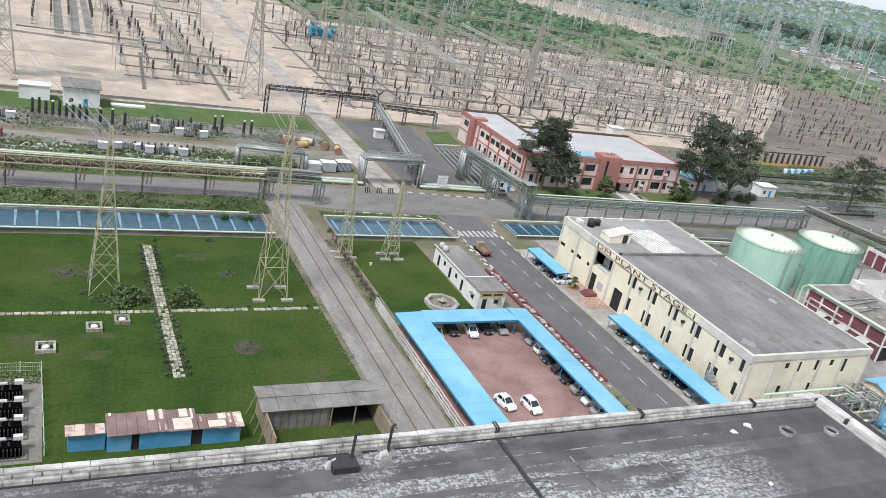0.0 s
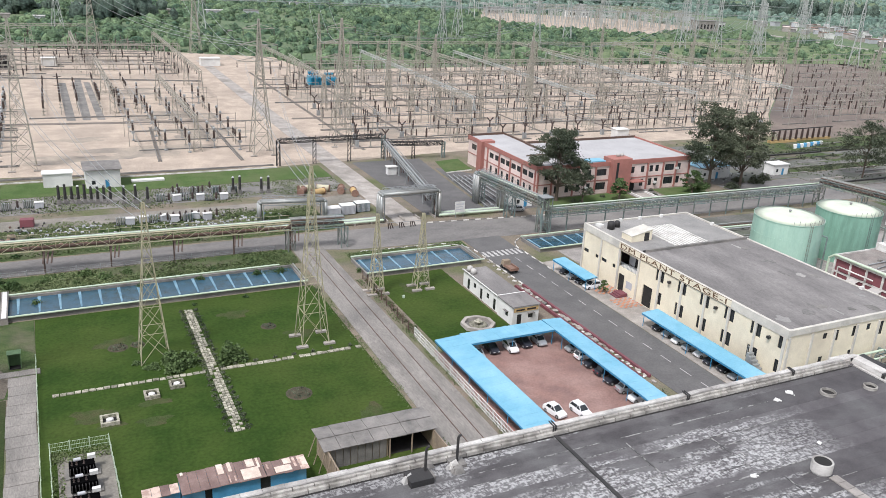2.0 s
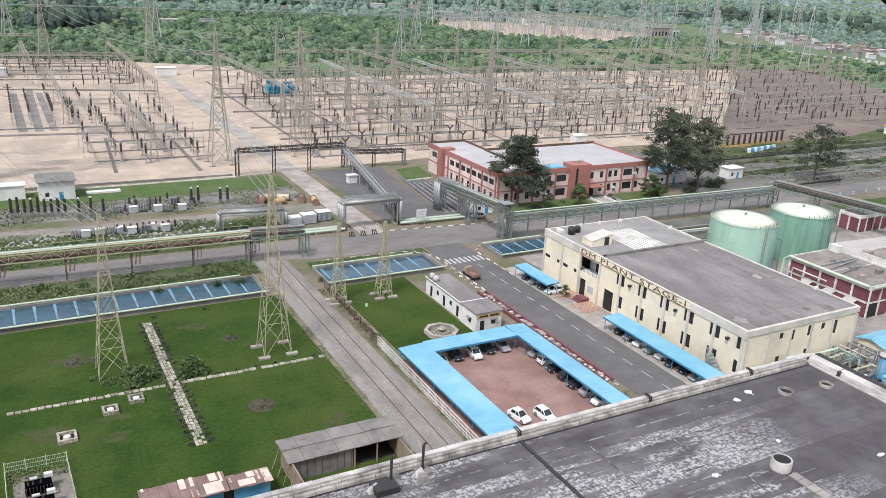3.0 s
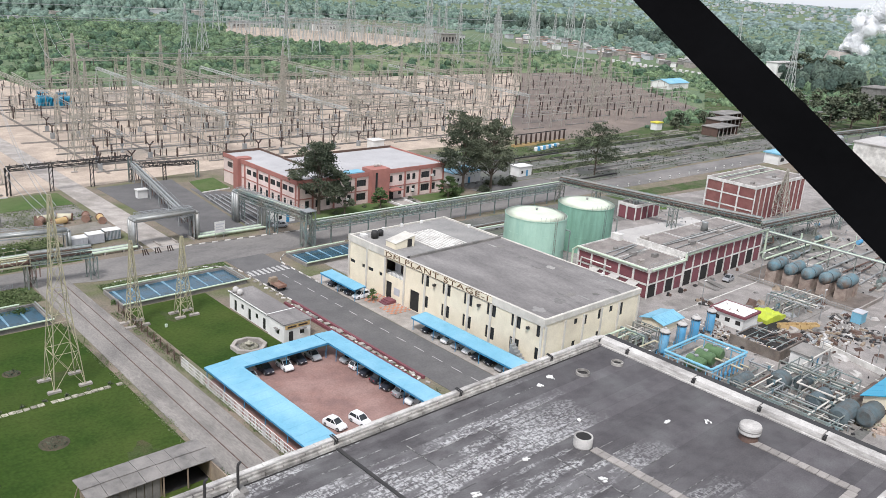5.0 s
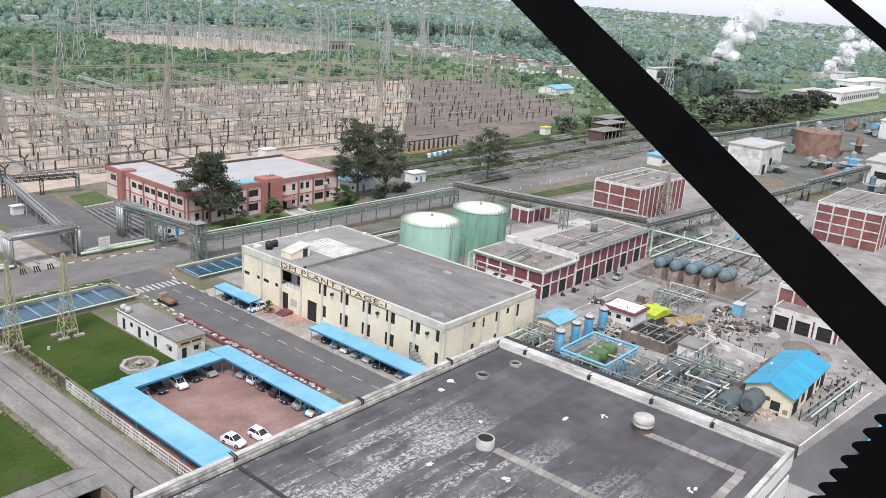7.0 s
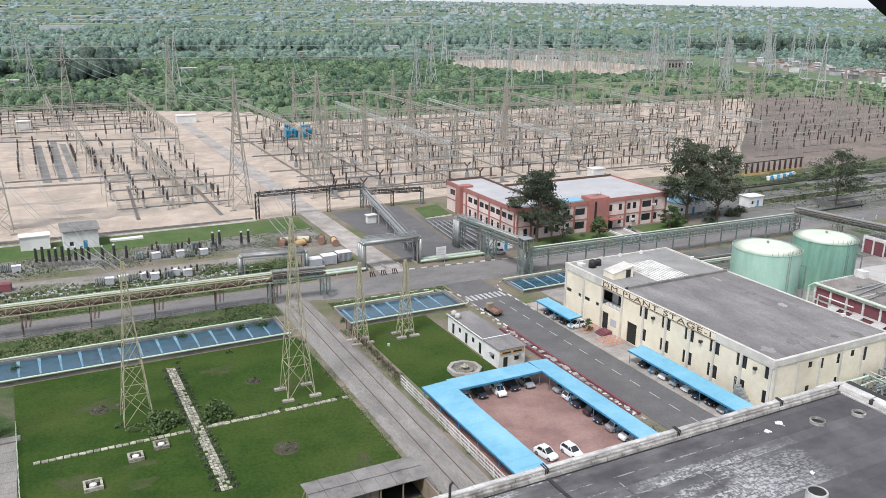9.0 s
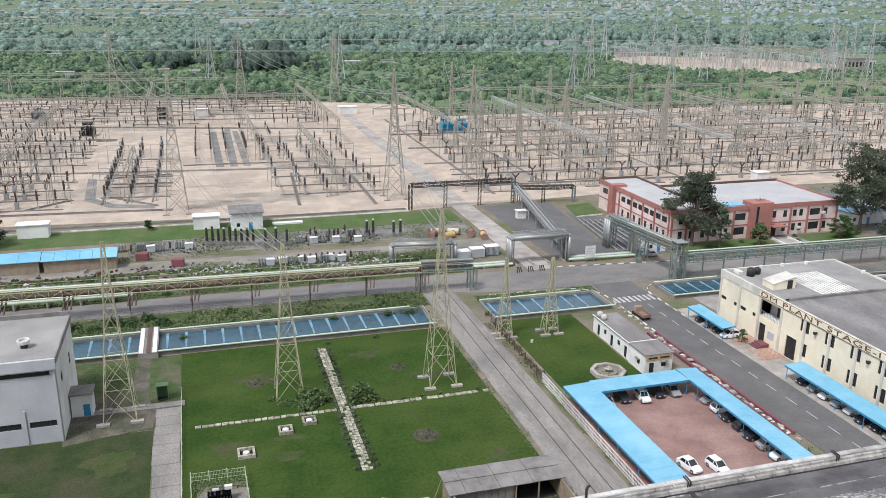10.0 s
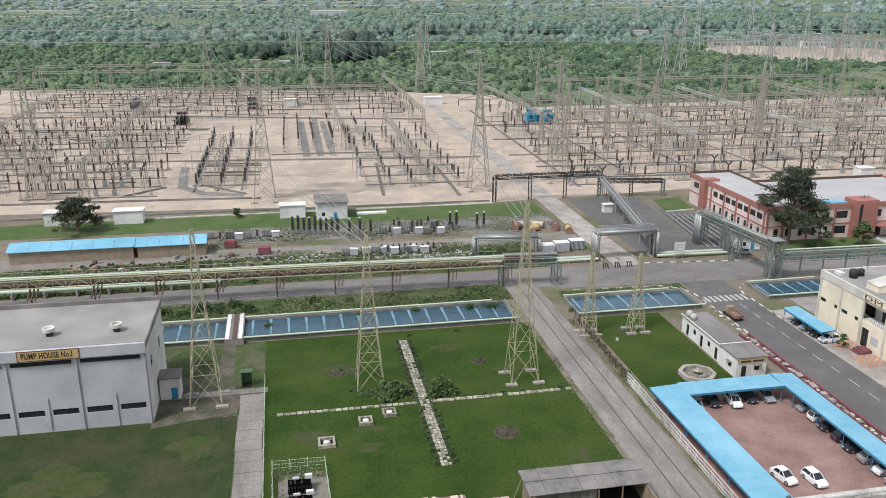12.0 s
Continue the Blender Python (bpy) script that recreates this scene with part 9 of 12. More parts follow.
# ---- lattice towers ----
def lattice_tower(x, y, h, base, waist, label, material, arms=(), t=0.13, feet=True, turn=0, panels=7, name="lattice_tower", group="lattice towers"):
    """A square lattice mast: four tapered legs, crossed bracing, cross-arms (height, half length)."""
    b = thing(name, x, y, 0.04, label, "tower", group, turn=turn)

    def half(z):
        k = 0.62
        return (base + (waist - base) * (z / (h * k))) / 2 if z < h * k else (waist + (0.35 - waist) * ((z - h * k) / (h * (1 - k)))) / 2

    zs = [0]
    step = h / panels * 1.35
    while zs[-1] < h - 0.5:
        zs.append(min(h, zs[-1] + step))
        step = max(step * 0.88, h / panels * 0.55)
    for sx, sy in ((-1, -1), (1, -1), (1, 1), (-1, 1)):
        m = M()
        for z in zs:
            cx, cy, e = sx * half(z), sy * half(z), t / 2
            m.v += [(cx - e, cy - e, z), (cx + e, cy - e, z), (cx + e, cy + e, z), (cx - e, cy + e, z)]
        for k in range(len(zs) - 1):
            m.f += [(4 * k + i, 4 * k + (i + 1) % 4, 4 * k + 4 + (i + 1) % 4, 4 * k + 4 + i) for i in range(4)]
        part("leg", m, material, b)
    br_ = M()
    for i, (a, c) in enumerate(zip(zs, zs[1:])):
        p, q = half(a), half(c)
        for k in range(4):
            ca, cb = [(-1, -1), (1, -1), (1, 1), (-1, 1)][k], [(-1, -1), (1, -1), (1, 1), (-1, 1)][(k + 1) % 4]
            br_.beam((ca[0] * p, ca[1] * p, a), (cb[0] * q, cb[1] * q, c), t * 0.6)
            br_.beam((cb[0] * p, cb[1] * p, a), (ca[0] * q, ca[1] * q, c), t * 0.6)
            br_.beam((ca[0] * q, ca[1] * q, c), (cb[0] * q, cb[1] * q, c), t * 0.6)
    part("bracing", br_, material, b)
    for z, ln in arms:
        w = half(z)
        m = M()
        for s in (-1, 1):
            for e in (-1, 1):
                m.beam((s * w, e * w, z), (s * ln, 0, z + 0.2), t * 0.7)
                m.beam((s * w, e * w, z + 1.3), (s * ln, 0, z + 0.2), t * 0.6)
        part("cross_arm", m, material, b)
        for s in (-1, 1):
            part("insulator", M().lathe([(0.06, z - 1.6), (0.14, z - 1.4), (0.1, z - 1.0), (0.14, z - 0.6), (0.06, z + 0.1)], 6, s * (ln - 0.1), 0), INSULATOR, b)
    if feet:
        for sx, sy in ((-1, -1), (1, -1), (1, 1), (-1, 1)):
            part("footing", M().box(sx * base / 2 - 0.9, sx * base / 2 + 0.9, sy * base / 2 - 0.35, sy * base / 2 + 0.35, -0.05, 0.35), CONCRETE, b)
    return b


YEL = "slender yellowed lattice tower standing on the lawn"
lattice_tower(35.0, 115.4, 28.6, 4.4, 1.5, YEL, TOWER_YELLOW, t=0.11)
lattice_tower(11.2, 117.6, 24.4, 4.2, 1.5, YEL, TOWER_YELLOW, t=0.11, feet=False)
lattice_tower(-13.2, 116.8, 26.8, 4.6, 1.5, "slender yellowed lattice tower beside the grey building", TOWER_YELLOW, t=0.11)
lattice_tower(60.4, 129.6, 14.7, 2.6, 1.0, "small yellowed lattice mast on the garden lawn", TOWER_YELLOW, t=0.11)
lattice_tower(51.6, 130.0, 15.2, 2.4, 1.0, "small yellowed lattice mast beside the rail track", TOWER_YELLOW, t=0.11)
lattice_tower(232.4, 103.2, 14.6, 5.0, 1.6, "grey lattice tower beside the red process building", TOWER_GREY, t=0.2)
GREY = "tall weathered lattice pylon in the switchyard"
pyl = lattice_tower(57.2, 238.6, 38.8, 6.0, 2.0, GREY, TOWER_GREY, ((27, 6.5), (31.5, 5.5), (36, 4.5)), t=0.2, panels=9)
mast = lattice_tower(122, 300, 27, 2.6, 1.2, "slim lattice mast rising above the switchyard bays", TOWER_GREY, ((21, 2.6),), t=0.14, panels=9, feet=False)
for x, y, tn in ((83.8, 244.4, 0), (-6.0, 236.2, 0), (-70, 250, 10), (-40, 488, 0), (27, 480, 0), (78, 470, 0)):
    copy_thing(pyl, pose(x, y, 0.04, 0, 0, tn))
for x, y, tn in ((150, 318, 0), (165, 265, 5), (128, 408, 0), (205, 330, 0), (250, 300, 0), (300, 330, 8), (352, 352, 0), (232, 410, 0), (330, 250, 0), (400, 300, 5), (440, 330, 0), (100, 282, 0), (186, 300, 0), (270, 262, 0), (320, 292, 0), (370, 270, 0), (350, 310, 4), (280, 380, 0), (170, 380, 0), (420, 380, 0)):
    copy_thing(mast, pose(x, y, 0.04, 0, 0, tn))
def far_pylon_mesh(h, base, waist, t):
    m = M()
    zs = [0, h * 0.2, h * 0.38, h * 0.54, h * 0.68, h * 0.8, h * 0.9, h]
    hw = [(base + (waist - base) * min(1, z / (h * 0.62))) / 2 if z < h * 0.9 else 0.3 for z in zs]
    cs = ((-1, -1), (1, -1), (1, 1), (-1, 1))
    for (a, p), (c, q) in zip(zip(zs, hw), zip(zs[1:], hw[1:])):
        for k in range(4):
            u, w = cs[k], cs[(k + 1) % 4]
            m.beam((u[0] * p, u[1] * p, a), (u[0] * q, u[1] * q, c), t)
            m.beam((u[0] * p, u[1] * p, a), (w[0] * q, w[1] * q, c), t * 0.6)
    for z, ln in ((0.66, 6), (0.78, 5), (0.9, 4)):
        for e in (-1, 1):
            m.beam((0, 0.6, h * z), (e * ln, 0, h * z + 0.3), t * 0.7).beam((0, -0.6, h * z), (e * ln, 0, h * z + 0.3), t * 0.7)
    return m.mesh("lattice_pylon")


rw = random.Random(77)
FAR_STEEL = mat("weathered_far_steel", (0.4, 0.41, 0.38), (0.33, 0.34, 0.32), 3.0, 0.1, 0.7)
far_me = [far_pylon_mesh(36, 6, 1.6, 0.3), far_pylon_mesh(44, 6.4, 1.8, 0.34)]
for k in range(46):
    a, d = math.radians(rw.uniform(-14, 66)), rw.uniform(500, 1500)
    if k > 26:
        a, d = math.radians(rw.uniform(26, 52)), rw.uniform(620, 980)
    solid("lattice_pylon", far_me[k % 2], FAR_STEEL, "slender grey lattice pylon among distant trees", "pylon", "distant pylons", at=pose(d * math.sin(a), d * math.cos(a), 0, 0, 0, rw.uniform(0, 90)))


# ---- switchyard equipment ----
def equip(kind):
    """One post of switchgear: pedestal, porcelain column, head."""
    if kind == 0:
        b = thing("post_insulator", 0, 0, 0, "brown porcelain post insulator on a steel pedestal", "insulator", "post insulators")
        part("pedestal", M().beam((0, 0, 0), (0, 0, 2.4), 0.28).box(-0.5, 0.5, -0.5, 0.5, 0, 0.25), TOWER_GREY, b)
        part("column", M().lathe([(0.24, 2.4), (0.35, 2.9), (0.27, 3.4), (0.35, 3.9), (0.27, 4.4), (0.32, 4.9), (0.16, 5.4)], 6), INSULATOR, b)
        part("clamp", M().box(-0.35, 0.35, -0.1, 0.1, 5.4, 5.55), STEEL, b)
    elif kind == 1:
        b = thing("current_transformer", 0, 0, 0, "tall dark current transformer with grey head", "insulator", "current transformers")
        part("pedestal", M().box(-0.45, 0.45, -0.45, 0.45, 0, 0.3).beam((-0.25, 0, 0.3), (-0.25, 0, 2.2), 0.16).beam((0.25, 0, 0.3), (0.25, 0, 2.2), 0.16).box(-0.5, 0.5, -0.4, 0.4, 2.2, 2.9), STEEL, b)
        part("column", M().lathe([(0.28, 2.9), (0.36, 3.5), (0.28, 4.1), (0.34, 4.7), (0.24, 5.4)], 8), INSULATOR, b)
        part("head", M().lathe([(0.3, 5.4), (0.42, 5.6), (0.42, 6.1), (0.15, 6.4)], 8), STEEL, b)
    elif kind == 2:
        b = thing("isolator", 0, 0, 0, "three-pole isolator with dark insulators on a frame", "isolator", "isolators")
        part("frame", M().box(-2.2, 2.2, -0.15, 0.15, 2.3, 2.6).beam((-1.9, 0, 0), (-1.9, 0, 2.3), 0.22).beam((1.9, 0, 0), (1.9, 0, 2.3), 0.22), TOWER_GREY, b)
        for s in (-1.9, 0, 1.9):
            part("column", M().lathe([(0.15, 2.6), (0.22, 3.1), (0.16, 3.6), (0.22, 4.1), (0.12, 4.7)], 6, s, 0), INSULATOR, b)
        part("blade", M().beam((-1.9, 0, 4.75), (1.9, 0, 4.75), 0.1), STEEL, b)
    else:
        b = thing("circuit_breaker", 0, 0, 0, "grey circuit breaker with forked dark insulators", "breaker", "circuit breakers")
        part("cabinet", M().box(-0.6, 0.6, -0.5, 0.5, 0, 2.0), STEEL, b)
        part("column", M().lathe([(0.25, 2.0), (0.3, 2.8), (0.22, 3.6), (0.26, 4.2)], 6), INSULATOR, b)
        part("arm", M().beam((0, 0, 4.1), (-1.2, 0, 5.4), 0.35).beam((0, 0, 4.1), (1.2, 0, 5.4), 0.35), INSULATOR, b)
    return b


protos = [equip(k) for k in range(4)]
placed = [0, 0, 0, 0]


def place(k, x, y, turn=0):
    if placed[k] == 0:
        protos[k].matrix_basis = pose(x, y, 0.05, 0, 0, turn)
    else:
        copy_thing(protos[k], pose(x, y, 0.05, 0, 0, turn))
    placed[k] += 1


def inside(x, y, poly):
    c = False
    for (ax, ay), (bx, by) in zip(poly, poly[1:] + poly[:1]):
        if (ay > y) != (by > y) and x < (bx - ax) * (y - ay) / (by - ay) + ax:
            c = not c
    return c


rs = random.Random(42)
rest, rest_pale = M(), M()
LIMIT = [130, 70, 90, 60]


def post(k, x, y, turn=0, tall=1.0):
    """A post of switchgear, as a thing of its own in the near bays."""
    near = y < 345 and abs(x) < 260
    if near and placed[k] < LIMIT[k]:
        place(k, x, y, turn)
        return
    top = (5.2 + rs.uniform(-0.5, 0.8)) * tall
    if x > 85 and rs.random() < 0.34:
        return
    rest_pale.tube((x, y, 0), (x, y, 2.2), 0.12, 4)
    rest.lathe([(0.24, 2.2), (0.36, 2.8), (0.26, 4.0), (0.32, top - 0.6), (0.14, top)], 5, x, y)
    if rs.random() < 0.3:
        dx_, dy_ = (1.5, 0) if rs.random() < 0.5 else (0, 1.5)
        rest.beam((x - dx_, y - dy_, top + 0.1), (x + dx_, y + dy_, top + 0.1), 0.16)


def ok(x, y):
    return inside(x, y, SANDY) or inside(x, y, GRAVELLY)


kerbs = M()


def low_beam(xa, ya, xb, yb):
    """A concrete sill with pale steel frame along a row of posts."""
    kerbs.beam((xa, ya, 0.15), (xb, yb, 0.15), 0.45)


# western bays
for x0 in (-118, -75):
    for y in (250, 262, 274, 286, 314, 327, 340, 354, 368):
        low_beam(x0, y - 1.2, x0 + 38, y - 3.2)
        for i in range(8):
            post((i // 3 + int(y)) % 4 if i % 3 else 0, x0 + i * 5.2 + rs.uniform(-0.5, 0.5), y + rs.uniform(-1, 1), rs.choice((0, 90)))
for x in (-26, -19, -12):
    low_beam(x - 1.2, 250, x - 1.2, 336)
    for k in range(17):
        y = 252 + k * 5
        if not 296 < y < 306:
            post(1 if k % 3 else 0, x + rs.uniform(-0.3, 0.3), y)
for y in (258, 272, 290, 318):
    low_beam(-28, y, -8, y - 2)
for i, x in enumerate((0, 5.5, 11, 18.5, 24, 30)):
    rest_pale.beam((x, 306, 2.2), (x + 1, 386, 2.2), 0.16)
    for k in range(13):
        if rs.random() < 0.85:
            rest_pale.beam((x + k * 0.08, 308 + k * 6.2, 0), (x + k * 0.08, 308 + k * 6.2, 2.3), 0.2)
            if rs.random() < 0.55:
                post(0, x + k * 0.08, 308 + k * 6.2 + 0.6, 0, 0.7)
sheet("trench_bay", [(12.0, 305), (14.4, 305), (15.6, 388), (13.2, 388)], 0.09, DARK_CONCRETE, "dark gravel strip between equipment rows", "trench")
for i, x in enumerate((24, 31, 38, 45, 52)):
    for k in range(10):
        y = 245 + k * 9.6 + (i % 2) * 4
        if rs.random() < 0.2:
            continue
        if x < 30 and y < 262:
            continue
        post((i + k) % 3 if k % 2 else 1, x + k * 0.15 + rs.uniform(-0.6, 0.6), y, 90, 1.15)
    rest_pale.beam((x, 246, 2.3), (x + 1.5, 336, 2.3), 0.2)
for y in (250, 262, 276):
    low_beam(24, y, 58, y - 1)
for y in (416, 432, 446, 460, 472, 482):
    low_beam(-120, y + 8, 56, y - 6)
    for i in range(30):
        x = -120 + i * 6.1 + rs.uniform(-1, 1)
        if ok(x, y) and rs.random() < 0.85:
            post(i % 3, x, y + 4 + rs.uniform(-1.5, 1.5), 0, rs.uniform(0.7, 1.1))
for x0 in (-75, -30, 36):
    for y in (384, 396):
        for i in range(6):
            post(i % 3, x0 + i * 5 + rs.uniform(-1, 1), y + rs.uniform(-1, 1), 0, 0.9)
# eastern rows, phases in threes
for j, y in enumerate((240, 251, 263, 276, 291, 305, 320, 334, 348, 362, 376, 390)):
    x = 88 + (j % 3) * 3
    while x < 470:
        n_ = rs.choice((2, 3, 3))
        if ok(x, y) and ok(x + 9, y):
            for i in range(n_):
                post((j + n_) % 4 if i != 1 else 0, x + i * 4.4 + rs.uniform(-0.4, 0.4), y + rs.uniform(-1.5, 1.5), rs.choice((0, 90)), rs.uniform(0.9, 1.25))
            if rs.random() < 0.6:
                low_beam(x - 2, y - 1.5, x + 11, y - 1.9)
        x += n_ * 4.4 + rs.uniform(3, 9)
# row of stout dark posts east of the office, on a yellow frame, with pale blue drums before it
stout = thing("post_row", 236, 212, 0.06, "row of stout dark posts on a yellow steel frame", "switchgear")
for i in range(11):
    part("post", M().lathe([(0.4, 0.9), (0.45, 2.4), (0.36, 4.2), (0.2, 4.6)], 8, i * 3.0, 0.1 * i), INSULATOR, stout)
part("frame", M().box(-1, 12, -0.3, 0.0, 0, 0.7).box(-1, 31, 1.0, 1.3, 0, 0.9), TAN_BOARD, stout)
part("top_bar", M().beam((-1, 0, 4.7), (31, 1, 4.7), 0.3), DARK_STEEL, stout)
for i in range(9):
    solid("blue_drum", M().lathe([(0.7, 0), (0.7, 1.4), (0.5, 1.5)], 10), (WHITE, BLUE_PAINT)[i % 2], "pale blue and white drum standing in a row", "drum", "drum row", at=pose(238 + i * 1.9, 203.4 + i * 0.25, 0.07))
# the second, distant switchyard
far_yard = M()
for k in range(620):
    x, y = rs.uniform(362, 600), rs.uniform(578, 800)
    if inside(x, y, SUB2):
        h_ = rs.uniform(4, 9)
        far_yard.beam((x, y, 0), (x, y, h_), 0.34)
        if k % 4 == 0:
            w_, h_ = rs.uniform(8, 22), rs.uniform(9, 15)
            dx_, dy_ = (w_, 0) if k % 8 else (0, w_)
            far_yard.beam((x, y, 0), (x, y, h_), 0.4).beam((x + dx_, y + dy_, 0), (x + dx_, y + dy_, h_), 0.4)
            far_yard.beam((x, y, h_), (x + dx_, y + dy_, h_), 0.4).beam((x, y, h_ - 1.2), (x + dx_, y + dy_, h_ - 1.2), 0.3)
solid("far_yard_frames", far_yard, FAR_STEEL, "grey steel frames of a second distant switchyard", "switchgear", kind="stuff")
for k, (x, y, lx, ly, h) in enumerate(((545, 600, 26, 9, 10), (575, 612, 16, 9, 8), (420, 770, 20, 8, 6), (500, 740, 24, 8, 7))):
    yb = thing("yard_house", x, y, 0, "pale control building beside the distant switchyard", "building", "far yard houses")
    part("wall", M().box(0, lx, 0, ly, 0, h), (CONCRETE, WHITE)[k % 2], yb)
    part("roof", M().box(-0.4, lx + 0.4, -0.4, ly + 0.4, h, h + 0.4), DARK_CONCRETE, yb)
    for i in range(int(lx / 4)):
        part("opening", M().box(1 + i * 4, 3 + i * 4, -0.06, -0.004, h * 0.3, h * 0.7), NEAR_BLACK, yb)
# pale bus frames: rails at two heights on slim uprights
for x0, x1, ys in ((-118, -42, (256, 268, 280, 320, 334, 348, 362, 376)), (-30, -8, (262, 280, 312)), (22, 56, (256, 270, 300, 320)), (-120, 50, (412, 424, 440, 454, 468))):
    for y in ys:
        n_ = int((x1 - x0) / 7)
        for z in (4.8, 6.6):
            rest_pale.beam((x0, y, z), (x1, y - 2, z), 0.13)
        for i in range(n_ + 1):
            f = i / n_
            rest_pale.beam((x0 + (x1 - x0) * f, y - 2 * f, 0), (x0 + (x1 - x0) * f, y - 2 * f, 6.8), 0.15)
for y in (236, 250, 266, 284, 304, 326, 350, 374):
    x = 270
    while x < 480:
        if inside(x, y, GRAVELLY) and inside(x + 14, y, GRAVELLY):
            for z in (6.5, 9.5):
                rest_pale.beam((x, y, z), (x + 14, y - 1, z), 0.2)
            for i in range(3):
                rest_pale.beam((x + 7 * i, y, 0), (x + 7 * i, y, 10), 0.22)
        x += rs.choice((15, 18, 24))
for y in (246, 258, 270, 284, 298, 312, 327, 341, 355, 369, 383):
    x = 86 + (y % 5)
    while x < 400:
        ln = rs.choice((14, 21, 28))
        if inside(x, y, SANDY) and inside(x + ln, y, SANDY) and rs.random() < 0.6:
            for z in (6.4,):
                rest_pale.beam((x, y, z), (x + ln, y - 0.8, z), 0.17)
            for i in range(ln // 7 + 1):
                rest_pale.beam((x + 7 * i, y - 0.8 * 7 * i / ln, 0), (x + 7 * i, y - 0.8 * 7 * i / ln, 6.5), 0.17)
        x += ln + rs.choice((4, 7, 12))
for x in (98, 121, 145, 170, 198, 228, 262):
    for k in range(11):
        y = 242 + 14 * k
        if inside(x + k, y, SANDY) and inside(x + k + 1, y + 14, SANDY):
            rest_pale.beam((x + k, y, 9.0), (x + k + 1, y + 14, 9.0), 0.24)
            rest_pale.beam((x + k, y, 8.2), (x + k + 1, y + 14, 8.2), 0.16)
            rest_pale.beam((x + k, y, 0), (x + k, y, 9.1), 0.22)
# long pale gantry beams running north through the eastern bays
for x0, ya, yb in ((188, 256, 392), (240, 258, 388), (298, 262, 384), (140, 262, 396)):
    lb = thing("long_gantry", x0, ya, 0.05, "long pale steel gantry beam crossing the switchyard bays", "gantry", "long gantries")
    n = int((yb - ya) / 18)
    part("beam", lattice_beam(M(), (0, 0, 10.6), (x0 * 0.04, yb - ya, 10.6), 1.0, 1.0, n * 5, 0.17), FAR_STEEL, lb)
    for i in range(n + 1):
        px, py = x0 * 0.04 * i / n, (yb - ya) * i / n
        part("column", M().beam((px - 1.2, py, 0), (px, py, 9.7), 0.2).beam((px + 1.2, py, 0), (px, py, 9.7), 0.2), FAR_STEEL, lb)
# scattered taller frames of the bays
for k in range(230):
    x, y = (rs.uniform(-118, -34), rs.uniform(248, 380)) if k % 3 == 0 else ((rs.uniform(-110, 60), rs.uniform(388, 482)) if k % 3 == 1 else (rs.uniform(90, 420), rs.uniform(238, 396)))
    if not ok(x, y):
        continue
    h_ = rs.uniform(4.5, 8.5)
    w_ = rs.choice((2.2, 3.4, 4.6))
    dx_, dy_ = (w_, 0) if rs.random() < 0.6 else (0, w_)
    for e in (-1, 1):
        rest_pale.beam((x + e * dx_ / 2, y + e * dy_ / 2, 0), (x + e * dx_ / 2, y + e * dy_ / 2, h_), 0.16)
        rest.lathe([(0.14, h_), (0.22, h_ + 0.5), (0.15, h_ + 1.0), (0.08, h_ + 1.5)], 5, x + e * dx_ / 2, y + e * dy_ / 2)
    rest_pale.beam((x - dx_ / 2, y - dy_ / 2, h_), (x + dx_ / 2, y + dy_ / 2, h_), 0.2)
    rest_pale.beam((x - dx_ / 2, y - dy_ / 2, 0.2), (x + dx_ / 2, y + dy_ / 2, h_ * 0.6), 0.1)
    if rs.random() < 0.4:
        kerbs.beam((x - 4, y - 1.2, 0.15), (x + 4, y - 1.4, 0.15), 0.5)
solid("distant_switchgear", rest, INSULATOR, "rows of dark switchgear posts across the far yard", "switchgear", kind="stuff")
solid("distant_pedestals", rest_pale, PALE_FRAME, "pale steel pedestals of the far switchgear", "switchgear", kind="stuff")
solid("equipment_sills", kerbs, DARK_CONCRETE, "low concrete sills under the switchgear rows", "sills", kind="stuff")

# the row of dark posts north of the pipe rack
for k, (x, y) in enumerate([(1.1 + 1.37 * k, 202.0 - 0.3 * k) for k in range(9)] + [(14.9, 198.2), (17.4, 197.6), (20.0, 197.0), (40.5, 199.6), (42.1, 199.3), (47.3, 198.6), (49.0, 198.2)]):
    b = thing("bus_support", x, y, 0.05, "tall dark bus support post with a pale cap", "insulator", "bus supports")
    part("base", M().box(-0.55, 0.55, -0.5, 0.5, 0, 0.5).box(-0.36, 0.36, -0.36, 0.36, 0.5, 1.1), DARK_CONCRETE, b)
    h = 4.1 + 0.35 * math.sin(k * 2.1)
    part("column", M().lathe([(0.3, 1.0), (0.37, 1.5), (0.3, 2.0), (0.36, 2.6), (0.29, 3.2), (0.33, 3.6), (0.26, h)], 8), DARK_STEEL, b)
    part("cap", M().lathe([(0.3, h), (0.32, h + 0.2), (0.1, h + 0.35)], 8), LAMP_GLASS if k in (3, 6, 7, 9, 10, 12, 13, 14, 15) else DARK_STEEL, b)


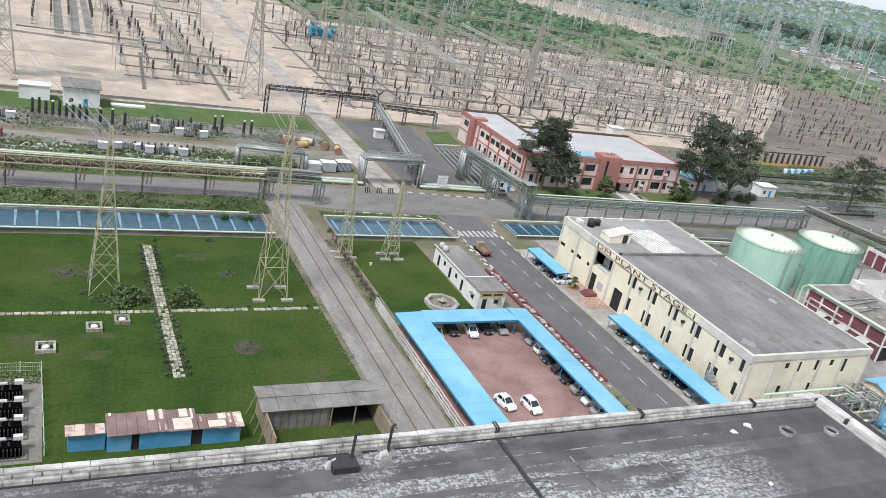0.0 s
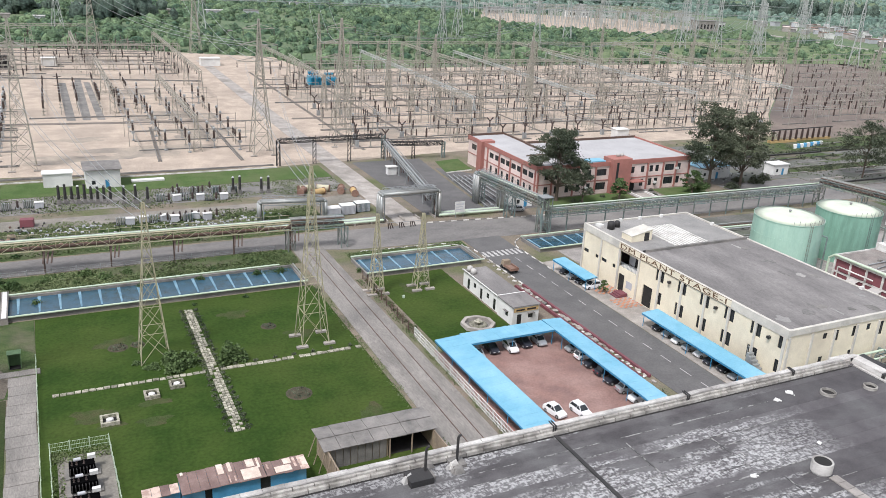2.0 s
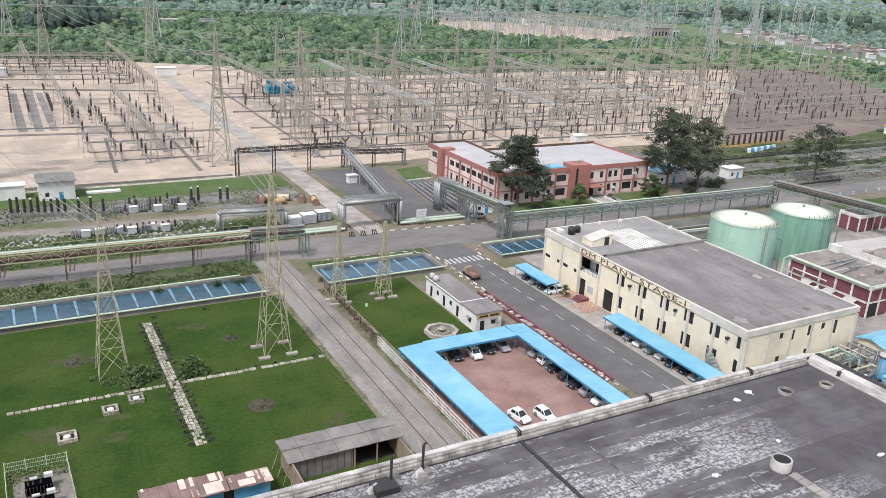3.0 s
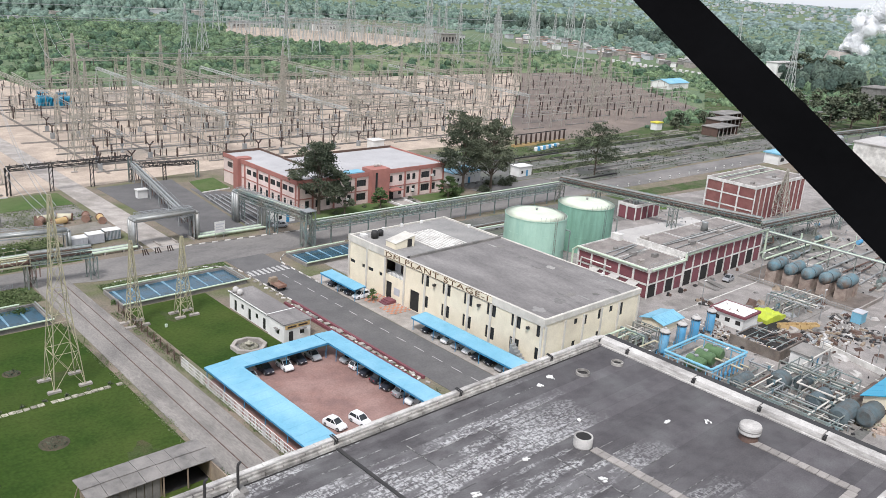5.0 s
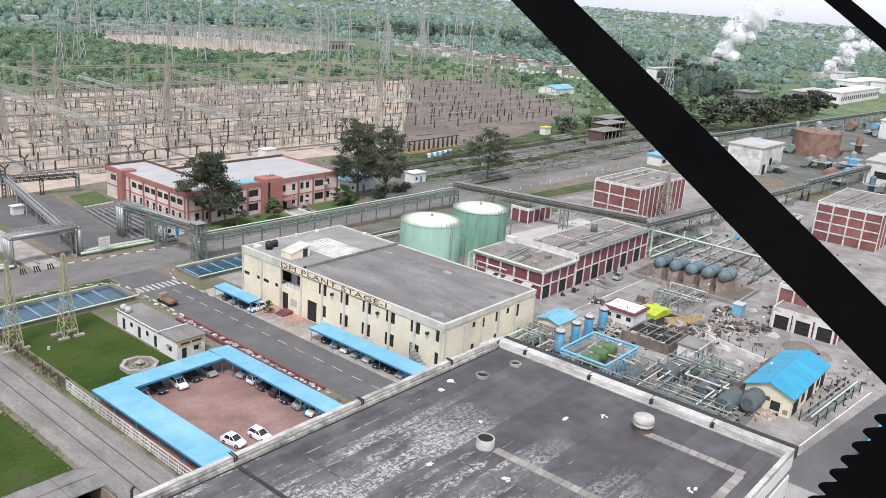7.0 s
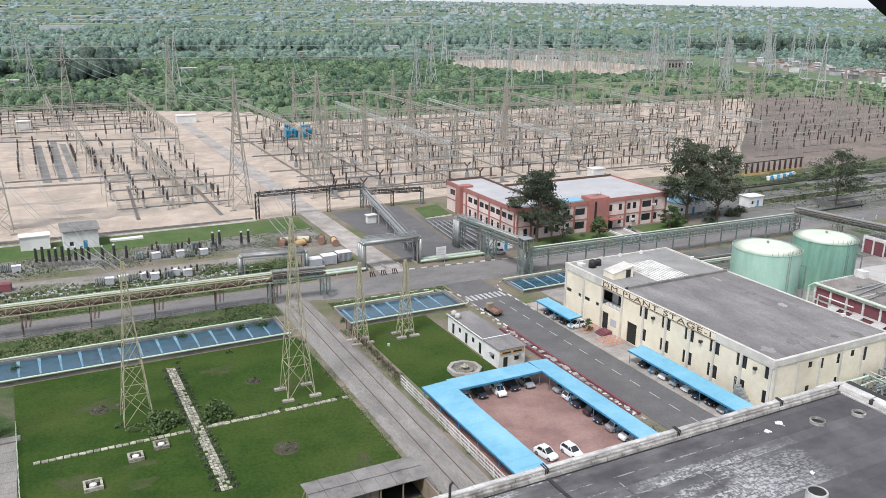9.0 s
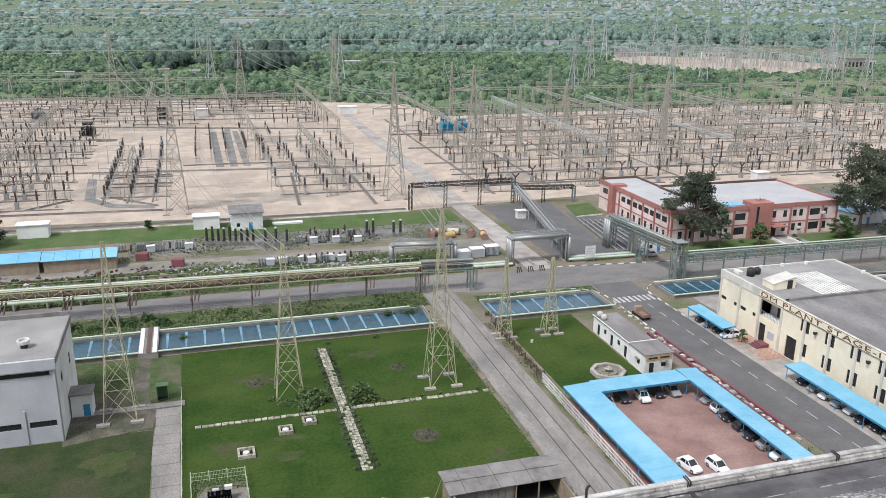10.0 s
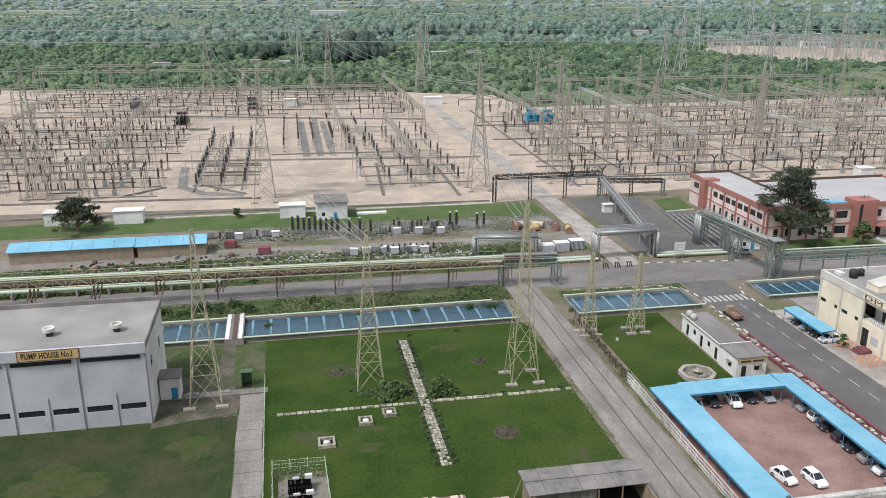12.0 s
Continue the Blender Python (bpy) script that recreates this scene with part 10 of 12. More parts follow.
# gantries: lattice beams on lattice columns
def gantry(x0, y0, x1, y1, h, cols, label, near=True):
    b = thing("bus_gantry", x0, y0, 0.05, label, "gantry", "bus gantries")
    dx, dy = x1 - x0, y1 - y0
    for i in range(cols):
        f = i / (cols - 1)
        px, py = dx * f, dy * f
        m = M()
        s0, s1 = 1.1, 0.35
        n = 6
        for sx, sy in ((-1, -1), (1, -1), (1, 1), (-1, 1)):
            m.beam((px + sx * s0, py + sy * s0, 0), (px + sx * s1, py + sy * s1, h), 0.14)
        for k in range(n):
            a, c = k / n, (k + 1) / n
            p, q = s0 + (s1 - s0) * a, s0 + (s1 - s0) * c
            sg_ = 1 if k % 2 else -1
            for e in (-1, 1):
                m.beam((px - sg_ * p, py + e * p, h * a), (px + sg_ * q, py + e * q, h * c), 0.09)
                m.beam((px + e * p, py - sg_ * p, h * a), (px + e * q, py + sg_ * q, h * c), 0.09)
        part("column", m, TOWER_GREY, b)
    n = max(6, int(math.hypot(dx, dy) / 2.6))
    part("girder", lattice_beam(M(), (0, 0, h + 0.3), (dx, dy, h + 0.3), 1.1, 1.1, n, 0.13), TOWER_GREY, b)
    m = M()
    for k in range(n // 2):
        f = (k + 0.5) / (n // 2)
        m.lathe([(0.06, h - 2.4), (0.13, h - 2.0), (0.08, h - 1.4), (0.12, h - 1.0)], 5, dx * f, dy * f)
    tagged(part("insulator_string", m, INSULATOR, b), kind="stuff")
    return b


GL = "weathered lattice bus gantry spanning switchyard bays"
for x, ya, yb, h in ((40, 246, 330, 10), (-20, 252, 296, 9), (-56, 245, 400, 11), (-99, 245, 400, 11), (56, 330, 468, 11), (22, 308, 392, 9), (-20, 420, 484, 11), (16, 404, 470, 11), (96, 300, 398, 13), (132, 250, 300, 12), (168, 310, 396, 14), (205, 250, 300, 12), (236, 320, 400, 14), (300, 300, 396, 14), (360, 350, 398, 14)):
    gantry(x, ya, x, yb, h, max(3, int((yb - ya) / 26)), GL)
for y, xa, xb, h in ((486, -130, 30, 13), (500, -130, -20, 15), (410, -120, 60, 12), (399, 125, 280, 14), (396, 285, 430, 14), (345, 100, 380, 12), (312, 100, 320, 12), (272, 92, 260, 11), (246, 180, 250, 10)):
    gantry(xa, y, xb, y - 2, h, max(3, int((xb - xa) / 24)), GL)
for y, xa, xb in ((640, 400, 560), (680, 400, 560), (610, 440, 560)):
    gantry(xa, y, xb, y, 16, 6, "distant lattice bus gantry in the far switchyard")

# bus bars and overhead conductors
wires = M()
for y in (243, 262, 290, 318, 346, 374):
    for o_ in (-3, 0, 3):
        wires.tube((90, y + o_, 5.6), (300, y + o_, 5.6), 0.06, 4, caps=False)
for x in (-118, -100, -82, -64, -46, -28, 26, 42):
    for o_ in (-3.8, 0, 3.8):
        wires.tube((x + o_, 246, 5.7), (x + o_, 400, 5.7), 0.06, 4, caps=False)


def sag(m, p, q, drop, r, n=10):
    p, q = Vector(p), Vector(q)
    pts = [p.lerp(q, i / n) - Vector((0, 0, drop * 4 * (i / n) * (1 - i / n))) for i in range(n + 1)]
    for a, c in zip(pts, pts[1:]):
        m.tube(a, c, r, 4, caps=False)


for (xa, ya, za), (xb, yb, zb) in (((57, 238, 31.5), (27, 480, 31)), ((57, 238, 27), (78, 470, 27)), ((84, 244, 31.5), (128, 408, 31)), ((84, 244, 36), (205, 330, 31)), ((-6, 236, 31), (-40, 488, 31)), ((128, 408, 31), (520, 600, 31)), ((232, 410, 31), (480, 700, 31)), ((78, 470, 31), (300, 900, 31)), ((27, 480, 31), (60, 1000, 31)), ((-40, 488, 31), (-120, 1000, 31)), ((300, 330, 31), (352, 352, 31)), ((352, 352, 31), (440, 330, 31)), ((165, 265, 31), (250, 300, 31)), ((250, 300, 31), (400, 300, 31))):
    for o_ in (-5, 0, 5):
        sag(wires, (xa + o_, ya, za), (xb + o_, yb, zb), 5, 0.07)
for y, z in ((470, 29), (474, 29), (490, 34), (494, 34)):
    wires.tube((-160, y + 12, z), (470, y - 60, z), 0.1, 4, caps=False)
for za in (0, 1.5):
    for xo in (-0.8, 0.8):
        sag(wires, (35 + xo, 115.4, 27 - za), (57 + xo * 5, 238.6, 27 - za), 4, 0.05)
        sag(wires, (11.2 + xo, 117.6, 23.6 - za), (-6 + xo * 5, 236.2, 27 - za), 4, 0.05)
solid("overhead_conductors", wires, STEEL, "thin bus bars and overhead conductors of the switchyard", "conductors", kind="stuff")
strings = thing("insulator_string_set", 51.6, 130.0, 13.2, "dark insulator strings hung between two small masts", "insulator")
part("wire", M().tube((0, 0, 0.2), (8.8, -0.4, 0.2), 0.04, 5), STEEL, strings)
for k in range(3):
    for d in range(3):
        part("string", M().tube((2.0 + k * 2.2 + d * 0.3, 0, 0.1), (2.2 + k * 2.2 + d * 0.45, 0.2, -1.0), 0.11, 6), INSULATOR, strings)

# blue transformer, white cabins in the yard
bt = transformer(109.6, 356.6, 2.2, BRIGHT_BLUE, "large blue power transformer in the switchyard", "power_transformer")
transformer(116.6, 355.4, 2.0, BRIGHT_BLUE, "large blue power transformer in the switchyard", "power_transformer")
transformer(-43, 376, 2.0, DARK_STEEL, "large dark power transformer in the switchyard", "power_transformer")
transformer(-14, 420, 2.0, DARK_STEEL, "large dark power transformer in the switchyard", "power_transformer")
transformer(-70, 430, 2.0, STEEL, "large grey power transformer in the switchyard", "power_transformer")
small_hut("yard_cabin", 72, 420, 9.2, 5, 3.6, WHITE, WHITE, "white flat-roofed cabin in the switchyard", door=False, win=False)
small_hut("yard_cabin", 1.5, 425, 6.5, 4, 3.6, WHITE, WHITE, "white flat-roofed cabin in the switchyard", door=False, win=False)
small_hut("yard_cabin", 182, 232, 5.0, 3.6, 3.0, WHITE, WHITE, "white flat-roofed cabin in the switchyard", door=False, win=False)

# scrap and stored electrical gear north of the rack
def scrap_item(x, y, s, mt):
    solid("scrap_item", M().hexa([(-s, -s * 0.5, 0), (s, -s * 0.6, 0), (s * 0.9, s * 0.6, 0), (-s * 0.8, s * 0.5, 0)], [(-s * 0.9, -s * 0.4, s * 0.6), (s * 0.7, -s * 0.5, s * 0.8), (s * 0.8, s * 0.4, s * 0.5), (-s * 0.7, s * 0.5, s * 0.7)]), mt, "scrapped electrical part lying in the weeds", "scrap", "scrap strip", at=pose(x, y, 0.05, 0, 0, rs.uniform(0, 180)))


for k in range(60):
    scrap_item(rs.uniform(-45, 54), rs.uniform(171, 185), rs.uniform(0.2, 0.7), rs.choice((STEEL, DARK_STEEL, DARK_STEEL, TEAL, RUST, DARK_CONCRETE, GREY_WALL)))
for k in range(46):
    scrap_item(rs.uniform(-50, -6), rs.uniform(176, 187), rs.uniform(0.3, 1.0), rs.choice((DARK_STEEL, RUST, BROWN_STEEL, STEEL, DARK_CONCRETE, TIMBER)))


def stored_unit(x, y, kind, turn=0):
    """Stored gear: a ribbed radiator bank, a pale cabinet or a coil of bushings."""
    if kind == 0:
        u = thing("radiator_bank", x, y, 0.05, "old grey transformer radiator bank stored on the ground", "radiator", "stored radiators", turn=turn)
        for k in range(6):
            part("fin", M().box(-1.0 + k * 0.36, -0.86 + k * 0.36, -0.6, 0.6, 0.15, 1.7), (STEEL, GREEN_STEEL)[k % 2], u)
        part("skid", M().box(-1.1, 1.1, -0.5, 0.5, 0, 0.15), DARK_STEEL, u)
    elif kind == 1:
        u = thing("stored_cabinet", x, y, 0.05, "pale grey electrical cabinet stored in the open", "cabinet", "stored cabinets", turn=turn)
        part("body", M().box(-0.9, 0.9, -0.6, 0.6, 0.1, 1.5), GREY_WALL, u)
        part("lid", M().box(-0.98, 0.98, -0.68, 0.68, 1.5, 1.58), WHITE, u)
        part("skid", M().box(-0.8, 0.8, -0.5, 0.5, 0, 0.1), TIMBER, u)
    else:
        u = thing("stored_bushing", x, y, 0.05, "dark porcelain bushing standing on its base", "bushing", "stored bushings", turn=turn)
        part("base", M().box(-0.4, 0.4, -0.4, 0.4, 0, 0.35), STEEL, u)
        part("column", M().lathe([(0.22, 0.35), (0.32, 0.8), (0.22, 1.2), (0.3, 1.6), (0.12, 2.1)], 8), INSULATOR, u)


for k in range(9):
    stored_unit(12.5 + k * 2.3 + rs.uniform(-0.4, 0.4), 183.0 - k * 0.15 + rs.uniform(-0.8, 0.8), 1 if k % 3 else 0, rs.uniform(-20, 20))
for k in range(10):
    stored_unit(21 + k * 1.35, 182.2 + rs.uniform(-0.6, 1.0), 2)
for k in range(9):
    stored_unit(23 + k * 1.8, 198.2 - k * 0.35 + rs.uniform(-0.5, 0.5), (0, 2, 1)[k % 3], rs.uniform(-10, 10))
for k in range(8):
    stored_unit(-18.5 + k * 2.2, 200.2 + rs.uniform(-0.8, 1.2), (0, 2, 0, 1)[k % 4], rs.uniform(-10, 10))
for k in range(12):
    stored_unit(25 + rs.uniform(0, 16), 203 + rs.uniform(-2.5, 3), (2, 0, 2)[k % 3], rs.uniform(-30, 30))
for x, y in ((-13.5, 193.4), (-5.6, 187.0)):
    bx = thing("steel_crate", x, y, 0.05, "rust-red steel crate on the service track", "crate", "steel crates", turn=-8)
    part("body", M().box(-1.3, 1.3, -0.9, 0.9, 0.1, 1.7), MAROON, bx)
    part("skid", M().box(-1.2, 1.2, -0.7, 0.7, 0, 0.1), DARK_STEEL, bx)
solid("white_slab", M().box(18.4, 26.4, 216.2, 218.0, 0, 0.5), WHITE, "long white slab lying on the green strip", "slab")

# weathered patches of the switchyard floor
YARD_STAIN = mat("trampled_grey_gravel", (0.3, 0.26, 0.215), (0.38, 0.325, 0.26), 4.0, 0.3, 0.95, bump=0.03, c3=(0.22, 0.195, 0.17), size3=9, spec=0.1)
for k, (x, y, rx, r_y) in enumerate(((26, 250, 15, 7), (46, 270, 12, 8), (6, 244, 13, 4), (40, 300, 16, 7), (-34, 266, 18, 6), (8, 268, 9, 3), (-90, 300, 26, 8), (-20, 396, 34, 9), (-70, 420, 30, 12), (20, 440, 26, 14), (-40, 460, 40, 10), (30, 350, 14, 8), (110, 262, 14, 6), (150, 300, 18, 9), (190, 262, 14, 7), (220, 340, 20, 10), (140, 370, 20, 10), (280, 370, 24, 12), (-60, 340, 14, 10), (40, 300, 12, 4), (100, 330, 10, 12), (-100, 255, 14, 5))):
    pts = []
    for i in range(22):
        a = 2 * math.pi * i / 22
        q = 1 + 0.3 * math.sin(3 * a + k) + 0.2 * math.sin(5 * a + 2 * k) + 0.12 * math.sin(9 * a + 3 * k)
        pts.append((x + rx * q * math.cos(a), y + r_y * q * math.sin(a)))
    sheet("yard_patch", pts, 0.054 + 0.001 * k, YARD_STAIN, "trampled greyer patch of the switchyard gravel", "ground")


# ---- trees ----
def tree(x, y, h, r, label, n=3200, trunk=0.35, leaf=0.36, material=None, gaps=9, name="tree"):
    rg = np.random.RandomState(int(abs(x * 13 + y * 7)) % 9973)
    t = thing(name, x, y, 0, label, "tree")
    m = M()
    fork = h * 0.22
    m.tube((0, 0, 0), (0.1, 0.05, fork), trunk, 9, trunk * 0.7)
    tips = []
    for k in range(gaps):
        a = 2.4 * k + rg.uniform(-0.5, 0.5)
        f = (k + rg.uniform(0, 0.9)) / gaps
        z = h * (0.3 + 0.64 * f)
        d = r * rg.uniform(0.35, 1.0) * (0.95 - 0.62 * f ** 1.6) * (0.72 if f < 0.12 else 1)
        p = (d * math.cos(a), d * math.sin(a), z)
        mid = (p[0] * 0.42, p[1] * 0.42, max(fork, z - 0.5 * d))
        m.tube((0.1, 0.05, max(fork * 0.9, z - 0.9 * d - 0.05 * h)), mid, trunk * 0.34, 6, trunk * 0.24, False).tube(mid, p, trunk * 0.24, 6, trunk * 0.08, False)
        tips.append(p)
    m.tube((0.1, 0.05, fork), (0.25 * trunk, -0.2 * trunk, h * 0.9), trunk * 0.7, 7, trunk * 0.12, False)
    tips += [(rg.uniform(-0.12, 0.12) * r, rg.uniform(-0.12, 0.12) * r, h * 0.95) for _ in range(2)]
    part("trunk", m, BARK, t)
    cs = []
    per = n // len(tips)
    for px, py, pz in tips:
        for sub in range(5):
            o_ = rg.normal(size=3) * np.array([r * 0.14, r * 0.14, h * 0.035])
            q = rg.normal(size=(per // 5, 3)) * np.array([1, 1, 0.55]) * r * rg.uniform(0.045, 0.105)
            cs.append(np.array([px, py, pz]) + o_ + q)
    c = np.concatenate(cs)
    me = leaf_cloud(c, rg.uniform(0.6, 1.2, len(c)) * leaf, rg)
    me.materials.append(material or LEAF)
    part("crown", me, None, t)
    return t


tree(117.6, 171.6, 19.0, 8.4, "large dark green tree in front of the office", 15000, 0.5, 0.28, gaps=26)
tree(169.5, 172.0, 23.0, 10.2, "tall spreading grey-green tree beside the office", 15500, 0.5, 0.28, gaps=28)
tree(179.0, 169.5, 20.5, 9.6, "tall spreading grey-green tree beside the office", 12500, 0.45, 0.28, gaps=26)
tree(226.0, 166.0, 17.5, 9.6, "thin grey-green tree beside the paved ground", 6500, 0.28, 0.28, gaps=26)
tree(121.6, 165.8, 10.6, 4.0, "small dark tree at the office lawn", 3800, 0.2, 0.3)
tree(134.5, 167.4, 5.4, 3.4, "low spreading tree on the office lawn", 1500, 0.2, 0.3, LEAF_BRIGHT)
tree(158.8, 166.8, 6.4, 3.6, "round leafy tree at the office corner", 1800, 0.22, 0.3, LEAF_BRIGHT)
tree(-51.5, 213.0, 8.4, 7.6, "broad dark tree behind the blue-roofed sheds", 5600, 0.35, 0.34, gaps=18)
tree(-13.0, 219.0, 2.6, 1.8, "small round bush tree by the fence", 500, 0.1, 0.25, LEAF_BRIGHT)
for k, (x, y, h, r) in enumerate(((431, 175, 16, 12), (446, 170, 18, 12), (462, 163, 17, 12), (478, 160, 15, 10), (690, 311, 20, 16), (670, 290, 19, 15), (650, 268, 20, 15), (500, 166, 15, 11), (525, 165, 16, 11), (552, 166, 15, 11), (580, 167, 16, 12), (602, 168, 15, 11))):
    tree(x, y, h, r, "dense dark tree in a distant grove", 1900, 0.5, 0.9, name="grove_tree")
tree(92.4, 116.2, 2.6, 1.1, "small green tree beside the carport", 420, 0.08, 0.2, LEAF_BRIGHT)
for k in range(130):
    shrub(rs.uniform(206, 400), rs.choice((178, 180, 197.5, 204, 190)) + rs.uniform(-1.2, 1.2), 0.04, rs.uniform(0.6, 1.8), 110, 'rough hedge bush beside the paved ground', 'hedge_bush', LEAF, 0.8, 'hedge bushes')
for x, y, r in ((-14, 153, 2.4), (-8, 152, 2.2), (-17, 154.5, 2.6), (-24, 153.5, 2.4), (-11, 155, 2.2), (4, 154.6, 2.2), (-29, 152.6, 2.2), (-35, 154, 2.4), (-3, 153.5, 1.4), (2, 151, 1.2), (7, 152, 2.0), (11, 153.6, 1.7), (15, 152, 1.1), (26, 150.6, 0.9), (-20, 152, 1.8), (34, 152, 1.0), (42, 134.4, 1.0), (52.0, 134, 1.2), (52.6, 141, 1.4), (20, 135, 0.7), (29, 135.6, 0.8)):
    r *= 0.66
    shrub(x, y, 0.04, r, int(260 * r), "unruly green bush in the verge", "verge_bush", LEAF_BRIGHT, 0.8, "verge bushes")
for k in range(80):
    shrub(rs.uniform(-58, 52), rs.uniform(168, 183), 0.04, rs.uniform(0.4, 1.2), 150, "weedy bush among the scrap", "weed_bush", LEAF_BRIGHT, 0.7, "weed bushes")
for k in range(16):
    shrub(51.9 + 0.1 * math.sin(k), 112 + k * 1.6, 0.04, 0.5 + 0.2 * math.sin(k * 2), 70, "dusty shrub along the wire fence", "fence_shrub", LEAF_BRIGHT, 1.3, "fence shrubs")
for k in range(10):
    shrub(rs.uniform(114, 170), rs.uniform(164, 173), 0.04, rs.uniform(0.6, 1.1), 160, "clipped bush on the office lawn", "lawn_bush", LEAF, 1.1, "office bushes")

# rough grass tufts in the verges
def tufts(name, x0, x1, y0, y1, n, s, material, label):
    rg = np.random.RandomState(n)
    c = np.stack([rg.uniform(x0, x1, n), rg.uniform(y0, y1, n), rg.uniform(0.05, 0.3, n)], 1)
    keep = np.sin(c[:, 0] * 0.35 + 1) + np.sin(c[:, 1] * 0.8) + rg.normal(0, 0.6, n) > -0.4
    return solid(name, leaf_cloud(c[keep], rg.uniform(0.5, 1, keep.sum()) * s, rg), material, label, "grass", kind="stuff")


tufts("verge_grass", -60, 43, 149, 157, 16000, 0.3, WEED_LEAF, "tall unruly grass in the verge")
tufts("basin_weeds", -30, 40, 146.3, 148.9, 3600, 0.26, WEED_LEAF, "weeds hanging over the basin edge")
tufts("basin_end_weeds", 30, 41.5, 144.6, 148.6, 1500, 0.3, WEED_LEAF, "rank weeds at the basin end")
for x, y, r in ((-4.5, 143.6, 0.8), (12.4, 145.6, 0.7), (23.0, 145.9, 0.9), (33.5, 145.2, 1.0), (37.6, 144.8, 1.1)):
    shrub(x, y, 0.25, r, 260, "weed bush growing in the basin", "basin_weed", LEAF_BRIGHT, 0.8, "basin weeds")
tufts("pen_weeds", -3.6, -2.2, 80, 96, 700, 0.2, WEED_LEAF, "rank weeds inside the pen fence")
tufts("pen_weeds_north", -3.4, 3, 93.6, 96, 600, 0.2, WEED_LEAF, "rank weeds inside the pen fence")
tufts("scrap_weeds", -60, 56, 167, 184, 22000, 0.3, WEED_LEAF, "patchy weeds among scrap")
tufts("corner_weeds", 53, 79, 147.5, 151, 1600, 0.22, WEED_LEAF, "patchy weeds at the road corner")
tufts("hedge_row", 205, 412, 176.8, 181.2, 9000, 0.5, LEAF, "ragged dark hedge between paved grounds")
tufts("hedge_row_north", 205, 412, 196.6, 200, 6000, 0.5, LEAF, "ragged dark hedge north of the paving")
tufts("bus_weeds", -17, 69, 195.5, 208.5, 11000, 0.24, WEED_LEAF, "patchy weeds between stored gear")
tufts("track_weeds", -50, 69, 192.6, 196.4, 3600, 0.24, WEED_LEAF, "patchy weeds along the dusty track")
tufts("gear_weeds", -6, 56, 183.6, 187.4, 3200, 0.26, WEED_LEAF, "patchy weeds round stored gear")
debris("pale_scrap", GREY_WALL, 170, [(24, 180, 9, 2.4), (36, 178, 6, 2), (2, 181, 6, 2)], 15, "scattered pale scrap among the weeds")
debris("dark_scrap", DARK_STEEL, 220, [(-30, 183, 10, 2.2), (-8, 184, 6, 2), (26, 182, 9, 2), (30, 201, 9, 2.5), (0, 199, 8, 2)], 16, "scattered dark scrap among the weeds")
for x, y, r in ((161.5, 168.4, 2.4), (166, 170.6, 2.0), (186.5, 171, 2.2), (192, 173, 1.8), (175, 168.2, 2.0), (182.5, 173.4, 1.7)):
    shrub(x, y, 0.05, r, int(420 * r), "leafy bush under the tall trees", "undergrowth_bush", LEAF_BRIGHT if x < 170 else LEAF, 0.9, "undergrowth bushes")
tufts("tower_weeds", -20, -9.5, 112, 137, 1500, 0.16, WEED_LEAF, "trodden weeds round a tower foot")
tufts("rail_weeds", 50.2, 51.2, 72, 137, 1500, 0.2, WEED_LEAF, "dry weeds along the rail strip")
tufts("rail_weeds_west", 41.2, 42.8, 72, 137, 1500, 0.18, WEED_LEAF, "dry weeds along the rail strip")


# ---- far woodland, one object of many crowns ----
def crown_core():
    """The corners and faces of a small round body, to be made uneven."""
    bm = bmesh.new()
    bmesh.ops.create_icosphere(bm, subdivisions=1, radius=1.0)
    v = np.array([p.co for p in bm.verts])
    f = np.array([[p.index for p in q.verts] for q in bm.faces])
    bm.free()
    keep = v[f].mean(1)[:, 2] > -0.45
    return v, f[keep]


CORE_V, CORE_F = crown_core()


def clear_of(x, y, rg, meadow=0.8):
    """Which places lie outside the yards, roads and works."""
    good = np.ones(len(x), bool)
    for poly in (SANDY, GRAVELLY, [(246, 220), (300, 210), (423, 242), (502, 398), (280, 410), (200, 300)], MEADOWY, SUB2, [(600, 300), (720, 300), (760, 700), (690, 900), (600, 900)], [(-200, -200), (345, -200), (345, 205), (250, 225), (-200, 245)], [(240, 205), (520, 80), (1000, 80), (1000, 200), (640, 230), (520, 200), (430, 215), (300, 212)]):
        p = np.array(poly, float)
        c = np.zeros(len(x), bool)
        for (ax, ay), (bx, by) in zip(p, np.roll(p, -1, 0)):
            with np.errstate(divide="ignore", invalid="ignore"):
                c ^= ((ay > y) != (by > y)) & (x < (bx - ax) * (y - ay) / (by - ay) + ax)
        good &= ~(c & (rg.uniform(0, 1, len(x)) < (meadow if poly is MEADOWY else 2.0)))
    return good


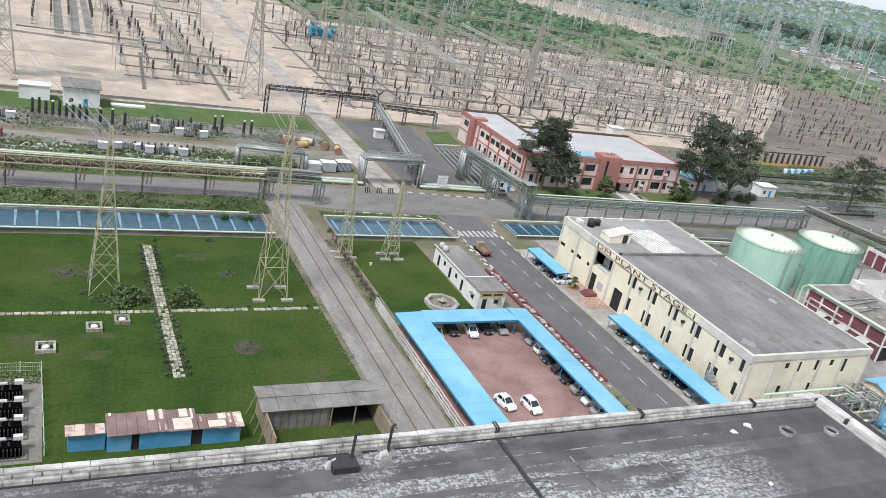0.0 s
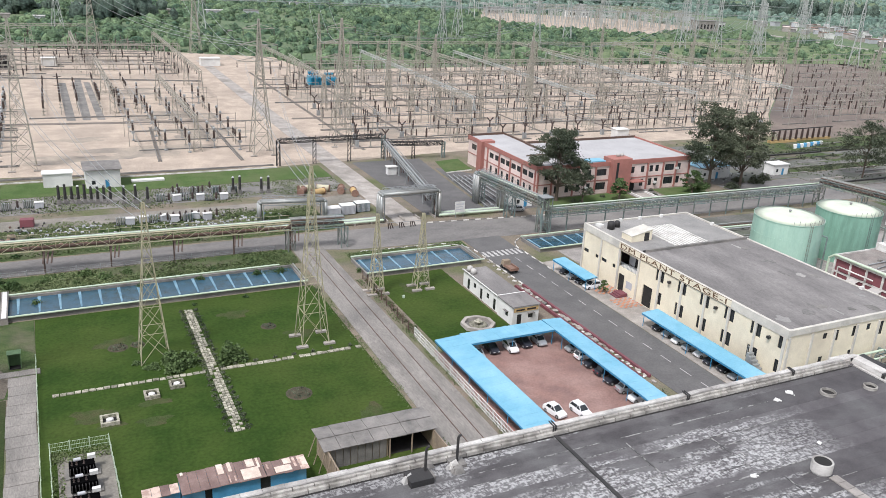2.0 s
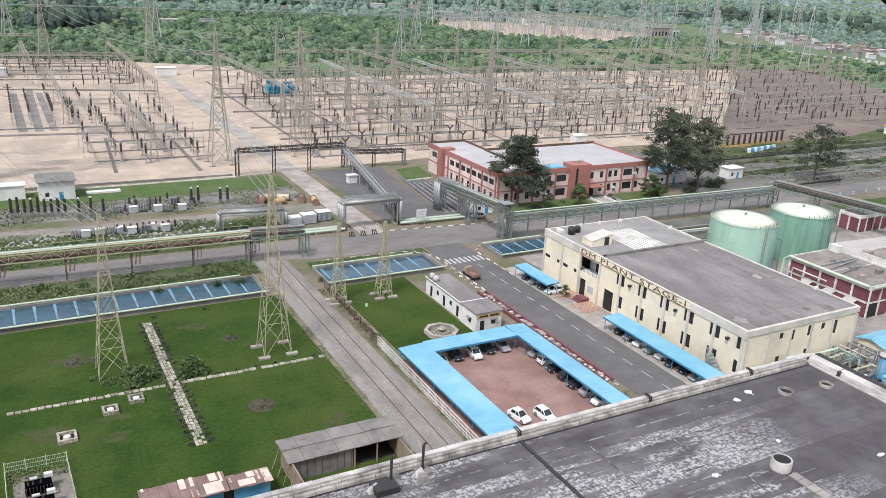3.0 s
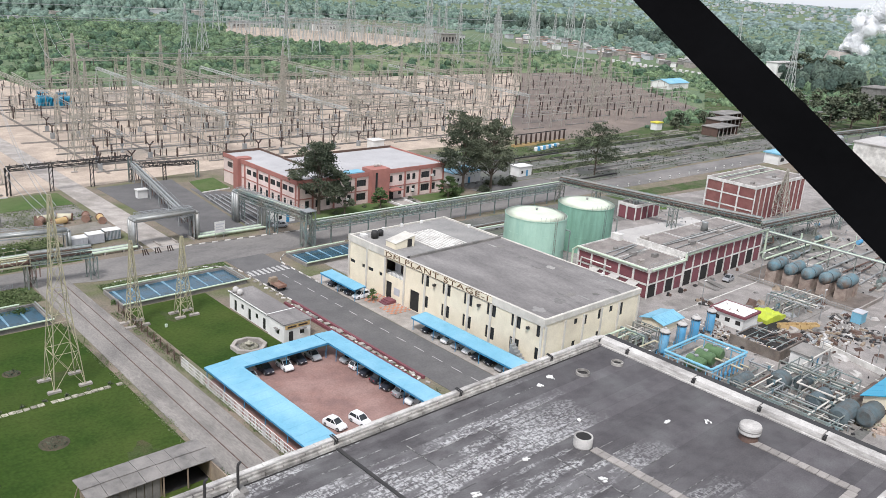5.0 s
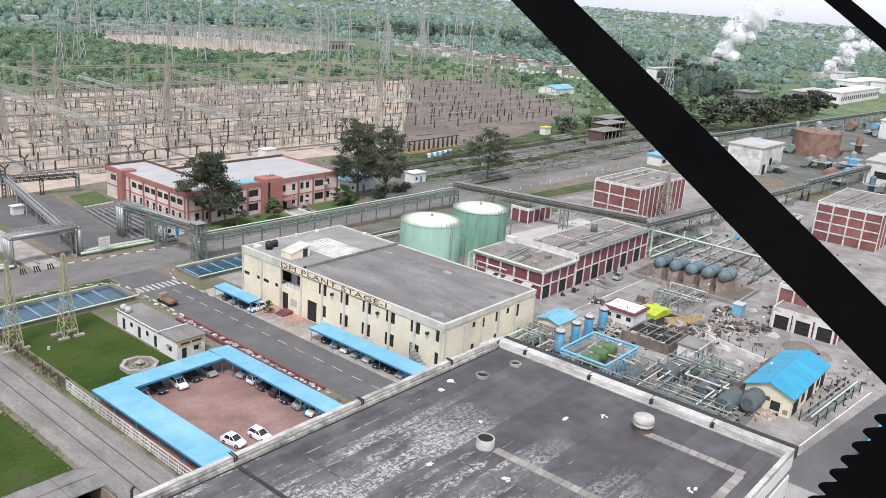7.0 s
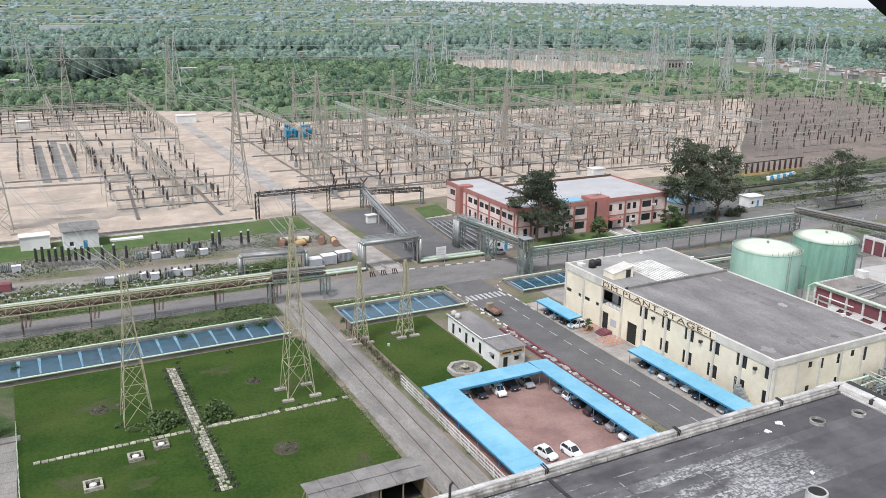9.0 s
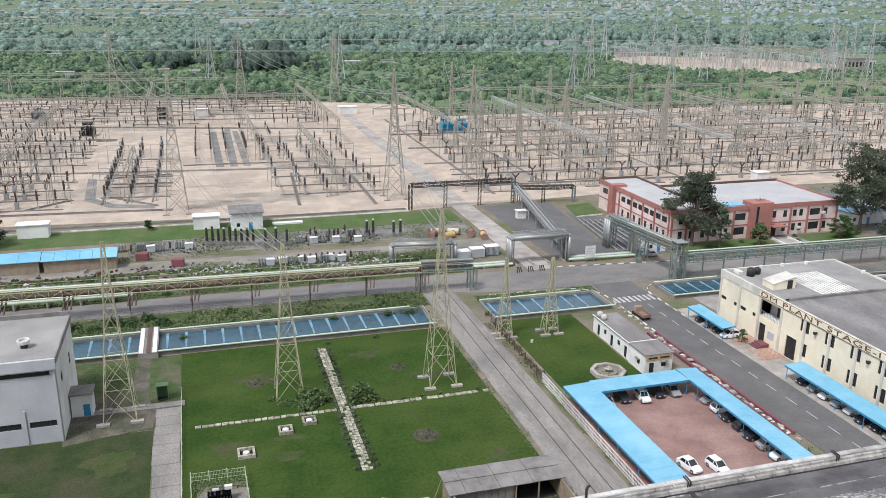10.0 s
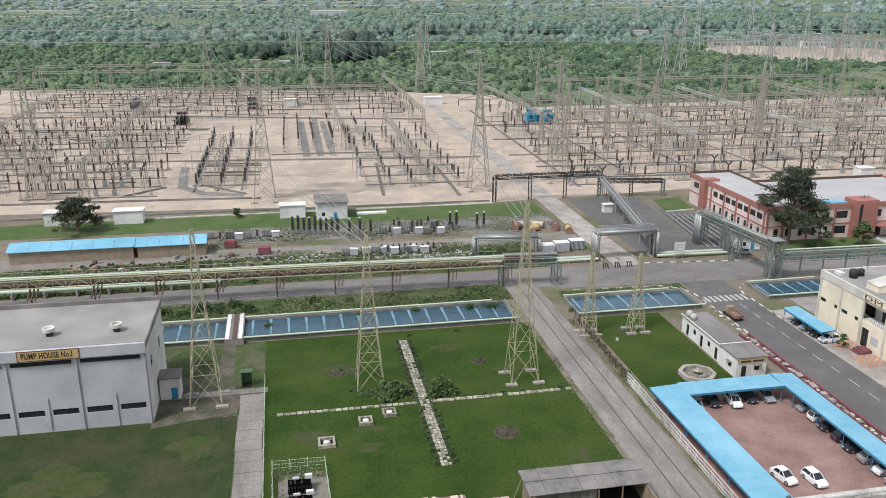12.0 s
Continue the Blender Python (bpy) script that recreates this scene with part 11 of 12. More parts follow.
def crowns(name, x, y, size, rg, material, label, leaves, leaf, high=0.8, up=0.6, spread_z=0.0):
    """Uneven leafy crowns at the places given, with loose leaf clumps round them."""
    k = len(x)
    z = rise(np.hypot(x, y)) + rg.uniform(0, 1, k) * size * spread_z
    nv = len(CORE_V)
    lump = 1 + 0.2 * np.sin(CORE_V @ rg.normal(0, 3.4, (3, k)) + rg.uniform(0, 6, k)).T + 0.16 * np.sin(CORE_V @ rg.normal(0, 7, (3, k)) + rg.uniform(0, 6, k)).T + rg.normal(0, 0.06, (k, nv))
    wide = rg.uniform(0.75, 1.3, (k, 1, 2))
    v = CORE_V[None] * lump[:, :, None] * (size * 0.86)[:, None, None]
    v[:, :, :2] *= wide
    v[:, :, 2] *= high
    v += np.stack([x, y, z + size * 0.3 * high], 1)[:, None, :]
    f = (CORE_F[None] + (np.arange(k) * nv)[:, None, None]).reshape(-1, 3)
    d = rg.normal(size=(k, leaves, 3))
    d /= np.linalg.norm(d, axis=2)[:, :, None]
    d[:, :, 2] = np.abs(d[:, :, 2])
    c = d * (rg.uniform(0.86, 1.16, (k, leaves, 1)) * size[:, None, None])
    c[:, :, :2] *= wide
    c[:, :, 2] *= high
    c = (c + np.stack([x, y, z + size * 0.3 * high], 1)[:, None, :]).reshape(-1, 3)
    s = (leaf * rg.uniform(0.5, 1.2, (k, leaves)) * (size / size.mean())[:, None] ** 0.5).ravel()
    n = len(c)
    a = rg.normal(size=(n, 3)) * np.array([1, 1, 1 - up])
    a /= np.linalg.norm(a, axis=1)[:, None]
    b = np.cross(a, rg.normal(size=(n, 3)) * (1 - up) + np.array([0, 0, up]))
    b /= np.linalg.norm(b, axis=1)[:, None]
    q = np.stack([c - a * s[:, None], c + b * s[:, None] * 0.6, c + a * s[:, None]], 1).reshape(-1, 3)
    allv = np.concatenate([v.reshape(-1, 3), q]).astype(np.float32)
    allf = np.concatenate([f, np.arange(3 * n).reshape(-1, 3) + k * nv]).astype(np.int32)
    me = bpy.data.meshes.new(name)
    me.vertices.add(len(allv))
    me.vertices.foreach_set("co", allv.ravel())
    me.loops.add(3 * len(allf))
    me.loops.foreach_set("vertex_index", allf.ravel())
    me.polygons.add(len(allf))
    me.polygons.foreach_set("loop_start", np.arange(0, 3 * len(allf), 3, dtype=np.int32))
    me.update(calc_edges=True)
    return solid(name, me, material, label, "woodland", kind="stuff", smooth=True)


def woods(name, n, r0, r1, a0, a1, size, leaves, leaf, material, seed, label, thin=-1.1, high=0.8, tall=0.05):
    rg = np.random.RandomState(seed)
    rad = np.sqrt(rg.uniform(r0 ** 2, r1 ** 2, n)) if r1 < 1300 else np.exp(rg.uniform(math.log(r0), math.log(r1), n))
    ang = np.radians(rg.uniform(a0, a1, n))
    x, y = rad * np.sin(ang), rad * np.cos(ang)
    dens = np.sin(x * 0.021 + 1.3) + np.sin(y * 0.017 - 0.4) + np.sin((x + y) * 0.009) + 0.8 * np.sin(x * 0.06 + y * 0.045) + rg.normal(0, 0.6, n)
    good = (dens > thin) & clear_of(x, y, rg)
    x, y = x[good], y[good]
    sz = size * np.exp(rg.normal(-0.1, 0.38, len(x))) * np.where(rg.uniform(0, 1, len(x)) < tall, 1.8, 1.0)
    return crowns(name, x, y, np.clip(sz, size * 0.35, size * 2.4), rg, material, label, leaves, leaf, high)


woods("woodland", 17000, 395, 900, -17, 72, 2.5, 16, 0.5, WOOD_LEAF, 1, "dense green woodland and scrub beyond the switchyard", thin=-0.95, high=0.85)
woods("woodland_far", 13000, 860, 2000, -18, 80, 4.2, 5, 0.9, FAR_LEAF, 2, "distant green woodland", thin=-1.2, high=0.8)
woods("woodland_horizon", 9000, 1900, 4600, -18, 84, 8, 0, 3.0, HORIZON_LEAF, 3, "woodland at the horizon with haze put into its colour", thin=-1.1, high=0.5)
# scrub closing the clearing north-west of the switchyard
rgc = np.random.RandomState(41)
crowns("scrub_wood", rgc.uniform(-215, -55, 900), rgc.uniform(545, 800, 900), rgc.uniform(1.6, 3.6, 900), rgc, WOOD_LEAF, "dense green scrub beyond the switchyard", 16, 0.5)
# taller groves standing out of the scrub
rgv = np.random.RandomState(12)
for k, (gx, gy, gw, gd, n, h) in enumerate(((58, 676, 13, 14, 60, 5), (66, 690, 8, 10, 40, 6.5), (198, 1010, 30, 16, 90, 5), (130, 985, 10, 10, 24, 5), (30, 900, 50, 10, 60, 4.5), (330, 960, 40, 16, 70, 5), (-20, 700, 18, 8, 40, 4), (450, 1000, 90, 16, 150, 5), (700, 960, 90, 16, 150, 5), (940, 820, 70, 24, 140, 5.5), (1010, 640, 40, 40, 110, 5.5), (636, 262, 14, 8, 60, 5.5), (668, 292, 14, 8, 50, 5), (905, 520, 20, 50, 90, 5))):
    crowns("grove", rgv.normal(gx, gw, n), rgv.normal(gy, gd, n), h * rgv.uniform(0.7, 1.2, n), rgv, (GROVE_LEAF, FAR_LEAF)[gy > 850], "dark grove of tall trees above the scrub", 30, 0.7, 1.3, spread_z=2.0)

# ---- settlement and town ----
hut_mats = [WHITE, CONCRETE, CONCRETE, DARK_CONCRETE, GREY_WALL]
rt = random.Random(9)


def far_house(x, y, lx, ly, hh, wm, rm, turn, label="small flat-roofed house in the distant settlement", group="settlement houses"):
    v = thing("village_house", x, y, 0, label, "house", group, turn=turn)
    part("wall", M().box(0, lx, 0, ly, 0, hh), wm, v)
    part("roof", M().box(-0.3, lx + 0.3, -0.3, ly + 0.3, hh, hh + 0.3), rm, v)


for k in range(120):
    f = rt.random()
    x, y = 634 + rt.uniform(0, 95) + 60 * f * f, 350 + 330 * f
    far_house(x, y, rt.uniform(4, 10), rt.uniform(4, 8), rt.uniform(2.6, 4.6), hut_mats[k % 5], rt.choice((ROOF_SCREED, RUST, PALE_ROOF, PINK, DARK_CONCRETE)), rt.uniform(-20, 60))
for k, (x, y, lx, ly, h) in enumerate(((128, 708, 26, 8, 4), (92, 712, 22, 7, 4), (160, 716, 20, 7, 4), (148, 1060, 26, 10, 5), (170, 1075, 14, 10, 5), (118, 1066, 14, 8, 5), (-2, 640, 16, 6, 4), (-22, 652, 14, 6, 4), (30, 770, 12, 7, 4), (-60, 760, 16, 8, 4), (-90, 640, 20, 7, 4), (112, 560, 9, 5, 3), (230, 820, 14, 8, 4), (290, 900, 16, 8, 4), (-40, 900, 18, 8, 4), (60, 880, 12, 8, 4), (-120, 820, 20, 8, 4), (380, 1010, 26, 10, 5), (420, 960, 30, 10, 6), (460, 930, 20, 12, 7), (560, 900, 22, 10, 6), (610, 880, 14, 10, 5), (640, 720, 16, 9, 5), (664, 760, 20, 9, 5))):
    far_house(x, y, lx * 0.6, ly, h * 0.8, (GREY_WALL, CONCRETE)[k % 2], (PALE_ROOF, CONCRETE, DARK_CONCRETE)[k % 3], rt.uniform(-8, 8), "long pale shed standing among distant trees", "sheds among trees")
for k in range(24):
    ob = solid("boundary_block", M().box(0, 3.6, 0, 1.2, 0, 2.2), WHITE, "white block of a distant boundary wall", "wall block", "boundary blocks")
    ob.matrix_basis = pose(606 + 0.4 * k, 310 + k * 6.0, 0)
town = M()
for k in range(1900):
    a = math.radians(rt.uniform(-18, 84))
    d = math.exp(rt.uniform(math.log(2500), math.log(4700)))
    if math.degrees(a) < 22 and (d < 3300 or k % 3):
        continue
    if math.sin(a * 40) + math.sin(d * 0.006 + a * 9) + rt.gauss(0, 0.5) < -0.4:
        continue
    x, y = d * math.sin(a), d * math.cos(a)
    s, hh, z = rt.uniform(4, 13), rt.uniform(4, 9), float(rise(d))
    town.box(x, x + s, y, y + s, z, z + hh + (5 if k % 19 == 0 else 0))
solid("distant_town", town, GREY_WALL, "scattered white houses of a distant town", "town", kind="stuff")
fields = M()
for k in range(90):
    a, d = math.radians(rt.uniform(-18, 26)), math.exp(rt.uniform(math.log(1550), math.log(4200)))
    x, y = d * math.sin(a), d * math.cos(a)
    w, l = rt.uniform(60, 320), rt.uniform(8, 50)
    pts = rect(x, x + w, y, y + l)
    fields.hexa([(*p, 0) for p in pts], [(*p, float(rise(math.hypot(*p))) + 0.5 + 0.01 * k) for p in pts])
solid("distant_fields", fields, FIELD, "pale bare fields and roads far away", "fields", kind="stuff")
pale = M()
for xa, xb, y, w in ((-420, 330, 1990, 36), (120, 420, 2160, 26), (-300, 60, 2700, 60)):
    pts = rect(xa, xb, y, y + w)
    pale.hexa([(*p, 0) for p in pts], [(*p, float(rise(math.hypot(*p))) + 2.2) for p in pts])
solid("distant_road", pale, CONCRETE, "pale broad road across the distant plain", "road", kind="structure")
far_house(60, 1588, 70, 16, 9, GREY_WALL, WHITE, 0, "very long white shed far across the plain", "sheds among trees")

# ---- outer plant beyond the process yard ----
ro = random.Random(31)
for k, (x, y, lx, ly, h, wm, rm) in enumerate(((360, 60, 40, 18, 9, WHITE, PALE_ROOF), (420, 40, 30, 16, 8, GREY_WALL, PALE_ROOF), (520, 90, 60, 20, 10, WHITE, WHITE), (600, 60, 50, 22, 12, WHITE, WHITE), (470, 70, 24, 14, 7, BRICK_RED, ROOF_SCREED), (700, 180, 120, 16, 9, WHITE, WHITE), (840, 205, 110, 18, 10, WHITE, WHITE), (690, 206, 60, 10, 7, CONCRETE, PALE_ROOF), (320, 40, 22, 14, 8, BRICK_RED, ROOF_SCREED), (560, 200, 22, 12, 12, DARK_CONCRETE, DARK_CONCRETE), (300, 120, 14, 9, 5, WHITE, PALE_ROOF), (310, 142, 12, 6, 4, WHITE, BLUE_SHEET))):
    b = thing("works_building", x, y, 0.03, "plain works building in the outer plant", "building", "outer works buildings")
    part("wall", M().box(0, lx, 0, ly, 0, h), wm, b)
    part("roof", M().box(-0.5, lx + 0.5, -0.5, ly + 0.5, h, h + 0.5), rm, b)
    n = max(2, int(lx / 6))
    for i in range(n):
        part("opening", M().box(lx * (i + 0.25) / n, lx * (i + 0.75) / n, -0.06, -0.004, h * 0.3, h * 0.65), NEAR_BLACK, b)
        if k < 8:
            part("opening", M().box(-0.06, -0.004, ly * 0.2, ly * 0.8, h * 0.3, h * 0.6), NEAR_BLACK, b) if i == 0 else None
sheet("verge_far_green", [(620, 120), (900, 110), (900, 175), (640, 190)], 0.06, MEADOW, "pale green field in the outer plant", "verge")
pipe_rack("pipe_bridge", 300, 82, 560, 60, 7.0, "long pipe bridge in the outer plant", 14, many, GREEN_STEEL, PM)
pipe_rack("pipe_bridge", 345, 150, 640, 128, 7.0, "long pipe bridge in the outer plant", 16, many, GREEN_STEEL, PM)
for k in range(80):
    x, y = ro.uniform(335, 560), ro.uniform(60, 146)
    s, h = ro.uniform(1.5, 5), ro.uniform(1.5, 5)
    b = thing("works_equipment", x, y, 0.03, "steel process equipment in the outer plant", "equipment", "outer process equipment")
    mt = ro.choice((STEEL, TEAL, BLUE_PAINT, GREEN_STEEL, CONCRETE, RUST))
    if k % 2:
        part("vessel", M().tube((-s, 0, h * 0.6 + 0.5), (s, 0, h * 0.6 + 0.5), h * 0.5, 12), mt, b)
        part("saddle", M().box(-s * 0.6, -s * 0.4, -h * 0.3, h * 0.3, 0, h * 0.5).box(s * 0.4, s * 0.6, -h * 0.3, h * 0.3, 0, h * 0.5), CONCRETE, b)
    else:
        part("column", M().lathe([(s * 0.4, 0), (s * 0.4, h * 1.6), (s * 0.2, h * 1.8)], 12), mt, b)
        part("platform", M().box(-s, s, -s, s, h * 0.9, h * 0.9 + 0.15), STEEL, b)
for k in range(60):
    x = ro.uniform(330, 640)
    tree(x, ro.uniform(196, 214) + (x - 330) * 0.12, ro.uniform(5, 9), ro.uniform(3, 5), "leafy tree in the outer plant", 320, 0.2, 0.8, name="roadside_tree") if k % 3 == 0 else shrub(x, ro.uniform(150, 200) + (x - 330) * 0.1, 0.03, ro.uniform(1.0, 2.4), 90, "rough bush in the outer plant", "rough_bush", LEAF, 0.8, "outer bushes")


# ---- steam ----
def steam_cloud(name, x, y, z, size, n, label, lean):
    """Billows that swell and drift as they rise, with fine flecks round them."""
    rg = np.random.RandomState(n)
    bm = bmesh.new()
    cs = []
    for k in range(n):
        f = (k / n) ** 0.8
        spread = size * (0.06 + 0.4 * f)
        r = size * (0.13 + 0.2 * f) * rg.uniform(0.6, 1.15)
        c = np.array([x + lean[0] * f * size * 3 + rg.normal() * spread, y + lean[1] * f * size * 3 + rg.normal() * spread, z + f * size * 2.0 + rg.normal() * size * 0.16])
        if f < 0.8:
            bmesh.ops.create_icosphere(bm, subdivisions=3, radius=r * (1 - 0.45 * f), matrix=Matrix.Translation(c))
        d = rg.normal(size=(1100, 3))
        d /= np.linalg.norm(d, axis=1)[:, None]
        cs.append(c + d * (r * (1 - 0.45 * f) * (0.9 + np.abs(rg.normal(0, 0.3, (1100, 1))))))
    for v in bm.verts:
        p = v.co.copy()
        for q, a in ((0.5, 0.16), (0.2, 0.09), (0.09, 0.05)):
            v.co += noise.noise_vector(p / (size * q)) * size * a
    me = bpy.data.meshes.new(name)
    bm.to_mesh(me)
    bm.free()
    solid(name, me, STEAM, label, "steam", kind="stuff", smooth=True)
    c = np.concatenate(cs)
    c = c[c[:, 2] > 1.0]
    return solid(name, leaf_cloud(c, rg.uniform(0.3, 0.8, len(c)), rg, 0.0), STEAM, label, "steam", kind="stuff")


steam_cloud("steam_plume", 1030, 425, 4, 34, 46, "white billowing steam from distant cooling towers", (0.25, -0.4))
steam_cloud("steam_plume", 960, 270, 4, 20, 40, "white billowing steam from distant cooling towers", (0.3, -0.5))
steam_cloud("steam_plume", 930, 190, 4, 32, 50, "white billowing steam from distant cooling towers", (0.2, -0.6))
for k, (x, y) in enumerate(((1030, 425), (960, 270), (930, 190))):
    ct = thing("cooling_tower", x, y, 0, "low concrete cooling tower under the steam", "cooling tower", "cooling towers")
    part("shell", M().lathe([(16, 0), (13, 6), (12, 9)], 20), CONCRETE, ct)

# bollards along the cross road and small works beside the paving
bol = thing("bollard", 206, 151.0, 0.05, "white painted concrete bollard at the road edge", "bollard", "road bollards")
part("post", M().lathe([(0.2, 0), (0.2, 0.7), (0.1, 0.85)], 8), WHITE, bol)
part("band", M().lathe([(0.21, 0.35), (0.21, 0.55)], 8), DARK_STEEL, bol)
for k in range(1, 16):
    copy_thing(bol, pose(206 + k * 6.0, 150.6 - 0.03 * k, 0.05))
re_ = random.Random(15)
for k, (y, x0, x1) in enumerate(((160.2, 206, 420), (163.4, 210, 400), (168.2, 206, 420), (171.6, 230, 420), (176.3, 206, 420), (181.8, 212, 410), (186.2, 220, 400), (191.0, 214, 410), (196.4, 206, 420), (200.8, 214, 400), (206.6, 250, 400))):
    x = x0
    while x < x1:
        ln = re_.uniform(8, 38)
        hgt = re_.choice((0.12, 0.25, 0.5))
        solid("low_wall", M().box(0, ln, -0.22, 0.22, 0, hgt), re_.choice((DARK_CONCRETE, DARK_CONCRETE, CONCRETE, DARK_STEEL)), "long low concrete edging across the open ground", "edging", "yard edgings", at=pose(x, y + re_.uniform(-0.3, 0.3), 0.06))
        x += ln + re_.uniform(2, 26)
for k in range(26):
    n = 16
    x, y, rx, r_y = re_.uniform(212, 400), re_.choice((165, 173, 185, 190, 194, 204)) + re_.uniform(-2, 2), re_.uniform(4, 16), re_.uniform(0.8, 2.2)
    pts = []
    for i in range(n):
        a = 2 * math.pi * i / n
        q = 1 + 0.3 * math.sin(3 * a + k) + 0.2 * math.sin(5 * a + 2 * k)
        pts.append((x + rx * q * math.cos(a), y + r_y * q * math.sin(a)))
    sheet("verge_patch", pts, 0.078 + 0.001 * k, (ROUGH_GRASS, DIRT, ROUGH_GRASS, DUSTY_TRACK)[k % 4], "weedy patch of the open ground", "verge")
tufts("open_ground_weeds", 206, 410, 161, 210, 9000, 0.4, LEAF, "low weeds over the open ground")
kiosk = thing("yellow_kiosk", 333, 213, 0.07, "small bright yellow kiosk beside the gravel yard", "kiosk")
part("body", M().box(-2.4, 2.4, -1.5, 1.5, 0, 3.2), WHITE, kiosk)
part("roof", M().box(-2.7, 2.7, -1.8, 1.8, 3.2, 3.7), YELLOW_LIME, kiosk, "bright yellow roof")
for x, y, lx, ly, h in ((344, 188, 18, 8, 4), (364, 198, 20, 8, 4.5), (388, 210, 20, 9, 4)):
    sh = thing("dark_store", x, y, 0.06, "long dark open store beside the paving", "shed", "dark stores")
    part("roof", M().box(-0.4, lx + 0.4, -0.4, ly + 0.4, h, h + 0.3), DARK_CONCRETE, sh)
    part("wall", M().box(0, lx, ly - 0.2, ly, 0, h).box(0, 0.2, 0, ly - 0.2, 0, h).box(lx - 0.2, lx, 0, ly - 0.2, 0, h), BROWN_STEEL, sh)
    for k in range(5):
        part("post", M().beam((lx * (k + 0.5) / 5, 0.2, 0), (lx * (k + 0.5) / 5, 0.2, h), 0.3), CONCRETE, sh)
for k in range(16):
    f = k / 15
    xa, ya, xb, yb = 430 + 140 * f, 190 + 70 * f, 465 + 112 * f, 180 + 46 * f
    row = solid("planted_row", M().prism([(xa, ya), (xb, yb), (xb + 2.5, yb + 1.2), (xa + 2.5, ya + 1.2)], 0, 1.2), (SCRUB, ROUGH_GRASS, DARK_CONCRETE)[k % 3], "low planted row on the open ground", "hedge", kind="stuff")
for x, y, lx, ly, h in ((676, 326, 34, 10, 12), (716, 318, 20, 10, 9), (884, 190, 70, 14, 10), (930, 240, 50, 14, 12)):
    b = thing("works_building", x, y, 0.03, "long white works building far away", "building", "outer works buildings")
    part("wall", M().box(0, lx, 0, ly, 0, h), WHITE, b)
    part("roof", M().box(-0.5, lx + 0.5, -0.5, ly + 0.5, h, h + 0.5), PALE_ROOF, b)
    for i in range(int(lx / 7)):
        part("opening", M().box(2 + i * 7, 5 + i * 7, -0.06, -0.004, h * 0.35, h * 0.7), NEAR_BLACK, b)


# ---- the near roof ----
ZR = 32.0
SEAM = mat("pale_flaking_seam", (0.286, 0.279, 0.265), (0.0816, 0.0802, 0.0782), 0.35, 0.2, 0.85, edge=(0.42, 0.56))
nb = thing("near_building", -60, 12.6, 0, "large near building with a bitumen flat roof and pale parapets", "building")
part("wall", M().box(0, 114.3, -0.45, -0.1, 0, ZR - 3.2).box(0, 114.3, 23.95, 24.3, 0, ZR).box(0, 0.4, -0.1, 23.95, 0, ZR).box(113.9, 114.3, -0.1, 23.95, 0, ZR), CONCRETE, nb)
part("roof", M().box(0.4, 113.9, -0.1, 23.95, ZR - 0.5, ZR - 0.05), BITUMEN, nb)
# white end wall with a dark window strip below the roof edge
part("end_wall", M().box(60, 114.3, -0.45, -0.1, ZR - 1.0, ZR).box(60, 114.3, -0.45, -0.1, ZR - 3.2, ZR - 1.6).box(0, 60, -0.45, -0.1, ZR - 3.2, ZR), WHITE, nb)
part("window_strip", M().box(60, 114.2, -0.35, -0.2, ZR - 1.6, ZR - 1.0), SHADOW_GLASS, nb)
rk = random.Random(55)
part("parapet", M().box(-0.05, 114.3, 24.0, 24.28, ZR, ZR + 0.42).box(-0.05, 114.3, -0.43, -0.12, ZR, ZR + 0.4), PARAPET, nb)
for k in range(46):
    x0 = 60 + k * 1.2
    w = min(1.19, 114.3 - x0)
    if w < 0.3:
        continue
    z0, z1, d = ZR + 0.5 + rk.uniform(-0.02, 0.02), ZR + 0.5 + rk.uniform(-0.02, 0.02), rk.uniform(-0.02, 0.02)
    part("coping_stone", M().hexa([(x0, 23.97 + d, ZR + 0.42), (x0 + w, 23.97 + d, ZR + 0.42), (x0 + w, 24.32, ZR + 0.42), (x0, 24.32, ZR + 0.42)], [(x0 + 0.01, 24.0 + d, z0), (x0 + w - 0.01, 24.0 + d, z1), (x0 + w - 0.01, 24.3, z1), (x0 + 0.01, 24.3, z0)]), PARAPET, nb)
    for row in range(2):
        o, b = 0.4 * row, rk.uniform(0, 0.04)
        x1 = min(x0 + o + rk.uniform(1.1, 1.19), 113.1)
        if x1 > x0 + o + 0.3:
            y0 = 23.66 + 0.17 * row + b
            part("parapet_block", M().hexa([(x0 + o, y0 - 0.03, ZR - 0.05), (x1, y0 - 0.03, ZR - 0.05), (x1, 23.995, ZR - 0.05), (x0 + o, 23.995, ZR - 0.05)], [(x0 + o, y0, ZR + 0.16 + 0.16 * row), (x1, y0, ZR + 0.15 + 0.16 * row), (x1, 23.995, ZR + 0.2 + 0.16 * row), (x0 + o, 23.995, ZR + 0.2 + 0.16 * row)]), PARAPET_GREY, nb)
part("wall_foot_gap", M().box(60, 113.0, 23.5, 23.62, ZR - 0.05, ZR - 0.005), NEAR_BLACK, nb, "near-black strip along the parapet foot")
y0 = -0.45
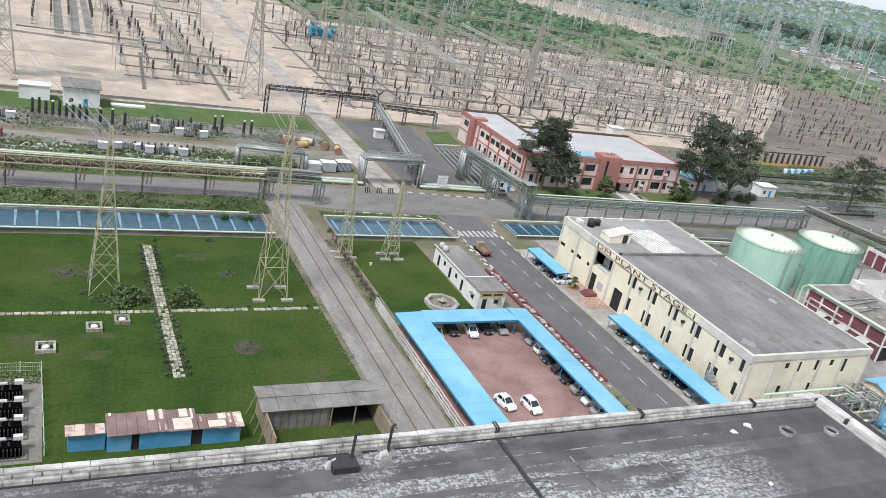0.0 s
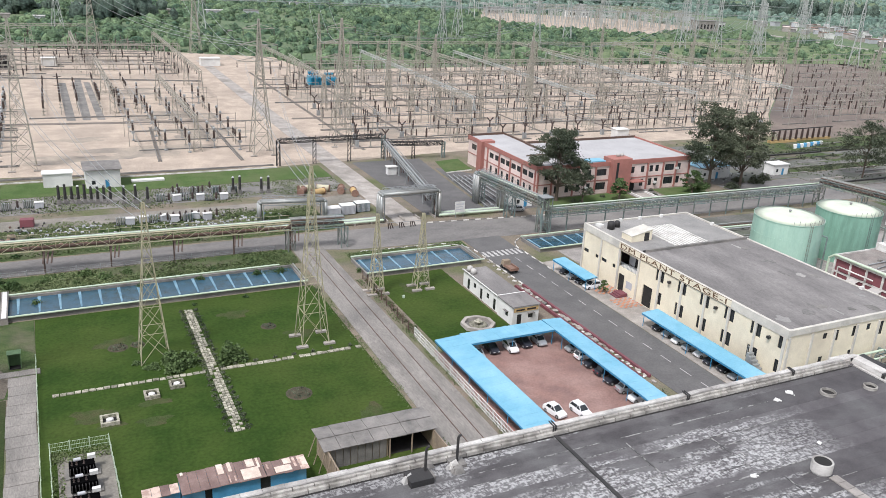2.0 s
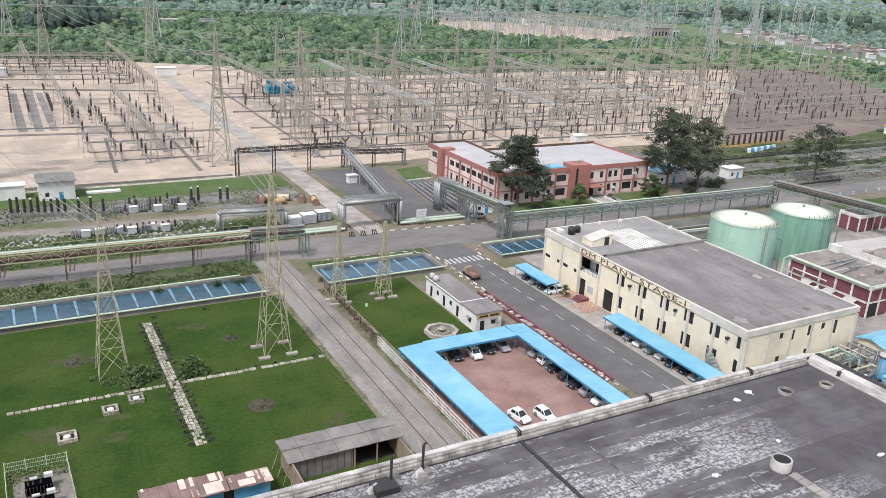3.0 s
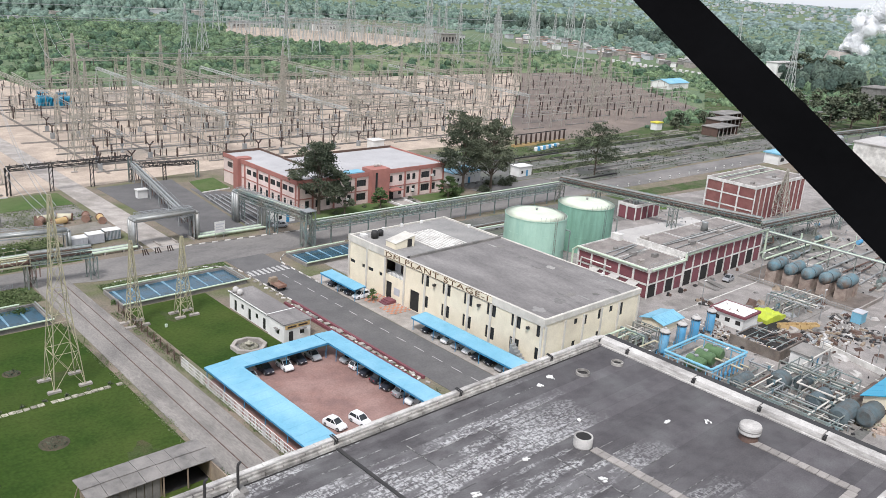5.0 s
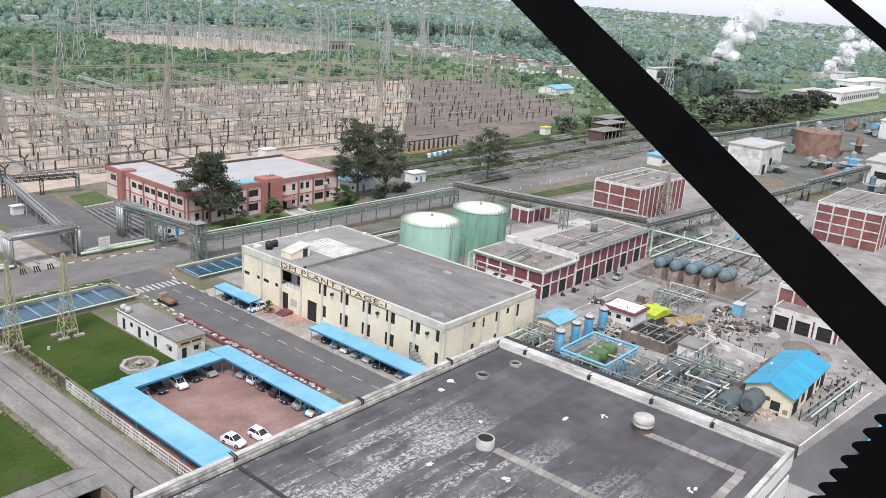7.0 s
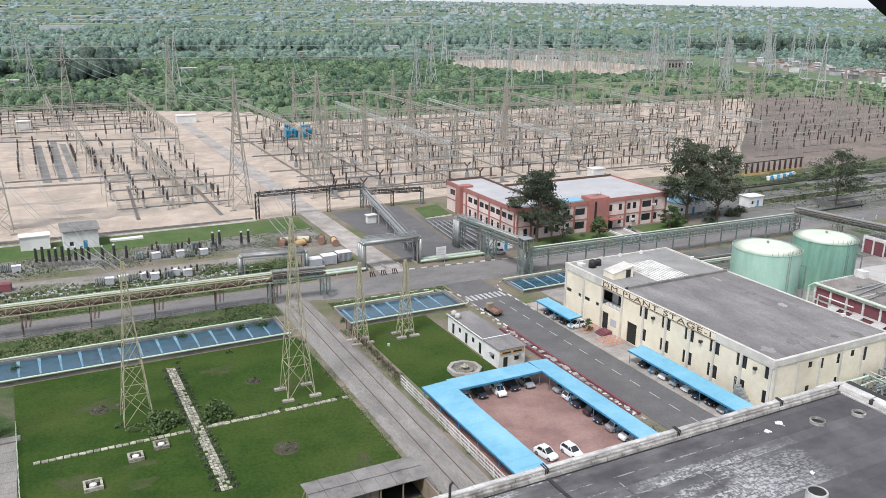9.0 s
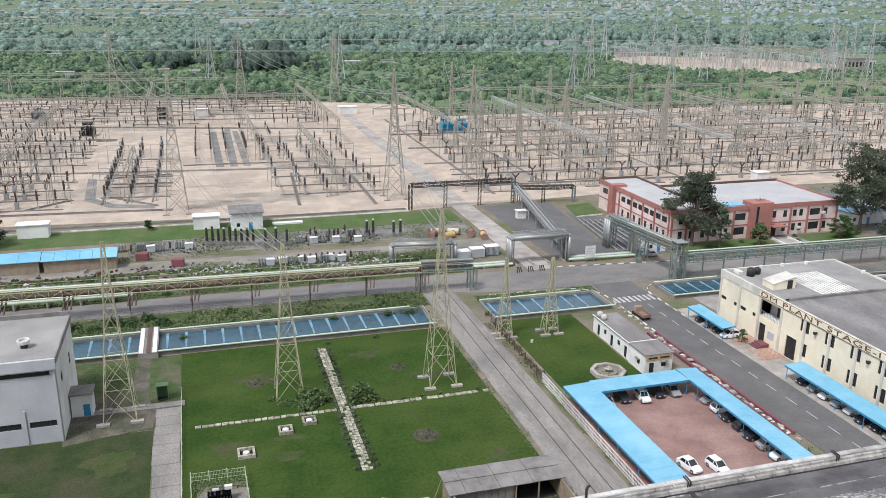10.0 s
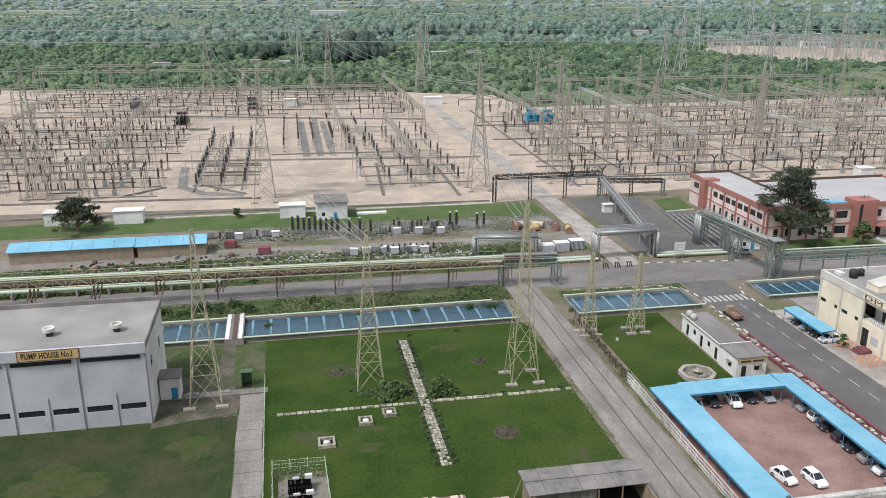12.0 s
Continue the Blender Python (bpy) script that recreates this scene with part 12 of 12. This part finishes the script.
while y0 < 24.0:
    ln = min(rk.uniform(4.6, 6.4), 24.3 - y0)
    z = ZR + 0.36 + rk.uniform(-0.01, 0.02)
    part("coping_stone", M().hexa([(113.5, y0, ZR - 0.05), (114.3, y0, ZR - 0.05), (114.3, y0 + ln - 0.06, ZR - 0.05), (113.5, y0 + ln - 0.06, ZR - 0.05)], [(113.58, y0 + 0.02, z), (114.26, y0 + 0.02, z + 0.08), (114.26, y0 + ln - 0.08, z + 0.08), (113.58, y0 + ln - 0.08, z)]), PARAPET, nb)
    part("spout", M().box(113.36, 113.7, y0 + ln - 0.3, y0 + ln - 0.1, ZR + 0.1, ZR + 0.42).tube((113.3, y0 + ln - 0.2, ZR + 0.25), (113.6, y0 + ln - 0.2, ZR + 0.45), 0.05, 6), DARK_STEEL, nb, "small dark drain fitting at the parapet")
    y0 += ln
part("parapet_ledge", M().box(113.2, 113.36, -0.1, 23.6, ZR - 0.05, ZR + 0.08), PARAPET, nb, "pale inner ledge of the parapet")
part("corner_slab", M().box(113.0, 115.1, 24.35, 25.6, ZR - 0.5, ZR - 0.3), DIRTY_WHITE, nb, "pale slab beyond the parapet corner")
for x in (86.5, 97.2, 107.0):
    for e in (0, 0.16):
        part("spout", M().tube((x + e, 23.85, ZR + 0.1), (x + e, 23.8, ZR + 0.56), 0.045, 7).tube((x + e, 23.8, ZR + 0.56), (x + e, 24.38, ZR + 0.6), 0.045, 7), DARK_STEEL, nb, "bent black pipe over the parapet")
part("wall_base_band", M().box(114.31, 115.15, -0.45, 24.3, ZR - 0.5, ZR + 0.3), DARK_STEEL, nb, "dark gutter below the parapet")
strip_w = M().box(0.0, 52.6, -0.01, 1.03, 0, 0.02).mesh("felt_strip")
strip_w.materials.append(WORN_FELT)
rf = random.Random(2)
for j in range(23):
    part("felt_strip", strip_w, None, nb).matrix_basis = pose(60.6 + (j % 2) * 0.3, 0.5 + j * 1.02, ZR - 0.05 + 0.006 * (j % 3))
part("expansion_joint", M().box(86.42, 86.66, 0.5, 23.6, ZR - 0.05, ZR + 0.05), DARK_STEEL, nb, "dark expansion joint")
tile = M().box(0.02, 0.68, 0.02, 0.62, 0, 0.07).mesh("roof_tile")
tile.materials.append(BRICK_TILE)
for k in range(22):
    part("roof_tile", tile, None, nb).matrix_basis = pose(99.3, 13.3 - k * 0.64, ZR - 0.02)
for k in range(11):
    part("roof_tile", tile, None, nb).matrix_basis = pose(108.85, 7.4 - k * 0.64, ZR - 0.02)
for k in range(12):
    part("roof_tile", tile, None, nb).matrix_basis = pose(108.15 - k * 0.7, 0.9, ZR - 0.02)


# pale lap seams and patches along the worn felt
for k in range(44):
    y, x0 = 0.52 + (k % 22) * 1.02, (rf.uniform(79, 88) if k < 22 else rf.uniform(89, 99))
    x = x0
    for q in range(rf.randrange(2, 6)):
        ln, w, z = rf.uniform(1.2, 4.6), rf.uniform(0.02, 0.07), ZR - 0.006 + 0.0004 * k
        b = rf.uniform(-0.04, 0.04)
        if x + ln < 104:
            part("lap_seam", M().hexa([(x, y + b - w, ZR - 0.04), (x + ln, y - w * 0.6, ZR - 0.04), (x + ln, y + w * 0.6, ZR - 0.04), (x, y + b + w, ZR - 0.04)], [(x, y + b - w * 0.6, z), (x + ln, y - w * 0.4, z), (x + ln, y + w * 0.4, z), (x, y + b + w * 0.6, z)]), SEAM, nb)
        x += ln + rf.uniform(0.1, 1.6)
for k in range(7):
    x, y, ln = rf.uniform(90, 100), rf.uniform(3, 19), rf.uniform(1.5, 4.5)
    part("cross_seam", M().box(x, x + 0.07, y, y + ln, ZR - 0.03, ZR + 0.012 + 0.001 * k), SEAM, nb)


def roof_vent(x, y, capped, r=0.62):
    v = thing("roof_ventilator", x, y, ZR - 0.03, "round pale roof ventilator" + (" with a domed cap" if capped else " with an open top"), "ventilator", "roof ventilators")
    if capped:
        part("curb", M().lathe([(r * 1.05, 0), (r * 0.95, 0.3), (r * 0.85, 0.55)], 20), BROWN_STEEL, v, "brown rusted curb")
        part("cap", M().lathe([(r * 0.9, 0.5), (r * 1.15, 0.52), (r * 1.2, 0.6), (r * 1.2, 1.0), (r * 1.12, 1.12), (r * 0.75, 1.22), (r * 0.3, 1.26)], 28), PARAPET, v, "weathered domed cap")
        part("cap_seam", M().lathe([(r * 1.23, 0.78), (r * 1.23, 0.84)], 28), DARK_CONCRETE, v)
    else:
        m = M()
        prof = [(r * 1.0, 0), (r * 1.12, 0.12), (r * 1.12, 0.7), (r * 1.08, 0.78), (r * 0.92, 0.76), (r * 0.9, 0.25)]
        m.lathe(prof, 24)
        part("drum", m, PARAPET, v, "", False)
        # liner and throat near-black: the drum's inner shade put into colour
        part("liner", M().lathe([(r * 0.885, 0.36), (r * 0.895, 0.74)], 24), NEAR_BLACK, v, "inner face coloured near-black for the shade inside")
        part("throat", M().lathe([(r * 0.89, 0.26), (r * 0.89, 0.34)], 20), NEAR_BLACK, v)
    return v


roof_vent(39.4, 27.2, False, 0.56)
roof_vent(49.4, 21.0, True)
for x, y, r in ((47.7, 33.8, 0.5), (51.4, 33.3, 0.45)):
    v = thing("roof_curb", x, y, ZR - 0.03, "low round stone curb on the roof", "curb", "roof curbs")
    part("ring", M().lathe([(r * 1.1, 0), (r * 1.1, 0.22), (r * 0.95, 0.25), (r * 0.92, 0.03)], 20), PARAPET_GREY, v)
    # shallow disc painted near-black for the shade within the ring
    part("hollow", M().lathe([(r * 0.91, 0.02), (r * 0.9, 0.06), (0.02, 0.06)], 20), NEAR_BLACK, v, "near-black disc for the shade inside the curb")
for x, y in ((17.3, 35.4), (19.5, 35.8)):
    p = thing("vent_pipe", x, y, ZR, "bent black vent pipe on a small plinth", "pipe")
    part("plinth", M().box(-0.45, 0.45, -0.45, 0.45, -0.05, 0.15), DARK_CONCRETE, p)
    part("pipe", M().path([(0, 0, 0.15), (0, 0, 1.7), (0.06, 0, 1.85), (0.2, 0, 1.9)], 0.08, 8), DARK_STEEL, p)
rag = thing("roof_clutter", 17.2, 35.2, ZR, "dark plinth with grey sacking and broken blocks", "debris")
part("plinth", M().box(-1.1, 0.3, -0.6, 0.5, -0.05, 0.35), DARK_STEEL, rag)
for k in range(9):
    x, y, w = rf.uniform(-1.2, 2.2), rf.uniform(-0.4, 0.9), rf.uniform(0.15, 0.4)
    part("sack", M().hexa([(x - w, y - w * 0.6, -0.04), (x + w, y - w * 0.5, -0.04), (x + w, y + w * 0.6, -0.04), (x - w, y + w * 0.5, -0.04)], [(x - w * 0.5, y - w * 0.3, w * 0.9), (x + w * 0.6, y - w * 0.3, w * 0.6), (x + w * 0.5, y + w * 0.4, w * 1.1), (x - w * 0.6, y + w * 0.3, w * 0.7)]), (FADED_RIB, DARK_CONCRETE, DIRTY_WHITE)[k % 3], rag)
for k in range(14):
    x, y, s = rf.uniform(24, 53), rf.uniform(14, 36), rf.uniform(0.1, 0.35)
    sp = M()
    for q in range(6):
        ax, ay = rf.uniform(-s, s), rf.uniform(-s, s)
        w = rf.uniform(0.05, 0.2)
        sp.box(ax, ax + w * 1.8, ay, ay + w, 0, 0.02 + 0.05 * rf.random())
    solid("lime_patch", sp, WHITE, "white flakes of old lime on the roof", "debris", "roof debris", at=pose(x, y, ZR - 0.02, 0, 0, rf.uniform(0, 180)))

# ---- black steel close to the camera ----
frame_ = thing("steel_tower", 4.2, -7.4, 0, "black braced steel tower close to the viewpoint", "tower")
eye = Vector((0, 0, 60)) - Vector((4.2, -7.4, 0))
run = Vector((-0.03, -0.835, -0.549))


def flat_bar(name, lo, hi, s0, s1, depth):
    """A flat steel member with its lower edge through lo and its upper edge through hi."""
    back = ((lo + hi) / 2).normalized() * depth
    a = [eye + lo + run * s0, eye + lo + run * s1, eye + hi + run * s1, eye + hi + run * s0]
    return part(name, M().hexa(a, [p + back for p in a]), BLACK, frame_)


low_edge, top_edge = Vector((0.8152, 0.5791, -0.0065)) * 5.0, Vector((0.8548, 0.5190, -0.0011)) * 5.0
flat_bar("brace", low_edge, top_edge, -5.0, 12.2, 0.16)
flat_bar("brace_flange", low_edge * 1.035, low_edge * 1.035 + (top_edge - low_edge) * 0.1, -5.0, 12.2, 0.05)
low2, top2 = Vector((0.9586, 0.2839, 0.0236)) * 7.0, Vector((0.9656, 0.2588, 0.0257)) * 7.0
flat_bar("upper_brace", low2, top2, -6.0, 12.0, 0.12)
part("column", M().box(-0.3, 0.3, -0.3, 0.3, 0, 62), BLACK, frame_)
part("tie_beam", M().box(-0.2, 3.2, -0.2, 0.2, 52.6, 53.0), BLACK, frame_)
# corrugated black sheet, its wavy edge towards the view
base_ = Vector((4.2, -7.4, 0))
p0, p1 = Vector((0.8543, 0.1657, -0.4927)) * 3.2 + Vector((0, 0, 60)), Vector((0.9070, 0.1312, -0.4002)) * 3.2 + Vector((0, 0, 60))
right = Vector((0.17, -0.98, 0.0))
cm = M()
nn = 96
for i in range(nn + 1):
    q = p0 + (p1 - p0) * (-0.8 + 2.0 * i / nn) - right * (0.022 * math.sin(i * 2 * math.pi / 8))
    r_ = q + right * 1.2
    back = q.normalized() * 0.0 + Vector((0.02, 0, 0.0))
    cm.v += [p - base_ for p in (q, r_, q + back, r_ + back)]
for i in range(nn):
    o = 4 * i
    cm.f += [(o, o + 1, o + 5, o + 4), (o + 2, o + 6, o + 7, o + 3), (o, o + 4, o + 6, o + 2), (o + 1, o + 3, o + 7, o + 5)]
part("cladding_sheet", cm, BLACK, frame_, "black corrugated cladding sheet")
for f in (0.1, 0.9):
    e = p0 + (p1 - p0) * f + right * 1.1 - base_
    part("sheet_rail", M().beam(e, (0, 0, e.z - 0.4), 0.08), BLACK, frame_)
